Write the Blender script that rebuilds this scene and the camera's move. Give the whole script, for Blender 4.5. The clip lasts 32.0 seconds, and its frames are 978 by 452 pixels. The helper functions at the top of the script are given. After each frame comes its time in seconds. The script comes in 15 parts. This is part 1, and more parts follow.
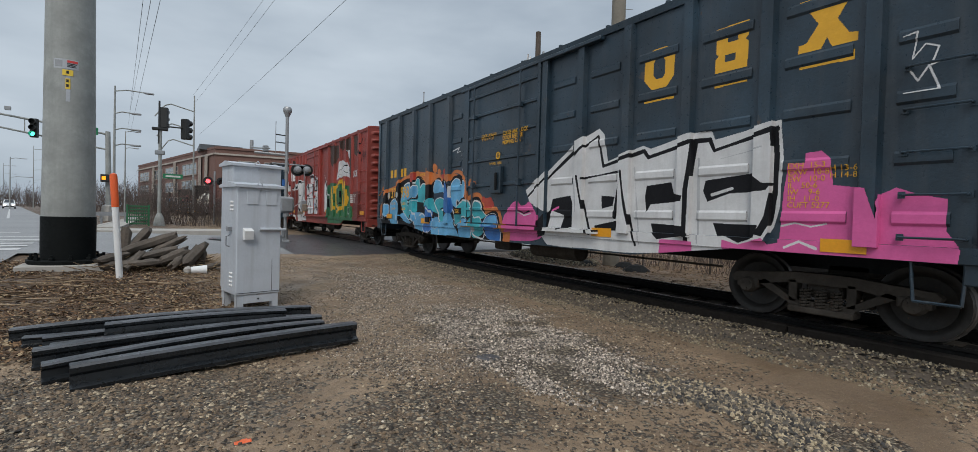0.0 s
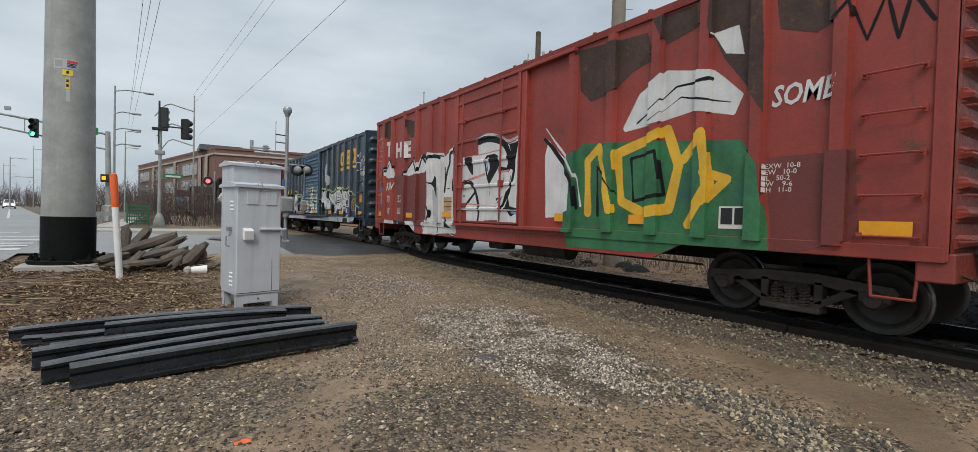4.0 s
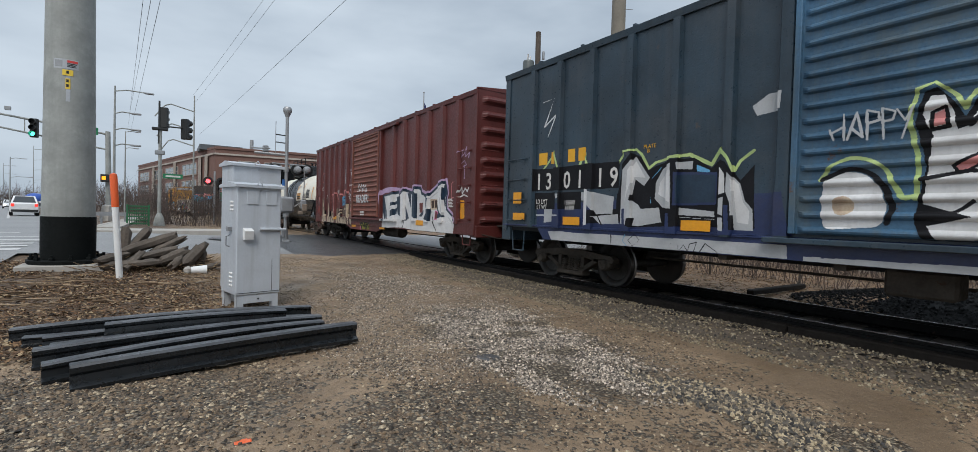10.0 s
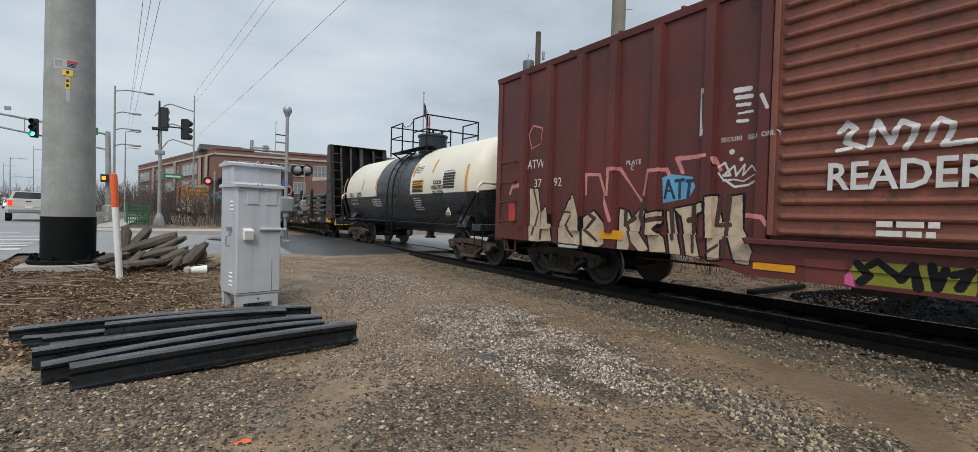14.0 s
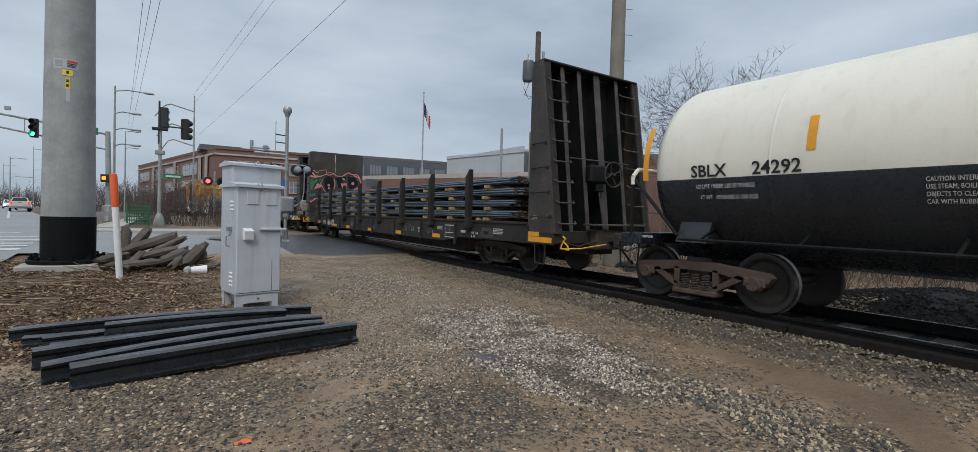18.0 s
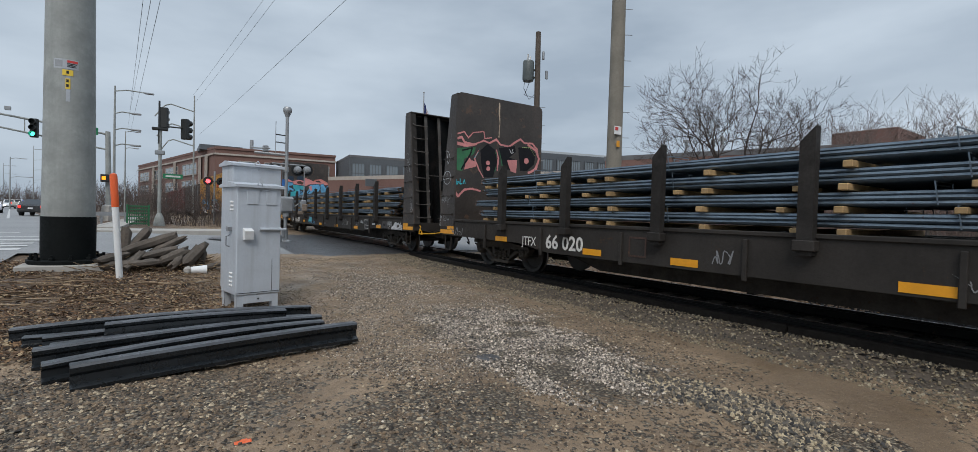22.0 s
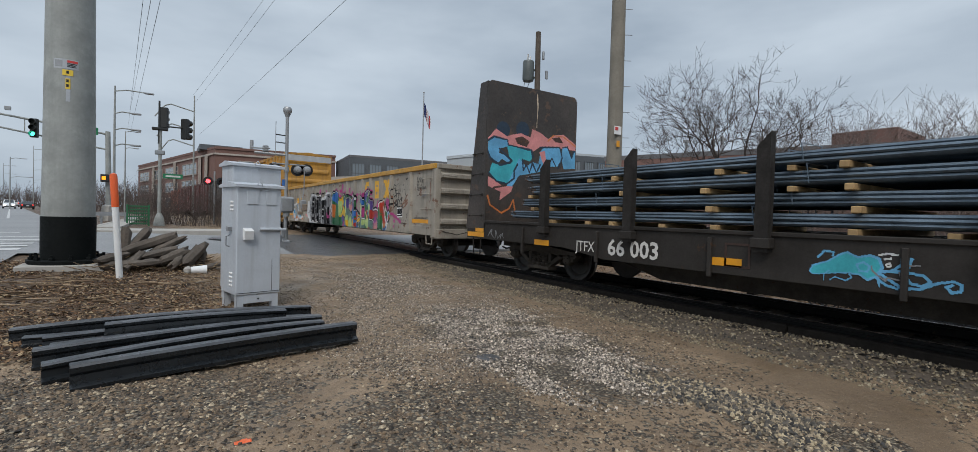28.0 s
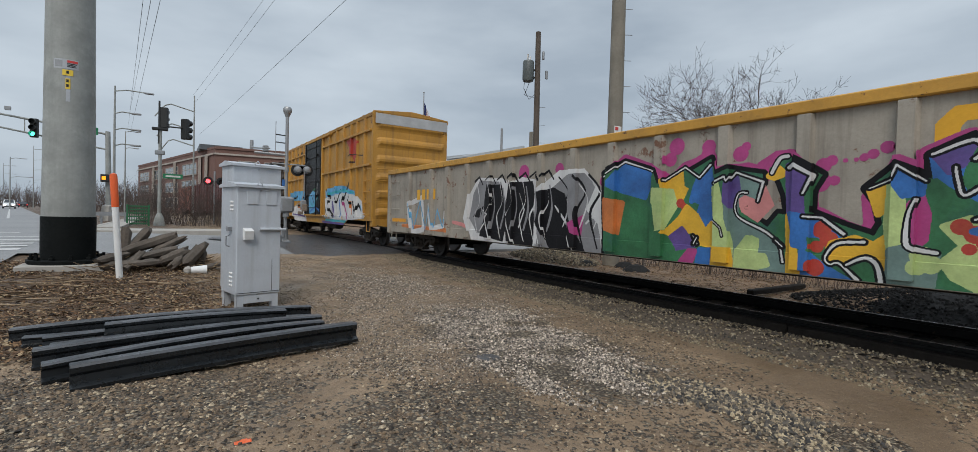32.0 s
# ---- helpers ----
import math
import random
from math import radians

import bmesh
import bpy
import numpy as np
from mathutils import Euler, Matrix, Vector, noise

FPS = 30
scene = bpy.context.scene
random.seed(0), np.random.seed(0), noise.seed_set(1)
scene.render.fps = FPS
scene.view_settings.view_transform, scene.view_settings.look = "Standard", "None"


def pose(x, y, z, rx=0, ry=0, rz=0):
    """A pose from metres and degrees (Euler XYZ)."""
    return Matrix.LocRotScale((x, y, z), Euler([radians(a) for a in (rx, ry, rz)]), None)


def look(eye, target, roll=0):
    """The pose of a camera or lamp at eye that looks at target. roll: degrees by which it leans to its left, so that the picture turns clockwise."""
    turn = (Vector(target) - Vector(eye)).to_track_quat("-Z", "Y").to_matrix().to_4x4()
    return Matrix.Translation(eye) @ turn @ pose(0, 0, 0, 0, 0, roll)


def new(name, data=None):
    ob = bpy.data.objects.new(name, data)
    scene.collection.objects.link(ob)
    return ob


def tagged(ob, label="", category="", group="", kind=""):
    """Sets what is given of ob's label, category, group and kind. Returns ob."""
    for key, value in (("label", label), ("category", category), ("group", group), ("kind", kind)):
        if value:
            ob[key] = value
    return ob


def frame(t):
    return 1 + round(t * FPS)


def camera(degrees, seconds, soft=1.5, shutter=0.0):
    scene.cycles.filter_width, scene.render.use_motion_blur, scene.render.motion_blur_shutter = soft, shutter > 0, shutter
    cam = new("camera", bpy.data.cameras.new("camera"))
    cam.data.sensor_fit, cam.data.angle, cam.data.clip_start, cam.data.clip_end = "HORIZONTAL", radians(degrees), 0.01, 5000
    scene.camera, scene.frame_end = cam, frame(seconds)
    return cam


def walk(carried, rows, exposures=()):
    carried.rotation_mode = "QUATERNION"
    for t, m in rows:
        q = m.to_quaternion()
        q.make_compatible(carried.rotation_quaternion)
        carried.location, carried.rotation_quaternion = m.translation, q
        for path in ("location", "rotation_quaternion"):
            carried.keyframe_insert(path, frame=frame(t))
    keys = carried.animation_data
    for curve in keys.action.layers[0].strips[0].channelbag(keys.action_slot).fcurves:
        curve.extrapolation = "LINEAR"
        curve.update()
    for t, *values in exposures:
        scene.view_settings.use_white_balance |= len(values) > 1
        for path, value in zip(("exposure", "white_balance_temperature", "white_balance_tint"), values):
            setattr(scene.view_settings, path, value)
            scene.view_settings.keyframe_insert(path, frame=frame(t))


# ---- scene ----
# A freight train rolls over a street crossing past a gravel yard, under an overcast winter sky.
# x: across the track, away from the camera; y: along the track, into the distance; z: up from the yard's ground.
EYE = (0.0, 0.0, 1.557)
cam = camera(91.4, 32.0, 0.7)
AIM = look(EYE, (5.559, 8.310, 1.3554), 1.595)
walk(cam, [(0.0, AIM), (32.0, AIM)], ((0.0, 0.15, 6700, 10), (1.0, 0.15, 6750, 10), (2.0, 0.42, 6950, 10), (3.0, 0.41, 7000, 10), (6.0, 0.37, 6950, 10), (7.5, 0.36, 6650, 10), (10.0, 0.35, 6650, 10), (12.0, 0.39, 6950, 10), (13.0, 0.42, 7000, 10), (14.5, 0.36, 6900, 10), (17.0, 0.20, 6550, 10), (27.0, 0.20, 6600, 10), (32.0, 0.20, 6750, 10)))

# ---- light ----
world = bpy.data.worlds.new("overcast_sky")
scene.world = world
world.use_nodes = True
wn, wl = world.node_tree.nodes, world.node_tree.links
wn.clear()
w_out = wn.new("ShaderNodeOutputWorld")
w_bg = wn.new("ShaderNodeBackground")
w_sky = wn.new("ShaderNodeTexSky")
w_sky.sky_type = "NISHITA"
w_sky.sun_disc = False
w_sky.sun_elevation, w_sky.sun_rotation = radians(48), radians(220)
w_sky.air_density, w_sky.dust_density = 1.0, 3.0
w_tc = wn.new("ShaderNodeTexCoord")
w_map = wn.new("ShaderNodeMapping")
w_map.inputs["Scale"].default_value = (1.0, 1.0, 3.2)
w_noise = wn.new("ShaderNodeTexNoise")
w_noise.inputs["Scale"].default_value, w_noise.inputs["Detail"].default_value = 2.2, 5.0
w_ramp = wn.new("ShaderNodeValToRGB")
w_ramp.color_ramp.elements[0].position, w_ramp.color_ramp.elements[0].color = 0.30, (0.318, 0.388, 0.472, 1)
w_ramp.color_ramp.elements[1].position, w_ramp.color_ramp.elements[1].color = 0.72, (0.540, 0.624, 0.712, 1)
w_dim = wn.new("ShaderNodeVectorMath")
w_dim.operation = "SCALE"
w_dim.inputs["Scale"].default_value = 0.09
w_mix = wn.new("ShaderNodeMix")
w_mix.data_type = "RGBA"
w_mix.inputs[0].default_value = 0.93
wl.new(w_tc.outputs["Generated"], w_map.inputs["Vector"])
wl.new(w_map.outputs["Vector"], w_noise.inputs["Vector"])
wl.new(w_noise.outputs["Fac"], w_ramp.inputs["Fac"])
wl.new(w_sky.outputs["Color"], w_dim.inputs[0])
wl.new(w_dim.outputs["Vector"], w_mix.inputs[6])
wl.new(w_ramp.outputs["Color"], w_mix.inputs[7])
w_dir = wn.new("ShaderNodeSeparateXYZ")
w_zenith = wn.new("ShaderNodeMapRange")
for i_, v_ in enumerate((0.40, 1.0, 1.0, 1.85)):
    w_zenith.inputs[1 + i_].default_value = v_
w_dome = wn.new("ShaderNodeVectorMath")
w_dome.operation = "SCALE"
wl.new(w_tc.outputs["Generated"], w_dir.inputs[0])
wl.new(w_dir.outputs[2], w_zenith.inputs[0])
wl.new(w_zenith.outputs[0], w_dome.inputs["Scale"])
wl.new(w_mix.outputs[2], w_dome.inputs[0])
wl.new(w_dome.outputs["Vector"], w_bg.inputs["Color"])
wl.new(w_bg.outputs["Background"], w_out.inputs["Surface"])
w_bg.inputs["Strength"].default_value = 1.0

sun_data = bpy.data.lights.new("veiled_sun", "SUN")
sun_data.energy, sun_data.angle, sun_data.color = 1.5, radians(25), (1.0, 0.97, 0.93)
sun = new("veiled_sun", sun_data)
sun.matrix_basis = look((0, 0, 30), (17.0, 20.0, 0.0))


# ---- mesh helpers ----
class Shape:
    """Collects vertices and faces for one mesh."""

    def __init__(self):
        self.v, self.f, self.m = [], [], []

    def add(self, verts, faces, m=0):
        n = len(self.v)
        self.v += [tuple(p) for p in verts]
        self.f += [tuple(n + i for i in f) for f in faces]
        self.m += [m] * len(faces)
        return self

    def box(self, x0, x1, y0, y1, z0, z1, c=0.0, m=0):
        x0, x1 = min(x0, x1), max(x0, x1)
        y0, y1 = min(y0, y1), max(y0, y1)
        z0, z1 = min(z0, z1), max(z0, z1)
        if c <= 0:
            v = [(x, y, z) for z in (z0, z1) for y in (y0, y1) for x in (x0, x1)]
            return self.add(v, [(0, 2, 3, 1), (4, 5, 7, 6), (0, 1, 5, 4), (2, 6, 7, 3), (0, 4, 6, 2), (1, 3, 7, 5)], m)
        # chamfered on all edges
        lo, hi = (x0, y0, z0), (x1, y1, z1)
        c = min(c, 0.45 * min(hi[i] - lo[i] for i in range(3)))
        v, ix = [], {}
        for sx in (0, 1):
            for sy in (0, 1):
                for sz in (0, 1):
                    s = (sx, sy, sz)
                    for a in range(3):
                        p = []
                        for i in range(3):
                            e = hi[i] if s[i] else lo[i]
                            p.append(e if i == a else (e - c if s[i] else e + c))
                        ix[(s, a)] = len(v)
                        v.append(p)
        f = []
        for a in range(3):
            b, d = (a + 1) % 3, (a + 2) % 3
            for side in (0, 1):
                ring = []
                for p, q in ((0, 0), (1, 0), (1, 1), (0, 1)):
                    s = [0, 0, 0]
                    s[a], s[b], s[d] = side, p, q
                    ring.append(ix[(tuple(s), a)])
                f.append(tuple(ring if side else ring[::-1]))
            for p in (0, 1):
                for q in (0, 1):
                    s0, s1 = [0, 0, 0], [0, 0, 0]
                    s0[b] = s1[b] = p
                    s0[d] = s1[d] = q
                    s1[a] = 1
                    s0, s1 = tuple(s0), tuple(s1)
                    quad = [ix[(s0, b)], ix[(s1, b)], ix[(s1, d)], ix[(s0, d)]]
                    f.append(tuple(quad if (p == q) != (p == 1 and q == 1 and False) and p == q else quad[::-1]))
        for sx in (0, 1):
            for sy in (0, 1):
                for sz in (0, 1):
                    s = (sx, sy, sz)
                    t = [ix[(s, 0)], ix[(s, 1)], ix[(s, 2)]]
                    f.append(tuple(t if (sx + sy + sz) % 2 else t[::-1]))
        return self.add(v, f, m)

    def rod(self, p, q, r, n=8, r2=None, m=0, caps=True):
        p, q = Vector(p), Vector(q)
        d = (q - p).normalized()
        a = d.orthogonal().normalized()
        b = d.cross(a)
        r2 = r if r2 is None else r2
        ring = [(math.cos(2 * math.pi * i / n), math.sin(2 * math.pi * i / n)) for i in range(n)]
        v = [p + (a * c + b * s) * r for c, s in ring] + [q + (a * c + b * s) * r2 for c, s in ring]
        f = [(i, (i + 1) % n, n + (i + 1) % n, n + i) for i in range(n)]
        if caps:
            f += [tuple(range(n))[::-1], tuple(range(n, 2 * n))]
        return self.add(v, f, m)

    def tube(self, pts, r, n=6, m=0):
        for p, q in zip(pts, pts[1:]):
            self.rod(p, q, r, n, m=m)
        return self

    def prism(self, poly, axis, lo, hi, m=0):
        """Extrudes a polygon in the plane of the two other axes along axis."""
        def put(p, h):
            return {"x": (h, p[0], p[1]), "y": (p[0], h, p[1]), "z": (p[0], p[1], h)}[axis]
        n = len(poly)
        v = [put(p, lo) for p in poly] + [put(p, hi) for p in poly]
        f = [tuple(range(n)), tuple(range(n, 2 * n))[::-1]] + [(i, n + i, n + (i + 1) % n, (i + 1) % n) for i in range(n)]
        return self.add(v, f, m)

    def lathe(self, prof, centre, axis="z", n=24, m=0):
        """Turns a profile of (radius, height) about an axis through centre."""
        v, f = [], []
        for r, h in prof:
            for i in range(n):
                a = 2 * math.pi * i / n
                u, w = r * math.cos(a), r * math.sin(a)
                p = {"z": (u, w, h), "x": (h, u, w), "y": (w, h, u)}[axis]
                v.append((p[0] + centre[0], p[1] + centre[1], p[2] + centre[2]))
        for k in range(len(prof) - 1):
            for i in range(n):
                j = (i + 1) % n
                f.append((k * n + i, k * n + j, (k + 1) * n + j, (k + 1) * n + i))
        return self.add(v, f, m)

    def grid(self, rows, m=0):
        """A sheet from rows of points."""
        n, w = len(rows), len(rows[0])
        v = [p for row in rows for p in row]
        f = [(i * w + j, i * w + j + 1, (i + 1) * w + j + 1, (i + 1) * w + j) for i in range(n - 1) for j in range(w - 1)]
        return self.add(v, f, m)

    def data(self, name, mats, smooth=False):
        me = bpy.data.meshes.new(name)
        me.from_pydata(self.v, [], self.f)
        for mat_ in mats if isinstance(mats, (list, tuple)) else [mats]:
            me.materials.append(mat_)
        if any(self.m):
            me.polygons.foreach_set("material_index", self.m)
        if smooth:
            me.polygons.foreach_set("use_smooth", [True] * len(me.polygons))
        bm = bmesh.new()
        bm.from_mesh(me)
        bmesh.ops.recalc_face_normals(bm, faces=bm.faces)
        bm.to_mesh(me)
        bm.free()
        if smooth:
            me.set_sharp_from_angle(angle=radians(38))
        me.update()
        return me


def part(name, shape, mats, parent=None, label="", smooth=False, at=None):
    """Links a shape, or a ready mesh, as one mesh object under a thing or a part."""
    me = shape if isinstance(shape, bpy.types.Mesh) else shape.data(name, mats, smooth)
    ob = new(name, me)
    if parent is not None:
        ob.parent = parent
    if at is not None:
        ob.matrix_basis = at
    return tagged(ob, label)


def thing(name, label, category, group="", kind="", at=None):
    ob = new(name)
    ob.empty_display_size = 0.2
    if at is not None:
        ob.matrix_basis = at
    return tagged(ob, label, category, group, kind)


# ---- materials ----
def nodes_of(name):
    m = bpy.data.materials.new(name)
    m.use_nodes = True
    nt = m.node_tree
    return m, nt, nt.nodes["Principled BSDF"]


def tint(c, k):
    return tuple(min(1.0, x * k) for x in c) + (1.0,)


def surface(name, rgb, rough=0.6, metal=0.0, var=0.25, scale=1.5, fine=30.0, streak=0.0, rust=0.0,
            rust_rgb=(0.10, 0.045, 0.022), bump=0.15, dirt=0.0, dirt_rgb=(0.07, 0.055, 0.045), each=0.0):
    """Paint, metal, wood or stone: coarse stains, fine grain, running streaks, rust patches and relief."""
    m, nt, b = nodes_of(name)
    nd, ln = nt.nodes, nt.links
    tc = nd.new("ShaderNodeTexCoord")

    def noise_(sc, detail, vec=None, rough_=0.6):
        n = nd.new("ShaderNodeTexNoise")
        n.inputs["Scale"].default_value, n.inputs["Detail"].default_value = sc, detail
        n.inputs["Roughness"].default_value = rough_
        ln.new(vec or tc.outputs["Object"], n.inputs["Vector"])
        return n.outputs["Fac"]

    def ramp_(fac, p0, p1, v0=0.0, v1=1.0):
        r = nd.new("ShaderNodeMapRange")
        for i, val in enumerate((p0, p1, v0, v1)):
            r.inputs[1 + i].default_value = val
        ln.new(fac, r.inputs[0])
        return r.outputs[0]

    def mix_(fac, a, c):
        x = nd.new("ShaderNodeMix")
        x.data_type = "RGBA"
        if isinstance(fac, float):
            x.inputs[0].default_value = fac
        else:
            ln.new(fac, x.inputs[0])
        for sock, val in ((6, a), (7, c)):
            if isinstance(val, tuple):
                x.inputs[sock].default_value = val
            else:
                ln.new(val, x.inputs[sock])
        return x.outputs[2]

    col = mix_(ramp_(noise_(scale, 6.0), 0.3, 0.7), tint(rgb, 1 - var), tint(rgb, 1 + var * 0.7))
    col = mix_(ramp_(noise_(fine, 4.0), 0.35, 0.75, 0.0, 0.35), col, tint(rgb, 1 - 1.4 * var if var < 0.6 else 0.2))
    if streak > 0:
        mp = nd.new("ShaderNodeMapping")
        mp.inputs["Scale"].default_value = (7.0, 7.0, 0.35)
        ln.new(tc.outputs["Object"], mp.inputs["Vector"])
        col = mix_(ramp_(noise_(1.0, 5.0, mp.outputs["Vector"]), 0.52, 0.75, 0.0, streak), col, tint(dirt_rgb, 1.0))
    if dirt > 0:
        col = mix_(ramp_(noise_(scale * 0.6 + 0.2, 8.0, None, 0.75), 0.5, 0.68, 0.0, dirt), col, tint(dirt_rgb, 1.0))
    if rust > 0:
        col = mix_(ramp_(noise_(scale * 2.3, 9.0, None, 0.72), 0.66 - 0.2 * rust, 0.70 - 0.2 * rust), col, tint(rust_rgb, 1.0))
    if each > 0:
        oi = nd.new("ShaderNodeObjectInfo")
        hs = nd.new("ShaderNodeHueSaturation")
        ln.new(ramp_(oi.outputs["Random"], 0, 1, 1 - each, 1 + each), hs.inputs["Value"])
        ln.new(col, hs.inputs["Color"])
        col = hs.outputs["Color"]
    ln.new(col, b.inputs["Base Color"])
    ln.new(ramp_(noise_(fine * 0.5, 3.0), 0.3, 0.7, max(0.05, rough - 0.12), min(1.0, rough + 0.12)), b.inputs["Roughness"])
    b.inputs["Metallic"].default_value = metal
    if bump > 0:
        bp = nd.new("ShaderNodeBump")
        bp.inputs["Strength"].default_value, bp.inputs["Distance"].default_value = bump, 0.02
        ln.new(noise_(fine, 5.0), bp.inputs["Height"])
        ln.new(bp.outputs["Normal"], b.inputs["Normal"])
    return m


def dull(m, level=0.15):
    """Takes most of the sheen off a dark, dusty surface."""
    m.node_tree.nodes["Principled BSDF"].inputs["Specular IOR Level"].default_value = level
    return m


def glow(name, rgb, power):
    m, nt, b = nodes_of(name)
    b.inputs["Base Color"].default_value = tint(rgb, 0.6)
    b.inputs["Emission Color"].default_value = tint(rgb, 1.0)
    b.inputs["Emission Strength"].default_value = power
    return m


def glass(name, rgb=(0.03, 0.035, 0.04)):
    m, nt, b = nodes_of(name)
    b.inputs["Base Color"].default_value = tint(rgb, 1.0)
    b.inputs["Roughness"].default_value = 0.06
    b.inputs["Specular IOR Level"].default_value = 0.7
    return m


NAVY = surface("black_blue_car_paint", (0.021, 0.041, 0.060), 0.36, var=0.55, scale=0.9, streak=0.4, rust=0.12, rust_rgb=(0.075, 0.055, 0.045), dirt=0.5, dirt_rgb=(0.060, 0.066, 0.072))
NAVY_LOW = surface("blue_car_paint", (0.014, 0.026, 0.085), 0.45, var=0.3, dirt=0.3)
DOOR_BLUE = surface("faded_blue_door_paint", (0.045, 0.115, 0.195), 0.5, var=0.5, scale=0.8, streak=0.55, rust=0.2, dirt=0.8, dirt_rgb=(0.085, 0.105, 0.105))
RED = surface("faded_red_car_paint", (0.285, 0.042, 0.030), 0.55, var=0.32, scale=0.8, streak=0.4, rust=0.25, dirt=0.3, dirt_rgb=(0.14, 0.032, 0.024))
RED_END = surface("dull_red_end_paint", (0.25, 0.044, 0.032), 0.5, var=0.3, streak=0.3, rust=0.2, dirt=0.25, dirt_rgb=(0.10, 0.03, 0.022))
BROWN = surface("oxide_brown_car_paint", (0.106, 0.0205, 0.0175), 0.5, var=0.35, scale=0.7, streak=0.4, dirt=0.3, dirt_rgb=(0.06, 0.018, 0.015))
BROWN_DOOR = surface("pale_oxide_door_paint", (0.21, 0.068, 0.045), 0.6, var=0.3, streak=0.5, rust=0.35, dirt=0.35)
YELLOW_CAR = surface("weathered_yellow_car_paint", (0.46, 0.23, 0.035), 0.55, var=0.25, scale=0.8, streak=0.45, rust=0.2, dirt=0.3)
GOND = surface("chalky_grey_gondola_paint", (0.33, 0.298, 0.25), 0.7, var=0.22, scale=1.2, streak=0.5, rust=0.33, rust_rgb=(0.16, 0.08, 0.05), dirt=0.3)
GOND_TOP = surface("worn_yellow_chord_paint", (0.52, 0.27, 0.04), 0.55, var=0.2, scale=2.5, rust=0.3, dirt=0.3)
FLAT = surface("grimy_brown_flatcar_paint", (0.036, 0.032, 0.029), 0.62, var=0.35, scale=1.3, streak=0.3, rust=0.15, rust_rgb=(0.06, 0.035, 0.022), dirt=0.3, dirt_rgb=(0.05, 0.046, 0.042))
END_PLATE = surface("rusted_gondola_plate", (0.13, 0.098, 0.078), 0.7, var=0.4, scale=1.6, streak=0.6, rust=0.4, rust_rgb=(0.15, 0.075, 0.04), dirt=0.4)
FLAT_PLATE = surface("rusted_bulkhead_plate", (0.048, 0.038, 0.032), 0.55, var=0.5, scale=1.0, streak=0.6, rust=0.4, rust_rgb=(0.085, 0.050, 0.032), dirt=0.4, dirt_rgb=(0.026, 0.024, 0.022))
TRUCK = surface("truck_grime", (0.060, 0.052, 0.044), 0.75, var=0.4, scale=4.0, rust=0.3, rust_rgb=(0.05, 0.032, 0.022), bump=0.3)
TRUCK_RUST = surface("rusty_truck_casting", (0.085, 0.055, 0.040), 0.75, var=0.35, scale=4.0, rust=0.3, bump=0.3)
WHEEL = surface("worn_wheel_steel", (0.032, 0.029, 0.026), 0.6, metal=0.3, var=0.3, scale=5.0, rust=0.2)
TREAD = surface("polished_tread_steel", (0.16, 0.15, 0.145), 0.42, metal=1.0, var=0.1)
# Black steel paint; also the painted shade inside the bulkhead bays.
BLACK = surface("black_steel_paint_and_shade", (0.010, 0.011, 0.012), 0.45, var=0.3, scale=2.0, dirt=0.2)
TANK_WHITE = surface("cream_white_tank_paint", (0.70, 0.66, 0.56), 0.42, var=0.08, scale=0.6, streak=0.18, dirt=0.12, dirt_rgb=(0.35, 0.31, 0.25), bump=0.03)
TANK_BLACK = surface("tank_black_paint", (0.017, 0.021, 0.026), 0.30, var=0.3, scale=0.8, streak=0.25, dirt=0.25, dirt_rgb=(0.05, 0.05, 0.05), bump=0.04)
REFLECT = surface("reflector_yellow", (0.72, 0.31, 0.012), 0.4, var=0.12, scale=6.0, dirt=0.15)
P_WHITE = surface("spray_white", (0.60, 0.60, 0.60), 0.6, var=0.16, scale=2.0, streak=0.35, dirt=0.25, dirt_rgb=(0.33, 0.31, 0.31))
P_BLACK = surface("spray_black", (0.012, 0.012, 0.014), 0.5, var=0.3, scale=3.0)
P_PINK = surface("spray_pink", (0.62, 0.10, 0.30), 0.55, var=0.15, scale=3.0)
P_ROSE = surface("spray_rose", (0.60, 0.23, 0.22), 0.6, var=0.25, scale=3.0, rust=0.15)
P_SKY = surface("spray_sky_blue", (0.12, 0.37, 0.60), 0.55, var=0.35, scale=2.2, dirt=0.45, dirt_rgb=(0.05, 0.21, 0.36))
P_CYAN = surface("spray_turquoise", (0.04, 0.38, 0.44), 0.55, var=0.35, scale=2.2, dirt=0.5, dirt_rgb=(0.03, 0.22, 0.30))
P_BLUE = surface("spray_blue", (0.030, 0.15, 0.44), 0.5, var=0.4, scale=2.0, dirt=0.5, dirt_rgb=(0.02, 0.05, 0.17))
P_ORANGE = surface("spray_orange", (0.55, 0.17, 0.045), 0.55, var=0.3, scale=2.0, dirt=0.35, dirt_rgb=(0.24, 0.08, 0.03))
P_YELLOW = surface("spray_yellow", (0.70, 0.40, 0.03), 0.55, var=0.25, scale=2.0, dirt=0.35, dirt_rgb=(0.38, 0.22, 0.03))
P_LIME = surface("spray_lime", (0.44, 0.55, 0.22), 0.55, var=0.35, scale=2.0, dirt=0.5, dirt_rgb=(0.16, 0.30, 0.10))
P_GREEN = surface("spray_green", (0.03, 0.15, 0.06), 0.55, var=0.45, scale=2.0, dirt=0.6, dirt_rgb=(0.02, 0.07, 0.09))
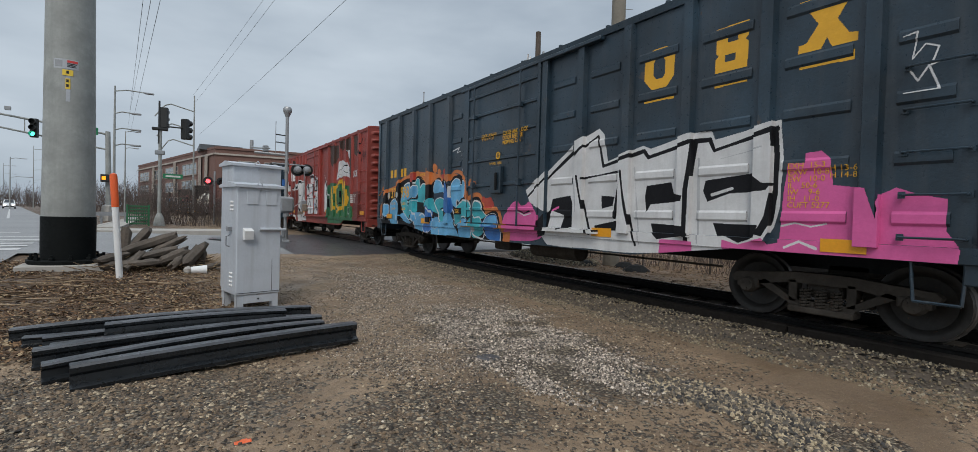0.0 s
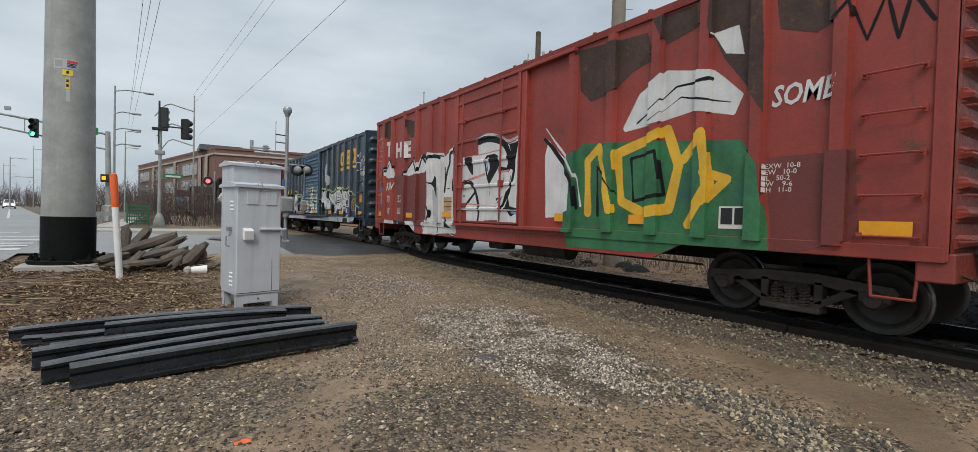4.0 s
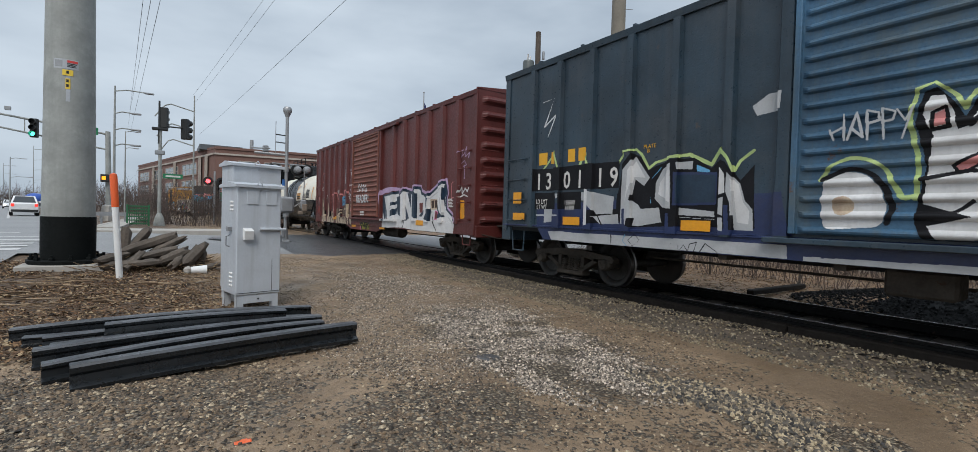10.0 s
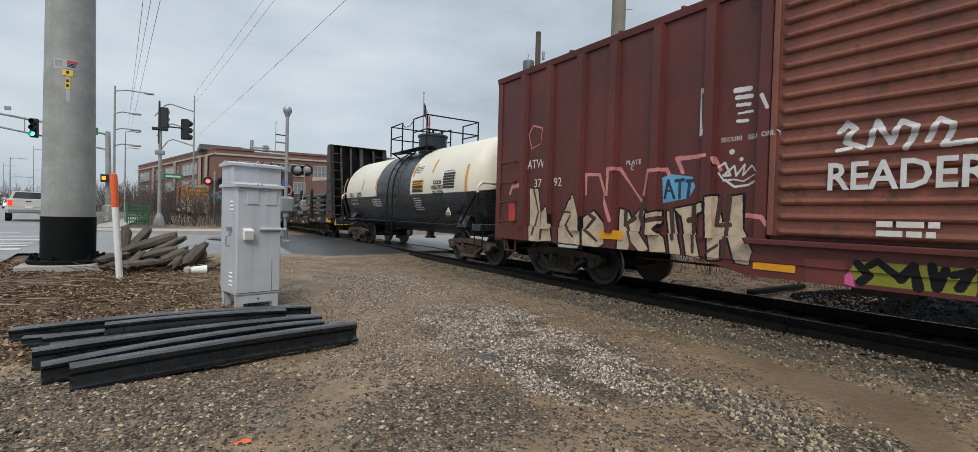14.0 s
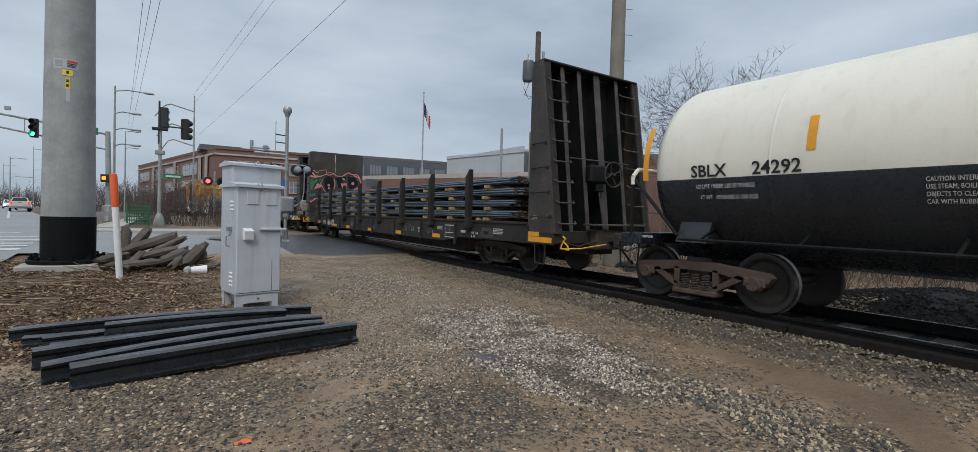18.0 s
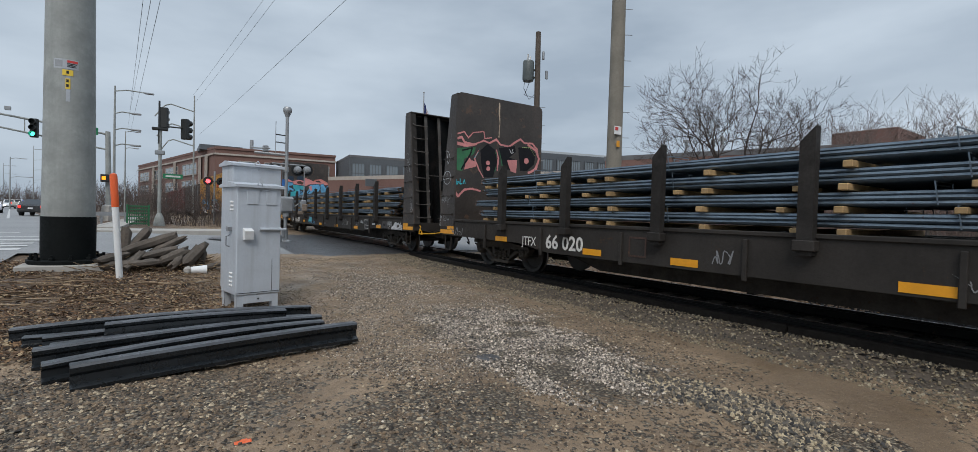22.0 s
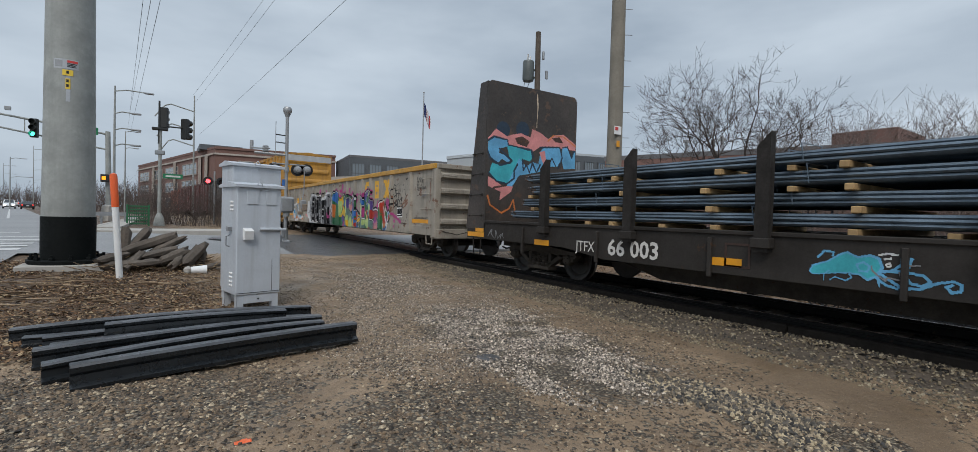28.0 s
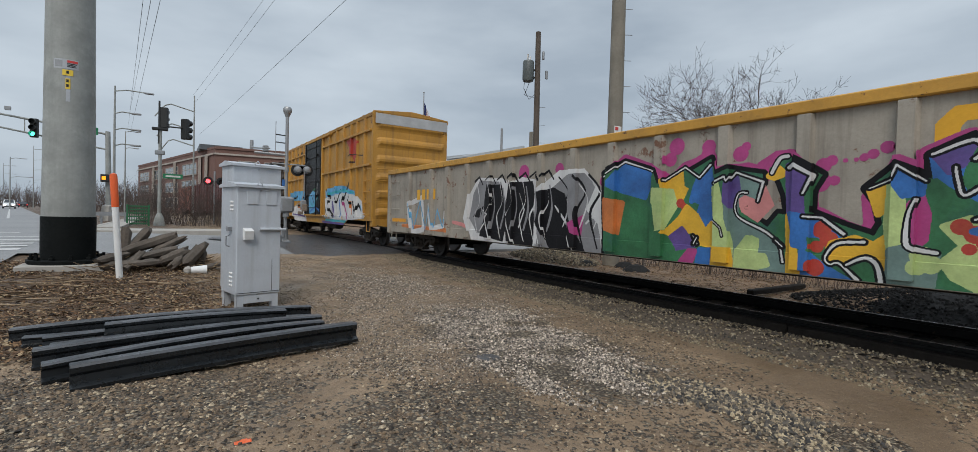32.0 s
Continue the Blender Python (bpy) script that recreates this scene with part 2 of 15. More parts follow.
P_PURPLE = surface("spray_purple", (0.11, 0.065, 0.25), 0.55, var=0.4, scale=2.0, dirt=0.5, dirt_rgb=(0.04, 0.07, 0.20))
P_RED = surface("spray_red", (0.42, 0.045, 0.03), 0.55, var=0.35, scale=2.0, dirt=0.4, dirt_rgb=(0.40, 0.12, 0.03))
P_GREY = surface("spray_grey", (0.22, 0.22, 0.23), 0.55, var=0.25, scale=2.5)
P_SILVER = surface("spray_silver", (0.40, 0.41, 0.42), 0.5, var=0.2, scale=2.5, dirt=0.3, dirt_rgb=(0.3, 0.29, 0.28))
P_LILAC = surface("spray_lilac", (0.42, 0.30, 0.45), 0.6, var=0.2, scale=2.5)
P_MAROON = surface("primer_patch_paint", (0.15, 0.032, 0.026), 0.55, var=0.2, scale=1.0, streak=0.2)
P_BROWN = surface("bare_brown_steel", (0.055, 0.028, 0.020), 0.7, var=0.4, scale=2.0, rust=0.3)
LETTER_Y = surface("lettering_yellow", (0.70, 0.36, 0.02), 0.5, var=0.1, scale=5.0)
LETTER_W = surface("lettering_white", (0.62, 0.60, 0.57), 0.6, var=0.15, scale=5.0)
LETTER_K = surface("lettering_black", (0.012, 0.012, 0.012), 0.5, var=0.2)
REBAR = surface("blue_grey_rebar_steel", (0.13, 0.170, 0.21), 0.42, metal=0.5, var=0.35, scale=3.0, fine=60.0, rust=0.08, bump=0.3)
DUNNAGE = surface("fresh_pine_blocking", (0.36, 0.235, 0.11), 0.8, var=0.25, scale=8.0, each=0.2)
DECK_WOOD = surface("grey_deck_planks", (0.10, 0.085, 0.07), 0.85, var=0.35, scale=3.0)
for m_ in (TRUCK, FLAT, BLACK, P_BLACK):
    dull(m_)

# ---- ground, street and track bed: materials ----
# beds of loose stone: middle, half widths, share of the ground that they cover
BEDS = ((-0.6, 4.5, 1.6, 1.2, 0.55), (1.75, 3.2, 0.75, 0.7, 0.6), (3.70, 4.7, 0.95, 2.1, 0.9), (4.05, 1.9, 0.34, 1.35, 1.0), (2.3, 5.6, 0.9, 1.7, 0.7), (4.0, 8.6, 1.5, 3.6, 0.6))


def ground_mat():
    m, nt, b = nodes_of("muddy_gravel")
    nd, ln = nt.nodes, nt.links
    geo = nd.new("ShaderNodeNewGeometry")

    def noise_(sc, det, vec=None):
        n = nd.new("ShaderNodeTexNoise")
        n.inputs["Scale"].default_value, n.inputs["Detail"].default_value = sc, det
        n.inputs["Roughness"].default_value = 0.62
        ln.new(vec or geo.outputs["Position"], n.inputs["Vector"])
        return n.outputs["Fac"]

    def rng_(fac, a, c, v0=0.0, v1=1.0):
        r = nd.new("ShaderNodeMapRange")
        for i, val in enumerate((a, c, v0, v1)):
            r.inputs[1 + i].default_value = val
        ln.new(fac, r.inputs[0])
        return r.outputs[0]

    def mix_(fac, p, q):
        x = nd.new("ShaderNodeMix")
        x.data_type = "RGBA"
        ln.new(fac, x.inputs[0])
        for sock, val in ((6, p), (7, q)):
            if isinstance(val, tuple):
                x.inputs[sock].default_value = val
            else:
                ln.new(val, x.inputs[sock])
        return x.outputs[2]

    soil = mix_(rng_(noise_(0.9, 6), 0.35, 0.65), (0.158, 0.105, 0.063, 1), (0.326, 0.228, 0.14, 1))
    xyz = nd.new("ShaderNodeSeparateXYZ")
    ln.new(geo.outputs["Position"], xyz.inputs[0])

    def calc_(op, a, c):
        n = nd.new("ShaderNodeMath")
        n.operation = op
        for i, val in enumerate((a, c)):
            if isinstance(val, float):
                n.inputs[i].default_value = val
            elif val is not None:
                ln.new(val, n.inputs[i])
        return n.outputs[0]

    # wheel lanes of bare mud, beds of gravel beside them, and leaf mould by the road corner
    gx_, gy_ = xyz.outputs[0], xyz.outputs[1]
    jitter = rng_(noise_(1.1, 4), 0.3, 0.7, -0.35, 0.35)
    bare = calc_("ABSOLUTE", calc_("ADD", calc_("ADD", gx_, jitter), calc_("SUBTRACT", calc_("DIVIDE", 1.9, calc_("MAXIMUM", gy_, 1.0)), 6.4)), None)
    bare = rng_(bare, 0.22, 0.70)

    def bed_(cx, cy, rx, ry, v1):
        dx = calc_("DIVIDE", calc_("SUBTRACT", calc_("ADD", gx_, jitter), cx), rx)
        dy = calc_("DIVIDE", calc_("SUBTRACT", gy_, cy), ry)
        return rng_(calc_("ADD", calc_("MULTIPLY", dx, dx), calc_("MULTIPLY", dy, dy)), 0.5, 1.3, v1, 0.0)

    soil = mix_(rng_(bare, 0.0, 1.0, 0.75, 0.0), soil, (0.128, 0.086, 0.051, 1))
    soil = mix_(rng_(gx_, 9.3, 10.0, 0.0, 0.8), soil, (0.21, 0.118, 0.0594, 1))
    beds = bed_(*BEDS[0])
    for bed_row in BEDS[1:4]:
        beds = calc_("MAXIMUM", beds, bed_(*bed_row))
    mould = calc_("MULTIPLY", rng_(calc_("ADD", gx_, jitter), 1.1, -0.4), rng_(gy_, 6.2, 7.6, 0.0, 1.0))
    soil = mix_(mould, soil, (0.0735, 0.04, 0.0207, 1))
    soil = mix_(rng_(noise_(14, 4), 0.4, 0.7, 0, 0.6), soil, (0.137, 0.095, 0.0594, 1))
    # soil in the stone beds is darkened: shade between the stones, painted in
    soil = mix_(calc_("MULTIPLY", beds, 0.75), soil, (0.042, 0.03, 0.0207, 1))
    soil = mix_(rng_(noise_(70, 3), 0.52, 0.66, 0, 0.55), soil, (0.0578, 0.04, 0.0252, 1))
    soil = mix_(rng_(noise_(95, 2), 0.58, 0.68, 0, 0.5), soil, (0.378, 0.29, 0.189, 1))
    vor = nd.new("ShaderNodeTexVoronoi")
    vor.inputs["Scale"].default_value = 30.0
    ln.new(geo.outputs["Position"], vor.inputs["Vector"])
    sep = nd.new("ShaderNodeSeparateColor")
    ln.new(vor.outputs["Color"], sep.inputs["Color"])
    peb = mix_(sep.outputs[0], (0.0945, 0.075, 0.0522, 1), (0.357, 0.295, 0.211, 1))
    # dark rims paint the crevice shade round each pebble
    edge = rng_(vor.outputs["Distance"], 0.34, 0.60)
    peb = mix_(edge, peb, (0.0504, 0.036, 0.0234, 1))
    where = calc_("MULTIPLY", calc_("ADD", rng_(noise_(0.7, 6), 0.44, 0.64, 0.08, 0.45), beds), calc_("MULTIPLY", bare, rng_(mould, 0.0, 1.0, 1.0, 0.25)))
    some = nd.new("ShaderNodeMath")
    some.operation = "LESS_THAN"
    ln.new(sep.outputs[1], some.inputs[0])
    ln.new(where, some.inputs[1])
    col = mix_(some.outputs[0], soil, peb)
    ln.new(col, b.inputs["Base Color"])
    ln.new(rng_(noise_(1.3, 4), 0.35, 0.65, 0.42, 0.9), b.inputs["Roughness"])
    bp = nd.new("ShaderNodeBump")
    bp.inputs["Strength"].default_value, bp.inputs["Distance"].default_value = 1.0, 0.03
    mul = nd.new("ShaderNodeMath")
    mul.operation = "MULTIPLY"
    ln.new(rng_(vor.outputs["Distance"], 0.0, 0.6, 1.0, 0.0), mul.inputs[0])
    ln.new(some.outputs[0], mul.inputs[1])
    add = nd.new("ShaderNodeMath")
    add.operation = "ADD"
    ln.new(mul.outputs[0], add.inputs[0])
    ln.new(noise_(9.0, 8), add.inputs[1])
    ln.new(add.outputs[0], bp.inputs["Height"])
    ln.new(bp.outputs["Normal"], b.inputs["Normal"])
    return m


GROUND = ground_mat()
ASPHALT = surface("worn_grey_asphalt", (0.23, 0.23, 0.23), 0.55, var=0.14, scale=0.25, fine=40.0, dirt=0.25, dirt_rgb=(0.13, 0.13, 0.13), bump=0.2)
ASPHALT_WET = surface("dark_wet_asphalt", (0.060, 0.061, 0.064), 0.35, var=0.3, scale=0.6, fine=40.0, dirt=0.4, dirt_rgb=(0.10, 0.10, 0.10), bump=0.2)
CONCRETE = surface("pale_concrete", (0.36, 0.34, 0.31), 0.8, var=0.15, scale=1.0, fine=25.0, dirt=0.3, dirt_rgb=(0.2, 0.19, 0.17))
ROAD_PAINT = surface("worn_road_paint", (0.55, 0.55, 0.54), 0.7, var=0.15, scale=2.0, dirt=0.35, dirt_rgb=(0.26, 0.26, 0.26))
RAIL_STEEL = surface("dark_rail_steel", (0.010, 0.0095, 0.009), 0.6, metal=0.2, var=0.35, scale=3.0, rust=0.2, rust_rgb=(0.04, 0.025, 0.018))
RAIL_HEAD = surface("polished_rail_head", (0.30, 0.30, 0.30), 0.25, metal=1.0, var=0.1, scale=3.0)
TIE = surface("creosoted_tie_timber", (0.015, 0.0125, 0.0105), 0.85, var=0.4, scale=4.0, bump=0.4)
for m_ in (RAIL_STEEL, TIE):
    dull(m_, 0.2)
BALLAST = surface("grey_ballast_stone", (0.10, 0.078, 0.058), 0.85, var=0.4, scale=6.0, bump=0.3)


def ease(a, b, x):
    t = max(0.0, min(1.0, (x - a) / (b - a)))
    return t * t * (3 - 2 * t)


def street_z(x, y):
    """The yard lies low; it climbs to the street and the road."""
    return ease(8.5, 19.0, y) * (0.28 + 0.22 * (1 - ease(-4.0, 5.0, x)))


def wander(x, y):
    return (noise.noise((x * 0.35, y * 0.35, 0.0)) * 0.05 + noise.noise((x * 1.3, y * 1.3, 4.0)) * 0.022 + noise.noise((x * 4.0, y * 4.0, 9.0)) * 0.010)


def ground_z(x, y):
    k = max(0.0, min(1.0, (16.0 - y) / 3.0)) * max(0.0, min(1.0, (x + 4.0) / 1.5)) if y > 0 else 0.6
    return street_z(x, y) + wander(x, y) * k


def axis_cuts(lo, hi, near0, near1, step):
    out = list(np.arange(near0, near1 + 1e-6, step))
    d, p = step, near1
    while p < hi:
        d *= 1.3
        p += d
        out.append(min(p, hi))
    d, p = step, near0
    while p > lo:
        d *= 1.3
        p -= d
        out.insert(0, max(p, lo))
    return out


def paved(x, y):
    return (15.7 < y < 26.0 and -3.2 < x < 60) or (x < -2.6 and -60 < y and x > -60)


gx, gy = axis_cuts(-1500, 1500, -4.6, 13.0, 0.14), axis_cuts(-1500, 2500, 0.6, 17.0, 0.14)
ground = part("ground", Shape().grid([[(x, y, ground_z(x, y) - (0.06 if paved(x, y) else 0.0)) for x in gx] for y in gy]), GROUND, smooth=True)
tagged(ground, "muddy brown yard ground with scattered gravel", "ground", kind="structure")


def sheet(xs, ys, lift=0.0, bend=0.0):
    """A paved sheet that follows the street's height; bend leans it to the left with distance."""
    return Shape().grid([[(x - bend * max(0.0, y - 25.0), y, street_z(x, y) + lift) for x in xs] for y in ys])


road = part("road", sheet([-34, -24, -14, -9, -6, -4.5, -3.0], [-320, -60, 0, 6, 8, 10, 12, 14, 16, 18, 20, 25, 30, 40, 60, 100, 180, 300, 600], 0.0, 0.2), ASPHALT)
tagged(road, "worn grey asphalt of the wide road", "road", kind="structure")
street = part("street", sheet([-3.0, -2, -1, 0, 1, 2, 3, 4, 5, 6], [15.6, 16.5, 17.5, 18.5, 20, 22, 25.0]), ASPHALT)
tagged(street, "grey side street towards the railway crossing", "road", kind="structure")
edge_xs = [3.2 + 0.12 * k for k in range(31)] + [6.93]
edge_rows = [[(x, 15.15 + 0.45 * noise.noise((x * 1.3, 3.0, 0.0)) + 0.15 * noise.noise((x * 6.0, 1.0, 0.0)) + 0.25 * max(0.0, 4.2 - x), 0) for x in edge_xs]]
edge_rows = [[(x, y, ground_z(x, y) + 0.002) for x, y, _ in edge_rows[0]]] + [[(x, y, max(street_z(x, y) + 0.012, ground_z(x, y) + 0.012 if y < 15.8 else 0)) for x in edge_xs] for y in (15.8, 16.4, 17.0, 18.5, 22, 27.0)]
apron = part("crossing_apron", Shape().grid(edge_rows), ASPHALT_WET)
tagged(apron, "dark damp asphalt apron before the rails", "crossing", kind="structure")
for nm_, x0_, x1_ in (("crossing_middle", 7.12, 8.42), ("crossing_beyond", 8.61, 60.0)):
    ob_ = part(nm_, Shape().box(x0_, x1_, 15.2, 26.8, 0.0, 0.285), ASPHALT_WET if x1_ < 10 else ASPHALT)
    tagged(ob_, "asphalt of the crossing beside the rails", "crossing", kind="structure")

# ---- the train ----
XC = 7.77          # the track's middle
ZR = 0.30          # top of rail
HW = 1.53          # half a car's width
BEND0, BEND1, BEND = 27.0, 43.0, 0.075   # the track bends gently to the left beyond the street


def track(s):
    """Middle of the track and its heading at the length s."""
    if s <= BEND0:
        return XC, s, 0.0
    u = min(s, BEND1) - BEND0
    r = (BEND1 - BEND0) / BEND
    a = u / r
    x, y = XC - r * (1 - math.cos(a)), BEND0 + r * math.sin(a)
    if s > BEND1:
        x, y = x - (s - BEND1) * math.sin(a), y + (s - BEND1) * math.cos(a)
    return x, y, a


def wheel_data():
    sh = Shape()
    for sx in (-1, 1):
        prof = [(0.09, 0.70), (0.13, 0.72), (0.30, 0.745), (0.34, 0.80), (0.375, 0.82), (0.419, 0.82)]
        sh.lathe([(r, sx * h) for r, h in prof], (0, 0, 0), "x", 28)
        sh.lathe([(0.419, sx * 0.82), (0.422, sx * 0.72), (0.448, sx * 0.708), (0.448, sx * 0.69), (0.40, sx * 0.68), (0.33, sx * 0.70), (0.09, sx * 0.69)], (0, 0, 0), "x", 28, 1)
    sh.rod((-1.02, 0, 0), (1.02, 0, 0), 0.085, 12)
    return sh.data("wheelset", [WHEEL, TREAD], True)


def sideframe_data(mat_):
    """Cast truck side frame: arched top, dropped spring seat, two window openings shown by its members."""
    sh = Shape()
    t0, t1 = -0.075, 0.075
    top = [(-1.12, 0.10), (-1.06, 0.16), (-0.72, 0.19), (-0.30, 0.235), (0.30, 0.235), (0.72, 0.19), (1.06, 0.16), (1.12, 0.10),
           (1.08, 0.03), (0.74, 0.03), (0.34, 0.10), (-0.34, 0.10), (-0.74, 0.03), (-1.08, 0.03)]
    sh.prism(top, "x", t0, t1)
    low = [(-0.78, 0.06), (-0.36, -0.17), (-0.34, -0.26), (0.34, -0.26), (0.36, -0.17), (0.78, 0.06), (0.66, 0.10), (0.30, -0.12), (-0.30, -0.12), (-0.66, 0.10)]
    sh.prism(low, "x", t0, t1)
    for s in (-1, 1):
        sh.box(t0, t1, s * 0.27, s * 0.37, -0.15, 0.14, 0.01)
        sh.box(t0 - 0.02, t1 + 0.02, s * 0.74, s * 1.04, -0.04, 0.09, 0.02)
    sh.box(t0 - 0.05, t1 + 0.05, -0.36, 0.36, -0.27, -0.19, 0.015)
    return sh.data("truck_side_frame", [mat_])


def spring_data():
    sh = Shape()
    pts = [(0.055 * math.cos(a), 0.055 * math.sin(a), -0.19 + 0.23 * k / 60) for k in range(61) for a in [k * 2 * math.pi / 10]]
    sh.tube(pts, 0.016, 5)
    sh.rod((0, 0, -0.19), (0, 0, 0.04), 0.03, 8)
    return sh.data("coil_spring", [TRUCK])


def cap_data(mat_):
    sh = Shape()
    sh.lathe([(0.0, -0.10), (0.085, -0.10), (0.10, -0.07), (0.115, -0.03), (0.115, 0.05), (0.0, 0.05)], (0, 0, 0), "x", 16)
    for k in range(3):
        a = k * 2.094 + 0.5
        sh.rod((-0.12, 0.055 * math.cos(a), 0.055 * math.sin(a)), (-0.09, 0.055 * math.cos(a), 0.055 * math.sin(a)), 0.016, 6)
    return sh.data("bearing_cap", [mat_])


WHEEL_ME, SPRING_ME = wheel_data(), spring_data()
FRAME_ME = {TRUCK: sideframe_data(TRUCK), TRUCK_RUST: sideframe_data(TRUCK_RUST)}
CAP_ME = {TRUCK: cap_data(TRUCK), TRUCK_RUST: cap_data(TRUCK_RUST)}
BOLSTER_ME = Shape().box(-1.0, 1.0, -0.20, 0.20, -0.10, 0.12, 0.03).box(-0.25, 0.25, -0.25, 0.25, 0.12, 0.30, 0.03).data("bolster", [TRUCK])
BRAKE_ME = Shape().rod((-0.8, 0, -0.08), (0.8, 0, -0.08), 0.035, 8).box(-0.80, -0.70, -0.04, 0.08, -0.16, 0.16, 0.02).box(0.70, 0.80, -0.04, 0.08, -0.16, 0.16, 0.02).data("brake_beam", [TRUCK])
WHEELSETS = []
CARS = []
RW = 0.42


def truck(car, yc, mat_=TRUCK):
    for sy in (-1, 1):
        w = part("wheelset", WHEEL_ME, None, car, at=pose(0, yc + sy * 0.889, RW))
        WHEELSETS.append((w, yc + sy * 0.889))
        part("brake_beam", BRAKE_ME, None, car, at=pose(0, yc + sy * 0.42, RW))
        for sx in (-1, 1):
            part("bearing_cap", CAP_ME[mat_], None, car, at=pose(sx * 1.03, yc + sy * 0.889, RW, 0, 0, 0 if sx < 0 else 180))
    part("bolster", BOLSTER_ME, None, car, at=pose(0, yc, RW + 0.03))
    for sx in (-1, 1):
        part("truck_side_frame", FRAME_ME[mat_], None, car, at=pose(sx * 1.0, yc, RW))
        for k in (-1, 0, 1):
            part("coil_spring", SPRING_ME, None, car, at=pose(sx * 1.06, yc + k * 0.17, RW + 0.0))


def coupler(car, y, way, mat_=TRUCK):
    """Draft gear, knuckle coupler, air hose and cut lever at a car's end; way is +1 at the far end, -1 at the near."""
    sh = Shape().box(-0.16, 0.16, y - way * 0.5, y + way * 0.10, 0.66, 1.0, 0.02)
    sh.box(-0.07, 0.07, y, y + way * 0.42, 0.78, 0.92, 0.02)
    sh.box(-0.15, 0.11, y + way * 0.38, y + way * 0.56, 0.72, 0.98, 0.02)
    sh.box(0.05, 0.17, y + way * 0.52, y + way * 0.66, 0.74, 0.96, 0.02)
    part("coupler", sh, mat_, car)
    hose = [(0.35, y + way * 0.05, 0.75), (0.36, y + way * 0.20, 0.60), (0.33, y + way * 0.42, 0.42), (0.22, y + way * 0.60, 0.36), (0.12, y + way * 0.66, 0.42)]
    part("air_hose", Shape().tube(hose, 0.025, 6), BLACK, car)
    part("cut_lever", Shape().tube([(-1.35, y + way * 0.06, 0.80), (-0.9, y + way * 0.16, 0.70), (-0.2, y + way * 0.16, 0.86)], 0.014, 5), TRUCK, car)


def grab(car, x, y0, y1, z, out=-1, mat_=None):
    """A bent grab iron on a car's side."""
    sh = Shape().tube([(x, y0, z), (x + out * 0.07, y0, z), (x + out * 0.07, y1, z), (x, y1, z)], 0.013, 6)
    sh.box(x, x + out * 0.015, y0 - 0.03, y0 + 0.03, z - 0.035, z + 0.035)
    sh.box(x, x + out * 0.015, y1 - 0.03, y1 + 0.03, z - 0.035, z + 0.035)
    part("grab_iron", sh, mat_, car)


def end_grab(car, y, x0, x1, z, way, mat_):
    part("grab_iron", Shape().tube([(x0, y, z), (x0, y + way * 0.07, z), (x1, y + way * 0.07, z), (x1, y, z)], 0.013, 6), mat_, car)


def stirrup(car, x, y0, y1, ztop, mat_):
    part("stirrup_step", Shape().tube([(x, y0, ztop), (x, y0 + 0.03, ztop - 0.42), (x, y1 - 0.03, ztop - 0.42), (x, y1, ztop)], 0.016, 6), mat_, car)


SKINS = {}


def lettering(car, body, y, z, size, mat_, x=-HW - 0.006, align="LEFT", wide=1.0, lean=0.0, bold=0.0, name="lettering"):
    """Painted words on the side that faces the yard; y is the left end as one reads."""
    cu = bpy.data.curves.new(name, "FONT")
    cu.body, cu.size, cu.align_x, cu.shear, cu.offset, cu.extrude = body, size, align, lean, bold, 0.001
    cu.resolution_u = 2
    cu.space_line = 0.82
    tmp = new(name, cu)
    me = bpy.data.meshes.new_from_object(tmp.evaluated_get(bpy.context.evaluated_depsgraph_get()))
    bpy.data.objects.remove(tmp)
    me.materials.clear()
    me.materials.append(mat_)
    skin = SKINS.get(car.name) if x > -HW - 0.05 else None
    if skin:
        n = len(me.vertices)
        co = np.zeros(n * 3)
        me.vertices.foreach_get("co", co)
        co = co.reshape(n, 3)
        co[:, 2] += np.nan_to_num(skin(y - wide * co[:, 0], z + co[:, 1]))
        me.vertices.foreach_set("co", co.ravel())
    ob = part(name, me, None, car)
    ob.matrix_basis = Matrix(((0, 0, -1, x), (-wide, 0, 0, y), (0, 1, 0, z), (0, 0, 0, 1)))
    return ob


def bars(car, y, z, w, h, rows, mat_, x=-HW - 0.005, ragged=0.3, name="lettering", cols=1):
    """Small unreadable stencilling as plain bars."""
    rnd = random.Random(round(y * 100 + z * 1000))
    sh = Shape()
    for r in range(rows):
        z1 = z - r * h * 1.6
        for c in range(cols):
            yy = y - c * w / cols
            end = yy - w / cols * (0.68 if cols > 1 else 1 - ragged * rnd.random())
            while yy > end + 0.01:
                d = min(rnd.uniform(1.2, 4.0) * h, yy - end) if cols < 2 else yy - end
                xs = x - (float(np.nan_to_num(SKINS[car.name](np.array([yy - d / 2]), np.array([z1])))[0]) if car.name in SKINS and x > -HW - 0.05 else 0.0)
                sh.add([(xs, yy, z1 - h), (xs, yy - d, z1 - h), (xs, yy - d, z1), (xs, yy, z1)], [(0, 1, 2, 3)])
                yy -= d + 0.5 * h
    part(name, sh, mat_, car)


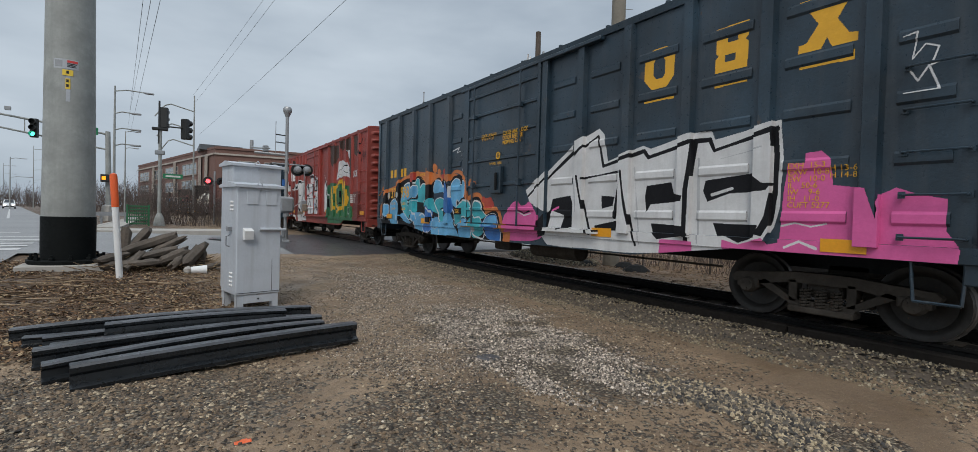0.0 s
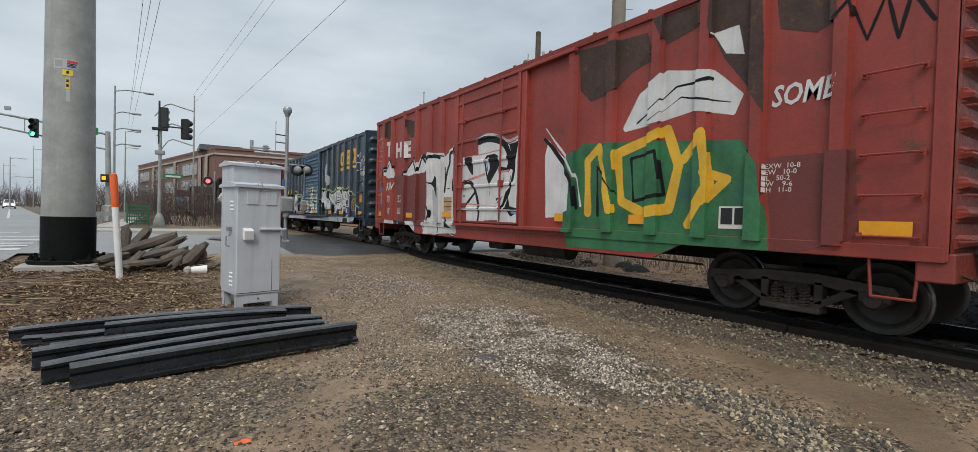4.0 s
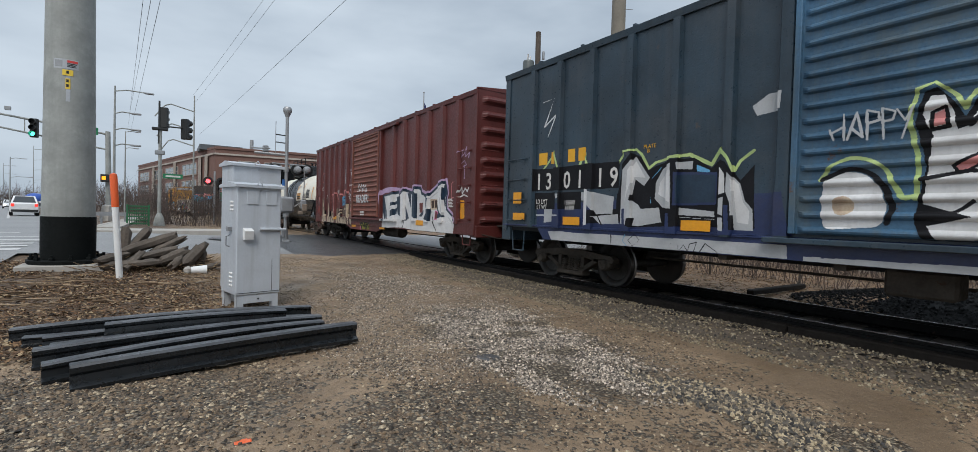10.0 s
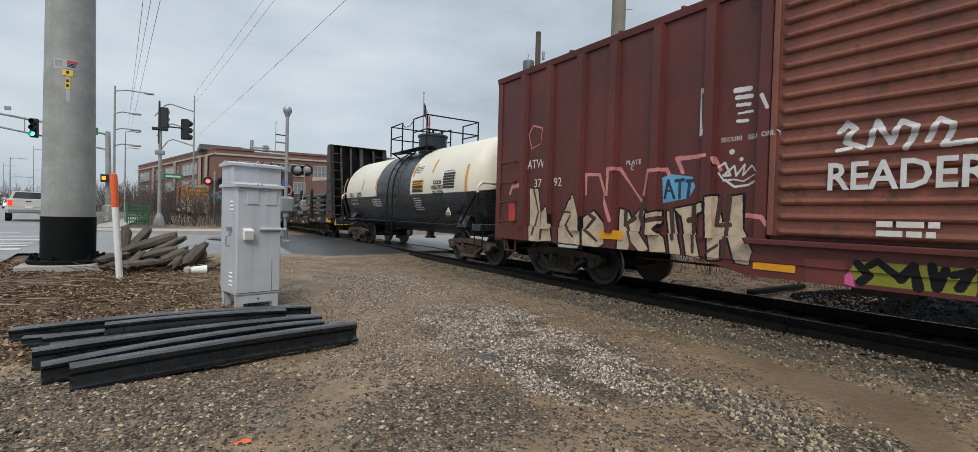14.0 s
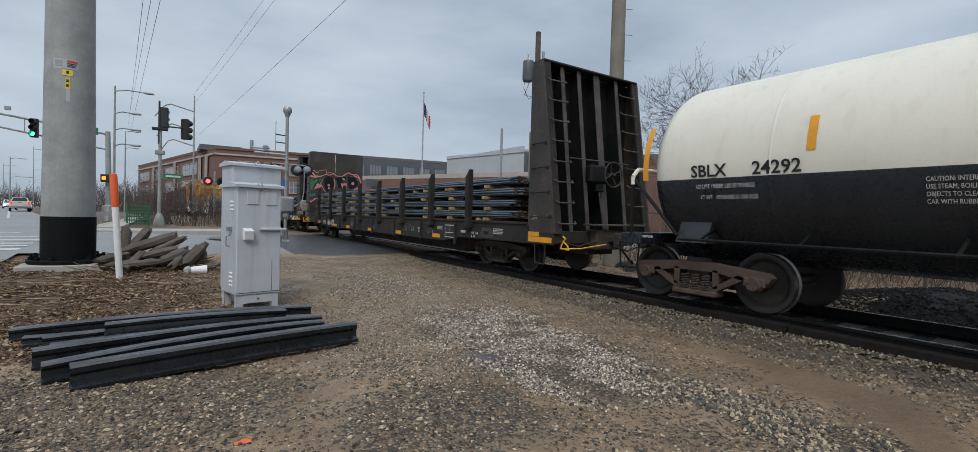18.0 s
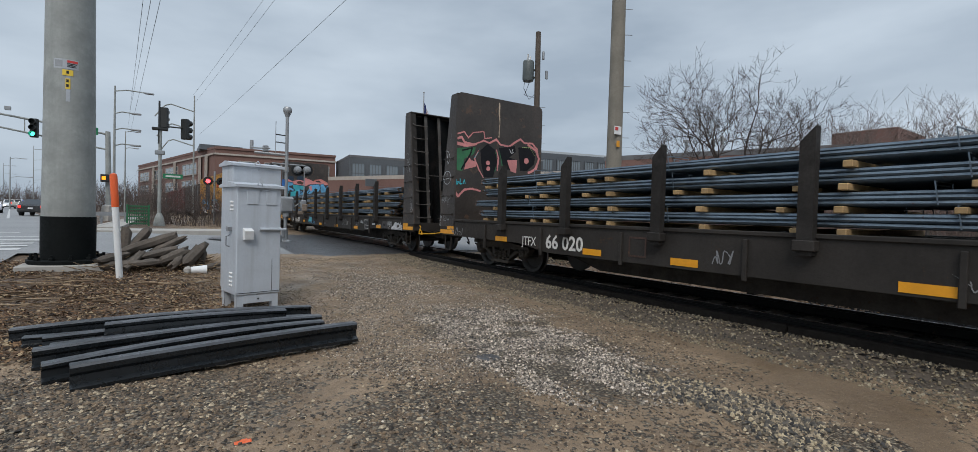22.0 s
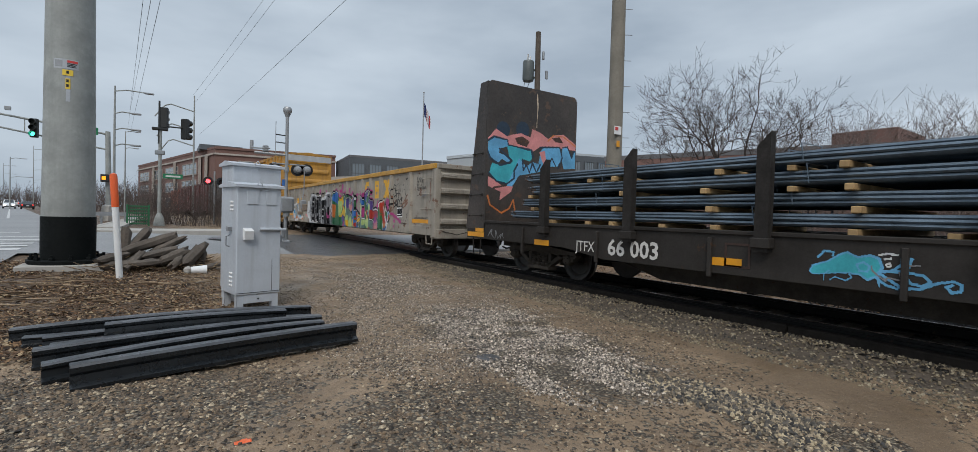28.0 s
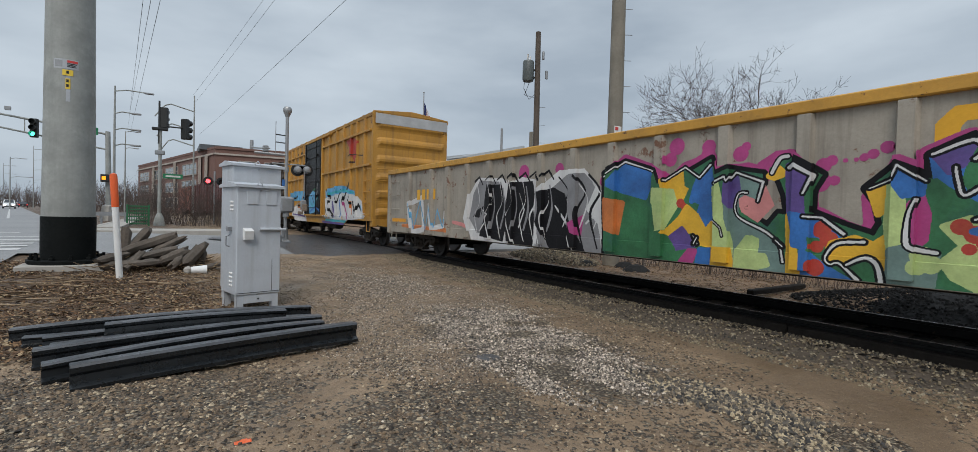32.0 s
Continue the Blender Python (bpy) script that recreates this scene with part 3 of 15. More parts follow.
# Bold stroke shapes for spray pieces, in a unit box, read from the left.
FORMS = {
    "bar3": [[(0.95, 0.95), (0.1, 0.9), (0.15, 0.05), (0.95, 0.1)], [(0.15, 0.5), (0.8, 0.52)]],
    "zig": [[(0.08, 0.02), (0.12, 0.95), (0.85, 0.08), (0.92, 0.98)]],
    "zed": [[(0.05, 0.9), (0.92, 0.95), (0.1, 0.1), (0.95, 0.05)]],
    "ring": [[(0.5, 0.95), (0.1, 0.75), (0.08, 0.25), (0.5, 0.05), (0.9, 0.25), (0.92, 0.72), (0.5, 0.95)]],
    "hook": [[(0.1, 0.92), (0.75, 0.98), (0.7, 0.2), (0.35, 0.04), (0.05, 0.25)]],
    "fork": [[(0.15, 0.0), (0.1, 0.9), (0.98, 0.98)], [(0.12, 0.5), (0.8, 0.55)]],
    "peak": [[(0.02, 0.0), (0.45, 1.0), (0.6, 0.95), (0.95, 0.0)], [(0.25, 0.35), (0.78, 0.35)]],
    "ess": [[(0.92, 0.85), (0.5, 0.98), (0.12, 0.75), (0.5, 0.52), (0.9, 0.3), (0.5, 0.03), (0.05, 0.18)]],
    "bow": [[(0.12, 0.0), (0.1, 0.95), (0.75, 0.9), (0.85, 0.65), (0.2, 0.5), (0.9, 0.3), (0.8, 0.05), (0.12, 0.02)]],
    "leg": [[(0.12, 0.0), (0.1, 0.95), (0.8, 0.92), (0.85, 0.6), (0.15, 0.5), (0.95, 0.0)]],
    "vee": [[(0.05, 0.98), (0.4, 0.02), (0.6, 0.1), (0.95, 1.0)]],
    "post": [[(0.4, 0.98), (0.5, 0.02)], [(0.1, 0.95), (0.9, 0.98)]],
    "wave": [[(0.0, 0.3), (0.25, 0.8), (0.5, 0.3), (0.75, 0.85), (1.0, 0.35)]],
    "cross": [[(0.05, 0.05), (0.95, 0.95)], [(0.08, 0.95), (0.92, 0.05)]],
    "cup": [[(0.1, 0.98), (0.12, 0.25), (0.5, 0.03), (0.88, 0.25), (0.92, 0.98)]],
}


def piece(forms, y_left, y_right, z0, z1, jig=0.04, seed=1):
    """Places stroke shapes side by side; returns one list of lines for each of them."""
    rnd = random.Random(seed)
    n = len(forms)
    w = (y_left - y_right) / n
    out = []
    for i, k in enumerate(forms):
        lift, lean = rnd.uniform(-0.06, 0.06), rnd.uniform(-0.18, 0.18)
        lines = []
        for line in FORMS[k]:
            lines.append([(y_left - w * (i + 0.04 + 0.92 * (u + lean * (v - 0.5)) + rnd.uniform(-jig, jig)), z0 + (z1 - z0) * (v + lift + rnd.uniform(-jig, jig))) for u, v in line])
        out.append(lines)
    return out


def spray(car, y0, y1, z0, z1, ops, mats, ribs=(), x=-HW, cell=0.0065, depth=0.055, name="graffiti", label="", seed=3, plane_y=None, skip=None):
    """Sprayed paint as a thin skin in small cells over panels and posts. ops, in order: ("line", lines, width, colour),
    ("poly", points, colour), ("spot", (y, z, r), colour), ("dust", (y, z, ry, rz), share, colour)."""
    rng = np.random.RandomState(seed)
    ny, nz = max(2, int((y1 - y0) / cell)), max(2, int((z1 - z0) / cell))
    yy = y0 + (np.arange(ny) + 0.5) * (y1 - y0) / ny
    zz = z0 + (np.arange(nz) + 0.5) * (z1 - z0) / nz
    Y, Z = np.meshgrid(yy, zz)
    wob = np.zeros_like(Y)
    for k in range(10):
        a, b, c = rng.uniform(-9, 9), rng.uniform(-9, 9), rng.uniform(0, 6.28)
        wob += np.sin(a * Y + b * Z + c) * 0.0022
    ink = -np.ones(Y.shape, int)
    def near(pts, m):
        """The window of cells within m of the points."""
        ys, zs = [p[0] for p in pts], [p[1] for p in pts]
        j0, j1 = np.searchsorted(zz, (min(zs) - m, max(zs) + m))
        i0, i1 = np.searchsorted(yy, (min(ys) - m, max(ys) + m))
        return slice(j0, j1), slice(i0, i1)

    for op in ops:
        if op[0] == "line":
            for line in op[1]:
                w = near(line, op[2] / 2 + 0.05)
                yw, zw = Y[w], Z[w]
                d = np.full(yw.shape, 9.0)
                for (ya, za), (yb, zb) in zip(line, line[1:]):
                    ly, lz = yb - ya, zb - za
                    t = np.clip(((yw - ya) * ly + (zw - za) * lz) / (ly * ly + lz * lz + 1e-9), 0, 1)
                    d = np.minimum(d, np.hypot(yw - ya - t * ly, zw - za - t * lz))
                ink[w][d + wob[w] < op[2] / 2] = op[3]
        elif op[0] == "poly":
            p = op[1]
            w = near(p, 0.05)
            yw, zw = Y[w] + wob[w], Z[w] + wob[w]
            inside = np.zeros(yw.shape, bool)
            for (ya, za), (yb, zb) in zip(p, p[1:] + p[:1]):
                if za != zb:
                    inside ^= ((zw < za) != (zw < zb)) & (yw < ya + (zw - za) * (yb - ya) / (zb - za))
            ink[w][inside] = op[2]
        elif op[0] == "spot":
            w = near([op[1][:2]], op[1][2] + 0.05)
            ink[w][np.hypot(Y[w] - op[1][0], Z[w] - op[1][1]) + wob[w] < op[1][2]] = op[2]
        elif op[0] == "dust":
            w = near([op[1][:2]], 1.4 * max(op[1][2:]))
            q = np.hypot((Y[w] - op[1][0]) / op[1][2], (Z[w] - op[1][1]) / op[1][3])
            ink[w][(rng.rand(*q.shape) < op[2] * np.clip(1.3 - q, 0, 1)) & (q < 1.3)] = op[3]
    sh = Shape()
    dy, dz = (y1 - y0) / ny, (z1 - z0) / nz
    if callable(ribs):
        low, high = ribs(Y, Z - 0.49 * dz, skip), ribs(Y, Z + 0.49 * dz, skip)
        ink[np.isnan(low) | np.isnan(high)] = -1
        low, high = np.round(np.nan_to_num(low), 3), np.round(np.nan_to_num(high), 3)
    else:
        low = np.zeros(Y.shape)
        for r0, r1 in ribs:
            low[(Y > r0) & (Y < r1)] = depth
        high = low
    flip = plane_y is not None
    for j in range(nz):
        row = ink[j] + low[j] * 1e3 * 64 + high[j] * 1e3 * 9176
        cuts = np.flatnonzero(np.diff(row)) + 1
        for a, b in zip([0, *cuts], [*cuts, ny]):
            k = ink[j, a]
            if a and not flip and abs(low[j, a] - low[j, a - 1]) > 0.02:
                k_ = k if low[j, a] > low[j, a - 1] else ink[j, a - 1]
                if k_ >= 0:
                    n, ya = len(sh.v), y0 + a * dy
                    sh.v += [(x - 0.003 - low[j, a - 1], ya, z0 + j * dz), (x - 0.003 - low[j, a], ya, z0 + j * dz), (x - 0.003 - low[j, a], ya, z0 + (j + 1) * dz), (x - 0.003 - low[j, a - 1], ya, z0 + (j + 1) * dz)]
                    sh.f.append((n, n + 1, n + 2, n + 3))
                    sh.m.append(int(k_))
            if k < 0:
                continue
            xa, xb = x - 0.003 - low[j, a], x - 0.003 - high[j, a]
            ya, yb, za, zb = y0 + a * dy, y0 + b * dy, z0 + j * dz, z0 + (j + 1) * dz
            n = len(sh.v)
            if flip:
                sh.v += [(ya, plane_y, za), (yb, plane_y, za), (yb, plane_y, zb), (ya, plane_y, zb)]
            else:
                sh.v += [(xa, ya, za), (xa, yb, za), (xb, yb, zb), (xb, ya, zb)]
            sh.f.append((n, n + 3, n + 2, n + 1) if not flip else (n, n + 1, n + 2, n + 3))
            sh.m.append(int(k))
    me = bpy.data.meshes.new(name)
    me.from_pydata(sh.v, [], sh.f)
    for m_ in mats:
        me.materials.append(m_)
    me.polygons.foreach_set("material_index", sh.m)
    return part(name, me, None, car, label)


def corrugated_end(y, way, z0, z1, n, depth=0.075):
    """An end wall pressed into level ridges that run out at its edges."""
    sh = Shape()
    xs = [-HW, -HW + 0.10, -HW + 0.24, HW - 0.24, HW - 0.10, HW]
    rows = []
    for k in range(n * 8 + 1):
        t = k / (n * 8)
        ridge = max(0.0, math.sin(t * n * 2 * math.pi / 1.0 - 0.6)) ** 0.7 if 0.02 < t < 0.98 else 0.0
        rows.append([(x, y + way * depth * ridge * (0 if i in (0, 1, 4, 5) else 1), z0 + (z1 - z0) * t) for i, x in enumerate(xs)])
    sh.grid(rows)
    sh.box(-HW, HW, y - way * 0.05, y - way * 0.02, z0, z1)
    return sh


def corrugated_door(car, y0, y1, z0, z1, n, x, mat_, deep=0.05):
    sh = Shape()
    ys = [y0, y0 + 0.09, y0 + 0.16, y1 - 0.16, y1 - 0.09, y1]
    rows = []
    for k in range(n * 8 + 1):
        t = k / (n * 8)
        ridge = max(0.0, math.sin(t * n * 2 * math.pi)) ** 0.6
        rows.append([(x - deep * ridge * (0 if i in (0, 1, 4, 5) else 1), y, z0 + (z1 - z0) * t) for i, y in enumerate(ys)])
    sh.grid(rows)
    door = part("sliding_door", sh, mat_, car, "ridged sliding door")
    part("door_back", Shape().box(x + 0.015, x + 0.05, y0, y1, z0, z1), mat_, door)
    for ya in (y0, y1 - 0.07):
        part("edge_frame", Shape().box(x - 0.055, x + 0.02, ya, ya + 0.07, z0, z1, 0.008), mat_, door)
    part("head_frame", Shape().box(x - 0.05, x + 0.02, y0 + 0.075, y1 - 0.075, z1 - 0.08, z1, 0.008), mat_, door)
    return door


BANDS = (0.10, 0.27, 0.45, 0.62, 0.78, 0.92)


def panel_door(car, y0, y1, z0, z1, x, mat_):
    """A plug door: a flat sheet with edge frames and thin level stiffeners."""
    door = part("plug_door", Shape().box(x - 0.02, x + 0.05, y0, y1, z0, z1), mat_, car, "flat plug door with locking rods")
    for ya in (y0, y1 - 0.09):
        part("edge_frame", Shape().box(x - 0.055, x - 0.02, ya, ya + 0.09, z0, z1, 0.008), mat_, door)
    for t in BANDS:
        z = z0 + (z1 - z0) * t
        part("stiffener", Shape().prism([(x - 0.02, z - 0.045), (x - 0.05, z - 0.025), (x - 0.05, z + 0.025), (x - 0.02, z + 0.045)], "y", y0 + 0.10, y1 - 0.10), mat_, door)
    return door


def skin_of(L, zs, ze, ribs, post_w, post_d, door, door_kind, skirt, beads=()):
    """Gives how far a boxcar's outer skin stands before its side sheet at (y, z); nan where there is nothing."""
    k0, k1, kz, slope, low = skirt

    def skin(Y, Z, skip=None):
        off = np.zeros(Y.shape)
        for ya, yb, z in beads:
            off = np.where((Y > ya) & (Y < yb), np.maximum(off, 0.024 * np.clip((0.075 - abs(Z - z)) / 0.03, 0, 1)), off)
        for r in ribs:
            off = np.where((abs(Y - r) < post_w * 0.63) & (Z > zs + 0.02), post_d + 0.001, off)
        y0, y1 = door
        off = np.where((Y < 0.16) | (Y > L - 0.16), np.maximum(off, 0.03), off)
        off = np.where((Z > low) & (Z < zs + 0.06), np.maximum(off, 0.035), off)
        if door_kind == "plug":
            z0, z1 = zs + 0.08, ze - 0.2
            d = np.full(Y.shape, 0.09)
            for t in BANDS:
                d = np.maximum(d, 0.09 + 0.03 * np.clip((0.045 - abs(Z - z0 - (z1 - z0) * t)) / 0.02, 0, 1))
            d = np.where((Y < y0 + 0.09) | (Y > y1 - 0.09), 0.125, d)
        else:
            z0, z1 = zs + 0.10, ze - 0.2
            t = (Z - z0) / (z1 - z0)
            d = 0.075 + 0.045 * np.maximum(0.0, np.sin(t * 17 * 2 * math.pi)) ** 0.6
            d = np.where((Y < y0 + 0.07) | (Y > y1 - 0.07), 0.13, np.where((Y < y0 + 0.12) | (Y > y1 - 0.12), 0.075, d))
        off = np.where((Y > y0) & (Y < y1) & (Z > z0) & (Z < z1), d, off)
        off = np.where(((abs(Y - y0 + 0.10) < 0.08) | (abs(Y - y1 - 0.10) < 0.08)) & (Z > zs), 0.10, off)
        off = np.where((Y > y0 - 1.6) & (Y < y1 + 0.3) & (Z > zs - 0.02) & (Z < zs + 0.05), 0.13, off)
        fall = (low - kz) / slope
        edge = np.where(Y < k0 + slope, low - (Y - k0) * fall, np.where(Y > k1 - slope, low - (k1 - Y) * fall, kz))
        off = np.where(Z < low, np.where((Y > k0) & (Y < k1) & (Z > edge), 0.012, np.nan), off)
        if skip is not None:
            off = np.where((Y > skip[0]) & (Y < skip[1]) & (Z > zs + 0.08), np.nan, off)
        return off
    return skin


def boxcar(label, s0, L, zs, ze, side, end, door_mat, roof_mat, ribs, door, door_kind, end_ridges=6, tm=TRUCK, far=False,
           post_w=0.17, post_d=0.085, skirt=None, beads=(), sill_mat=None, sill_low=None, rails=(), name="boxcar"):
    car = thing(name, label, "boxcar", "cars of the freight train")
    CARS.append((car, s0, L))
    sill_mat = sill_mat or side
    low = sill_low or zs - 0.10
    for z in rails:
        for ya, yb in ((0.17, door[0] - 0.2), (door[1] + 0.2, L - 0.17)):
            part("level_rail", Shape().box(-HW - post_d - 0.01, -HW, ya, yb, z - 0.04, z + 0.04, 0.008), side, car)
    for sx in (-1, 1):
        sh = Shape().box(sx * HW, sx * (HW - 0.05), 0, L, zs, ze - 0.12)
        part("side_wall", sh, side, car)
        part("eave_rail", Shape().prism([(sx * (HW - 0.1), ze - 0.14), (sx * (HW + 0.04), ze - 0.14), (sx * (HW + 0.06), ze - 0.03), (sx * (HW - 0.02), ze), (sx * (HW - 0.1), ze)], "y", 0, L), roof_mat, car)
        part("side_sill", Shape().box(sx * (HW - 0.1), sx * (HW + 0.035), 0.02, L - 0.02, low, zs + 0.06, 0.01), sill_mat, car)
        for r in ribs:
            if sx > 0 and far:
                continue
            part("side_post", Shape().prism([(sx * (HW - 0.01), r - post_w * 0.62), (sx * (HW + post_d), r - post_w * 0.42), (sx * (HW + post_d), r + post_w * 0.42), (sx * (HW - 0.01), r + post_w * 0.62)], "z", zs + 0.02, ze - 0.15), side, car)
        for yc in (0.0, L):
            part("corner_post", Shape().box(sx * (HW + 0.03), sx * (HW - 0.10), yc - (0.0 if yc == 0 else 0.16), yc + (0.16 if yc == 0 else 0.0), zs - 0.09, ze - 0.13, 0.012), side, car)
        y0, y1 = door
        if door_kind == "corrugated":
            corrugated_door(car, y0, y1, zs + 0.10, ze - 0.2, 17, -HW - 0.075 if sx < 0 else HW + 0.03, door_mat, 0.045)
        else:
            panel_door(car, y0, y1, zs + 0.08, ze - 0.2, -HW - 0.07 if sx < 0 else HW + 0.02, door_mat)
            for yr in (y0 + 0.6, y1 - 0.42):
                part("lock_rod", Shape().rod((sx * (HW + 0.17), yr, zs + 0.05), (sx * (HW + 0.17), yr, ze - 0.25), 0.022, 8).box(sx * (HW + 0.1), sx * (HW + 0.2), yr - 0.05, yr + 0.05, zs + 0.9, zs + 1.05, 0.01).box(sx * (HW + 0.1), sx * (HW + 0.2), yr - 0.05, yr + 0.05, ze - 1.0, ze - 0.9, 0.01), door_mat, car)
        for y in (y0 - 0.10, y1 + 0.10):
            part("door_post", Shape().box(sx * (HW - 0.02), sx * (HW + 0.10), y - 0.08, y + 0.08, zs, ze - 0.15, 0.012), side, car)
        part("door_rail", Shape().box(sx * (HW + 0.02), sx * (HW + 0.13), y0 - 1.6, y1 + 0.3, zs - 0.02, zs + 0.05, 0.01), side, car)
        part("upper_door_rail", Shape().box(sx * (HW + 0.02), sx * (HW + 0.13), y0 - 1.6, y1 + 0.3, ze - 0.22, ze - 0.15, 0.01), roof_mat, car)
    for ya, yb, z in beads:
        part("pressed_bead", Shape().prism([(-HW, z - 0.075), (-HW - 0.022, z - 0.045), (-HW - 0.022, z + 0.045), (-HW, z + 0.075)], "y", ya, yb), side, car)
    # drop skirt between the trucks
    k0, k1, kz, slope = skirt or (2.9, L - 2.9, zs - 0.34, 0.5)
    for sx in (-1, 1):
        part("sill_skirt", Shape().prism([(k0, low), (k0 + slope, kz), (k1 - slope, kz), (k1, low)], "x", sx * (HW - 0.02), sx * (HW + 0.012)), sill_mat, car)
    for y, way in ((0.0, -1), (L, 1)):
        part("end_wall", corrugated_end(y + way * 0.008, way, zs, ze - 0.02, end_ridges), end, car, "end wall with pressed ridges")
        part("end_sill", Shape().box(-HW, HW, y - way * 0.25, y + way * 0.05, zs - 0.30, zs - 0.002, 0.015), end, car)
        part("end_peak", Shape().prism([(-HW, ze - 0.02), (HW, ze - 0.02), (0.2, ze + 0.13), (-0.2, ze + 0.13)], "y", y - way * 0.06, y + way * 0.02), end, car)
    roof = Shape()
    n = max(8, int(L / 1.15))
    for i in range(n):
        ya, yb = L * i / n, L * (i + 1) / n
        roof.prism([(-HW - 0.02, ze - 0.015), (0, ze + 0.12), (HW + 0.02, ze - 0.015), (HW + 0.02, ze - 0.045), (-HW - 0.02, ze - 0.045)], "y", ya + 0.05, yb)
        roof.prism([(-HW - 0.03, ze + 0.02), (0, ze + 0.165), (HW + 0.03, ze + 0.02), (HW + 0.03, ze - 0.03), (-HW - 0.03, ze - 0.03)], "y", ya, ya + 0.05)
    part("roof", roof, roof_mat, car)
    part("floor_frame", Shape().box(-HW + 0.06, HW - 0.06, 0.05, L - 0.05, zs - 0.08, zs + 0.02).box(-0.25, 0.25, 0.1, L - 0.1, zs - 0.36, zs - 0.08), BLACK, car)
    under = Shape()
    for y in (L * 0.33, L * 0.42, L * 0.58, L * 0.67):
        under.box(-HW + 0.1, HW - 0.1, y - 0.06, y + 0.06, zs - 0.3, zs - 0.08)
    under.rod((-0.9, L * 0.38, zs - 0.42), (-0.9, L * 0.47, zs - 0.42), 0.20, 14)
    under.box(-1.1, -0.7, L * 0.52, L * 0.56, zs - 0.55, zs - 0.25, 0.03)
    under.rod((-0.5, 3.2, zs - 0.45), (-0.5, L - 3.2, zs - 0.45), 0.02, 6)
    part("brake_gear", under, TRUCK, car)
    x = -HW - 0.03
    for ya in (0.22, L - 0.75):
        for k in range(5 if ya < 1 else 4):
            grab(car, x, ya, ya + 0.5, zs + 0.14 + k * 0.43, -1, side)
        stirrup(car, -HW + 0.02, ya, ya + 0.42, zs - 0.08, side)
    for y, way in ((0.0, -1), (L, 1)):
        for k in range(5):
            end_grab(car, y + way * 0.05, -HW + 0.12, -HW + 0.56, zs + 0.14 + k * 0.43, way, end)
        part("end_platform", Shape().box(-0.9, 0.9, y + way * 0.05, y + way * 0.32, zs - 0.02, zs + 0.02, 0.005), TRUCK, car)
    wheel = Shape()
    for k in range(20):
        a0, a1 = k * math.pi / 10, (k + 1) * math.pi / 10
        wheel.rod((0.75 + 0.26 * math.cos(a0), -0.16, zs + 1.15 + 0.26 * math.sin(a0)), (0.75 + 0.26 * math.cos(a1), -0.16, zs + 1.15 + 0.26 * math.sin(a1)), 0.016, 6)
    for k in range(5):
        a0 = k * 2 * math.pi / 5
        wheel.rod((0.75, -0.14, zs + 1.15), (0.75 + 0.26 * math.cos(a0), -0.16, zs + 1.15 + 0.26 * math.sin(a0)), 0.013, 5)
    wheel.box(0.6, 0.9, -0.12, -0.02, zs + 0.85, zs + 1.35, 0.03)
    part("hand_brake", wheel, end, car)
    for yc in (1.60, L - 1.72):
        truck(car, yc, tm)
    coupler(car, 0.0, -1)
    coupler(car, L, 1)
    SKINS[car.name] = skin_of(L, zs, ze, ribs, post_w, post_d, door, door_kind, (k0, k1, kz, slope, low), beads)
    return car, SKINS[car.name]


def reflector(car, y, z, w=0.6, h=0.12, x=-HW - 0.005, tall=False):
    part("reflector", Shape().box(x, x - 0.004, y, y - w, z, z + h), REFLECT, car)


# Black boxcar with a blocky yellow emblem.
A0 = 1.0
car_a, ribs_a = boxcar("black boxcar with yellow emblem and graffiti along its lower side", A0, 15.55, 1.02, 4.58, NAVY, NAVY, NAVY, NAVY,
                       [1.0, 2.1, 3.2, 4.3, 5.35, 10.34, 11.47, 12.56, 13.66, 14.76], (6.45, 9.28), "plug", 7, skirt=(2.45, 13.1, 0.70, 1.7),
                       beads=[(ya + 0.2, yb - 0.2, 1.35 + 0.62 * k) for ya, yb in ((0.15, 1.0), (1.0, 2.1), (2.1, 3.2), (3.2, 4.3), (4.3, 5.35), (5.35, 6.35), (9.5, 10.34)) for k in range(5)])


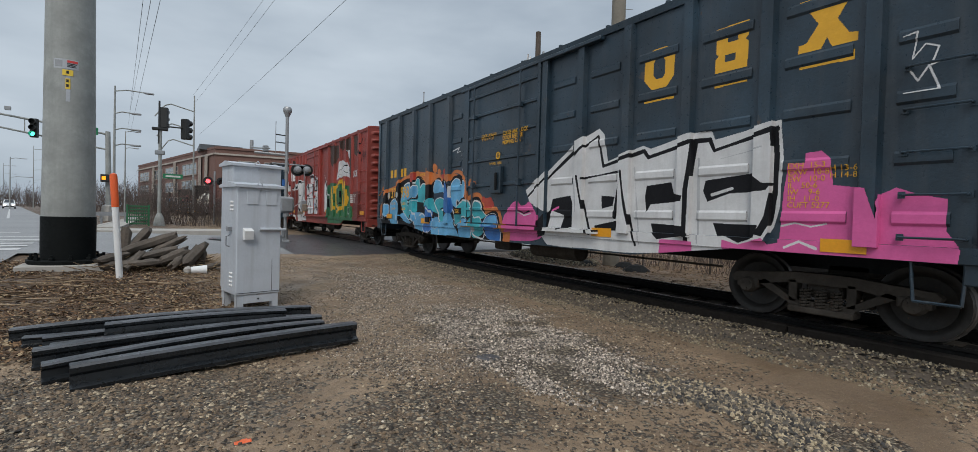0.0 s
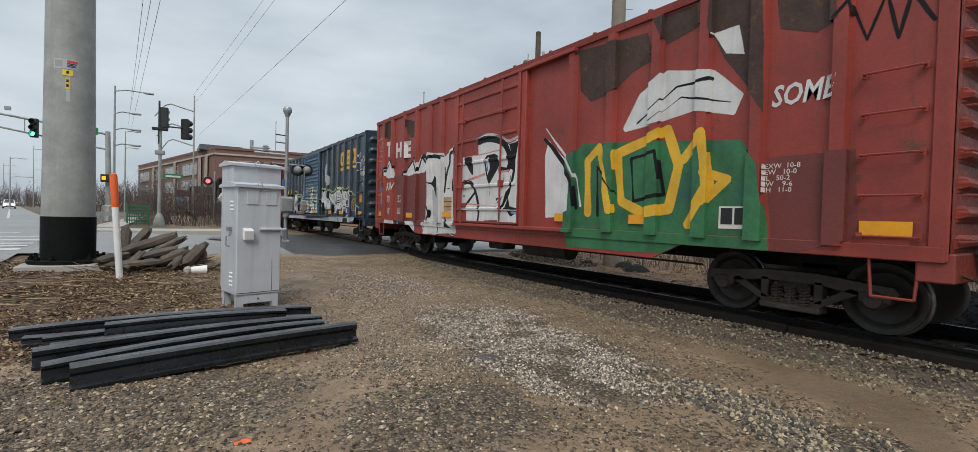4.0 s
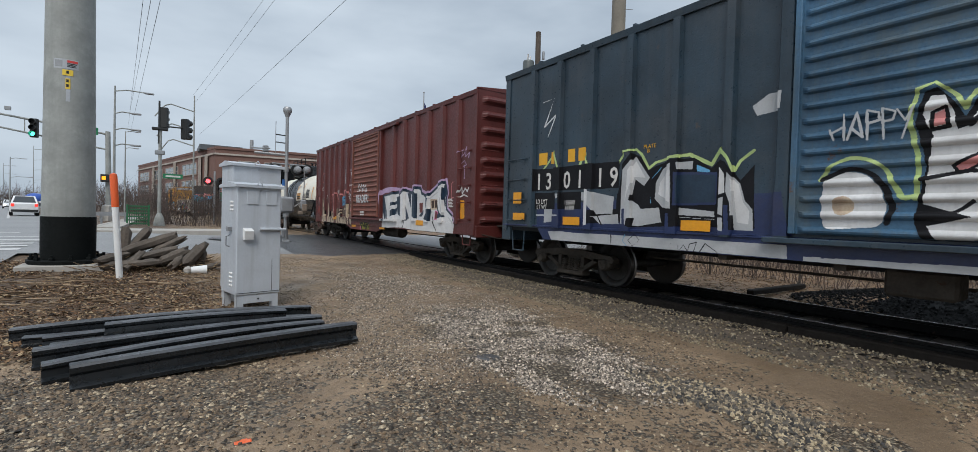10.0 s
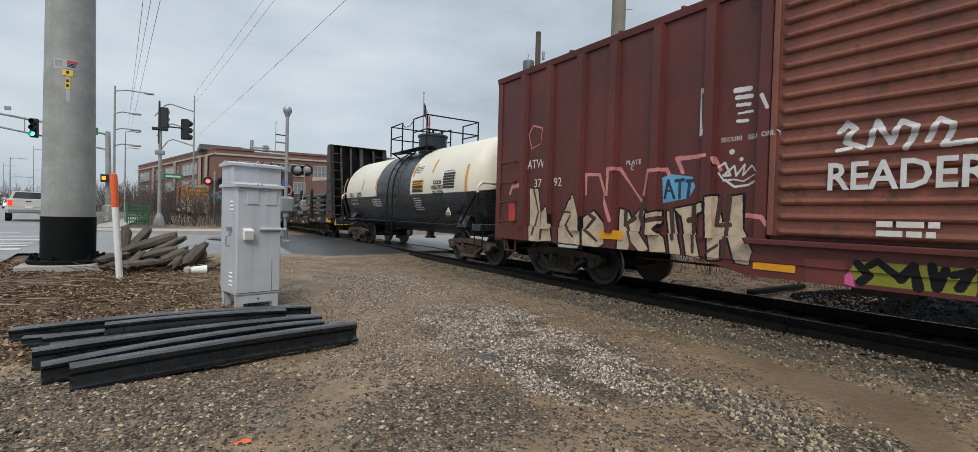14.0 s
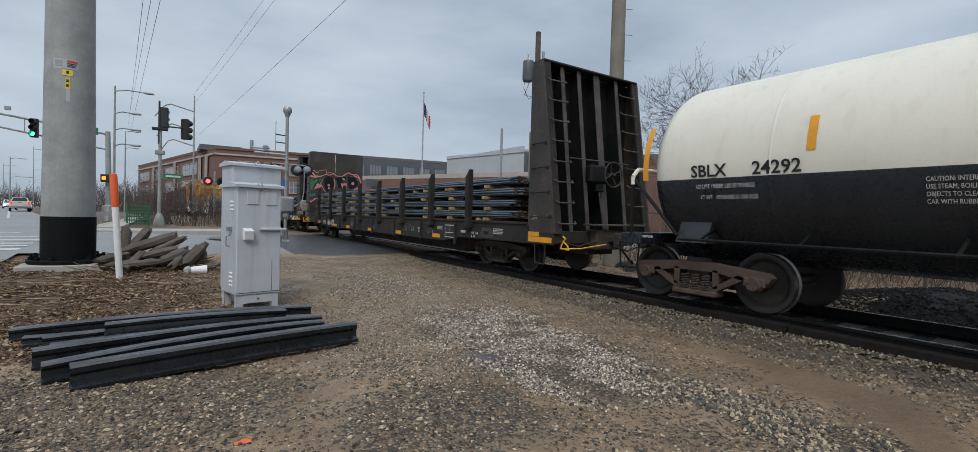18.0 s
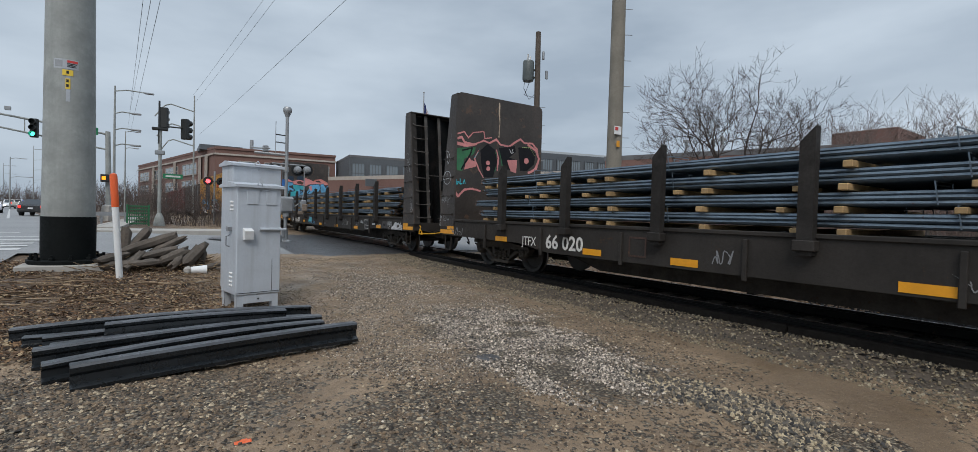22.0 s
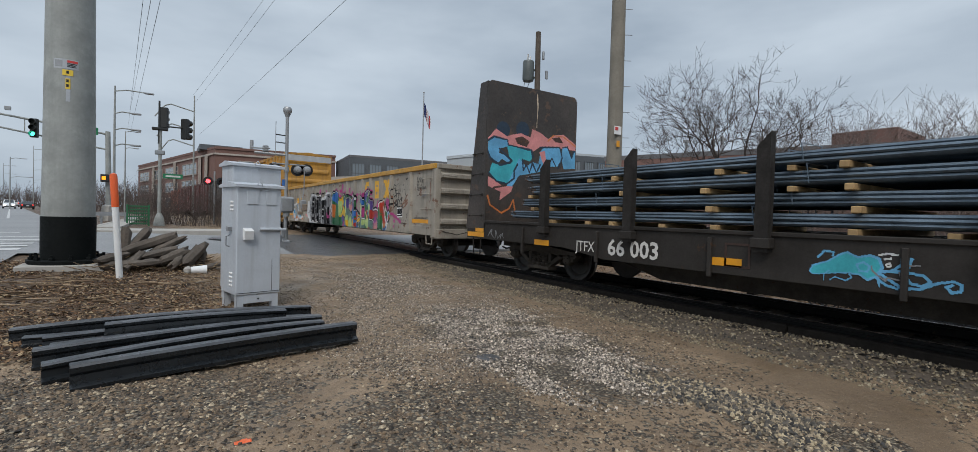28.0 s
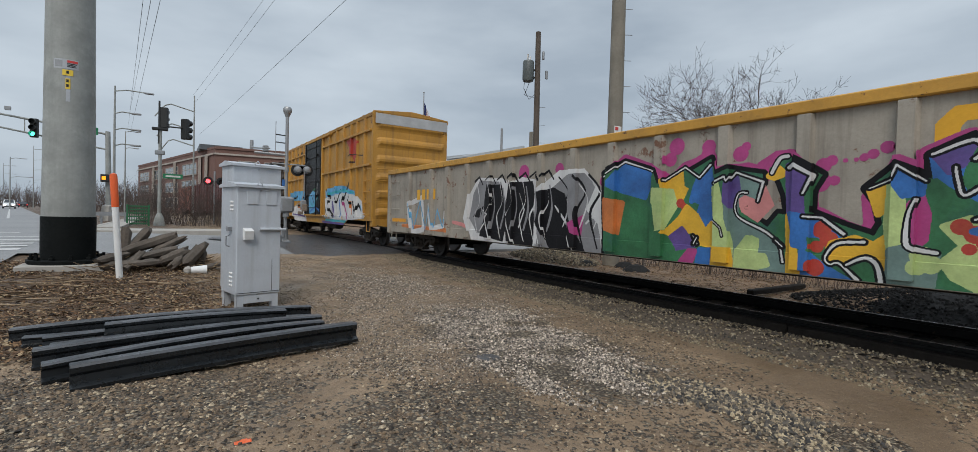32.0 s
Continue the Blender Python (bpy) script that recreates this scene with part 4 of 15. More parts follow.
def emblem(car, spans, z, h, mat_, x=-HW, underline=True):
    """Three heavy plain yellow shapes, a ring, a stepped slab and an hourglass, each with a bar under it."""
    for k, (ya, yb) in enumerate(spans):
        w = ya - yb
        if k == 0:
            ops = [("poly", [(ya - w * u, z + h * v) for u, v in ((0.25, 0), (0.75, 0), (1, 0.25), (1, 0.75), (0.75, 1), (0.25, 1), (0, 0.75), (0, 0.25))], 0),
                   ("poly", [(ya - w * u, z + h * v) for u, v in ((0.4, 0.24), (0.62, 0.24), (0.7, 0.34), (0.7, 0.66), (0.62, 0.76), (0.4, 0.76), (0.32, 0.66), (0.32, 0.34))], -1)]
        elif k == 1:
            ops = [("poly", [(ya - w * u, z + h * v) for u, v in ((0, 0), (1, 0), (1, 0.56), (0.9, 0.62), (1, 0.7), (1, 1), (0, 1), (0, 0.46), (0.1, 0.4), (0, 0.32))], 0),
                   ("poly", [(ya - w * u, z + h * v) for u, v in ((0.36, 0.64), (0.68, 0.64), (0.68, 0.78), (0.36, 0.78))], -1),
                   ("poly", [(ya - w * u, z + h * v) for u, v in ((0.3, 0.22), (0.62, 0.22), (0.62, 0.38), (0.3, 0.38))], -1)]
        else:
            ops = [("poly", [(ya - w * u, z + h * v) for u, v in ((-0.05, 0), (1.05, 0), (1.05, 0.16), (0.9, 0.18), (0.68, 0.5), (0.9, 0.82), (1.05, 0.84), (1.05, 1), (-0.05, 1), (-0.05, 0.84), (0.1, 0.82), (0.32, 0.5), (0.1, 0.18), (-0.05, 0.16))], 0),
                   ("poly", [(ya - w * u, z + h * v) for u, v in ((0.4, 0), (0.6, 0), (0.5, 0.2))], -1), ("poly", [(ya - w * u, z + h * v) for u, v in ((0.4, 1), (0.6, 1), (0.5, 0.8))], -1)]
        if underline:
            ops.append(("poly", [(ya, z - 0.22 * h - 0.06), (yb, z - 0.22 * h - 0.06), (yb, z - 0.2 * h + 0.04), (ya, z - 0.2 * h + 0.04)], 0))
        spray(car, yb - 0.06, ya + 0.06, z - h * 0.5, z + h * 1.08, ops, [mat_], x=x + 0.0015, name="emblem", label="worn yellow painted emblem", cell=0.008)
emblem(car_a, ((3.99, 3.46), (2.81, 2.36), (1.74, 1.19)), 3.30, 0.61, LETTER_Y)

# Red boxcar with peeling paint.
B0 = 17.75
car_b, ribs_b = boxcar("faded red boxcar with peeling roof edge and large graffiti", B0, 15.4, 1.02, 4.55, RED, RED_END, RED, RED,
                       [0.95, 1.85, 2.6, 3.4, 4.3, 5.25, 10.4, 11.15, 12.0, 12.9, 13.9, 14.6], (6.75, 9.45), "plug", 12)

# Black boxcar with a blue ridged door.
C0 = 34.4
car_c, ribs_c = boxcar("black boxcar with blue ridged door and white graffiti", C0, 15.4, 1.05, 4.42, NAVY, NAVY, DOOR_BLUE, NAVY,
                       [0.89, 1.71, 2.54, 3.41, 4.27, 5.09, 5.91, 10.22, 11.05, 11.90, 12.75, 13.60, 14.40], (6.5, 9.4), "corrugated", 8, sill_mat=NAVY_LOW, post_w=0.14,
                       post_d=0.07, sill_low=1.07, skirt=(1.2, 14.2, 0.83, 0.2))
emblem(car_c, ((3.25, 2.76), (2.37, 1.99), (1.56, 1.07)), 3.28, 0.61, LETTER_Y)

# Oxide brown boxcar.
D0 = 51.0
car_d, ribs_d = boxcar("oxide brown boxcar with paler ridged door and graffiti", D0, 15.35, 1.02, 4.40, BROWN, BROWN, BROWN_DOOR, BROWN,
                       [0.88, 1.74, 2.6, 3.46, 4.32, 5.18, 10.16, 11.03, 11.91, 12.7, 13.56, 14.36], (6.4, 9.3), "corrugated", 9, sill_low=0.77, skirt=(5.9, 10.4, 0.59, 0.8))

# Yellow boxcar, taller.
I0 = 147.4
car_i, ribs_i = boxcar("weathered yellow high boxcar with a black door and graffiti", I0, 16.2, 1.05, 5.05, YELLOW_CAR, YELLOW_CAR, BLACK, YELLOW_CAR,
                       [0.85, 1.76, 2.52, 3.49, 4.54, 5.69, 10.8, 11.8, 12.8, 13.8, 14.7, 15.5], (6.95, 10.1), "plug", 6, post_w=0.12, rails=(3.08, 4.38))

part("end_band", Shape().box(-1.5, 1.5, -0.085, -0.07, 4.60, 4.98, 0.004), P_SILVER, car_i, "dirty white band across the end")

# Boxcars that follow, seen only far off beyond the street.
for s_, L_, lab_, m_ in ((165.2, 15.4, "dull brown boxcar far down the track", FLAT_PLATE), (182.0, 15.4, "dark oxide boxcar far down the track", BROWN),
                         (198.8, 15.4, "maroon boxcar far down the track", BROWN), (215.6, 15.4, "orange-brown boxcar far down the track", BROWN_DOOR)):
    boxcar(lab_, s_, L_, 1.05, 4.55, m_, m_, m_, m_, [2.0, 4.0, 5.5, 10.5, 12.0, 14.0], (6.4, 9.2), "plug", 6, far=True)


# ---- tank car ----
E0, EL = 67.0, 12.15


def tank_car():
    car = thing("tank_car", "cream and black tank car with top platform and hazard lettering", "tank car", "cars of the freight train")
    CARS.append((car, E0, EL))
    r, zc, n = 1.42, 2.07, 48
    y0, y1 = 0.35, EL - 0.35 - 0.25
    ys = [(y0 + 0.62 * (1 - math.cos(a)) if False else y0 + 0.62 * (1 - math.sin(math.pi / 2 - a)) if False else y0 + 0.62 * (k / 8), r * math.sqrt(max(0.0, 1 - (1 - k / 8) ** 2))) for k, a in ((k, 0) for k in range(9))]
    prof = [(max(rr, 0.001), y) for y, rr in ys]
    mid = [y0 + 0.62 + (y1 - y0 - 1.24) * i / 24 for i in range(1, 24)]
    prof += [(r, y) for y in mid]
    prof += [(max(rr, 0.001), y0 + y1 - y) for y, rr in ys[::-1]]
    band0, band1 = 4.42, 7.35
    for k, (rr, y) in enumerate(prof):
        for b in (band0, band1):
            if abs(y - b) < 0.22 and rr == r:
                prof[k] = (rr, b)
    sh = Shape()
    v, f, m = [], [], []
    for rr, y in prof:
        for i in range(n):
            a = 2 * math.pi * i / n
            v.append((rr * math.cos(a), y, zc + rr * math.sin(a)))
    for k in range(len(prof) - 1):
        for i in range(n):
            j = (i + 1) % n
            f.append((k * n + i, k * n + j, (k + 1) * n + j, (k + 1) * n + i))
            zm = r * math.sin(2 * math.pi * (i + 0.5) / n)
            ym = (prof[k][1] + prof[k + 1][1]) / 2
            m.append(1 if zm < -0.26 or band0 < ym < band1 else 0)
    sh.v, sh.f, sh.m = v, f, m
    part("tank_shell", sh, [TANK_WHITE, TANK_BLACK], car, "cream upper shell over black lower shell with a black band", smooth=True)
    for y in (2.4, band0, band1, 9.4):
        seam = Shape()
        seam.lathe([(r + 0.001, y - 0.02), (r + 0.006, y - 0.01), (r + 0.006, y + 0.01), (r + 0.001, y + 0.02)], (0, 0, zc), "y", n)
        seam.m = [1 if y in (band0, band1) or sum(seam.v[i][2] for i in f) / 4 < zc - 0.26 else 0 for f in seam.f]
        part("weld_seam", seam, [TANK_WHITE, TANK_BLACK], car, smooth=True)
    yd = 5.68
    dome = Shape().lathe([(0.50, zc + r - 0.15), (0.50, zc + r + 0.50), (0.54, zc + r + 0.51), (0.54, zc + r + 0.57), (0.4, zc + r + 0.62), (0.0, zc + r + 0.64)], (0, yd, 0), "z", 24)
    part("manway_dome", dome, TANK_BLACK, car, smooth=True)
    for k in range(3):
        part("valve", Shape().rod((-0.25 + 0.25 * k, yd - 0.2 + 0.2 * (k % 2), zc + r + 0.6), (-0.25 + 0.25 * k, yd - 0.2 + 0.2 * (k % 2), zc + r + 0.78), 0.04, 8).box(-0.33 + 0.25 * k, -0.17 + 0.25 * k, yd - 0.25, yd - 0.15, zc + r + 0.74, zc + r + 0.77), BLACK, car)
    zp = zc + r - 0.03
    for sx in (-1, 1):
        part("platform", Shape().box(sx * 0.60, sx * 0.98, yd - 1.5, yd + 1.5, zp, zp + 0.03, 0.005), BLACK, car, "narrow steel walkway grating")
    for sy in (-1, 1):
        part("platform", Shape().box(-0.60, 0.60, yd + sy * 0.75, yd + sy * 1.05, zp, zp + 0.03, 0.005), BLACK, car)
        for sx in (-1, 1):
            part("platform_bracket", Shape().rod((sx * 0.96, yd + sy * 1.3, zp), (sx * 0.62, yd + sy * 1.3, zp - 0.18), 0.025, 6), BLACK, car)
            part("railing_post", Shape().rod((sx * 0.97, yd + sy * 1.48, zp - 0.1), (sx * 0.97, yd + sy * 1.48, zp + 1.0), 0.026, 8), BLACK, car)
            part("railing_post", Shape().rod((sx * 0.97, yd + sy * 0.45, zp), (sx * 0.97, yd + sy * 0.45, zp + 1.0), 0.026, 8), BLACK, car)
            for h in (0.55, 1.0):
                part("railing", Shape().rod((sx * 0.97, yd + sy * 1.48, zp + h), (sx * 0.97, yd + sy * 0.45, zp + h), 0.022, 8), BLACK, car)
        for h in (0.55, 1.0):
            part("railing", Shape().rod((-0.97, yd + sy * 1.48, zp + h), (0.97, yd + sy * 1.48, zp + h), 0.022, 8), BLACK, car)
    part("safety_chain", Shape().tube([(-0.97, yd - 0.45, zp + 0.95), (-0.97, yd - 0.2, zp + 0.82), (-0.97, yd + 0.2, zp + 0.82), (-0.97, yd + 0.45, zp + 0.95)], 0.012, 5), BLACK, car)
    # side ladder down the shell
    for sy in (-0.23, 0.23):
        pts = [(-(r + 0.10) * math.cos(a), yd + 0.1 + sy, zc + (r + 0.10) * math.sin(a)) for a in [radians(62 - 12 * k) for k in range(6)]] + [(-r - 0.12, yd + 0.1 + sy, zc - 0.3), (-r - 0.12, yd + 0.1 + sy, 0.55)]
        part("ladder_rail", Shape().tube(pts, 0.022, 6), BLACK, car)
    for k in range(9):
        z = 0.62 + k * 0.31
        xx = -r - 0.12 if z < zc else -(r + 0.10) * math.sqrt(max(0.04, 1 - ((z - zc) / (r + 0.10)) ** 2))
        part("rung", Shape().rod((xx, yd - 0.13, z), (xx, yd + 0.33, z), 0.015, 6), BLACK, car)
    # end sills, saddles, walkway rails
    for y, way in ((0.0, -1), (EL - 0.25, 1)):
        part("stub_sill", Shape().box(-0.28, 0.28, y - way * 3.0, y, 0.66, 1.05, 0.02), TANK_BLACK, car)
        part("end_beam", Shape().box(-1.45, 1.45, y - way * 0.55, y - way * 0.15, 0.88, 1.06, 0.015), TANK_BLACK, car)
        ys_ = y - way * 1.35
        part("saddle", Shape().prism([(-1.3, 0.95), (1.3, 0.95), (1.12, 1.35), (0.7, 1.05), (-0.7, 1.05), (-1.12, 1.35)], "y", ys_ - 0.25, ys_ + 0.25), TANK_BLACK, car)
        for sx in (-1, 1):
            part("railing_leg", Shape().rod((sx * 1.42, y - way * 0.35, 1.05), (sx * 1.42, y - way * 0.35, 1.85), 0.032, 8), BLACK, car)
        part("end_railing", Shape().tube([(-1.42, y - way * 0.35, 1.85), (-1.42, y - way * 0.35, 1.98), (-1.30, y - way * 0.35, 2.1), (1.30, y - way * 0.35, 2.1), (1.42, y - way * 0.35, 1.98), (1.42, y - way * 0.35, 1.85)], 0.035, 8), TANK_WHITE, car, "bent top bar with cream paint")
        part("railing_brace", Shape().rod((-1.40, y - way * 0.35, 1.95), (-1.40, y - way * 1.2, 1.05), 0.028, 8), BLACK, car)
        truck(car, y - way * 1.30, TRUCK_RUST)
        coupler(car, y, way)
        stirrup(car, -1.4, y - way * 0.3 - 0.2, y - way * 0.3 + 0.2, 0.9, BLACK)
    part("side_walk_rail", Shape().tube([(-1.46, 1.2, 1.0), (-1.46, EL - 1.5, 1.0)], 0.022, 6), BLACK, car)
    for y in (1.5, 3.0, 7.6, 9.0, 10.3):
        part("rail_bracket", Shape().rod((-1.46, y, 1.0), (-0.9, y, 1.25), 0.02, 6), BLACK, car)
    part("bottom_outlet", Shape().rod((0, yd, 0.50), (0, yd, 0.75), 0.14, 14).rod((0, yd, 0.44), (0, yd, 0.50), 0.20, 14), TANK_BLACK, car)
    return car, r, zc, yd


car_e, TANK_R, TANK_Z, TANK_YD = tank_car()


# ---- bulkhead flat cars with reinforcing steel ----
def bundle_data(length, count, seed):
    """A wire-tied bundle of long bars that sag a little and end unevenly."""
    rnd = random.Random(seed)
    sh, ends = Shape(), Shape()
    for k in range(count):
        row, col = divmod(k, 7)
        x0, z0 = -0.19 + 0.062 * col + rnd.uniform(-0.008, 0.008), 0.03 + 0.052 * row + rnd.uniform(-0.008, 0.008)
        a, b = rnd.uniform(0, 0.35), length - rnd.uniform(0, 0.35)
        ph = rnd.uniform(0, 6)
        pts = [(x0 + 0.012 * math.sin(ph + i), a + (b - a) * i / 10, z0 - 0.012 * abs(math.sin(i * 1.57 + ph))) for i in range(11)]
        sh.tube(pts, 0.025, 5)
        for p, out in ((pts[0], -1), (pts[-1], 1)):
            ends.rod((p[0], p[1] - out * 0.05, p[2]), (p[0], p[1] + out * 0.012, p[2]), 0.027, 6)
    for k in range(5):
        y = length * (k + 0.7) / 5.4
        sh.tube([(-0.24, y, 0.0), (-0.24, y + 0.03, 0.24), (0.24, y, 0.24), (0.24, y, 0.0)], 0.008, 4)
    return sh.data("rebar_bundle", [REBAR], True), ends.data("bar_ends", [TRUCK_RUST], False)


RIB_STEEL = dull(surface("worn_rib_steel", (0.085, 0.078, 0.072), 0.6, var=0.4, scale=2.0, streak=0.4, rust=0.3))
BUNDLES = [bundle_data(17.8, 21, 11 + k) for k in range(3)]
LOADS = []


def bulkhead(car, y, way, plate, H=4.55, W=1.46):
    """End bulkhead: flat plate to the load, tapered gussets and ribs behind. way points out of the car."""
    zb = 0.95
    part("bulkhead_plate", Shape().prism([(-W, zb), (W, zb), (W, H - 0.12), (W - 0.10, H), (-W + 0.10, H), (-W, H - 0.12)], "y", y, y + way * 0.04), plate, car, "rusted flat steel plate")
    for sx in (-1, 1):
        part("gusset", Shape().prism([(y + way * 0.04, zb), (y + way * 0.86, zb), (y + way * 0.80, 1.3), (y + way * 0.34, H - 0.06), (y + way * 0.04, H - 0.03)], "x", sx * (W + 0.005), sx * (W - 0.03)), FLAT_PLATE, car, "tapered rust-brown side plate")
        part("gusset_flange", Shape().prism([(y + way * 0.86, zb), (y + way * 0.80, 1.3), (y + way * 0.34, H - 0.06), (y + way * 0.28, H - 0.06), (y + way * 0.74, 1.3), (y + way * 0.80, zb)], "x", sx * (W - 0.034), sx * (W - 0.20)), FLAT, car)
    for x, hw in ((-0.88, 0.05), (-0.40, 0.05), (0.14, 0.09), (0.78, 0.05)):
        # webs are black to paint in the deep shade of the bays
        part("bulkhead_rib", Shape().prism([(y + way * 0.055, zb), (y + way * 0.70, zb), (y + way * 0.66, 1.3), (y + way * 0.26, H - 0.08), (y + way * 0.055, H - 0.07)], "x", x - 0.015, x + 0.015), BLACK, car)
        part("rib_flange", Shape().prism([(y + way * 0.72, zb), (y + way * 0.68, 1.3), (y + way * 0.28, H - 0.08), (y + way * 0.26, H - 0.08), (y + way * 0.66, 1.3), (y + way * 0.70, zb)], "x", x - hw, x + hw), RIB_STEEL, car)
    # dark sheet added over the plate's back; it stands for shade between the ribs
    part("back_sheet", Shape().box(-W + 0.04, W - 0.04, y + way * 0.043, y + way * 0.05, zb + 0.2, H - 0.1), BLACK, car)
    part("cap_plate", Shape().box(-W + 0.02, W - 0.02, y + way * 0.04, y + way * 0.36, H - 0.06, H - 0.02, 0.008), FLAT, car)
    for k in range(8):
        z = 1.15 + k * 0.42
        d = 0.86 - 0.5 * (z - zb) / (H - zb) + 0.03
        for x in (-W + 0.10, 0.80):
            part("rung", Shape().tube([(x, y + way * (d - 0.07), z + 0.05), (x + 0.02, y + way * d, z), (x + 0.46, y + way * d, z), (x + 0.48, y + way * (d - 0.07), z + 0.05)], 0.015, 6), RIB_STEEL, car)
    part("hand_rail", Shape().tube([(-0.88, y + way * 0.60, 2.52), (-0.86, y + way * 0.74, 2.50), (0.76, y + way * 0.74, 2.50), (0.78, y + way * 0.60, 2.52)], 0.014, 6), RIB_STEEL, car)
    part("draft_pocket", Shape().box(-0.42, 0.42, y + way * 0.70, y + way * 0.98, 0.62, 1.02, 0.02), TRUCK, car)
    if way < 0:
        gear = part("hand_brake_gear", Shape().box(-0.42, 0.10, y - 0.56, y - 0.78, 2.02, 2.42, 0.05).box(-0.20, 0.02, y - 0.54, y - 0.74, 1.84, 2.04, 0.03), BLACK, car)
        brake_wheel = Shape()
        ring = [(0.12 + 0.27 * math.cos(a_ * 0.3927), y - 0.90, 2.22 + 0.27 * math.sin(a_ * 0.3927)) for a_ in range(17)]
        brake_wheel.tube(ring, 0.018, 6)
        for a_ in range(4):
            brake_wheel.rod((0.12, y - 0.84, 2.22), ring[1 + 4 * a_], 0.014, 5)
        part("brake_wheel", brake_wheel.rod((0.12, y - 0.70, 2.22), (0.12, y - 0.93, 2.22), 0.035, 8), TRUCK, gear)
        part("brake_chain", Shape().rod((-0.1, y - 0.70, 1.86), (-0.12, y - 0.86, 1.18), 0.018, 5), TRUCK, gear)
    for k in range(4):
        z = 1.28 + k * 0.5
        d = 0.75 - 0.46 * (z - zb) / (H - zb)
        grab(car, -W, y + way * 0.14, y + way * d, z, -1, FLAT)
    part("step_plate", Shape().box(-0.62, 1.0, y + way * 0.78, y + way * 1.08, 1.12, 1.16, 0.008), RIB_STEEL, car)
    return W


def flat_car(label, s0, L, marks, plate):
    car = thing("bulkhead_flat_car", label, "flat car", "cars of the freight train")
    CARS.append((car, s0, L))
    W = 1.46
    bulkhead(car, 0.80, -1, plate)
    bulkhead(car, L - 0.80, 1, plate)
    part("deck", Shape().box(-W + 0.02, W - 0.02, 0.80, L - 0.80, 1.04, 1.14, 0.01), DECK_WOOD, car)
    for sx in (-1, 1):
        part("side_sill", Shape().prism([(0.0, 0.72), (3.6, 0.70), (4.6, 0.56), (L - 4.6, 0.56), (L - 3.6, 0.70), (L, 0.72), (L, 1.10), (0.0, 1.10)], "x", sx * W, sx * (W - 0.05)), FLAT, car)
        part("sill_flange", Shape().box(sx * (W - 0.12), sx * (W + 0.03), 0.85, L - 0.85, 1.10, 1.16, 0.01), FLAT, car)
        n = 8
        for k in range(n):
            y = 3.14 + 2.08 * k + (L - 20.75) * k / 7
            part("stake", Shape().prism([(y - 0.085, 0.90), (y + 0.085, 0.90), (y + 0.085, 2.24), (y - 0.085, 2.42)], "x", sx * (W + 0.0), sx * (W + 0.12)), STAKE, car, "timber-dark side stake with a slanted top")
            part("stake_pocket", Shape().box(sx * (W + 0.0), sx * (W + 0.15), y - 0.12, y + 0.12, 0.95, 1.08, 0.01), FLAT, car)
            part("sill_rib", Shape().box(sx * W, sx * (W + 0.05), y + 0.7, y + 0.76, 0.5, 1.05, 0.008), FLAT, car)
    part("centre_sill", Shape().prism([(0.1, 1.02), (0.1, 0.5), (3.9, 0.5), (5.0, 0.20), (L - 5.0, 0.20), (L - 3.9, 0.5), (L - 0.1, 0.5), (L - 0.1, 1.02)], "x", -0.38, 0.38), TRUCK, car, "deep fish-belly centre sill")
    for k in range(12):
        y = 1.6 + (L - 3.2) * k / 11
        part("cross_bearer", Shape().box(-W + 0.06, W - 0.06, y - 0.05, y + 0.05, 0.72, 1.02), TRUCK, car)
    for y, way in ((0.0, -1), (L, 1)):
        part("end_sill", Shape().box(-W + 0.006, W - 0.006, y + way * 0.004, y - way * 0.82, 0.745, 0.994, 0.01), FLAT, car)
        truck(car, y - way * 2.42, TRUCK)
        coupler(car, y, way)
        reflector(car, 0.78 if way < 0 else L - 0.03, 0.755, 0.75, 0.11, -W - 0.004)
        reflector(car, 0.78 if way < 0 else L - 0.40, 0.875, 0.36, 0.09, -W - 0.004)
        stirrup(car, -W + 0.03, (0.25 if way < 0 else L - 0.6), (0.6 if way < 0 else L - 0.25), 0.74, FLAT)
    part("cut_handle", Shape().tube([(-1.3, -0.12, 0.90), (-1.3, -0.20, 0.86), (-1.3, -0.13, 0.80), (-1.3, -0.06, 0.66), (-1.3, -0.30, 0.64), (-1.3, -0.26, 0.72), (-1.3, -0.13, 0.80)], 0.016, 6).tube([(-1.3, -0.18, 0.66), (-0.9, -0.22, 0.66), (-0.2, -0.25, 0.74)], 0.014, 6), LETTER_Y, car, "yellow bent uncoupling handle")
    for y, z in marks:
        reflector(car, y, z, 0.45, 0.11, -W - 0.004)
    load = thing("steel_bar_load", "bundles of blue-grey reinforcing bars on yellow pine blocking", "steel bars", "loads on the flat cars")
    LOADS.append((load, len(CARS) - 1))
    rnd = random.Random(int(s0))
    zz = 1.235
    for layer in range(4):
        for k in range(5):
            bars_, ends_ = BUNDLES[(layer + k) % 3]
            lie = pose(-1.10 + 0.55 * k, 1.45 + rnd.uniform(-0.4, 0.4), zz + rnd.uniform(0, 0.03), 0, 0, rnd.uniform(-0.15, 0.15))
            tagged(part("bar_bundle", bars_, None, load, at=lie), kind="stuff")
            tagged(part("bar_ends", ends_, None, load, "rusty sawn ends", at=lie), kind="stuff")
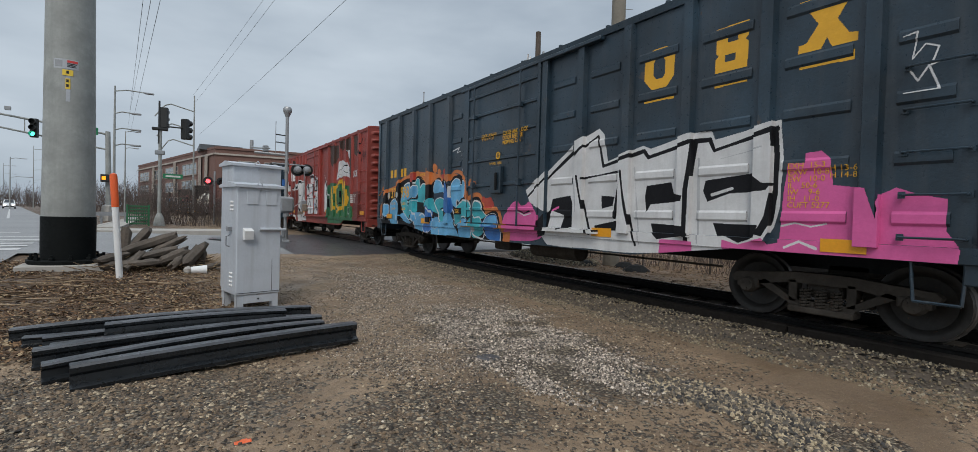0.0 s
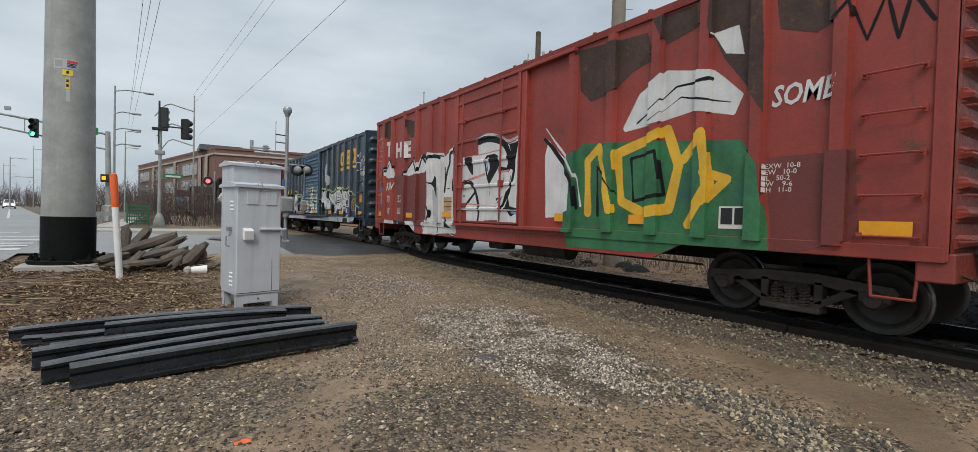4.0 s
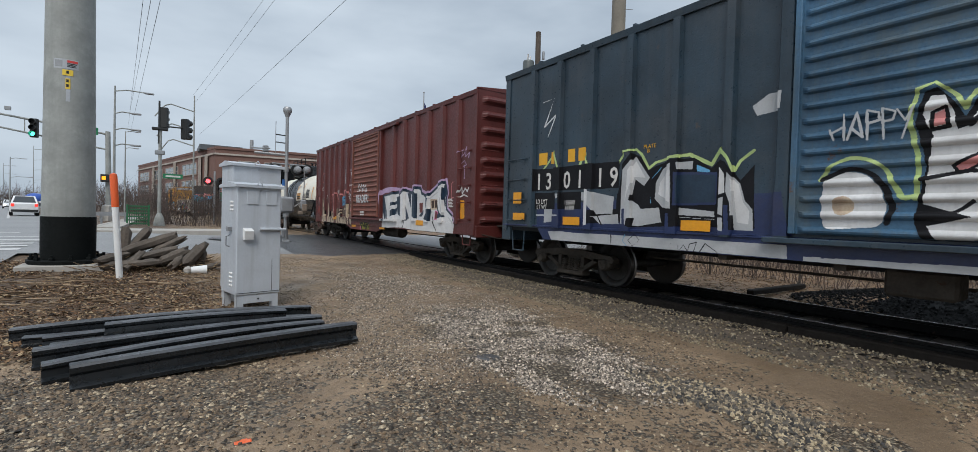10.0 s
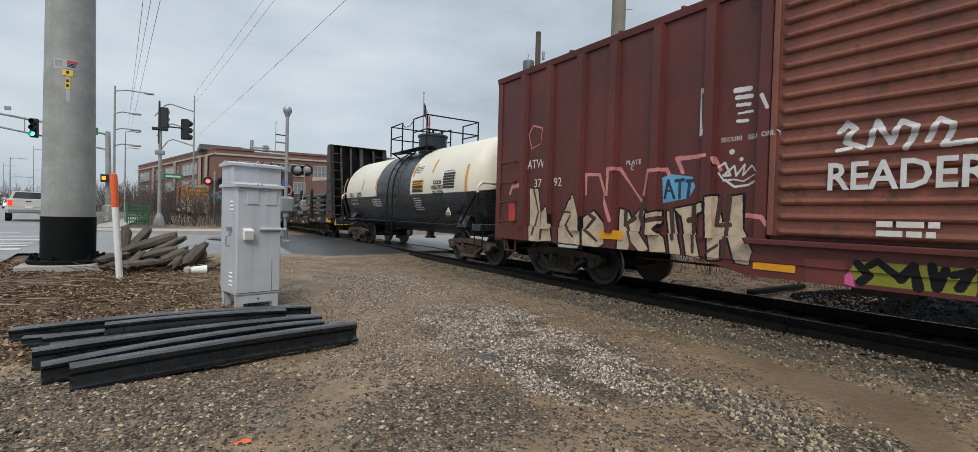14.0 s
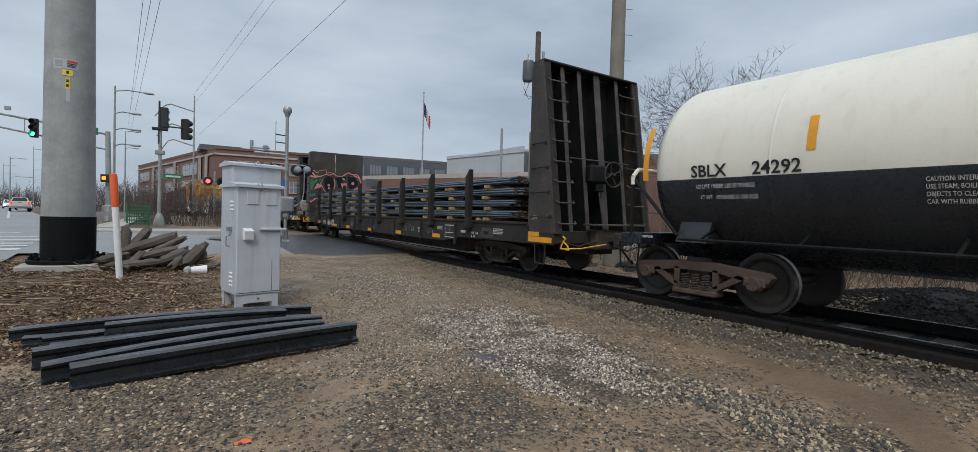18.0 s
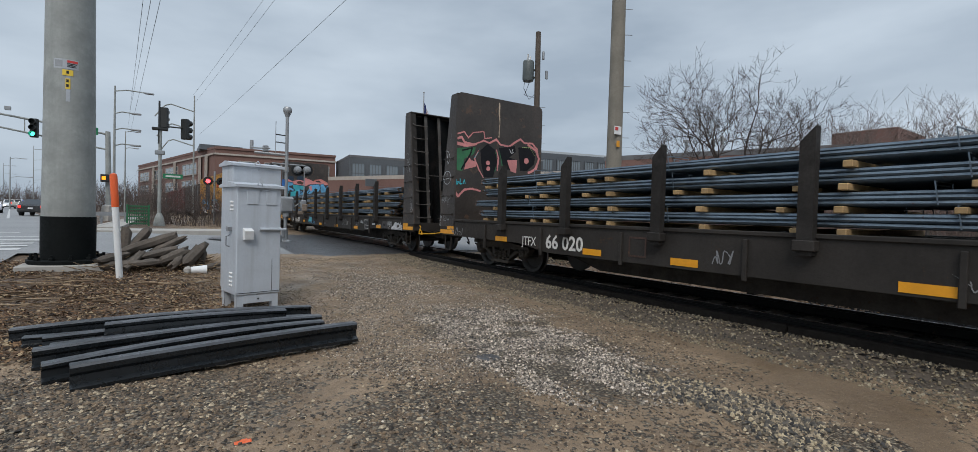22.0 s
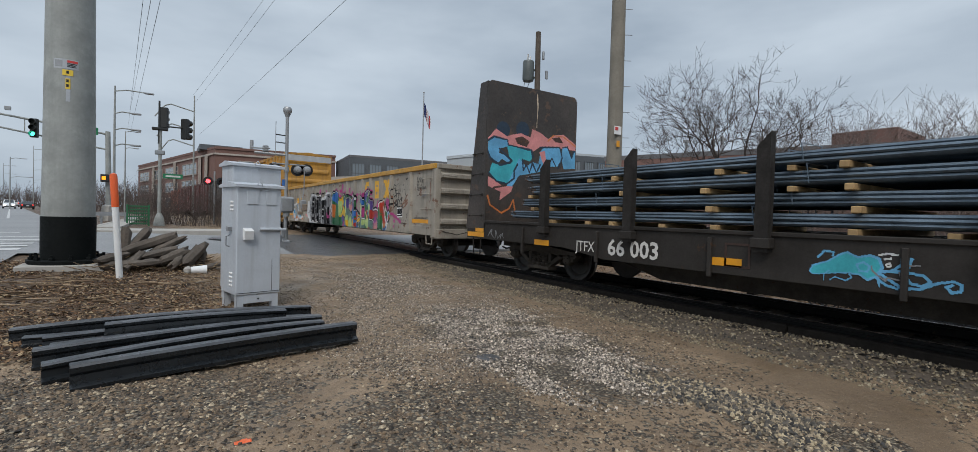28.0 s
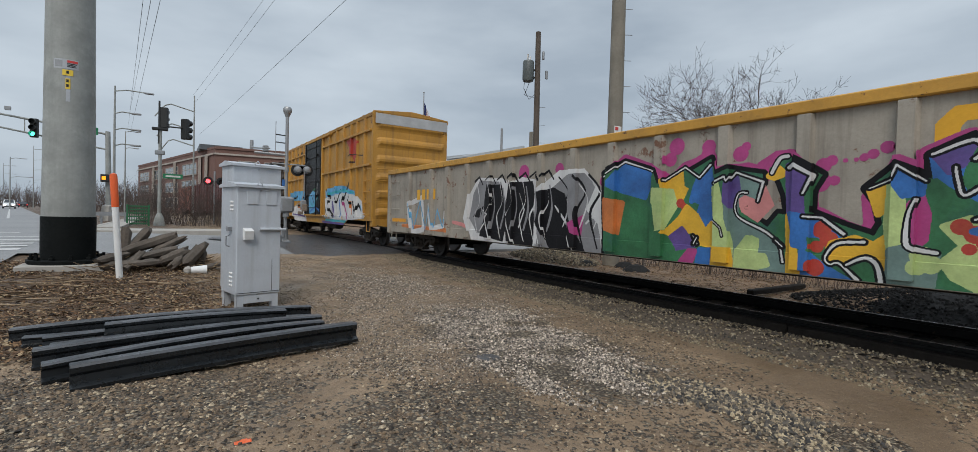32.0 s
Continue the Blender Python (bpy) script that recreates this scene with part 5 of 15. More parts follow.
        for k in range(10):
            y = 2.55 + 1.72 * k + rnd.uniform(-0.12, 0.12)
            part("blocking", Shape().box(-1.40, 1.36, y, y + 0.10, zz - 0.09, zz - 0.01, 0.008), DUNNAGE, load)
            yb = y + rnd.uniform(0.3, 0.9)
            if rnd.random() < 0.55:
                continue
            part("blocking", Shape().box(-1.36, -0.2, yb, yb + 0.10, zz - 0.09, zz - 0.02, 0.008), DUNNAGE, load)
        zz += 0.262
    return car


GALV = surface("galvanised_steel", (0.30, 0.31, 0.32), 0.45, metal=0.6, var=0.15, scale=5.0)
STAKE = dull(surface("dark_stake_timber", (0.030, 0.027, 0.025), 0.75, var=0.4, scale=4.0))
F0, FL = 80.45, 20.75
G0, GL = 103.0, 21.15
car_f = flat_car("grimy brown bulkhead flat car with side stakes", F0, FL, ((18.0, 0.70), (15.17, 0.61), (13.32, 0.60), (10.6, 0.59), (7.9, 0.60), (5.2, 0.62)), FLAT_PLATE)
car_g = flat_car("grimy brown bulkhead flat car with turquoise graffiti on its end plate", G0, GL, ((18.44, 0.70), (14.56, 0.67), (11.1, 0.60), (8.4, 0.60), (5.7, 0.61), (3.2, 0.72)), FLAT_PLATE)


# ---- gondola ----
H0, HL = 125.8, 19.9
H_RIBS = [1.67, 3.22, 4.19, 5.2, 6.11, 7.05, 8.03, 9.06, 10.0, 10.92, 11.88, 12.87, 13.75, 14.73, 15.75, 16.72, 18.2]


def gondola():
    car = thing("gondola_car", "chalky grey gondola with a yellow top edge and colourful graffiti", "gondola", "cars of the freight train")
    CARS.append((car, H0, HL))
    zs, zt = 0.86, 2.72
    for sx in (-1, 1):
        part("side_wall", Shape().box(sx * HW, sx * (HW - 0.03), 0, HL, zs, zt - 0.1), GOND, car)
        part("top_chord", Shape().box(sx * (HW + 0.07), sx * (HW - 0.10), -0.02, HL + 0.02, zt - 0.15, zt, 0.015), GOND_TOP, car, "worn yellow top edge")
        part("side_sill", Shape().box(sx * (HW - 0.06), sx * (HW + 0.012), 0, HL, 0.66, zs + 0.06, 0.006), GOND, car)
        for r in H_RIBS:
            if sx < 0 or r < 3 or r > 17:
                part("side_post", Shape().prism([(sx * (HW - 0.01), r - 0.10), (sx * (HW + 0.075), r - 0.07), (sx * (HW + 0.075), r + 0.07), (sx * (HW - 0.01), r + 0.10)], "z", zs - 0.14, zt - 0.16), GOND, car)
    part("floor", Shape().box(-HW + 0.04, HW - 0.04, 0.03, HL - 0.03, zs, zs + 0.08), TRUCK, car)
    part("centre_sill", Shape().box(-0.3, 0.3, 0.1, HL - 0.1, 0.52, zs, 0.02), TRUCK, car)
    for y, way in ((0.0, -1), (HL, 1)):
        part("end_wall", Shape().box(-HW, HW, y, y - way * 0.04, zs, zt - 0.1), GOND, car)
        part("end_chord", Shape().box(-HW, HW, y - way * 0.06, y + way * 0.08, zt - 0.14, zt - 0.004, 0.012), GOND, car)
        for k in range(4):
            z = zs + 0.10 + k * 0.44
            part("end_rib", Shape().prism([(y, z), (y + way * 0.11, z + 0.05), (y + way * 0.11, z + 0.15), (y, z + 0.2)], "x", -HW + 0.12, HW - 0.12), GOND, car)
        part("corner_post", Shape().box(-HW - 0.05, -HW + 0.13, y - way * 0.16, y + way * 0.05, zs - 0.25, zt - 0.14, 0.012), GOND, car)
        part("corner_post", Shape().box(HW + 0.05, HW - 0.13, y - way * 0.16, y + way * 0.05, zs - 0.25, zt - 0.14, 0.012), GOND, car)
        part("centre_plate", Shape().box(-0.35, 0.75, y + way * 0.12, y + way * 0.15, zs + 0.3, zt - 0.1, 0.008), END_PLATE, car, "rusty centre plate")
        part("end_sill", Shape().box(-HW, HW, y - way * 0.3, y + way * 0.06, zs - 0.28, zs - 0.004, 0.015), GOND, car)
        for k in range(4):
            end_grab(car, y + way * 0.11, -HW + 0.15, -HW + 0.55, zs + 0.2 + k * 0.44, way, GOND)
            ya = y - way * 0.28
            grab(car, -HW, min(ya, ya - way * 0.55), max(ya, ya - way * 0.55), zs + 0.12 + k * 0.44, -1, GOND)
        truck(car, y - way * 1.45)
        coupler(car, y, way)
        stirrup(car, -HW + 0.02, (0.2 if way < 0 else HL - 0.62), (0.62 if way < 0 else HL - 0.2), zs - 0.03, GOND)
        reflector(car, 1.55 if way < 0 else HL - 0.3, zs + 0.14, 1.1, 0.11)
    return car


def skin_h(Y, Z, skip=None):
    off = np.zeros(Y.shape)
    for r in H_RIBS:
        off = np.where(abs(Y - r) < 0.102, 0.076, off)
    off = np.where(Z < 0.92, np.maximum(off * (Z > 0.72), 0.012), off)
    return np.where(Z < 0.665, np.nan, off)


car_h = gondola()

# ---- track ----
def sweep(profile, off, s0, s1, m_idx=None):
    """Sweeps a closed profile of (across, up) along the track at an offset from its middle."""
    sh = Shape()
    ss = [s0] + [s for s in np.arange(BEND0, BEND1 + 0.1, 2.0) if s0 < s < s1] + [s1]
    n = len(profile)
    for s in ss:
        x, y, a = track(s)
        for u, w in profile:
            sh.v.append((x + (off + u) * math.cos(a), y + (off + u) * math.sin(a), w))
    for k in range(len(ss) - 1):
        for i in range(n):
            j = (i + 1) % n
            sh.f.append((k * n + i, k * n + j, (k + 1) * n + j, (k + 1) * n + i))
            sh.m.append(m_idx[i] if m_idx else 0)
    return sh


RAIL_PROF = [(-0.070, 0.12), (0.070, 0.12), (0.070, 0.135), (0.012, 0.155), (0.010, 0.255), (0.036, 0.265), (0.036, 0.295), (0.028, 0.302), (-0.028, 0.302), (-0.036, 0.295), (-0.036, 0.265), (-0.010, 0.255), (-0.012, 0.155), (-0.070, 0.135)]
for off_ in (-0.753, 0.753):
    r_ = part("rail", sweep(RAIL_PROF, off_, -40.0, 160.0, [0] * 7 + [1] + [0] * 6), [RAIL_STEEL, RAIL_HEAD])
    tagged(r_, "dark steel rail with a polished top", "rail", "rails of the track")

# ---- bed, ties and stones ----
def island_tint(m, amount=0.55):
    """Gives every joined piece its own shade."""
    nt = m.node_tree
    b = nt.nodes["Principled BSDF"]
    src = b.inputs["Base Color"].links[0].from_socket
    geo = nt.nodes.new("ShaderNodeNewGeometry")
    mr = nt.nodes.new("ShaderNodeMapRange")
    mr.inputs[3].default_value, mr.inputs[4].default_value = 1 - amount, 1 + amount
    hs = nt.nodes.new("ShaderNodeHueSaturation")
    nt.links.new(geo.outputs["Random Per Island"], mr.inputs[0])
    nt.links.new(mr.outputs[0], hs.inputs["Value"])
    nt.links.new(src, hs.inputs["Color"])
    nt.links.new(hs.outputs["Color"], b.inputs["Base Color"])
    return m


def mixed(name, tones, rough=0.75, grain=60.0):
    """Loose pieces of several kinds: each takes one of the tones, with its own grain and dirt."""
    m, nt, b = nodes_of(name)
    geo, ramp = nt.nodes.new("ShaderNodeNewGeometry"), nt.nodes.new("ShaderNodeValToRGB")
    el = ramp.color_ramp.elements
    ramp.color_ramp.interpolation = "CONSTANT"
    while len(el) < len(tones):
        el.new(0.5)
    for k, c in enumerate(tones):
        el[k].position, el[k].color = k / len(tones), (*c, 1)
    nz = nt.nodes.new("ShaderNodeTexNoise")
    nz.inputs["Scale"].default_value, nz.inputs["Detail"].default_value = grain, 3.0
    mr = nt.nodes.new("ShaderNodeMapRange")
    for i, val in enumerate((0.3, 0.7, 0.65, 1.3)):
        mr.inputs[1 + i].default_value = val
    hs = nt.nodes.new("ShaderNodeHueSaturation")
    nt.links.new(geo.outputs["Random Per Island"], ramp.inputs["Fac"])
    nt.links.new(geo.outputs["Position"], nz.inputs["Vector"])
    nt.links.new(nz.outputs["Fac"], mr.inputs[0])
    nt.links.new(mr.outputs[0], hs.inputs["Value"])
    nt.links.new(ramp.outputs["Color"], hs.inputs["Color"])
    nt.links.new(hs.outputs["Color"], b.inputs["Base Color"])
    b.inputs["Roughness"].default_value = rough
    return m


STONES = mixed("mixed_crushed_stone", ((0.026, 0.021, 0.0166), (0.0884, 0.061, 0.0396), (0.172, 0.117, 0.0708), (0.0686, 0.052, 0.0368), (0.218, 0.158, 0.101), (0.13, 0.092, 0.0607), (0.406, 0.325, 0.221)))
LOOSE_STONE = mixed("loose_grey_stone", ((0.0394, 0.0351, 0.0314), (0.158, 0.13, 0.104), (0.29, 0.247, 0.202), (0.0921, 0.0785, 0.0651), (0.368, 0.308, 0.247), (0.198, 0.163, 0.129), (0.592, 0.507, 0.415)))
RIDGE_STONE = mixed("dark_ridge_stone", ((0.0303, 0.0286, 0.0271), (0.0787, 0.0704, 0.06), (0.133, 0.105, 0.0726), (0.266, 0.209, 0.14), (0.103, 0.088, 0.0697), (0.411, 0.33, 0.213)))
BED_STONE = mixed("grimy_ballast_stone", ((0.0302, 0.0271, 0.0229), (0.0861, 0.0672, 0.0458), (0.147, 0.111, 0.0671), (0.112, 0.0943, 0.0686), (0.189, 0.152, 0.0951), (0.31, 0.262, 0.183)))
COAL_STONE = dull(island_tint(surface("black_crushed_stone", (0.018, 0.018, 0.018), 0.75, var=0.3, scale=9.0), 0.7))
# a broken stone: a six-sided foot, a smaller three-sided top
CHIP_V = np.array([(math.cos(a), math.sin(a), -0.35) for a in np.arange(6) * math.pi / 3] + [(0.62 * math.cos(a), 0.62 * math.sin(a), 0.75) for a in (0.5, 2.6, 4.7)])
CHIP_F = np.array([(6, 7, 8)] + [t for k in range(3) for t in ((2 * k, 2 * k + 1, 6 + k), (2 * k + 1, (2 * k + 2) % 6, 6 + k), ((2 * k + 2) % 6, 6 + (k + 1) % 3, 6 + k))])


def pebbles(name, spots, mat_, seed, flat=0.6):
    """Many rough stones in one mesh; spots are rows of x, y, z, size."""
    rng = np.random.RandomState(seed)
    n = len(spots)
    spots = np.array(spots)
    v = CHIP_V[None] * rng.uniform(0.68, 1.2, (n, 9, 1)) * rng.uniform(0.65, 1.25, (n, 1, 3)) * np.array([1, 1, flat])
    v[..., 2] += (v[..., 0] * rng.normal(0, 0.22, (n, 1)) + v[..., 1] * rng.normal(0, 0.22, (n, 1)))
    a = rng.uniform(0, 6.28, n)
    c, s = np.cos(a)[:, None], np.sin(a)[:, None]
    v = np.stack([v[..., 0] * c - v[..., 1] * s, v[..., 0] * s + v[..., 1] * c, v[..., 2]], -1)
    v = v * spots[:, None, 3:4] * 0.5 + spots[:, None, :3]
    f = CHIP_F[None] + 9 * np.arange(n)[:, None, None]
    me = bpy.data.meshes.new(name)
    me.from_pydata(v.reshape(-1, 3).tolist(), [], f.reshape(-1, 3).tolist())
    me.materials.append(mat_)
    return part(name, me, None)


srng = np.random.RandomState(5)


def strewn(count, seed, share, lo, hi, region, sink=0.16):
    """Stones over a region where share(x, y, coarse, fine) says so."""
    rng, out = np.random.RandomState(seed), []
    x0, x1, y0, y1, power = region
    while len(out) < count:
        x, y = rng.uniform(x0, x1), y0 + (y1 - y0) * rng.rand() ** power
        if rng.rand() < share(x, y, noise.noise((x * 0.6, y * 0.6, 2.0)), noise.noise((x * 2.3, y * 2.3, 7.0))):
            sz = lo + (hi - lo) * rng.rand() ** 1.8
            out.append((x, y, ground_z(x, y) + sz * sink, sz))
    return out


def in_bed(x, y, k):
    cx, cy, rx, ry, cover = BEDS[k]
    d = ((x - cx) / rx) ** 2 + ((y - cy) / ry) ** 2 + 0.55 * noise.noise((x * 1.6, y * 1.6, 11.0)) + 0.3 * noise.noise((x * 4.5, y * 4.5, 3.0))
    return cover * max(0.0, min(1.0, (1.35 - d) / 0.8))


def bare_lane(x, y):
    return math.exp(-((x - (6.4 - 1.9 / y)) / 0.48) ** 2)


fine_ = strewn(60000, 11, lambda x, y, a, b: 0.34 + 0.5 * a + 0.4 * b + 0.35 * max(in_bed(x, y, 4), in_bed(x, y, 5), in_bed(x, y, 0)) - 0.75 * bare_lane(x, y) - 0.5 * math.exp(-((x - 1.15) ** 2 + (y - 4.0) ** 2) / 0.35)
               - (0.5 if x < 0.6 and y > 7.0 else 0.0), 0.009, 0.034, (-3.0, 6.9, 1.0, 14.5, 1.5))
left_ = strewn(4800, 12, lambda x, y, a, b: in_bed(x, y, 0) + 0.8 * in_bed(x, y, 1) + 0.3 * b, 0.018, 0.052, (-2.6, 2.2, 2.4, 6.2, 1.0), 0.08)
pale_ = strewn(21000, 13, lambda x, y, a, b: in_bed(x, y, 2) * (0.45 + 1.1 * b) + 0.25 * in_bed(x, y, 5) * (0.3 + a) - 0.5 * bare_lane(x, y), 0.014, 0.040, (2.2, 5.8, 2.3, 12.5, 1.1), 0.2)
chips_ = strewn(17000, 15, lambda x, y, a, b: 0.7 * max(in_bed(x, y, 4), in_bed(x, y, 5)) + 0.5 * b - 0.6 * bare_lane(x, y), 0.010, 0.026, (0.9, 6.2, 3.2, 13.5, 1.2))
ridge_ = strewn(5200, 14, lambda x, y, a, b: in_bed(x, y, 3) * (0.5 + 1.1 * b), 0.020, 0.052, (3.3, 4.8, 0.6, 3.5, 1.0), 0.22)
tagged(pebbles("gravel", fine_, STONES, 1), "small tan and grey crushed stones pressed into mud", "gravel", kind="stuff")
tagged(pebbles("coarse_gravel", left_, STONES, 6, 0.5), "flat brown stones covering the yard by the rubber strips", "gravel", kind="stuff")
tagged(pebbles("loose_gravel", pale_, LOOSE_STONE, 4, 0.75), "loose pale grey crushed stone between wheel lanes", "gravel", kind="stuff")
tagged(pebbles("stone_chips", chips_, LOOSE_STONE, 9, 0.6), "fine pale stone chips on the yard", "gravel", kind="stuff")
tagged(pebbles("gravel_ridge", ridge_, RIDGE_STONE, 7, 0.8), "low ridge of dark coarse stone between wheel lanes", "gravel", kind="stuff")


def bed_z(u):
    """Height of the ballast at the distance u from the track's middle."""
    return 0.13 - 0.15 * ease(1.25, 1.85, abs(u))


bed = Shape()
bed.grid([[(XC + u, s_, bed_z(u) + 0.02 * noise.noise((u * 3, s_ * 3, 1.0)) - 0.01) for u in (-2.0, -1.7, -1.45, -1.2, -0.9, -0.6, -0.3, 0, 0.3, 0.6, 0.9, 1.2, 1.45, 1.7, 2.0)] for s_ in np.arange(-12.0, 15.3, 0.3)])
tagged(part("track_bed", bed, BALLAST, smooth=True), "dirty grey ballast under the track", "ballast", kind="structure")
far_bed = sweep([(-1.9, -0.05), (1.9, -0.05), (1.35, 0.16), (-1.35, 0.16)], 0.0, 27.0, 170.0)
tagged(part("far_track_bed", far_bed, BALLAST), "dirty grey ballast beyond the street", "ballast", kind="structure")
spots_ = []
while len(spots_) < 21000:
    u, y = (srng.uniform(-2.15, -0.8) if srng.rand() < 0.7 else srng.uniform(-0.8, 2.0)), -1.0 + 16.2 * srng.rand() ** 1.3
    if u > -0.8 and srng.rand() < 0.45:
        continue
    sz = srng.uniform(0.014, 0.042)
    spots_.append((XC + u, y, max(bed_z(u), ground_z(XC + u, y)) + sz * 0.10 - (0.02 if abs(u) < 0.9 else 0), sz))
tagged(pebbles("ballast_stones", spots_, BED_STONE, 2, 0.8), "loose grimy ballast stones along the rails", "ballast", kind="stuff")
for k in range(52):
    y = -11.0 + 0.52 * k
    if y > 15.0:
        break
    tie = part("tie", Shape().box(XC - 1.28, XC + 1.28, y - 0.115, y + 0.115, -0.04, 0.125, 0.012), TIE)
    tagged(tie, "dark creosoted timber tie half sunk in ballast", "tie", "ties under the rails")
    for off_ in (-0.753, 0.753):
        part("tie_plate", Shape().box(XC + off_ - 0.16, XC + off_ + 0.16, y - 0.09, y + 0.09, 0.124, 0.137, 0.003), RAIL_STEEL, tie)
        for sx in (-0.1, 0.1):
            part("spike", Shape().box(XC + off_ + sx - 0.015, XC + off_ + sx + 0.015, y - 0.02, y + 0.02, 0.13, 0.165, 0.003), RAIL_STEEL, tie)
for k in range(9):
    guard = part("guard_timber", Shape().box(XC - 1.02, XC - 0.86, -12 + 3.0 * k, -9.012 + 3.0 * k, 0.06, 0.225 + 0.006 * (k % 3), 0.012), TIE)
    tagged(guard, "dark timber laid along the near rail", "timber", "timbers along the rail")
spots_ = []
while len(spots_) < 5000:
    a, r = srng.uniform(0, 6.283), srng.rand() ** 0.6
    x, y = 11.5 + 1.35 * r * math.cos(a), 2.4 + 2.6 * r * math.sin(a)
    spots_.append((x, y, 0.50 * (1 - r) ** 0.8 + 0.03 * srng.rand(), srng.uniform(0.035, 0.07)))
heap = pebbles("stone_heap", spots_, COAL_STONE, 3, 0.85)
tagged(heap, "heap of black crushed stone behind the track", "stone heap", kind="stuff")
tagged(part("heap_core", Shape().lathe([(1.3, -0.02), (0.9, 0.2), (0.4, 0.42), (0.0, 0.5)], (11.5, 2.4, 0), "z", 20), COAL_STONE), "core of the black stone heap", "stone heap", kind="stuff")

spots_ = []
while len(spots_) < 4000:
    a, r = srng.uniform(0, 6.283), srng.rand() ** 0.6
    x, y = 11.4 + 1.2 * r * math.cos(a), 12.9 + 2.0 * r * math.sin(a)
    spots_.append((x, y, street_z(x, y) + 0.42 * (1 - r) ** 0.8 + 0.03 * srng.rand(), srng.uniform(0.04, 0.08)))
tagged(pebbles("stone_heap", spots_, BED_STONE, 8, 0.85), "low heap of dark crushed stone near the street", "stone heap", kind="stuff")


# ---- litter of the yard: twigs, straw, leaves ----
TWIG = mixed("dry_twig_bark", ((0.07, 0.045, 0.028), (0.20, 0.135, 0.078), (0.13, 0.085, 0.05), (0.30, 0.22, 0.14)), 0.85, 20.0)
LEAF = mixed("dead_leaf_litter", ((0.030, 0.018, 0.011), (0.075, 0.040, 0.020), (0.14, 0.072, 0.032), (0.10, 0.055, 0.028), (0.20, 0.115, 0.055), (0.33, 0.24, 0.14)), 0.85, 30.0)
BARK = surface("weathered_timber", (0.105, 0.085, 0.068), 0.85, var=0.4, scale=3.0, fine=22.0, dirt=0.5, dirt_rgb=(0.05, 0.038, 0.028), bump=0.6)
BRUSH = island_tint(surface("bare_brush_stems", (0.088, 0.066, 0.057), 0.85, var=0.3, scale=4.0, bump=0.0), 0.4)
sh = Shape()
for k in range(2600):
    x, y = -4.0 + 5.2 * srng.rand(), 7.2 + 7.0 * srng.rand()
    if srng.rand() < 0.25:
        x, y = srng.uniform(9.6, 14.0), srng.uniform(2.0, 15.0)
    a, ln_ = srng.uniform(0, 3.14), srng.uniform(0.08, 0.35)
    z = ground_z(x, y) + 0.012
    sh.rod((x, y, z), (x + ln_ * math.cos(a), y + ln_ * math.sin(a), z + srng.uniform(0, 0.03)), srng.uniform(0.003, 0.009), 4)
tagged(part("twigs", sh, TWIG), "dry broken twigs and straw on the mud", "twigs", kind="stuff")
sh = Shape()
for k in range(42000):
    x, y = -4.2 + 5.4 * srng.rand(), 6.3 + 8.2 * srng.rand()
    if k % 5 == 0:
        x, y = srng.uniform(9.6, 17.0), srng.uniform(0.5, 15.0)
    elif noise.noise((x * 0.8, y * 0.8, 3.0)) + 0.5 * noise.noise((x * 3, y * 3, 5.0)) < srng.uniform(-0.5, 0.0) or x > 1.1 - srng.rand():
        continue
    r, a = srng.uniform(0.015, 0.045), srng.uniform(0, 6.28)
    z = ground_z(x, y) + 0.006 + 0.02 * srng.rand()
    c, s = math.cos(a) * r, math.sin(a) * r
    sh.add([(x - c, y - s, z), (x + s * 0.5, y - c * 0.5, z + 0.022 * srng.rand()), (x + c, y + s, z + 0.03 * srng.rand()), (x - s * 0.5, y + c * 0.5, z + 0.01 * srng.rand())], [(0, 1, 2, 3)])
tagged(part("leaf_litter", sh, LEAF), "brown dead leaves and straw on the ground", "leaves", kind="stuff")
for x0, y0, a, ln_ in ((-2.6, 9.6, 10, 1.9), (-2.4, 10.6, 25, 1.8), (-1.9, 11.2, -6, 1.6), (-2.9, 8.6, -20, 1.1), (-1.2, 11.5, 160, 1.5), (-2.2, 12.0, 35, 1.0), (-0.4, 11.0, 5, 1.0), (-2.0, 10.2, 48, 1.5), (-2.3, 9.9, 12, 2.3), (-1.7, 11.6, 30, 1.7), (-0.6, 11.1, 0, 1.3), (-2.7, 10.9, -25, 1.2), (-1.4, 10.0, 70, 0.9), (-2.1, 9.2, 80, 0.7), (-1.0, 9.6, 15, 0.8), (-2.5, 11.6, 8, 1.2)):
    sh = Shape()
    p = [(x0 + ln_ * k / 5 * math.cos(radians(a)) + 0.03 * math.sin(k * 2.1), y0 + ln_ * k / 5 * math.sin(radians(a)), ground_z(x0, y0) + 0.03 + 0.03 * math.sin(k * 1.3 + 1)) for k in range(6)]
    for k in range(5):
        sh.rod(p[k], p[k + 1], 0.016 - 0.002 * k, 6, 0.014 - 0.002 * k)
    tagged(part("branch", sh, TWIG), "thin dry branch lying on the mud", "branch", "fallen branches")

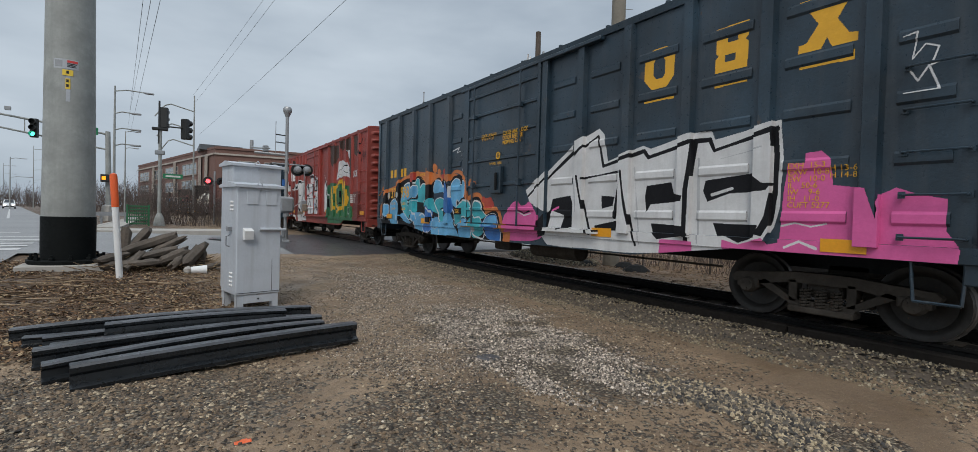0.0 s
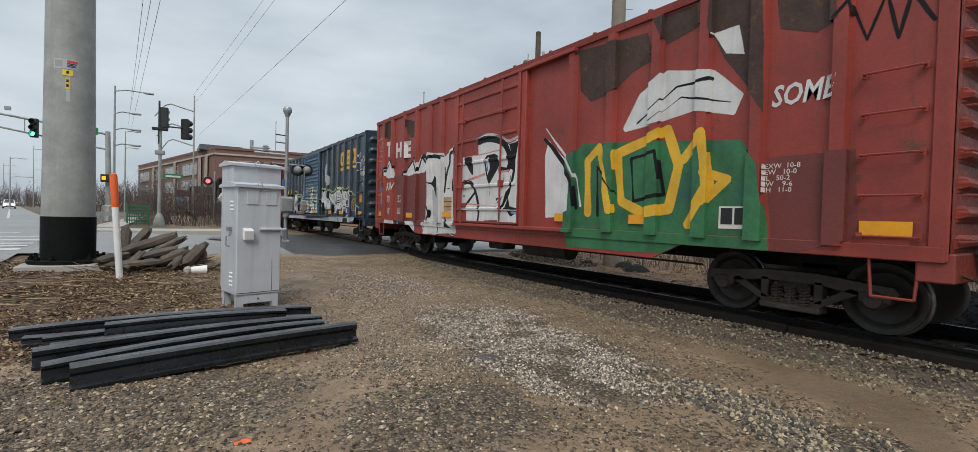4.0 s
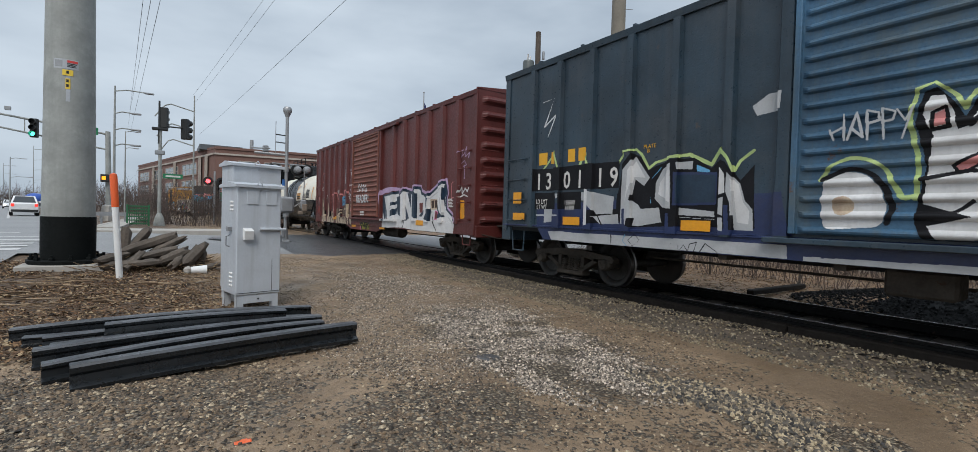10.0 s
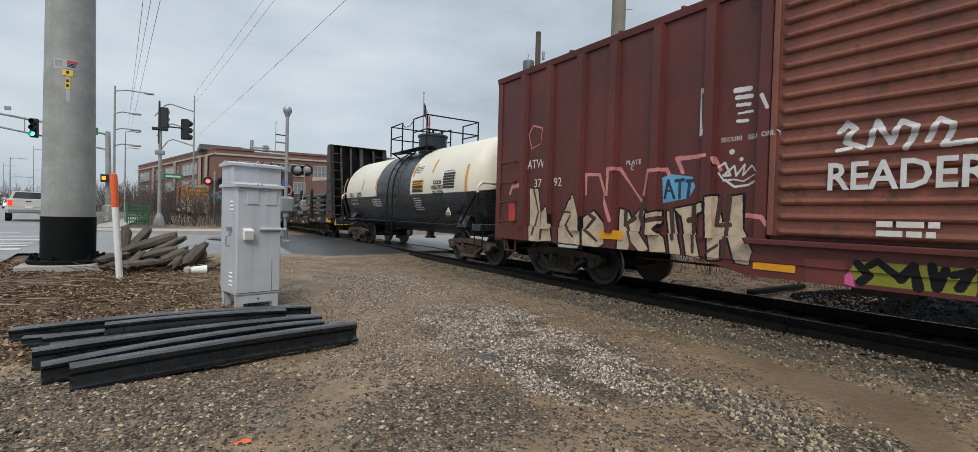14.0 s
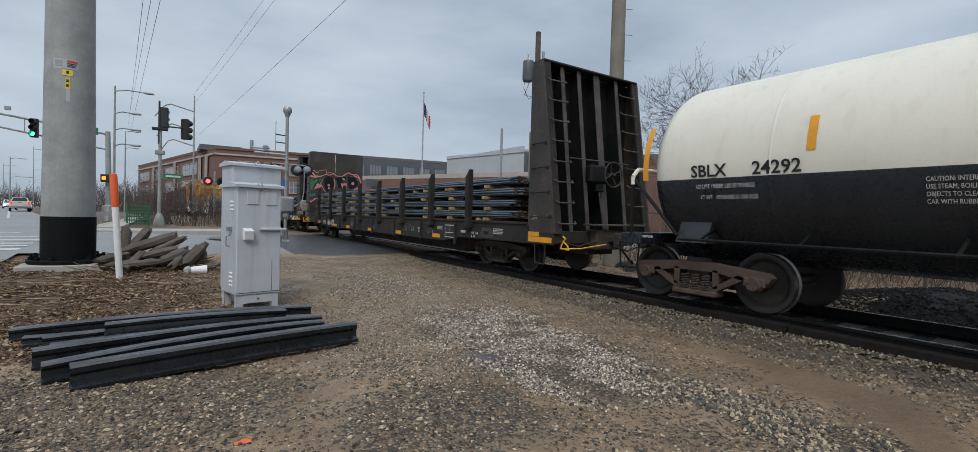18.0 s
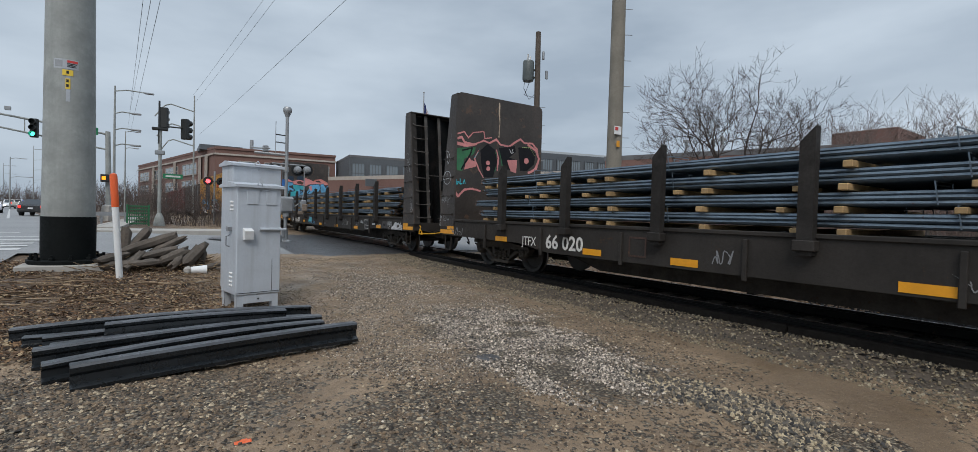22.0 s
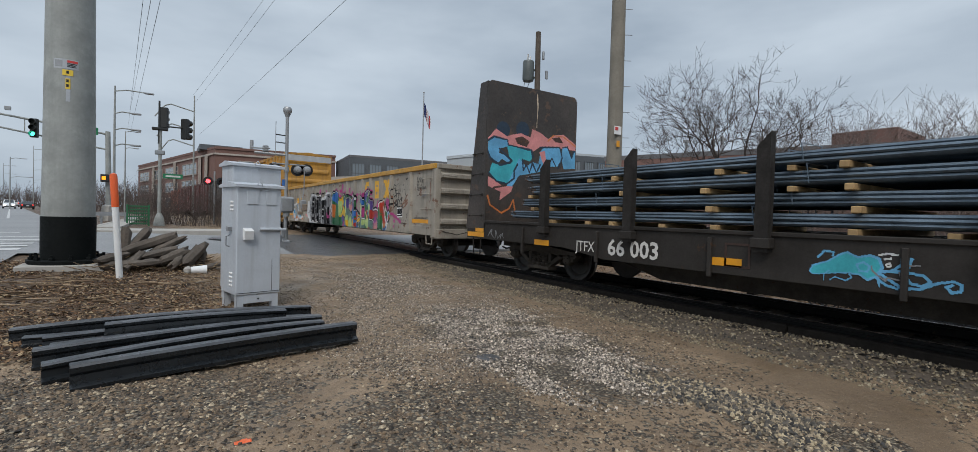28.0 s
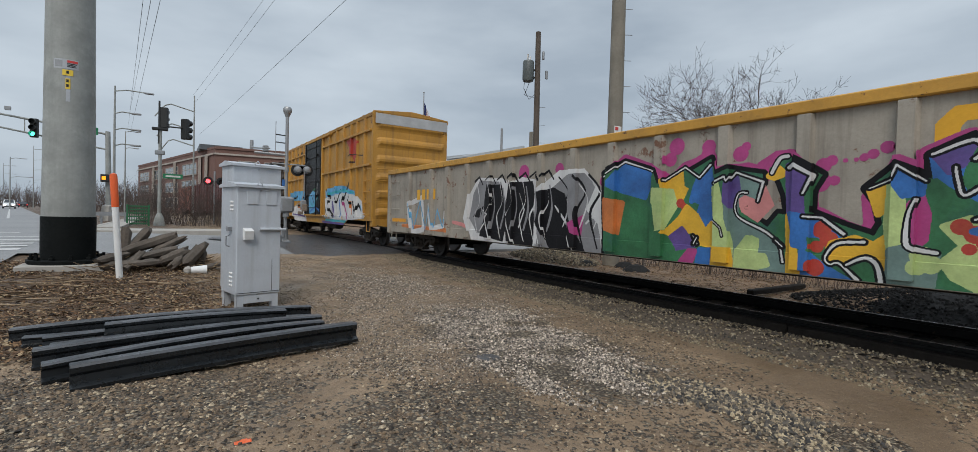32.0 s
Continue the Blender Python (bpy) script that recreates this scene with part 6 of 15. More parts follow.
# ---- pile of old timbers by the pole ----
def timber(p, q, w, h, seed):
    """A weathered, split timber from p to q with ragged ends."""
    rnd = random.Random(seed)
    p, q = Vector(p), Vector(q)
    d = (q - p)
    u = d.normalized()
    side = u.cross(Vector((0, 0, 1))).normalized()
    up = side.cross(u)
    n, rows = 7, []
    for k in range(n):
        t = k / (n - 1)
        ring = []
        for i in range(9):
            a = 2 * math.pi * i / 8 + 0.39
            kx, kz = math.cos(a), math.sin(a)
            g = (abs(kx) ** 5 + abs(kz) ** 5) ** -0.2
            j = 1 + rnd.uniform(-0.16, 0.12) if i < 8 else None
            if i == 8:
                ring.append(ring[0])
                continue
            end = rnd.uniform(-0.09, 0.09) if k in (0, n - 1) else 0.0
            taper = 0.72 if k in (0, n - 1) else 1.0
            ring.append(tuple(p + d * t + u * end + side * (kx * g * w / 2 * j * taper) + up * (kz * g * h / 2 * j * taper)))
        rows.append(ring)
    sh = Shape().grid(rows)
    sh.add(rows[0][:8], [tuple(range(8))])
    sh.add(rows[-1][:8], [tuple(range(8))])
    return sh


LOGS = [((-0.90, 13.9, 0.35), (-0.84, 14.0, 1.06), .20, .15), ((-0.85, 13.9, 0.45), (-0.41, 14.2, 1.04), .24, .18), ((-0.92, 13.5, 0.50), (0.08, 13.9, 0.88), .26, .19),
        ((-0.34, 13.6, 0.50), (0.29, 13.8, 0.82), .18, .14), ((-0.52, 13.1, 0.42), (0.18, 13.3, 0.61), .24, .15), ((-0.20, 13.0, 0.33), (0.36, 13.2, 0.58), .22, .17),
        ((0.28, 12.8, 0.26), (0.67, 13.2, 0.68), .24, .20), ((-0.79, 12.8, 0.30), (-0.2, 12.9, 0.34), .20, .14), ((0.02, 12.8, 0.22), (0.22, 12.9, 0.40), .16, .14),
        ((0.60, 13.25, 0.20), (0.65, 13.35, 0.55), .18, .14), ((-1.26, 13.0, 0.38), (-0.80, 13.4, 0.48), .18, .14), ((-0.79, 12.7, 0.22), (-0.50, 13.2, 0.55), .16, .12),
        ((0.62, 12.8, 0.18), (1.0, 13.0, 0.24), .16, .10), ((-1.3, 13.9, 0.30), (0.2, 14.3, 0.34), .28, .22), ((-0.9, 13.4, 0.28), (0.5, 13.5, 0.30), .30, .24), ((-1.2, 13.1, 0.25), (-0.4, 13.3, 0.27), .24, .18)]
for k, (p, q, w, h) in enumerate(LOGS):
    tagged(part("old_timber", timber(p, q, w * 1.1, h * 1.15, k), BARK, smooth=True), "grey weathered split timber in a heap", "timber", "heap of old timbers")
sh = Shape()
for k in range(160):
    x, y = srng.uniform(-1.7, 0.9), srng.uniform(12.6, 14.4)
    a, z = srng.uniform(0, 6.28), ground_z(x, y) + srng.uniform(0.02, 0.18)
    sh.rod((x, y, z), (x + 0.3 * math.cos(a), y + 0.3 * math.sin(a), z + srng.uniform(-0.05, 0.12)), 0.012, 4, 0.005)
tagged(part("splinters", sh, TWIG), "splinters and roots under the timber heap", "splinters", kind="stuff")

# ---- tall pole with a black foot ----
POLE_GREY = surface("grey_weathered_pole_steel", (0.29, 0.30, 0.285), 0.62, var=0.24, scale=1.9, fine=14.0, streak=0.45, dirt=0.6, dirt_rgb=(0.17, 0.18, 0.17), bump=0.08)
POLE_BLACK = surface("black_mastic_coating", (0.006, 0.0075, 0.0075), 0.7, var=0.3, scale=2.0)
WHITE = surface("white_enamel", (0.72, 0.72, 0.71), 0.45, var=0.08, scale=3.0, dirt=0.15, dirt_rgb=(0.4, 0.38, 0.35))
ORANGE = surface("orange_plastic", (0.75, 0.12, 0.03), 0.4, var=0.1, scale=3.0)
SIGN_RED = surface("sign_red", (0.55, 0.04, 0.035), 0.4, var=0.08)
dull(POLE_BLACK, 0.12)
PX, PY = -1.83, 13.75
pole = thing("transmission_pole", "huge grey tubular steel pole with a black coated foot on bolts", "utility pole")
part("shaft", Shape().lathe([(0.455, 1.28), (0.44, 3.0), (0.415, 6.0), (0.36, 12.0), (0.27, 24.0), (0.0, 24.0)], (PX, PY, 0), "z", 40), POLE_GREY, pole, smooth=True)
part("coated_foot", Shape().lathe([(0.468, 0.38), (0.468, 1.295), (0.457, 1.30), (0.45, 1.28)], (PX, PY, 0), "z", 40), POLE_BLACK, pole, "black coated foot", smooth=True)
part("base_flange", Shape().lathe([(0.0, 0.30), (0.68, 0.30), (0.70, 0.31), (0.70, 0.37), (0.68, 0.385), (0.42, 0.385)], (PX, PY, 0), "z", 12), POLE_BLACK, pole)
for k in range(12):
    a = k * math.pi / 6 + 0.2
    bx, by = PX + 0.60 * math.cos(a), PY + 0.60 * math.sin(a)
    part("anchor_bolt", Shape().rod((bx, by, 0.24), (bx, by, 0.50), 0.028, 8).rod((bx, by, 0.39), (bx, by, 0.44), 0.055, 6), POLE_BLACK, pole)
tagged(part("pole_footing", Shape().box(PX - 0.74, PX + 0.66, PY - 0.72, PY + 0.72, -0.05, 0.298, 0.02), CONCRETE), "pale concrete footing of the tall pole", "footing")


def on_pole(name, ang0, ang1, z0, z1, mat_, out=0.004, label=""):
    """A thin plate bent round the pole; angles from the side facing the camera, to the right."""
    base = math.atan2(-PY, -PX)
    n = 8
    def ring(z):
        r = 0.456 - 0.0086 * (z - 1.28) + out
        return [(PX + r * math.cos(base + ang0 + (ang1 - ang0) * i / n), PY + r * math.sin(base + ang0 + (ang1 - ang0) * i / n), z) for i in range(n + 1)]
    return part(name, Shape().grid([ring(z0), ring(z1)]), mat_, pole, label)


SIGN_GREY = surface("faded_sign_white", (0.40, 0.42, 0.45), 0.5, var=0.15, scale=4.0, dirt=0.3)
on_pole("warning_sign", -0.66, 0.30, 4.40, 4.60, SIGN_GREY, label="white warning plate with red heading")
on_pole("sign_heading", -0.12, 0.27, 4.53, 4.58, SIGN_RED, 0.008)
on_pole("sign_emblem", -0.60, -0.30, 4.43, 4.57, GALV, 0.008)
for z_, w_ in ((4.50, 0.36), (4.47, 0.30), (4.44, 0.34)):
    on_pole("sign_writing", -0.12, -0.12 + w_, z_, z_ + 0.018, LETTER_K, 0.008)
on_pole("tag_strip", -0.16, 0.0, 3.72, 4.30, SIGN_GREY)
TAG_YELLOW = surface("pale_tag_yellow", (0.72, 0.50, 0.05), 0.5, var=0.1)
on_pole("tag", -0.30, 0.10, 4.26, 4.38, TAG_YELLOW, 0.010)
on_pole("tag", -0.18, 0.0, 3.98, 4.20, TAG_YELLOW, 0.008)
for z_ in (4.30, 4.12, 4.02):
    on_pole("tag_mark", -0.15, -0.06, z_, z_ + 0.06, LETTER_K, 0.013)

marker = thing("marker_post", "white tubular marker post with an orange top, slightly leaning", "marker post", at=pose(-0.82, 11.99, 0.08, 1.0, -3.2, 0))
part("post", Shape().lathe([(0.0, 0.0), (0.058, 0.0), (0.058, 1.48), (0.05, 1.48)], (0, 0, 0), "z", 18), WHITE, marker, smooth=True)
part("orange_top", Shape().lathe([(0.062, 1.46), (0.064, 1.48), (0.064, 2.06), (0.055, 2.11), (0.0, 2.13)], (0, 0, 0), "z", 18), ORANGE, marker, "orange plastic cap", smooth=True)
part("bolt", Shape().rod((0, -0.066, 0.07), (0, -0.05, 0.07), 0.008, 8), LETTER_K, marker)

# ---- signal cabinets ----
CASE = surface("silver_grey_case_paint", (0.50, 0.53, 0.57), 0.40, metal=0.15, var=0.10, scale=1.4, streak=0.3, dirt=0.22, dirt_rgb=(0.25, 0.245, 0.24), bump=0.05)
CASE_RUST = surface("rusted_case_foot", (0.22, 0.17, 0.13), 0.7, var=0.3, scale=4.0, rust=0.4)


def cabinet(x, y, turn, w, d, z0, h, label, front=True):
    c = thing("signal_cabinet", label, "cabinet", "signal cabinets", at=pose(x, y, 0, 0, 0, turn))
    part("case", Shape().box(0, w, 0, d, z0, h - 0.06, 0.012), CASE, c)
    part("lid", Shape().prism([(-0.05, h - 0.07), (-0.05, h - 0.03), (d * 0.5, h + 0.02), (d + 0.04, h - 0.03), (d + 0.04, h - 0.07)], "x", -0.04, w + 0.04), CASE, c, "overhanging folded lid")
    for lx in (0.02, w - 0.12):
        for ly in (0.02, d - 0.10):
            part("leg", Shape().box(lx, lx + 0.10, ly, ly + 0.012, -0.02, z0 + 0.02).box(lx, lx + 0.012, ly, ly + 0.09, -0.02, z0 + 0.02), CASE, c)
    part("base_rail", Shape().box(0.12, w - 0.12, 0.012, 0.026, z0 - 0.13, z0 - 0.01), CASE, c)
    part("base_bolt", Shape().rod((w * 0.5, 0.0, z0 - 0.07), (w * 0.5, 0.014, z0 - 0.07), 0.014, 8), LETTER_K, c)
    part("lifting_lug", Shape().tube([(w * 0.42, 0.02, h - 0.06), (w * 0.42, -0.06, h - 0.02), (w * 0.47, -0.06, h + 0.03), (w * 0.52, -0.06, h - 0.02), (w * 0.52, 0.02, h - 0.16)], 0.008, 6), CASE, c)
    part("door_seam", Shape().box(0.0, w, -0.004, 0.0, z0 + 0.03, z0 + 0.038).box(w * 0.80, w * 0.806, -0.004, 0.0, z0 + 0.04, z0 + 0.55), LETTER_K, c)
    if front:
        for px_ in (0.14, w - 0.24):
            part("vent_cover", Shape().box(px_, px_ + 0.17, -0.014, 0.0, h - 0.33, h - 0.12, 0.004).box(px_ + 0.07, px_ + 0.10, -0.018, -0.012, h - 0.155, h - 0.14), CASE, c, "square riveted vent cover")
        part("meter_hood", Shape().prism([(-0.10, z0 + 0.99), (0.0, z0 + 1.03), (0.0, z0 + 0.86), (-0.07, z0 + 0.86)], "x", 0.09, 0.22), WHITE, c, "small white hood")
        part("door_handle", Shape().box(w * 0.50, w * 1.10, -0.045, -0.02, z0 + 1.0, z0 + 1.03, 0.004).box(w * 0.50, w * 1.0, -0.02, 0.0, z0 + 0.985, z0 + 1.05, 0.004), CASE, c, "long latch bar")
        part("hinge", Shape().box(-0.06, 0.0, 0.20, 0.30, z0 + 0.98, z0 + 1.05, 0.005).tube([(-0.02, 0.25, z0 + 0.92), (-0.07, 0.25, z0 + 0.90), (-0.07, 0.25, z0 + 0.76), (-0.02, 0.25, z0 + 0.74)], 0.010, 6), GALV, c)
        part("padlock", Shape().box(w + 0.0, w + 0.03, 0.02, 0.08, z0 + 0.80, z0 + 0.92, 0.008), GALV, c)
        for zz in (0.14, 0.20, 0.27, 0.33, h - 0.42, h - 0.36, h - 0.30):
            for yy in (0.18, 0.26):
                part("cap_nut", Shape().lathe([(0.0, -0.022), (0.014, -0.015), (0.020, 0.0)], (0.0, yy, z0 + zz if zz < 1 else zz), "x", 8), WHITE, c)
    return c


cabinet(0.84, 8.11, 12.0, 0.66, 0.68, 0.24, 1.97, "silver-grey steel signal cabinet on angle legs")
cabinet(0.86, 9.0, 12.0, 0.80, 0.55, 0.20, 2.36, "taller grey signal cabinet standing behind", False)

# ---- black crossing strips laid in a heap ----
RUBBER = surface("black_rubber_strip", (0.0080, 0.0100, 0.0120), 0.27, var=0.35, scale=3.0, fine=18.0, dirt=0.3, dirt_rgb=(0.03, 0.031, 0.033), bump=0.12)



# Paler strip tops: dust, with the bluish sheen of the sky painted in.
RUBBER_TOP = surface("dusty_sheen_rubber", (0.058, 0.063, 0.072), 0.38, var=0.45, scale=4.0, fine=25.0, dirt=0.5, dirt_rgb=(0.012, 0.014, 0.016), bump=0.12)


def strip(p, q, sag, flip=False, seed=0, tall=1.0):
    """A long moulded strip with a foot, a groove and a rounded head, bowed a little."""
    prof = [(-0.10, 0.0), (0.09, 0.0), (0.09, 0.022), (0.045, 0.040), (0.038, 0.085), (0.060, 0.105), (0.060, 0.135), (0.045, 0.150), (-0.055, 0.150), (-0.070, 0.135), (-0.070, 0.115), (-0.048, 0.095), (-0.052, 0.045), (-0.10, 0.025)]
    p, q = Vector(p), Vector(q)
    d = (q - p).normalized()
    side = Vector((d.y, -d.x, 0)).normalized()
    rows = []
    for k in range(15):
        t = k / 14
        c = p + (q - p) * t + Vector((0, 0, sag * 4 * t * (1 - t))) + side * (0.05 * math.sin(t * 3.1 + seed))
        rows.append([tuple(c + side * ((-u if flip else u)) + Vector((0, 0, w * tall))) for u, w in prof + prof[:1]])
    sh = Shape().grid(rows)
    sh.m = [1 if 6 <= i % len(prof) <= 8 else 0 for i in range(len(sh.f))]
    sh.add(rows[0][:-1], [tuple(range(len(prof)))])
    sh.add(rows[-1][:-1], [tuple(range(len(prof)))])
    return sh


for k, (p, q, sg, tall) in enumerate((((-0.68, 5.20, 0.01), (1.86, 5.62, 0.03), 0.03, 1.45), ((-0.92, 5.58, 0.01), (1.62, 6.10, 0.02), 0.05, 1.15), ((-1.06, 6.10, 0.01), (1.66, 6.34, 0.02), 0.03, 1.25),
                                      ((-1.00, 6.48, 0.01), (1.58, 6.58, 0.01), 0.02, 0.85), ((-1.12, 6.86, 0.01), (1.66, 6.84, 0.01), 0.03, 0.8), ((-1.46, 7.26, 0.01), (1.74, 7.36, 0.01), 0.05, 1.05),
                                      ((-0.58, 6.66, 0.13), (1.28, 6.70, 0.13), 0.03, 0.9), ((-1.3, 7.06, 0.02), (0.2, 7.04, 0.02), 0.0, 0.7))):
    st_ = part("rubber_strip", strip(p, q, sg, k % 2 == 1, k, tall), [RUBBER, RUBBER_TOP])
    tagged(st_, "long black moulded rubber crossing strip, bowed", "rubber strip", "heap of rubber strips")
    d_ = (Vector(q) - Vector(p))
    for t_ in (0.05, 0.95):
        c_ = Vector(p) + d_ * t_
        part("bolt_hole", Shape().rod((c_.x + 0.07, c_.y - 0.067, c_.z + 0.07), (c_.x + 0.07, c_.y - 0.058, c_.z + 0.07), 0.012, 8), LETTER_K, st_)

cup = thing("paper_cup", "white paper cup lying on its side", "cup", at=pose(0.40, 12.35, 0.19, 0, 0, 0))
part("cup_wall", Shape().lathe([(0.0, 0.0), (0.075, 0.0), (0.105, 0.30), (0.098, 0.30), (0.07, 0.012)], (0, 0, 0), "x", 20), WHITE, cup, smooth=True)
part("crumpled_bag", Shape().lathe([(0.0, -0.05), (0.07, -0.02), (0.10, 0.05), (0.06, 0.11), (0.0, 0.12)], (-0.10, 0.02, 0), "x", 7), CONCRETE, cup)
tagged(part("brick_piece", Shape().box(0.36, 0.47, 3.42, 3.48, 0.0, 0.045, 0.012), ORANGE), "orange broken brick on the gravel", "brick")
tagged(part("paper_scrap", Shape().box(3.03, 3.13, 9.62, 9.68, 0.02, 0.035, 0.004), WHITE), "white paper scrap on the gravel", "litter")
tagged(part("asphalt_patch", Shape().lathe([(0.0, 0.012), (0.10, 0.012), (0.14, 0.0)], (2.95, 4.35, ground_z(2.95, 4.35) + 0.004), "z", 9), ASPHALT_WET), "dark tar scrap in the mud", "litter")

# ---- crossing signal ----
ALU = surface("dull_aluminium", (0.33, 0.335, 0.34), 0.45, metal=0.5, var=0.15, scale=3.0, dirt=0.25, dirt_rgb=(0.16, 0.16, 0.16))
DARK = surface("black_signal_housing", (0.012, 0.013, 0.013), 0.5, var=0.2)
RED_ON, RED_OFF = glow("red_lamp_lit", (1.0, 0.05, 0.06), 6.0), surface("red_lens_dark", (0.05, 0.008, 0.006), 0.15, var=0.1)
GREEN_ON = glow("green_lamp_lit", (0.05, 1.0, 0.62), 4.0)
AMBER_ON = glow("amber_hand_lit", (1.0, 0.24, 0.01), 1.8)
LAMP_ON = glow("white_lamp_lit", (1.0, 0.92, 0.8), 3.0)
MX, MY, MZ = 3.86, 20.49, 0.28
mast = thing("crossing_signal", "aluminium railway crossing signal mast with bell, lamps and gate box", "crossing signal")
part("mast", Shape().rod((MX, MY, MZ), (MX, MY, 5.35), 0.065, 16), ALU, mast, smooth=True)
part("bell", Shape().lathe([(0.0, 5.72), (0.12, 5.70), (0.17, 5.62), (0.17, 5.52), (0.11, 5.40), (0.075, 5.30), (0.0, 5.30)], (MX, MY, 0), "z", 20), ALU, mast, "bell housing on top", smooth=True)
part("base_casting", Shape().lathe([(0.0, MZ - 0.02), (0.24, MZ - 0.02), (0.24, MZ + 0.05), (0.12, MZ + 0.12), (0.09, MZ + 0.55), (0.066, MZ + 0.58)], (MX, MY, 0), "z", 12), ALU, mast)
part("gate_mechanism", Shape().box(MX - 0.27, MX + 0.27, MY - 0.30, MY + 0.1, 1.48, 2.12, 0.08).rod((MX, MY - 0.1, 1.32), (MX, MY - 0.1, 1.5), 0.12, 12), ALU, mast, "rounded gate mechanism box")
part("small_box", Shape().box(MX - 0.18, MX - 0.06, MY - 0.2, MY - 0.05, 0.48, 0.85, 0.02), ALU, mast)
part("clamp", Shape().rod((MX, MY, 3.12), (MX, MY, 3.32), 0.10, 12), ALU, mast)
part("blue_sign", Shape().box(MX - 0.17, MX - 0.07, MY - 0.10, MY - 0.08, 2.55, 2.80, 0.004), P_BLUE, mast)
part("lamp_arm", Shape().tube([(MX - 0.55, MY - 0.05, 3.42), (MX + 0.85, MY + 0.05, 3.42)], 0.03, 8), ALU, mast)
part("gate_arm_stub", Shape().tube([(MX + 0.25, MY - 0.2, 1.7), (MX + 0.55, MY - 0.3, 1.95), (MX + 0.62, MY - 0.3, 2.35), (MX + 0.62, MY - 0.3, 3.2)], 0.02, 6).box(MX + 0.5, MX + 0.72, MY - 0.36, MY - 0.24, 1.65, 2.0, 0.03), ALU, mast)
part("counterweight", Shape().box(MX + 0.55, MX + 0.75, MY - 0.4, MY - 0.2, 1.55, 1.85, 0.03).box(MX + 0.4, MX + 0.6, MY - 0.32, MY - 0.26, 1.42, 1.55, 0.02), CASE_RUST, mast)
for k, (dx, dz, on) in enumerate(((0.42, 0.0, 0), (0.78, 0.02, 0), (-0.44, 0.0, 0))):
    back = part("lamp_housing", Shape().lathe([(0.0, -0.14), (0.10, -0.12), (0.15, -0.05), (0.155, 0.06), (0.15, 0.08)], (MX + dx, MY - 0.05, 3.22 + dz), "y", 18), ALU, mast, smooth=True)
    part("backplate", Shape().lathe([(0.0, 0.065), (0.25, 0.065), (0.25, 0.085), (0.0, 0.085)], (MX + dx, MY - 0.05, 3.22 + dz), "y", 22), DARK, back)
part("lit_lens", Shape().lathe([(0.0, -0.16), (0.05, -0.155), (0.07, -0.13)], (MX - 0.42, MY - 0.08, 3.24), "y", 14), LAMP_ON, mast)
for z in (4.25, 4.55):
    part("antenna_bracket", Shape().rod((MX, MY, z), (MX - 0.42, MY, z + 0.02), 0.022, 6), DARK, mast)
part("antenna", Shape().rod((MX - 0.42, MY, 3.75), (MX - 0.42, MY, 5.1), 0.012, 6), ALU, mast)
part("cantilever_gear", Shape().tube([(MX - 1.15, MY + 0.2, 3.82), (MX, MY, 3.78)], 0.05, 8).box(MX - 0.85, MX - 0.65, MY + 0.1, MY + 0.3, 3.86, 4.12, 0.03).tube([(MX - 1.3, MY + 0.2, 3.98), (MX - 0.6, MY + 0.1, 4.0)], 0.03, 6), ALU, mast)


def flasher(x, y, z, on):
    f = thing("crossing_flasher", "black round crossing lamps on a post, one glowing red", "crossing signal", at=pose(x, y, 0))
    part("post", Shape().rod((0, 0, 0.3), (0, 0, z + 0.7), 0.06, 12), ALU, f)
    part("cross_arm", Shape().rod((-0.55, 0, z), (0.55, 0, z), 0.03, 8), DARK, f)
    for sx in (-1, 1):
        part("backplate", Shape().lathe([(0.0, -0.02), (0.30, -0.02), (0.30, 0.01), (0.0, 0.01)], (sx * 0.40, -0.05, z), "y", 24), DARK, f)
        part("hood", Shape().lathe([(0.155, -0.04), (0.165, -0.30), (0.150, -0.30), (0.145, -0.04)], (sx * 0.40, -0.05, z), "y", 18), DARK, f)
        part("lens", Shape().lathe([(0.0, -0.10), (0.09, -0.085), (0.14, -0.05)], (sx * 0.40, -0.05, z), "y", 18), RED_ON if (sx > 0) == on else RED_OFF, f)
    return f


flasher(2.55, 38.3, 3.45, False)

# ---- traffic signals and lamp posts ----
SIGN_GREEN = surface("street_sign_green", (0.01, 0.16, 0.07), 0.4, var=0.1)


def signal_head(parent, x, y, z, face, lit=None, turn=0.0):
    """A three-lamp head; face -1 shows its lenses to the yard."""
    head = part("signal_head", Shape().box(-0.20, 0.20, -0.16, 0.14, 0.0, 1.25, 0.04), DARK, parent, at=pose(x, y, z, 0, 0, turn))
    for k in range(3):
        zc = 0.21 + 0.415 * k
        part("visor", Shape().lathe([(0.17, face * 0.15), (0.175, face * 0.42), (0.16, face * 0.42), (0.155, face * 0.15)], (0, 0, zc), "y", 16), DARK, head)
        part("lens", Shape().lathe([(0.0, face * 0.19), (0.10, face * 0.18), (0.15, face * 0.155)], (0, 0, zc), "y", 16), GREEN_ON if lit == k else DARK, head)
    return head


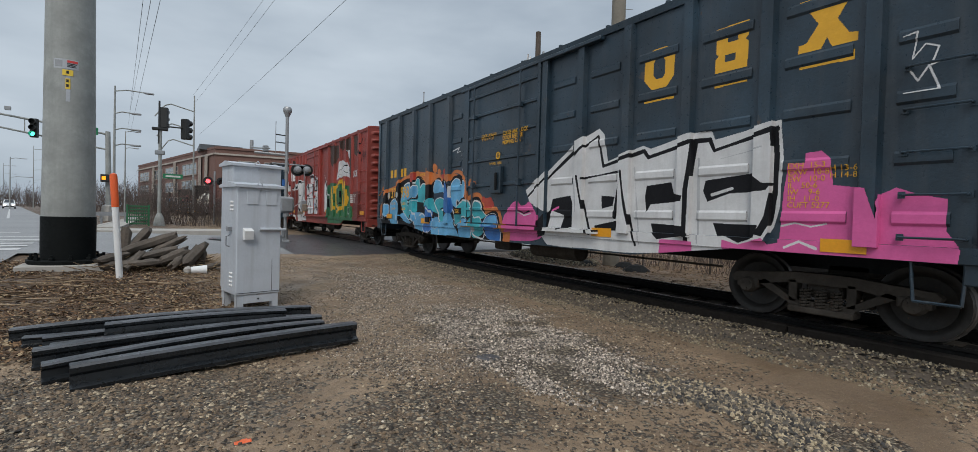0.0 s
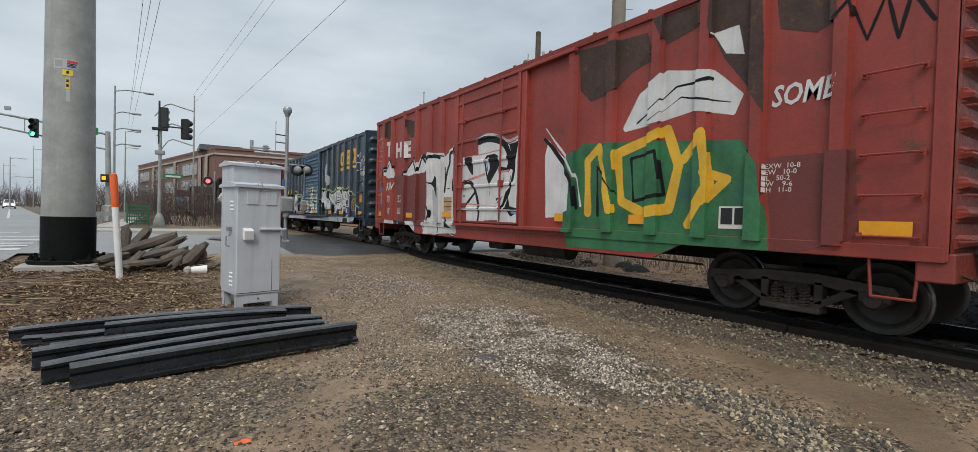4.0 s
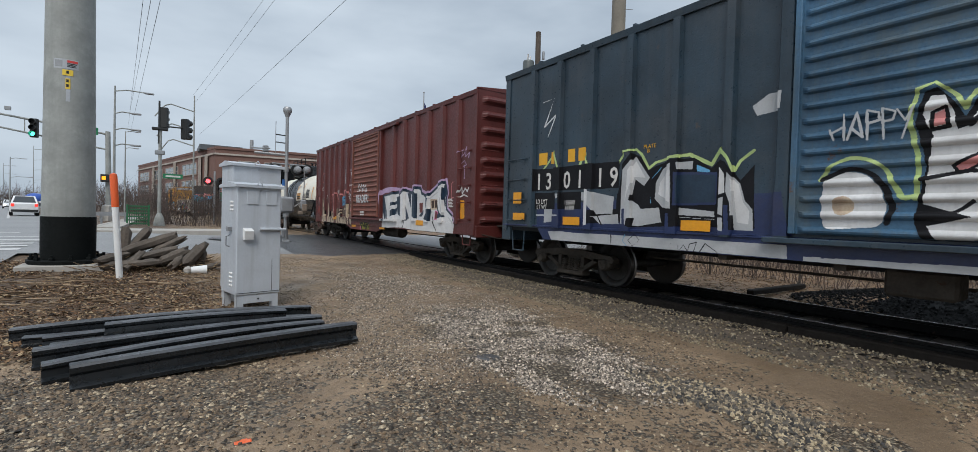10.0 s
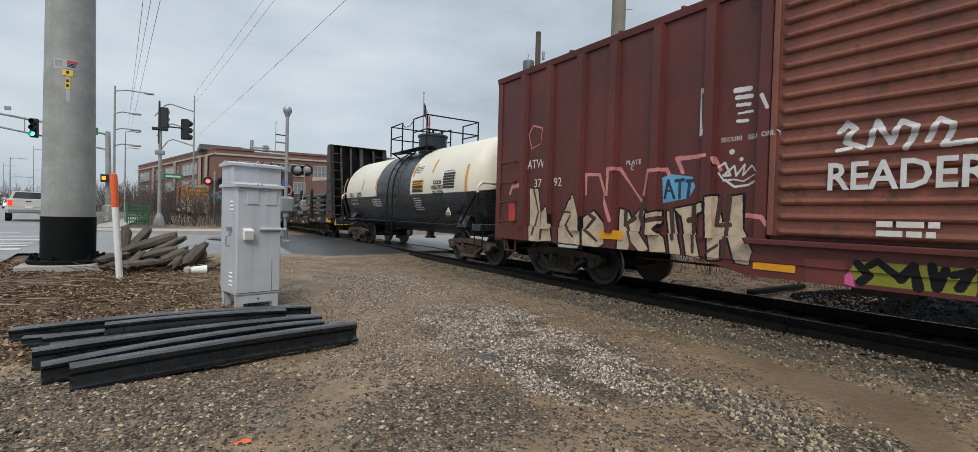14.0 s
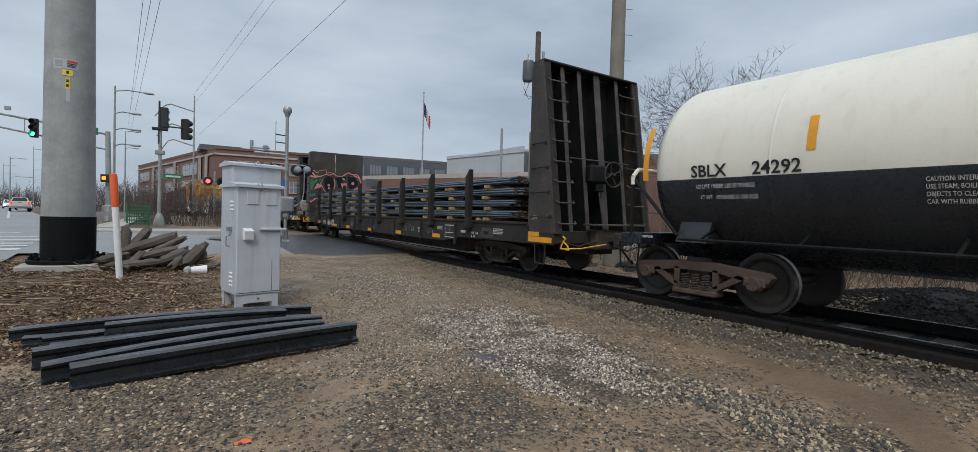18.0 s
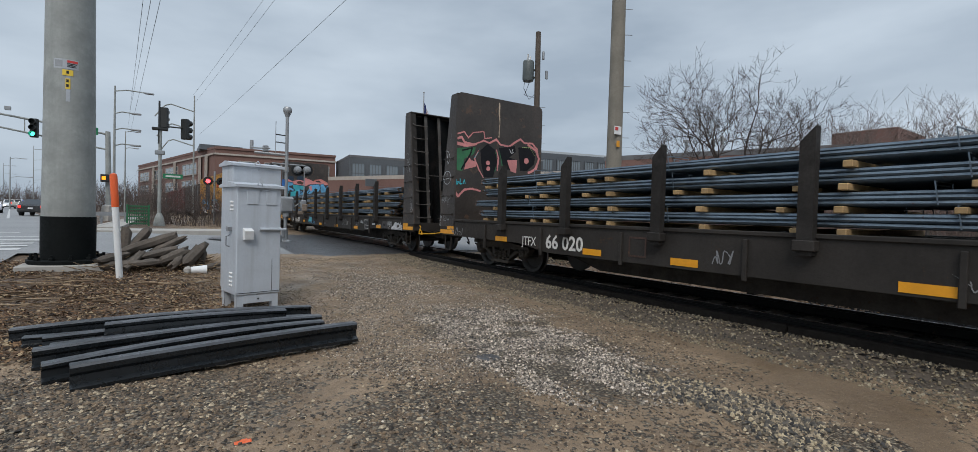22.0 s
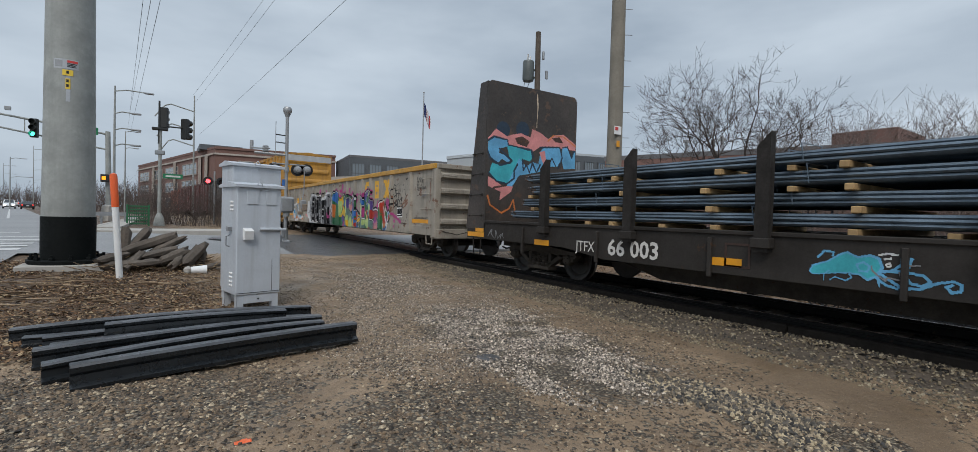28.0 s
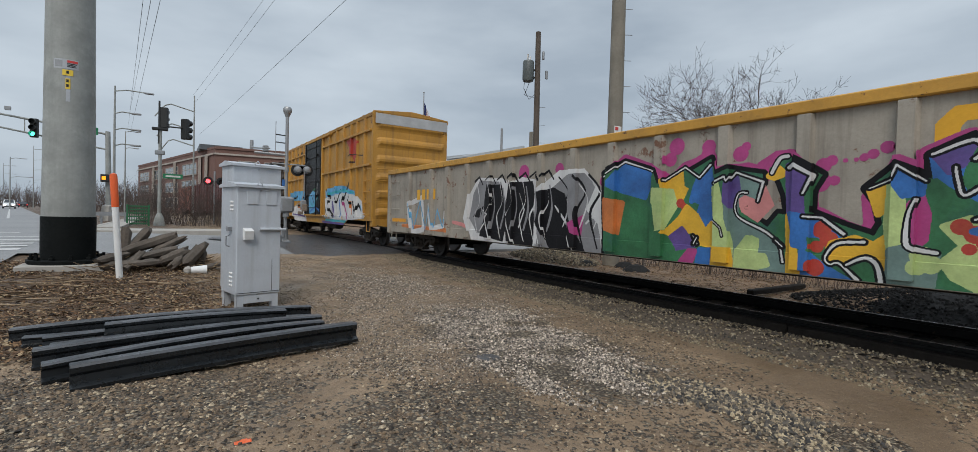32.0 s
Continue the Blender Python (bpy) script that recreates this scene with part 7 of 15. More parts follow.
corner = thing("traffic_signal", "grey traffic signal post with two black heads facing away", "traffic signal")
part("post", Shape().rod((-0.54, 34.82, 0.43), (-0.54, 34.82, 6.2), 0.10, 14, 0.085), POLE_GREY, corner, smooth=True)
part("base", Shape().lathe([(0.30, 0.40), (0.30, 0.50), (0.22, 0.95), (0.14, 1.15), (0.11, 1.2)], (-0.54, 34.82, 0), "z", 10), POLE_GREY, corner)
part("upper_post", Shape().rod((-0.58, 34.82, 5.35), (-0.60, 34.82, 7.9), 0.085, 12, 0.05), DARK, corner)
part("arm", Shape().rod((-0.6, 34.82, 6.42), (0.55, 34.82, 6.42), 0.045, 8).box(-0.95, -0.15, 34.6, 35.0, 6.15, 6.30, 0.03), DARK, corner)
signal_head(corner, -0.35, 34.9, 6.30, 1, None, -14)
signal_head(corner, 0.72, 34.9, 5.75, 1, None, -40)
part("clamp_box", Shape().box(-0.80, -0.30, 34.7, 34.95, 4.7, 4.95, 0.03), GALV, corner)
part("street_sign", Shape().box(-0.38, 0.62, 34.7, 34.73, 3.30, 3.58, 0.005), SIGN_GREEN, corner, "green street name sign")
part("sign_writing", Shape().box(-0.25, 0.5, 34.692, 34.70, 3.39, 3.49), LETTER_W, corner)

arm_ = thing("mast_arm_signal", "grey mast arm over the road with a green traffic light", "traffic signal")
part("post", Shape().rod((-3.67, 44.1, 0.5), (-3.80, 44.1, 6.9), 0.20, 16, 0.15), POLE_GREY, arm_, smooth=True)
part("base", Shape().lathe([(0.55, 0.45), (0.55, 0.62), (0.42, 1.55), (0.25, 1.62)], (-3.67, 44.1, 0), "z", 4), CONCRETE, arm_)
part("upper_chord", Shape().rod((-3.8, 44.1, 6.7), (-15.0, 43.0, 8.0), 0.07, 8), POLE_GREY, arm_)
part("lower_chord", Shape().rod((-3.8, 44.1, 5.6), (-15.0, 43.0, 7.4), 0.06, 8), POLE_GREY, arm_)
for k in range(4):
    part("arm_strut", Shape().rod((-5.5 - 2.6 * k, 43.9 - 0.2 * k, 6.9 + 0.3 * k), (-5.5 - 2.6 * k, 43.9 - 0.2 * k, 5.9 + 0.42 * k), 0.03, 6), POLE_GREY, arm_)
signal_head(arm_, -7.55, 43.3, 5.95, -1, 0, -10)
part("arm_sign", Shape().box(-4.9, -4.3, 43.7, 43.73, 6.55, 7.05, 0.01), SIGN_GREEN, arm_, "green sign on the arm")
part("walk_signal", Shape().box(-4.15, -3.65, 43.6, 43.9, 3.25, 3.80, 0.03), DARK, arm_)
part("hand_lamp", Shape().box(-4.06, -3.84, 43.58, 43.60, 3.40, 3.66, 0.02), AMBER_ON, arm_, "amber hand lamp")
part("control_box", Shape().box(-4.9, -4.4, 43.2, 43.6, 0.5, 3.1, 0.03), CASE, arm_)
part("camera_box", Shape().box(-9.0, -8.7, 43.3, 43.5, 7.6, 7.85, 0.02), ALU, arm_)


def lamp_post(x, y, z0, h, arms, label, group="street lamps", way=1, r=0.11):
    p = thing("street_lamp", label, "street lamp", group)
    part("post", Shape().rod((x, y, z0), (x, y, z0 + h), r, 10, r * 0.5), POLE_GREY, p, smooth=True)
    for z, ln_ in arms:
        part("arm", Shape().tube([(x, y, z), (x + way * ln_ * 0.4, y, z + 0.18), (x + way * ln_, y, z + 0.15)], 0.045, 6), POLE_GREY, p)
        part("lantern", Shape().box(x + way * ln_ - 0.1, x + way * (ln_ + 0.55), y - 0.12, y + 0.12, z + 0.06, z + 0.20, 0.04), ALU, p)
    return p


lamp_post(-3.59, 46.3, 0.5, 10.2, ((10.3, 1.9), (8.6, 1.1), (7.35, 1.1), (6.15, 1.1)), "tall grey steel pole with four short arms")
lamp_post(2.0, 59.4, 0.4, 13.0, (), "tall grey street lamp with drooping arms")
drop_ = thing("street_lamp", "tall grey lamp arms drooping over the street", "street lamp", "street lamps")
for z, ln_ in ((11.7, -3.4), (9.7, -3.2), (8.1, -3.0)):
    part("arm", Shape().tube([(2.0, 59.4, z), (2.0 + ln_ * 0.6, 59.4, z + 0.5), (2.0 + ln_ * 0.75, 59.4, z + 0.3), (2.0 + ln_, 59.4, z - 0.9)], 0.06, 6), POLE_GREY, drop_)
lamp_post(-5.3, 84.0, 0.5, 11.5, ((11.9, 1.2), (9.6, 1.0)), "grey steel pole with short arms by the road")
lamp_post(-23.0, 114.5, 0.5, 9.0, ((9.2, 1.6), (6.0, 2.5)), "grey street lamp far along the road")
lamp_post(-28.4, 162.3, 0.5, 15.5, ((15.0, 3.0), (12.4, 3.0), (9.9, 3.0), (7.4, 3.0)), "grey steel power pole far along the road")
lamp_post(-52.0, 250.0, 0.5, 16.0, ((15.5, 3.0), (12.4, 3.0)), "grey steel power pole at the end of the road")

GREEN_BOX = surface("green_utility_box", (0.015, 0.11, 0.045), 0.5, var=0.2, scale=2.0)
box_ = thing("green_railing", "dark green steel railing at the road corner", "railing")
for k in range(6):
    part("level_bar", Shape().box(-2.0, -1.02, 33.72, 33.76, 0.55 + 0.20 * k, 0.62 + 0.20 * k, 0.006), GREEN_BOX, box_)
for x_ in (-2.05, -1.06):
    part("post", Shape().box(x_, x_ + 0.09, 33.69, 33.78, 0.42, 1.68, 0.01), GREEN_BOX, box_)
for k in range(9):
    part("upright_bar", Shape().box(-1.92 + 0.105 * k, -1.88 + 0.105 * k, 33.765, 33.79, 0.5, 1.6), GREEN_BOX, box_)
part("return_rail", Shape().box(-1.08, -1.03, 33.78, 36.6, 1.40, 1.50).box(-1.08, -1.03, 33.78, 36.6, 0.80, 0.90), GREEN_BOX, box_)
rail_ = thing("guard_rail", "grey steel guard rail behind the corner", "guard rail")
part("beam", Shape().prism([(37.0, 0.95), (37.06, 1.0), (37.0, 1.05), (37.06, 1.12), (37.0, 1.18)], "x", -6.0, -2.2), GALV, rail_)
for k in range(4):
    part("post", Shape().box(-5.8 + 1.15 * k, -5.7 + 1.15 * k, 37.06, 37.16, 0.45, 1.15, 0.01), GALV, rail_)

# kerb and pavement at the far corner
kerb = part("kerb", Shape().box(-2.4, 3.3, 25.0, 25.22, 0.2, 0.56, 0.02), CONCRETE)
tagged(kerb, "pale concrete kerb of the far corner", "kerb", kind="structure")
kerb = part("kerb_return", Shape().box(-2.95, -2.75, 26.0, 60.0, 0.3, 0.62, 0.02), CONCRETE)
tagged(kerb, "pale concrete kerb along the road", "kerb", kind="structure")
pave = part("pavement", Shape().box(-2.75, 3.3, 25.22, 27.4, 0.2, 0.55).box(-2.75, -1.9, 27.4, 60.0, 0.2, 0.60), CONCRETE)
tagged(pave, "pale concrete pavement on the far corner", "pavement", kind="structure")
for k, (x0, x1, y0, y1) in enumerate(((-9, -3.1, 16.2, 16.5), (-9, -3.1, 16.9, 17.2), (-9, -3.1, 17.6, 17.9), (-9, -3.1, 18.3, 18.6), (-9, -3.1, 19.0, 19.3), (-9, -3.3, 20.6, 20.9), (-14, -4.5, 23.6, 24.1))):
    ln_ = part("road_line", sheet([x0, x0 + (x1 - x0) * 0.3, x0 + (x1 - x0) * 0.6, x1], [y0, y1], 0.006), ROAD_PAINT)
    tagged(ln_, "worn white road marking", "road marking", kind="structure")
for x0, y0, y1 in ((-8.2, 27, 34), (-11.8, 36, 60), (-11.8, 66, 100), (-8.4, 40, 52), (-15.0, 28, 300), (-5.2, 46, 300)):
    ln_ = part("road_line", Shape().add([(x0 - 0.2 * (y0 - 25), y0, 0.508), (x0 + 0.15 - 0.2 * (y0 - 25), y0, 0.508), (x0 + 0.15 - 0.2 * (y1 - 25), y1, 0.508), (x0 - 0.2 * (y1 - 25), y1, 0.508)], [(0, 1, 2, 3)]), ROAD_PAINT)
    tagged(ln_, "worn white road marking", "road marking", kind="structure")
tagged(part("puddle_patch", Shape().lathe([(0.0, 0.412), (0.9, 0.41), (1.3, 0.402)], (2.5, 21.5, 0), "z", 14), ASPHALT_WET), "dark wet patch on the street", "patch", kind="structure")
tagged(part("dirt_bank", Shape().lathe([(4.5, 0.25), (3.4, 0.55), (2.0, 1.0), (0.8, 1.15), (0.0, 1.2)], (4.0, 41.5, 0), "z", 20), GROUND, smooth=True), "low bank of brown soil behind the corner", "bank", kind="structure")

# ---- brick buildings and sheds ----
BRICK = surface("red_brown_brickwork", (0.17, 0.095, 0.078), 0.85, var=0.18, scale=0.5, fine=14.0, dirt=0.2, dirt_rgb=(0.12, 0.08, 0.07))
STONE_BAND = surface("pale_stone_band", (0.38, 0.34, 0.30), 0.8, var=0.12)
SHED_GREY = surface("pale_grey_cladding", (0.40, 0.43, 0.45), 0.6, var=0.08, scale=0.4, streak=0.15)
SHED_DARK = surface("dark_grey_cladding", (0.085, 0.095, 0.105), 0.6, var=0.15, scale=0.5)
ROOF_GREY = surface("grey_roof_felt", (0.12, 0.12, 0.125), 0.8, var=0.15)
PANE = glass("window_glass", (0.16, 0.19, 0.21))


def wall_face(house, p, q, z0, z1, rows, cols, wfrac, hfrac, pane_mat, frame_mat, first=0.0, last=1.0, pane_z=0.0):
    """Windows in rows along a wall from p to q, each with frame, bars and pane."""
    p, q = Vector((p[0], p[1], 0)), Vector((q[0], q[1], 0))
    d = q - p
    L = d.length
    a = math.degrees(math.atan2(d.y, d.x))
    for r in range(rows):
        for c in range(cols):
            u = first + (last - first) * (c + 0.5) / cols
            zc = z0 + (z1 - z0) * (r + 0.5) / rows
            w, h = L * (last - first) / cols * wfrac, (z1 - z0) / rows * hfrac
            at = Matrix.Translation(p + d * u + Vector((0, 0, zc))) @ pose(0, 0, 0, 0, 0, a)
            win = part("window", Shape().box(-w / 2 - 0.12, w / 2 + 0.12, -0.10, 0.05, -h / 2 - 0.15, -h / 2, 0.0).box(-w / 2 - 0.12, w / 2 + 0.12, -0.10, 0.05, h / 2, h / 2 + 0.12).box(-w / 2 - 0.12, -w / 2, -0.10, 0.05, -h / 2, h / 2).box(w / 2, w / 2 + 0.12, -0.10, 0.05, -h / 2, h / 2), frame_mat, house, at=at)
            part("pane", Shape().box(-w / 2, w / 2, -0.03, 0.03, -h / 2, h / 2), pane_mat, win)
            bars_ = Shape()
            for k in range(1, 4):
                bars_.box(-w / 2 + w * k / 4 - 0.05, -w / 2 + w * k / 4 + 0.05, -0.06, -0.03, -h / 2, h / 2)
            bars_.box(-w / 2, w / 2, -0.075, -0.06, -0.05, 0.05)
            part("glazing_bar", bars_, frame_mat, win)


def building(label, plan, z1, wall_mat, roof_mat=None, name="building"):
    h = thing(name, label, "building")
    part("wall", Shape().prism(plan, "z", -0.5, z1), wall_mat, h)
    cx, cy = sum(p[0] for p in plan) / len(plan), sum(p[1] for p in plan) / len(plan)
    part("roof", Shape().prism([(cx + (x - cx) * 1.006, cy + (y - cy) * 1.006) for x, y in plan], "z", z1, z1 + 0.4), roof_mat or ROOF_GREY, h)
    return h


mill = building("long three-storey red brick building with wide pale windows", [(6.35, 94.8), (26.0, 92.0), (26.0, 150.0), (-7.0, 155.0)], 11.9, BRICK, BRICK, "brick_building")
part("stone_band", Shape().prism([(6.25, 94.6), (26.1, 91.8), (26.1, 92.0), (6.35, 94.8)], "z", 10.9, 11.2), STONE_BAND, mill)
part("stone_band", Shape().prism([(6.15, 94.7), (6.35, 94.7), (-7.0, 155.0), (-7.2, 155.0)], "z", 10.9, 11.2), STONE_BAND, mill)
wall_face(mill, (-7.06, 155.0), (6.29, 94.8), 1.0, 10.6, 3, 4, 0.74, 0.62, PANE, STONE_BAND, 0.02, 0.86)
wall_face(mill, (6.4, 94.74), (26.0, 91.94), 1.0, 10.6, 3, 4, 0.62, 0.60, PANE, STONE_BAND, 0.14, 0.98)
for u in (0.30, 0.60, 0.88, 0.94):
    x_, y_ = -7.06 + 13.35 * u, 155.0 - 60.2 * u
    part("pilaster", Shape().box(x_ - 0.5, x_ - 0.1, y_ - 0.5, y_ + 0.5, 0.0, 10.8), STONE_BAND, mill)
part("roof_house", Shape().box(4.2, 11.0, 99.0, 110.0, 12.0, 13.0, 0.05), SHED_DARK, mill)
part("roof_vent", Shape().rod((12.0, 95.0, 12.0), (12.0, 95.0, 14.0), 0.3, 8), ALU, mill)

shed = building("pale grey metal shed with dark glazed side", [(33.3, 61.2), (36.7, 47.5), (48.6, 44.5), (52.0, 60.0)], 9.7, SHED_GREY, SHED_GREY, "metal_shed")
part("gable", Shape().add([(33.2, 61.2, 9.7), (36.6, 47.4, 9.7), (36.6, 47.4, 10.5), (33.6, 59.9, 9.9)], [(0, 1, 2, 3)]).add([(33.4, 61.2, 9.7), (36.8, 47.5, 9.7), (36.8, 47.5, 10.5), (33.8, 59.9, 9.9)], [(0, 1, 2, 3)]), SHED_GREY, shed)
part("dark_side", Shape().prism([(36.75, 47.3), (48.6, 44.3), (48.6, 44.42), (36.75, 47.42)], "z", 0, 9.8), SHED_DARK, shed)
wall_face(shed, (36.8, 47.25), (48.6, 44.25), 6.0, 9.3, 1, 6, 0.62, 0.82, PANE, SHED_DARK)
hall = building("dark flat-roofed hall with tall windows", [(25.3, 81.1), (42.5, 78.0), (44.0, 92.0), (27.0, 95.0)], 11.0, SHED_DARK, ROOF_GREY, "factory_hall")
wall_face(hall, (25.3, 81.0), (42.5, 77.9), 6.2, 10.4, 1, 6, 0.66, 0.78, PANE, SHED_DARK)
low = building("low red brick building with a pale roof edge beyond the street", [(14.0, 58.5), (30.0, 26.2), (38.0, 30.0), (22.0, 62.5)], 5.2, BRICK, STONE_BAND, "low_building")
wall_face(low, (13.95, 58.45), (29.95, 26.15), 1.2, 4.0, 1, 10, 0.4, 0.6, PANE, STONE_BAND)
tagged(part("shop_sign", Shape().box(17.2, 18.6, 49.5, 49.6, 4.4, 5.2, 0.02), SHED_DARK), "dark sign board with unreadable white lettering", "sign")
back = building("red brick building behind bare trees", [(33.5, 31.0), (44.0, 4.0), (54.0, 8.0), (43.0, 35.0)], 7.0, BRICK, ROOF_GREY, "brick_building")
wall_face(back, (33.45, 30.95), (43.95, 3.95), 3.0, 6.4, 1, 7, 0.5, 0.6, PANE, STONE_BAND)
part("roof_house", Shape().box(42.0, 48.0, 12.0, 16.0, 7.2, 8.6, 0.05), BRICK, back)
for k in range(3):
    part("roof_vent", Shape().rod((37.0 + k * 1.2, 25.0 - k * 2.5, 7.2), (37.0 + k * 1.2, 25.0 - k * 2.5, 8.4 + 0.4 * (k % 2)), 0.12, 8).rod((37.0 + k * 1.2, 25.0 - k * 2.5, 8.4), (37.0 + k * 1.2, 25.0 - k * 2.5, 8.6), 0.3, 8), ALU, back)

# ---- poles, wires, flag ----
WOOD_POLE = surface("grey_wood_pole", (0.215, 0.195, 0.16), 0.85, var=0.25, scale=1.5, fine=18.0, streak=0.3, dirt=0.3, dirt_rgb=(0.11, 0.095, 0.075), bump=0.4)
WOOD_DARK = surface("dark_wood_pole", (0.095, 0.075, 0.06), 0.85, var=0.3, scale=2.0, bump=0.4)
WIRE = surface("black_cable", (0.02, 0.02, 0.022), 0.6, var=0.1, bump=0.0)


def wood_pole(x, y, h, r, mat_, label, pegs=6, lean=0.0):
    p = thing("utility_pole", label, "utility pole", "wooden poles")
    part("shaft", Shape().rod((x, y, 0), (x + lean, y, h), r, 14, r * 0.72), mat_, p, smooth=True)
    for k in range(pegs):
        z = 4.3 + 0.85 * k
        part("step_peg", Shape().rod((x + 0.05, y - 0.05, z), (x + r * 0.85 + 0.16, y - r * 0.6 - 0.10, z), 0.012, 5), GALV, p)
    return p


wp = wood_pole(12.3, 11.0, 15.0, 0.27, WOOD_POLE, "thick grey wooden pole with climbing pegs and a tag", 9)
part("tag_plate", Shape().box(11.98, 12.30, 10.72, 10.74, 4.35, 4.62, 0.004), WHITE, wp, "white tag plate")
part("tag_mark", Shape().box(12.0, 12.14, 10.71, 10.72, 4.48, 4.58), SIGN_RED, wp)
part("tag_small", Shape().box(12.1, 12.24, 10.72, 10.735, 3.95, 4.15, 0.003), REFLECT, wp)
TANK_GREY = surface("dark_transformer_grey", (0.085, 0.10, 0.10), 0.5, var=0.2, scale=3.0)
wq = wood_pole(14.6, 17.9, 10.4, 0.17, WOOD_DARK, "dark wooden pole carrying a grey transformer", 4, -0.1)
part("transformer", Shape().lathe([(0.0, 8.05), (0.24, 8.06), (0.27, 8.15), (0.27, 8.95), (0.24, 9.02), (0.0, 9.06)], (14.15, 18.15, 0), "z", 18), TANK_GREY, wq, "grey cylindrical transformer", smooth=True)
part("bushing", Shape().rod((14.05, 18.1, 9.0), (14.0, 18.0, 9.3), 0.04, 8).rod((14.25, 18.2, 9.0), (14.3, 18.2, 9.28), 0.04, 8), WHITE, wq)
part("bracket", Shape().rod((14.2, 18.1, 8.6), (14.6, 17.9, 8.6), 0.05, 6).rod((14.2, 18.1, 8.25), (14.6, 17.9, 8.25), 0.05, 6), DARK, wq)
part("cutout", Shape().box(14.68, 14.78, 17.7, 17.8, 9.1, 9.5, 0.02).box(14.85, 14.98, 17.65, 17.75, 8.2, 8.6, 0.02), GALV, wq)
part("loop_wire", Shape().tube([(14.0, 18.2, 8.3), (13.95, 18.2, 7.7), (14.2, 18.1, 7.2), (14.5, 18.0, 7.5), (14.55, 17.9, 6.8)], 0.012, 4).tube([(14.3, 18.2, 8.1), (14.0, 18.2, 7.4), (14.5, 18.0, 7.3)], 0.012, 4), WIRE, wq)
wood_pole(18.7, 23.5, 6.9, 0.16, WOOD_POLE, "short grey wooden pole", 0)
st = thing("steel_pole", "slim grey steel pole", "pole")
part("shaft", Shape().rod((22.9, 32.7, 0), (22.9, 32.7, 8.9), 0.10, 10), ALU, st)
FLAG_R, FLAG_W, FLAG_B = surface("flag_red", (0.42, 0.03, 0.04), 0.8, var=0.1), surface("flag_white", (0.6, 0.6, 0.6), 0.8, var=0.1), surface("flag_blue", (0.02, 0.03, 0.12), 0.8, var=0.1)
fp = thing("flag_pole", "grey flag pole with a drooping striped flag", "flag pole")
part("shaft", Shape().rod((22.5, 46.9, 0), (22.5, 46.9, 14.6), 0.10, 12, 0.05), ALU, fp)
part("ball", Shape().lathe([(0.0, 14.55), (0.09, 14.65), (0.0, 14.78)], (22.5, 46.9, 0), "z", 10), ALU, fp)
for k in range(9):
    x0, x1 = 22.58 + 0.085 * k, 22.58 + 0.085 * (k + 1)
    zt, zb = 13.6 - 0.18 * k, 13.6 - 0.18 * (k + 1)
    w = 0.10 * math.sin(k * 1.9)
    part("flag_stripe", Shape().add([(x0, 46.9 + w, zt), (x1, 46.9 - w, zb), (x1, 46.9 - w, zb - 1.3), (x0, 46.9 + w, zt - 1.3)], [(0, 1, 2, 3)]).add([(x0, 46.93 + w, zt), (x1, 46.93 - w, zb), (x1, 46.93 - w, zb - 1.3), (x0, 46.93 + w, zt - 1.3)], [(0, 1, 2, 3)]), (FLAG_B if k < 3 else (FLAG_R if k % 2 else FLAG_W)), fp)


def wire(p, q, sag, r=0.02):
    pts = [tuple(Vector(p) + (Vector(q) - Vector(p)) * k / 14 - Vector((0, 0, sag * 4 * (k / 14) * (1 - k / 14)))) for k in range(15)]
    run = (Vector(q) - Vector(p)).normalized()
    u = run.cross(Vector((0, 0, 1))).normalized() * r
    v = u.cross(run)
    ring = [[tuple(Vector(c) + u * math.cos(0.7854 + 1.5708 * j) + v * math.sin(0.7854 + 1.5708 * j)) for j in (0, 1, 2, 3, 0)] for c in pts]
    tagged(part("overhead_wire", Shape().grid(ring), WIRE), "thin black overhead power line", "power line", "overhead lines")


for p_, q_ in (((11.19, 38.4, 18.35), (5.26, 124.89, 18.05)), ((9.41, 59.26, 25.32), (4.23, 124.93, 24.81)), ((8.28, 59.43, 25.08), (3.97, 124.94, 26.56)),
               ((-0.67, 34.99, 13.9), (-8.61, 149.75, 19.56)), ((-1.12, 34.98, 13.77), (-8.67, 149.75, 24.99)), ((-1.48, 34.97, 13.67), (-9.0, 149.73, 21.06))):
    a_, b_ = Vector(p_), Vector(q_)
    wire(a_ - (b_ - a_) * 0.35, b_, 0.25, 0.016)


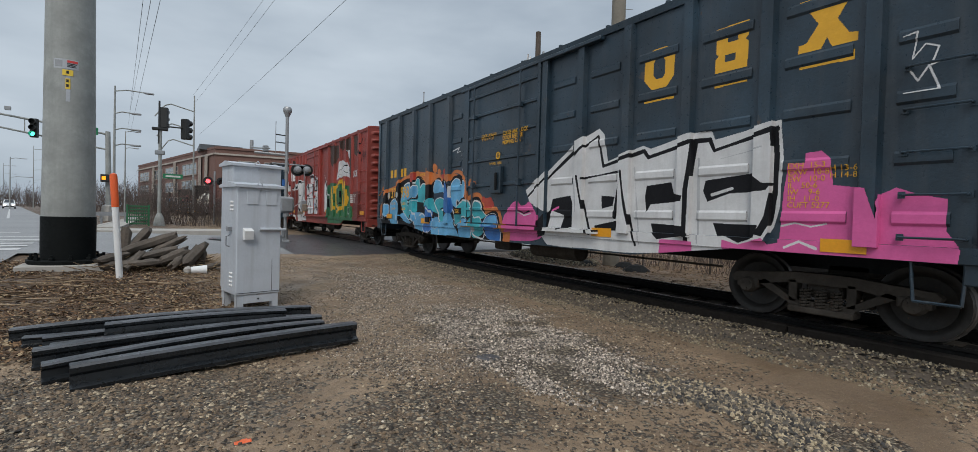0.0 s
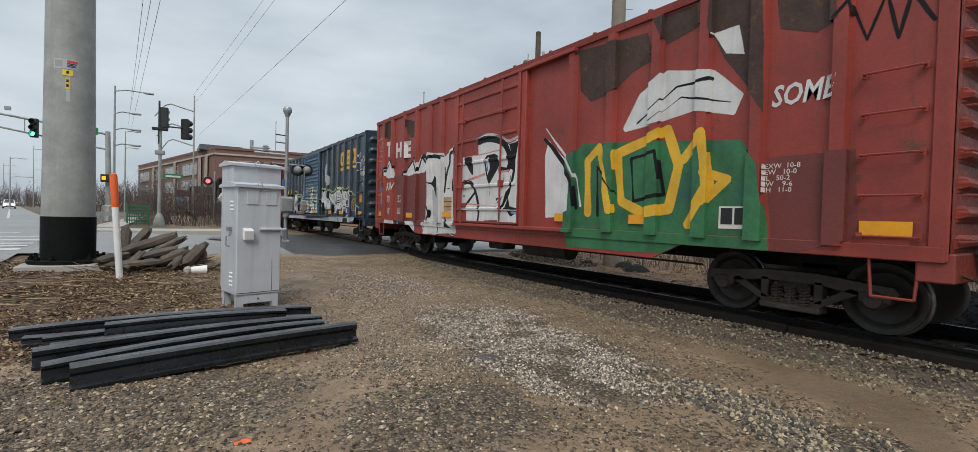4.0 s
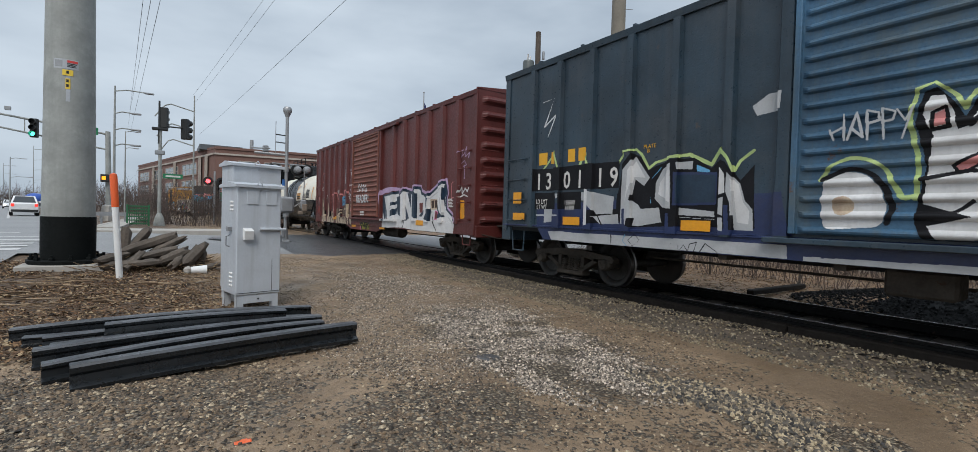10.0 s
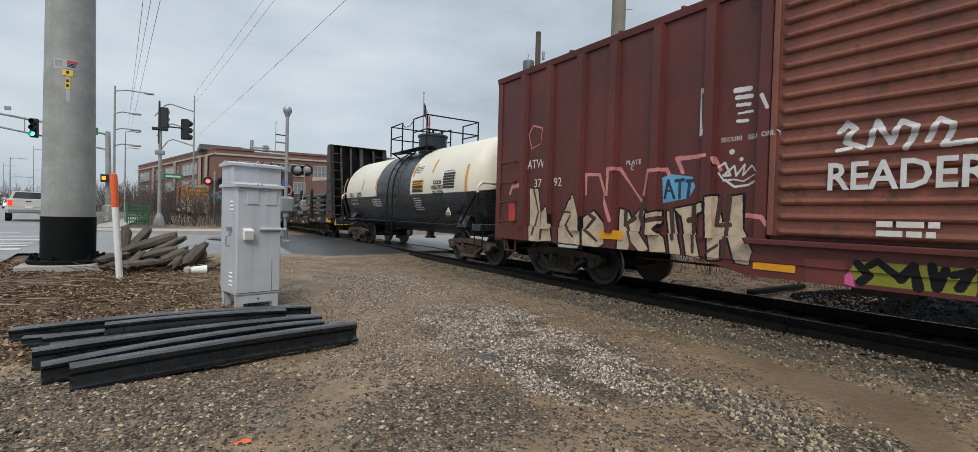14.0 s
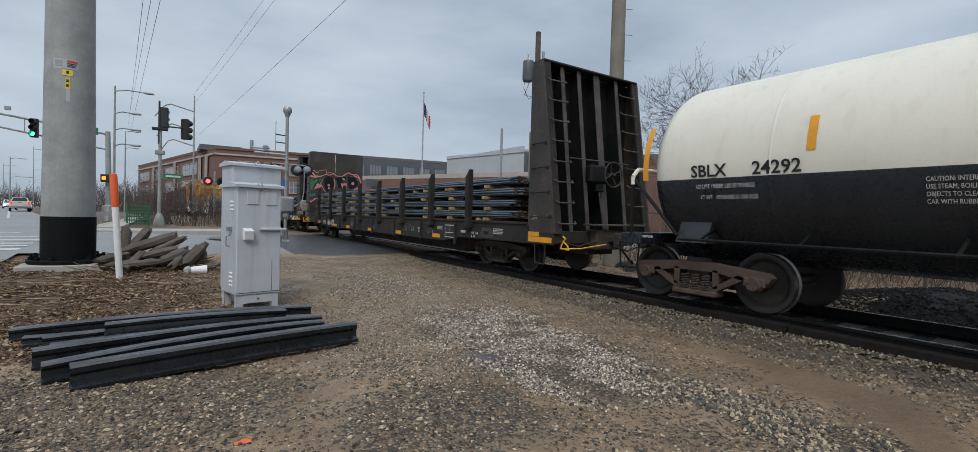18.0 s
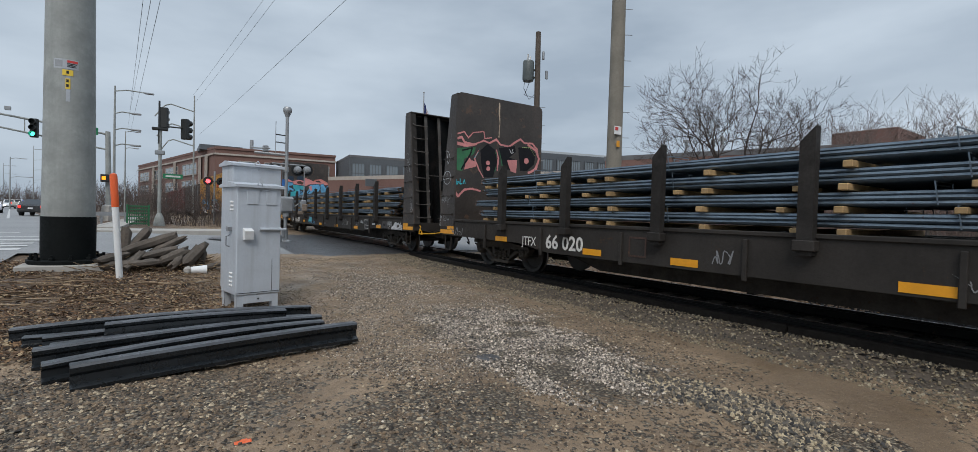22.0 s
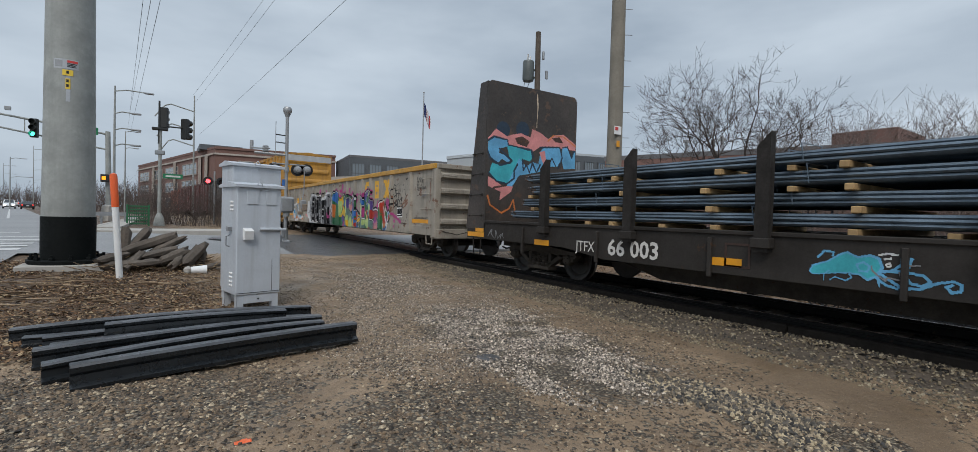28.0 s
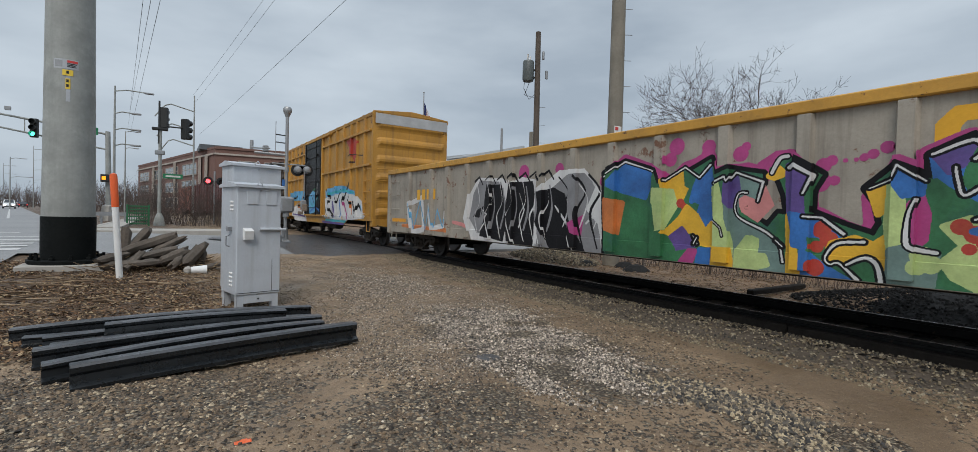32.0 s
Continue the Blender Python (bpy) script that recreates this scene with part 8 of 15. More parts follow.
# ---- bare trees and brush ----
def branching(sh, p, d, ln_, r, depth, rnd, spread=0.55, lift=0.12):
    """Grows one limb and its forks."""
    q = p
    for k in range(3):
        d = (d + Vector((rnd.uniform(-1, 1), rnd.uniform(-1, 1), rnd.uniform(-0.6, 1))) * 0.24 + Vector((0, 0, lift * 0.3))).normalized()
        n = q + d * (ln_ / 3)
        sh.rod(q, n, r * (1 - 0.15 * k), 5 if r > 0.02 else 3, r * (0.85 - 0.15 * k), caps=False)
        q = n
        if depth > 0 and k > 0:
            for _ in range(rnd.choice((1, 2, 2))):
                nd_ = (d + Vector((rnd.uniform(-1, 1), rnd.uniform(-1, 1), rnd.uniform(-0.5, 0.9))) * spread * 1.4).normalized()
                branching(sh, q, nd_, ln_ * rnd.uniform(0.55, 0.8), max(r * 0.52, 0.0062), depth - 1, rnd, spread, lift)
    return sh


def bare_tree(x, y, h, r, depth, seed, label, trunks=1, spread=0.55, lift=0.12, bark=BRUSH):
    rnd = random.Random(seed)
    t = thing("bare_tree", label, "tree", "bare trees")
    crown, trunk = Shape(), Shape()
    for k in range(trunks):
        a = rnd.uniform(0, 6.28)
        p = Vector((x + 0.2 * math.cos(a) * (trunks > 1), y + 0.2 * math.sin(a) * (trunks > 1), -0.1))
        d = Vector((0.25 * math.cos(a) * (trunks > 1) + rnd.uniform(-.05, .05), 0.25 * math.sin(a) * (trunks > 1), 1)).normalized()
        top = p + d * h * 0.42
        trunk.rod(p, p + d * h * 0.2, r, 9, r * 0.85)
        trunk.rod(p + d * h * 0.2, top, r * 0.85, 9, r * 0.68)
        for j in range(5 if trunks < 3 else 3):
            b = rnd.uniform(0, 6.28)
            dd = (d + Vector((math.cos(b), math.sin(b), 0.25)) * rnd.uniform(0.35, 0.9)).normalized()
            branching(crown, p + d * h * rnd.uniform(0.26, 0.42), dd, h * rnd.uniform(0.24, 0.34), r * 0.5, depth, rnd, spread, lift)
    part("trunk", trunk, bark, t, smooth=True)
    part("crown", crown, bark, t, "bare twigs")
    return t


TREE_BARK = surface("dark_tree_bark", (0.045, 0.032, 0.026), 0.85, var=0.3, scale=4.0, bump=0.0)
PALE_TWIG = surface("grey_twig_bark", (0.12, 0.092, 0.082), 0.85, var=0.3, scale=4.0, bump=0.0)
bare_tree(22.6, 12.9, 8.4, 0.13, 5, 3, "bare dark tree with a rounded tangled crown", 3, 0.85, -0.12, TREE_BARK)
for x_, y_, h_, seed_ in ((31.0, 13.2, 8.0, 8), (33.0, 9.2, 7.6, 12), (34.0, 6.4, 7.8, 18), (30.0, 4.0, 7.0, 21), (35.5, 11.0, 7.8, 25), (32.0, 1.5, 6.8, 29)):
    bare_tree(x_, y_, h_, 0.085, 4, seed_, "bare grey tree with fine twigs behind the track", 3, 0.75, 0.0, PALE_TWIG)


def thicket(name, label, spots, seed, h0, h1, twigs=7, r=0.012):
    """Dense bare brush: stems with side twigs, one mesh."""
    rnd = random.Random(seed)
    sh = Shape()
    for x, y, z in spots:
        h = rnd.uniform(h0, h1)
        lean = Vector((rnd.uniform(-0.4, 0.4), rnd.uniform(-0.4, 0.4), 1)).normalized()
        p = Vector((x, y, z))
        q = p
        for k in range(4):
            lean = (lean + Vector((rnd.uniform(-1, 1), rnd.uniform(-1, 1), 0.1)) * 0.16).normalized()
            n = q + lean * h / 4
            sh.rod(q, n, r * (1 - 0.2 * k), 3, r * (0.8 - 0.2 * k), caps=False)
            for _ in range(twigs // 3 + (k > 0)):
                d = (lean + Vector((rnd.uniform(-1, 1), rnd.uniform(-1, 1), rnd.uniform(-0.2, 0.8))) * 0.9).normalized()
                m_ = n + d * h * rnd.uniform(0.10, 0.26)
                sh.rod(n, m_, r * 0.5, 3, r * 0.2, caps=False)
                d2 = (d + Vector((rnd.uniform(-1, 1), rnd.uniform(-1, 1), rnd.uniform(-0.4, 0.8))) * 0.7).normalized()
                sh.rod(m_, m_ + d2 * h * 0.12, r * 0.3, 3, r * 0.15, caps=False)
            q = n
    return tagged(part(name, sh, BRUSH), label, "brush", kind="stuff")


trnd = random.Random(4)
thicket("corner_brush", "dense brown bare brush on the street corner", [(trnd.uniform(-1.7, 3.3) + 0.0, trnd.uniform(37.0, 41.0), 0.35) for k in range(330)], 5, 1.2, 2.9, 7, 0.013)
thicket("track_brush", "tangled bare brush behind the track", [(trnd.uniform(16.0, 24.0), trnd.uniform(-2.0, 12.5), 0.0) for k in range(800)], 6, 1.6, 3.6, 9, 0.013)
thicket("fence_brush", "low dry brush along the wire fence", [(13.4 + trnd.uniform(-0.4, 1.2), trnd.uniform(-3, 14.0), 0.0) for k in range(420)], 7, 0.6, 1.6, 6, 0.008)
thicket("far_brush", "grey line of far bare woods along the road", [(-42 - 0.2 * d + trnd.uniform(-70, 12 + 0.1 * d), 190 + d, 0.2) for d in [trnd.uniform(0, 260) for k in range(1300)]], 8, 4.0, 7.5, 5, 0.10)
thicket("mill_brush", "far bare woods beside the brick building", [(trnd.uniform(-14, -3), trnd.uniform(105, 165), 0.2) for k in range(380)], 9, 2.5, 6.0, 5, 0.06)

# ---- wire fence behind the track ----
OLD_WIRE = surface("dull_rusty_wire", (0.07, 0.06, 0.052), 0.8, var=0.3, scale=3.0)
fence = thing("wire_fence", "grey chain-link fence on steel posts behind the track", "fence")
for k in range(9):
    part("post", Shape().rod((13.2, -4.0 + 2.4 * k, 0), (13.2, -4.0 + 2.4 * k, 1.85), 0.03, 8), OLD_WIRE, fence)
part("top_rail", Shape().rod((13.2, -4.0, 1.82), (13.2, 15.2, 1.82), 0.018, 6), OLD_WIRE, fence)
net = Shape()
for k in range(-11, 120):
    y = -4.0 + 0.16 * k
    for w in (1, -1):
        ya, yb = (y, y + 1.75) if w > 0 else (y + 1.75, y)
        if -4.0 <= min(ya, yb) and max(ya, yb) <= 15.2:
            net.rod((13.2 + 0.004 * w, ya, 0.05), (13.2 + 0.004 * w, yb, 1.80), 0.0025, 3, caps=False)
part("netting", net, OLD_WIRE, fence, "diamond wire netting")
for k, (x, y, r) in enumerate(((11.9, 9.6, 0.35), (12.3, 10.4, 0.3), (11.4, 11.2, 0.25), (11.0, 12.4, 0.2))):
    tagged(part("clod", Shape().lathe([(r * 1.3, -0.02), (r, 0.08), (r * 0.6, 0.18), (0.0, 0.22)], (x, y, 0), "z", 9), COAL_STONE), "dark clod of soil and stone", "clod", "clods behind the track")
part_ = part("rail_offcut", Shape().box(10.2, 12.6, 5.2, 5.35, 0.05, 0.16, 0.02), TIE)
tagged(part_, "dark timber lying behind the track", "timber")

# ---- sprayed pieces on the cars ----
P_NAVY = surface("spray_navy", (0.012, 0.03, 0.055), 0.5, var=0.3, scale=3.0)
P_CREAM = surface("faded_cream_spray", (0.50, 0.40, 0.29), 0.65, var=0.3, scale=4.0, dirt=0.5, dirt_rgb=(0.16, 0.06, 0.04))
P_MAGENTA = surface("spray_magenta", (0.40, 0.05, 0.20), 0.55, var=0.25, scale=3.0)
P_OLIVE = surface("spray_olive", (0.22, 0.22, 0.02), 0.55, var=0.25, scale=3.0)
P_WOOD = surface("patch_board", (0.42, 0.27, 0.14), 0.75, var=0.25, scale=5.0)
P_RUSTLINE = surface("rust_scratch", (0.22, 0.09, 0.05), 0.8, var=0.2)
P_SAGE = surface("spray_sage", (0.14, 0.22, 0.20), 0.55, var=0.3, scale=2.5)
INKS = [P_WHITE, P_BLACK, P_PINK, P_RED, P_ORANGE, P_BLUE, P_SKY, P_CYAN, P_GREY, P_BROWN, P_MAROON, P_GREEN, P_YELLOW, P_ROSE, P_LIME, P_SILVER,
        P_LILAC, P_NAVY, P_WOOD, REFLECT, P_CREAM, P_MAGENTA, P_PURPLE, P_OLIVE, NAVY_LOW, WHITE, P_RUSTLINE, P_BROWN, P_SAGE]
TONES = "white black pink red orange blue sky cyan grey brown maroon green yellow rose lime silver lilac navy wood refl cream magenta purple olive dkblue plate rustl brownl sage".split()


def rounded(pts, closed):
    """A soft curve through the points."""
    n, out = len(pts), []
    for i in range(n if closed else n - 1):
        p = [pts[(i + k) % n] if closed else pts[max(0, min(n - 1, i + k))] for k in (-1, 0, 1, 2)]
        for j in range(5):
            u = j / 5
            out.append(tuple(0.5 * (2 * b + (c - a) * u + (2 * a - 5 * b + 4 * c - d) * u * u + (3 * b - a - 3 * c + d) * u ** 3) for a, b, c, d in zip(*p)))
    return out + ([] if closed else [pts[-1]])


class Can:
    """Keeps the strokes of one sprayed piece in their order; points are (along the car, over the rail)."""

    def __init__(self):
        self.ops = []

    def poly(self, tone, *pts):
        self.ops.append(("poly", list(pts), TONES.index(tone)))

    def line(self, tone, width, *pts):
        self.ops.append(("line", [list(pts)], width, TONES.index(tone)))

    def edged(self, tone, width, *pts):
        self.line(tone, width, *pts, pts[0])
        self.poly(tone, *pts)

    def dust(self, tone, share, y, z, ry, rz):
        self.ops.append(("dust", (y, z, ry, rz), share, TONES.index(tone)))

    def blob(self, tone, *pts):
        self.poly(tone, *rounded(pts, True))

    def curve(self, tone, width, *pts):
        self.line(tone, width, *rounded(pts, False))

    def spot(self, tone, y, z, r):
        self.ops.append(("spot", (y, z, r), TONES.index(tone)))


can = Can()
can.poly("pink", (1.9, 1.03), (1.82, 2), (1.63, 1.99), (1.64, 2.11), (1.47, 2.12), (1.37, 2.02), (1.34, 1.72), (1.02, 1.67), (0.92, 1.34), (0.9, 1.6), (0.77, 1.67), (0.6, 1.6), (0.38, 1.55), (0.38, 1.24), (0.27, 1.06), (0.29, 0.9), (2.65, 0.85))
can.blob("pink", (7.66, 0.79), (7.63, 1.23), (7.48, 1.38), (7.33, 1.54), (7.14, 1.6), (7.0, 1.51), (6.85, 1.53), (6.73, 1.59), (6.61, 1.48), (6.47, 1.36), (6.4, 1.07), (6.41, 0.85), (6.97, 0.76))
can.poly("red", (8.01, 0.67), (7.94, 0.88), (7.74, 0.86), (7.46, 0.9), (7.48, 0.7), (7.74, 0.63))
can.line("pink", 0.05, (7.57, 1.27), (7.69, 1.08), (7.7, 0.83))
can.line("black", 0.03, (7.1, 1.41), (6.89, 1.34), (6.7, 1.39))
can.line("white", 0.02, (7.13, 1.38), (6.89, 1.3), (6.67, 1.34))
can.spot("pink", 0.83, 1.51, 0.09)
can.spot("pink", 0.47, 1.47, 0.07)
can.poly("white", (6.85, 1.82), (6.23, 2.21), (5.62, 2.56), (5.5, 2.67), (4.93, 2.85), (4.81, 2.74), (4.71, 2.26), (3.97, 2.44), (3.83, 2.38), (3.16, 2.53), (2.82, 2.52), (2.77, 2.4), (1.91, 2.54), (1.88, 1.98), (1.89, 1.48), (1.96, 1.22), (2.06, 1.04), (2.63, 0.84), (3.17, 0.79), (4.37, 0.72), (6.21, 0.72), (6.45, 0.93), (6.24, 1.38), (6.72, 1.58))
can.line("black", 0.055, (6.76, 1.7), (6.13, 2.13), (5.53, 2.5), (5.46, 2.43), (5.33, 2.53), (4.94, 2.72), (4.81, 2.18), (3.96, 2.36), (3.87, 2.25), (3.12, 2.41), (2.85, 2.41), (2.78, 2.25), (1.97, 2.44))
can.poly("black", (2.01, 2.46), (1.94, 2.47), (1.92, 1.61), (1.97, 1.29), (2.07, 1.1), (2.17, 1.12), (2.05, 1.35), (1.98, 1.67))
can.poly("black", (6.11, 1.64), (5.61, 1.69), (5.46, 1.34), (5.53, 1.12), (5.87, 1.03), (5.74, 1.32), (6.17, 1.43))
can.line("pink", 0.05, (6.13, 1.4), (5.93, 1.47))
can.curve("black", 0.05, (5.39, 2.03), (5.27, 1.59), (5.08, 1.0))
can.poly("black", (6.53, 0.86), (6.45, 1.2), (6.07, 1.51), (6.28, 0.91))
can.poly("black", (4.83, 1.67), (4.53, 1.64), (4.56, 1.48), (4.8, 1.43))
can.line("black", 0.045, (5.27, 1.99), (4.43, 2.07), (4.48, 1.76), (4.52, 1.3))
can.poly("black", (4.98, 1.14), (4.47, 1.24), (4.5, 1.08), (4.92, 1.03))
can.curve("black", 0.05, (4.37, 2.06), (4.26, 1.49), (4.07, 0.86))
can.poly("black", (3.9, 1.82), (3.44, 1.84), (3.39, 1.67), (3.2, 1.63), (3.22, 1.55), (3.8, 1.51), (3.87, 1.38), (3.92, 1.64))
can.poly("black", (3.79, 1.22), (3.19, 1.19), (3.09, 1.06), (3.65, 0.98), (3.74, 1.06))
can.line("black", 0.065, (3.07, 2.36), (3.16, 1.71), (3.16, 0.79))
can.poly("black", (2.89, 1.84), (2.26, 1.91), (2.09, 1.77), (1.96, 1.76), (2.03, 1.67), (2.54, 1.65), (2.85, 1.54), (2.92, 1.69))
can.line("white", 0.03, (2.79, 1.64), (2.51, 1.72))
can.poly("black", (2.77, 1.26), (2.12, 1.24), (2.17, 1.08), (2.39, 1.0), (2.58, 1.09), (2.7, 1.08))
can.poly("pink", (3.6, 0.98), (3.06, 0.98), (3.08, 0.78), (3.62, 0.73))
can.poly("pink", (2.62, 1.04), (2.39, 0.98), (2.07, 1.08), (1.96, 0.88), (2.62, 0.78))
can.line("silver", 0.03, (5.44, 1.9), (5.39, 1.39))
can.line("silver", 0.03, (4.14, 2.1), (4.0, 0.88))
can.line("silver", 0.03, (3.01, 2.16), (2.98, 0.96))
can.line("silver", 0.03, (2.68, 2.13), (2.11, 2.23))
can.line("white", 0.02, (0.76, 3.21), (0.65, 3.23), (0.69, 2.97), (0.59, 3.1), (0.49, 3.05), (0.54, 2.88), (0.46, 2.91))
can.line("white", 0.02, (0.73, 2.9), (0.64, 2.74), (0.56, 2.88), (0.47, 2.63), (0.74, 2.63))
can.line("white", 0.03, (1.87, 1.24), (1.72, 1.28), (1.55, 1.24), (1.39, 1.28))
can.line("white", 0.03, (1.82, 0.98), (1.66, 1.06), (1.48, 0.99))
can.line("orange", 0.16, (14.74, 1.98), (13.46, 2.21), (12.77, 2.45), (12.34, 2.49), (11.63, 2.41), (10.99, 2.31), (10.53, 2.25), (10.1, 2.29), (9.51, 2.18), (9.3, 1.94))
can.poly("orange", (11.77, 2.44), (11.38, 2.49), (11, 2.41), (10.53, 2.33), (10.47, 2.2), (11.63, 2.29))
can.spot("orange", 11.1, 2.57, 0.09)
can.spot("orange", 10.86, 2.46, 0.06)
can.spot("red", 10.57, 2.41, 0.07)
can.spot("red", 12.64, 2.42, 0.10)
can.spot("orange", 9.08, 2.1, 0.05)
can.spot("orange", 8.86, 1.99, 0.05)
can.line("red", 0.16, (8.46, 1.58), (8.18, 1.62), (8.07, 1.49))
can.spot("red", 8.15, 1.64, 0.05)
can.poly("black", (14.8, 1.55), (13.98, 1.86), (13.45, 2.09), (12.64, 2.25), (12.31, 2.43), (11.91, 2.4), (11.35, 2.04), (11.21, 2.29), (10.47, 2.24), (10.25, 2.06), (10.1, 2.25), (9.78, 2.29), (9.39, 2.1), (9.28, 1.85), (9.44, 1.69), (8.96, 1.73), (8.59, 1.67), (8.38, 1.52), (8.17, 1.38), (7.86, 1.36), (7.76, 0.88), (7.79, 0.68), (9.17, 0.68), (11.16, 0.68), (12.72, 0.77), (14.94, 0.94), (15.01, 1.4))
can.poly("blue", (14.84, 1.52), (13.98, 1.75), (13.32, 1.57), (13.06, 1.15), (13.53, 0.95), (14.81, 0.99))
can.poly("sky", (13.45, 1.95), (12.39, 2.22), (12.26, 1.96), (12.55, 1.77), (12.26, 1.5), (12.1, 1.09), (12.53, 0.83), (13.23, 1.21), (13.11, 1.5))
can.poly("cyan", (12.57, 2.16), (11.99, 2.34), (11.59, 2.16), (11.74, 1.85), (12.25, 1.83))
can.poly("sky", (12.29, 1.37), (11.71, 1.3), (11.63, 0.76), (12.2, 0.82))
can.poly("cyan", (11.7, 1.62), (11.34, 1.74), (11.18, 1.48), (11.5, 1.34), (11.53, 0.79), (11.75, 0.93))
can.poly("sky", (11.13, 2.04), (10.73, 2.23), (10.41, 2.12), (10.29, 1.79), (10.05, 1.63), (10.25, 1.41), (10.5, 1.62), (10.95, 1.79))
can.poly("cyan", (10.86, 1.53), (10.44, 1.62), (10.41, 1.19), (10.82, 1.12))
can.poly("blue", (11.57, 1.14), (10.91, 1.12), (10.01, 0.76), (11.29, 0.75))
can.line("white", 0.035, (14.84, 1.5), (13.98, 1.76), (13.57, 1.68), (13.19, 1.99), (12.39, 2.25), (12.16, 2.37), (11.76, 2.22), (11.64, 1.93), (12.16, 1.81), (12.55, 1.74), (12.23, 1.48), (12.07, 1.07), (12.23, 0.83))
can.line("white", 0.035, (13.07, 1.23), (12.7, 0.96), (12.26, 0.83))
can.line("white", 0.03, (11.73, 1.62), (11.37, 1.76), (11.15, 1.48), (11.42, 1.34), (11.13, 0.96), (11.29, 0.74))
can.line("white", 0.035, (11.15, 2.03), (10.75, 2.23), (10.44, 2.17), (10.27, 1.8), (10.03, 1.62), (10.21, 1.41))
can.line("white", 0.03, (10.9, 1.55), (10.5, 1.62), (10.39, 1.28), (10.68, 1.09), (10.84, 1.49))
can.line("white", 0.03, (11.18, 0.96), (10.87, 0.9), (10.78, 0.74))
can.line("white", 0.03, (13.42, 1.41), (13.73, 1.22), (13.53, 0.95))
can.line("black", 0.05, (13.16, 1.5), (12.58, 1.24), (12.38, 0.91))
can.line("black", 0.05, (11.58, 1.81), (11.35, 1.92), (11.22, 1.79))
can.line("black", 0.05, (10.74, 1.94), (10.46, 1.89), (10.5, 1.7))
can.poly("navy", (12.18, 1.63), (11.76, 1.64), (11.72, 1.35), (12.14, 1.33))
can.line("red", 0.10, (8.21, 1.49), (8.08, 1.57))
can.poly("orange", (7.8, 0.9), (7.46, 0.95), (7.48, 0.67), (7.8, 0.68))
can.line("white", 0.02, (10.15, 2.96), (9.81, 3.02), (9.92, 2.9), (9.75, 2.92))
can.line("silver", 0.02, (9.73, 2.87), (9.44, 2.4))
can.curve("orange", 0.14, (14.95, 1.99), (14.36, 1.99), (14.02, 2.07), (13.68, 2.25), (13.28, 2.36), (12.88, 2.39), (12.62, 2.22), (12.37, 2.43), (12.08, 2.46), (11.8, 2.31), (11.63, 2.15), (11.5, 2.06), (11.35, 2.21), (11.14, 2.31), (10.87, 2.34), (10.71, 2.25), (10.45, 2.31))
can.poly("orange", (11.87, 2.32), (11.64, 2.55), (11.44, 2.51), (11.29, 2.4), (11.43, 2.15), (11.58, 2.07))
can.blob("orange", (11.3, 2.6), (11.24, 2.7), (11.1, 2.68), (11.02, 2.57), (11.07, 2.46), (11.22, 2.47))
can.spot("orange", 10.91, 2.46, 0.09)
can.spot("orange", 11.62, 2.56, 0.07)
can.spot("red", 12.75, 2.53, 0.07)
can.spot("red", 12.57, 2.38, 0.14)
can.spot("red", 12.46, 2.47, 0.07)
can.spot("red", 10.59, 2.46, 0.07)
can.poly("red", (10.81, 2.36), (10.66, 2.39), (10.46, 2.35), (10.45, 2.22), (10.65, 2.23))
can.poly("orange", (15.39, 1.46), (15.15, 1.68), (15.17, 1.17), (15.3, 1.07))
can.curve("orange", 0.05, (15.41, 1.89), (15.22, 2.04), (15.07, 2.17), (14.88, 2.11), (14.87, 1.88), (15.11, 1.81))
can.blob("black", (15.16, 1.02), (15.12, 1.46), (14.61, 1.97), (13.96, 1.98), (13.61, 2.25), (13.15, 2.36), (12.79, 2.36), (12.57, 2.23), (12.32, 2.41), (12.07, 2.38), (11.8, 2.23), (11.62, 2.11), (11.5, 2.12), (11.24, 2.16), (11.03, 2.29), (10.84, 2.29), (10.71, 2.18), (10.45, 2.24), (10.4, 0.64), (10.84, 0.61), (11.3, 0.65), (11.87, 0.63), (12.51, 0.74), (13.48, 0.83), (14.56, 0.85))
can.blob("sky", (14.43, 1.32), (14.42, 1.59), (14.18, 1.72), (13.8, 1.72), (13.58, 1.58), (13.6, 1.09), (13.68, 0.9), (14.15, 0.9), (14.36, 1.05))
can.blob("sky", (14.93, 1.42), (14.82, 1.56), (14.59, 1.56), (14.54, 1.32), (14.66, 1.15), (14.86, 1.21))
can.spot("silver", 15.06, 1.17, 0.12)
can.spot("silver", 13.68, 1.88, 0.10)
can.blob("silver", (14.64, 1.89), (14.54, 1.98), (14.45, 1.83), (14.58, 1.73))
can.blob("sky", (13.51, 1.64), (13.47, 1.94), (13.28, 2.14), (12.96, 2.23), (12.67, 2.11), (12.56, 2.06), (12.43, 2.14), (12.28, 2.09), (12.25, 1.93), (12.34, 1.82), (12.77, 1.74), (13.25, 1.7))
can.blob("cyan", (13.51, 1.64), (13.19, 1.72), (12.88, 1.66), (12.77, 1.68), (12.49, 1.73), (12.29, 1.72), (12.1, 1.87), (11.95, 1.66), (11.69, 1.63), (11.77, 1.51), (12.08, 1.38), (12.32, 1.33), (12.53, 1.3), (12.83, 1.12), (13.11, 1.23), (13.4, 1.43))
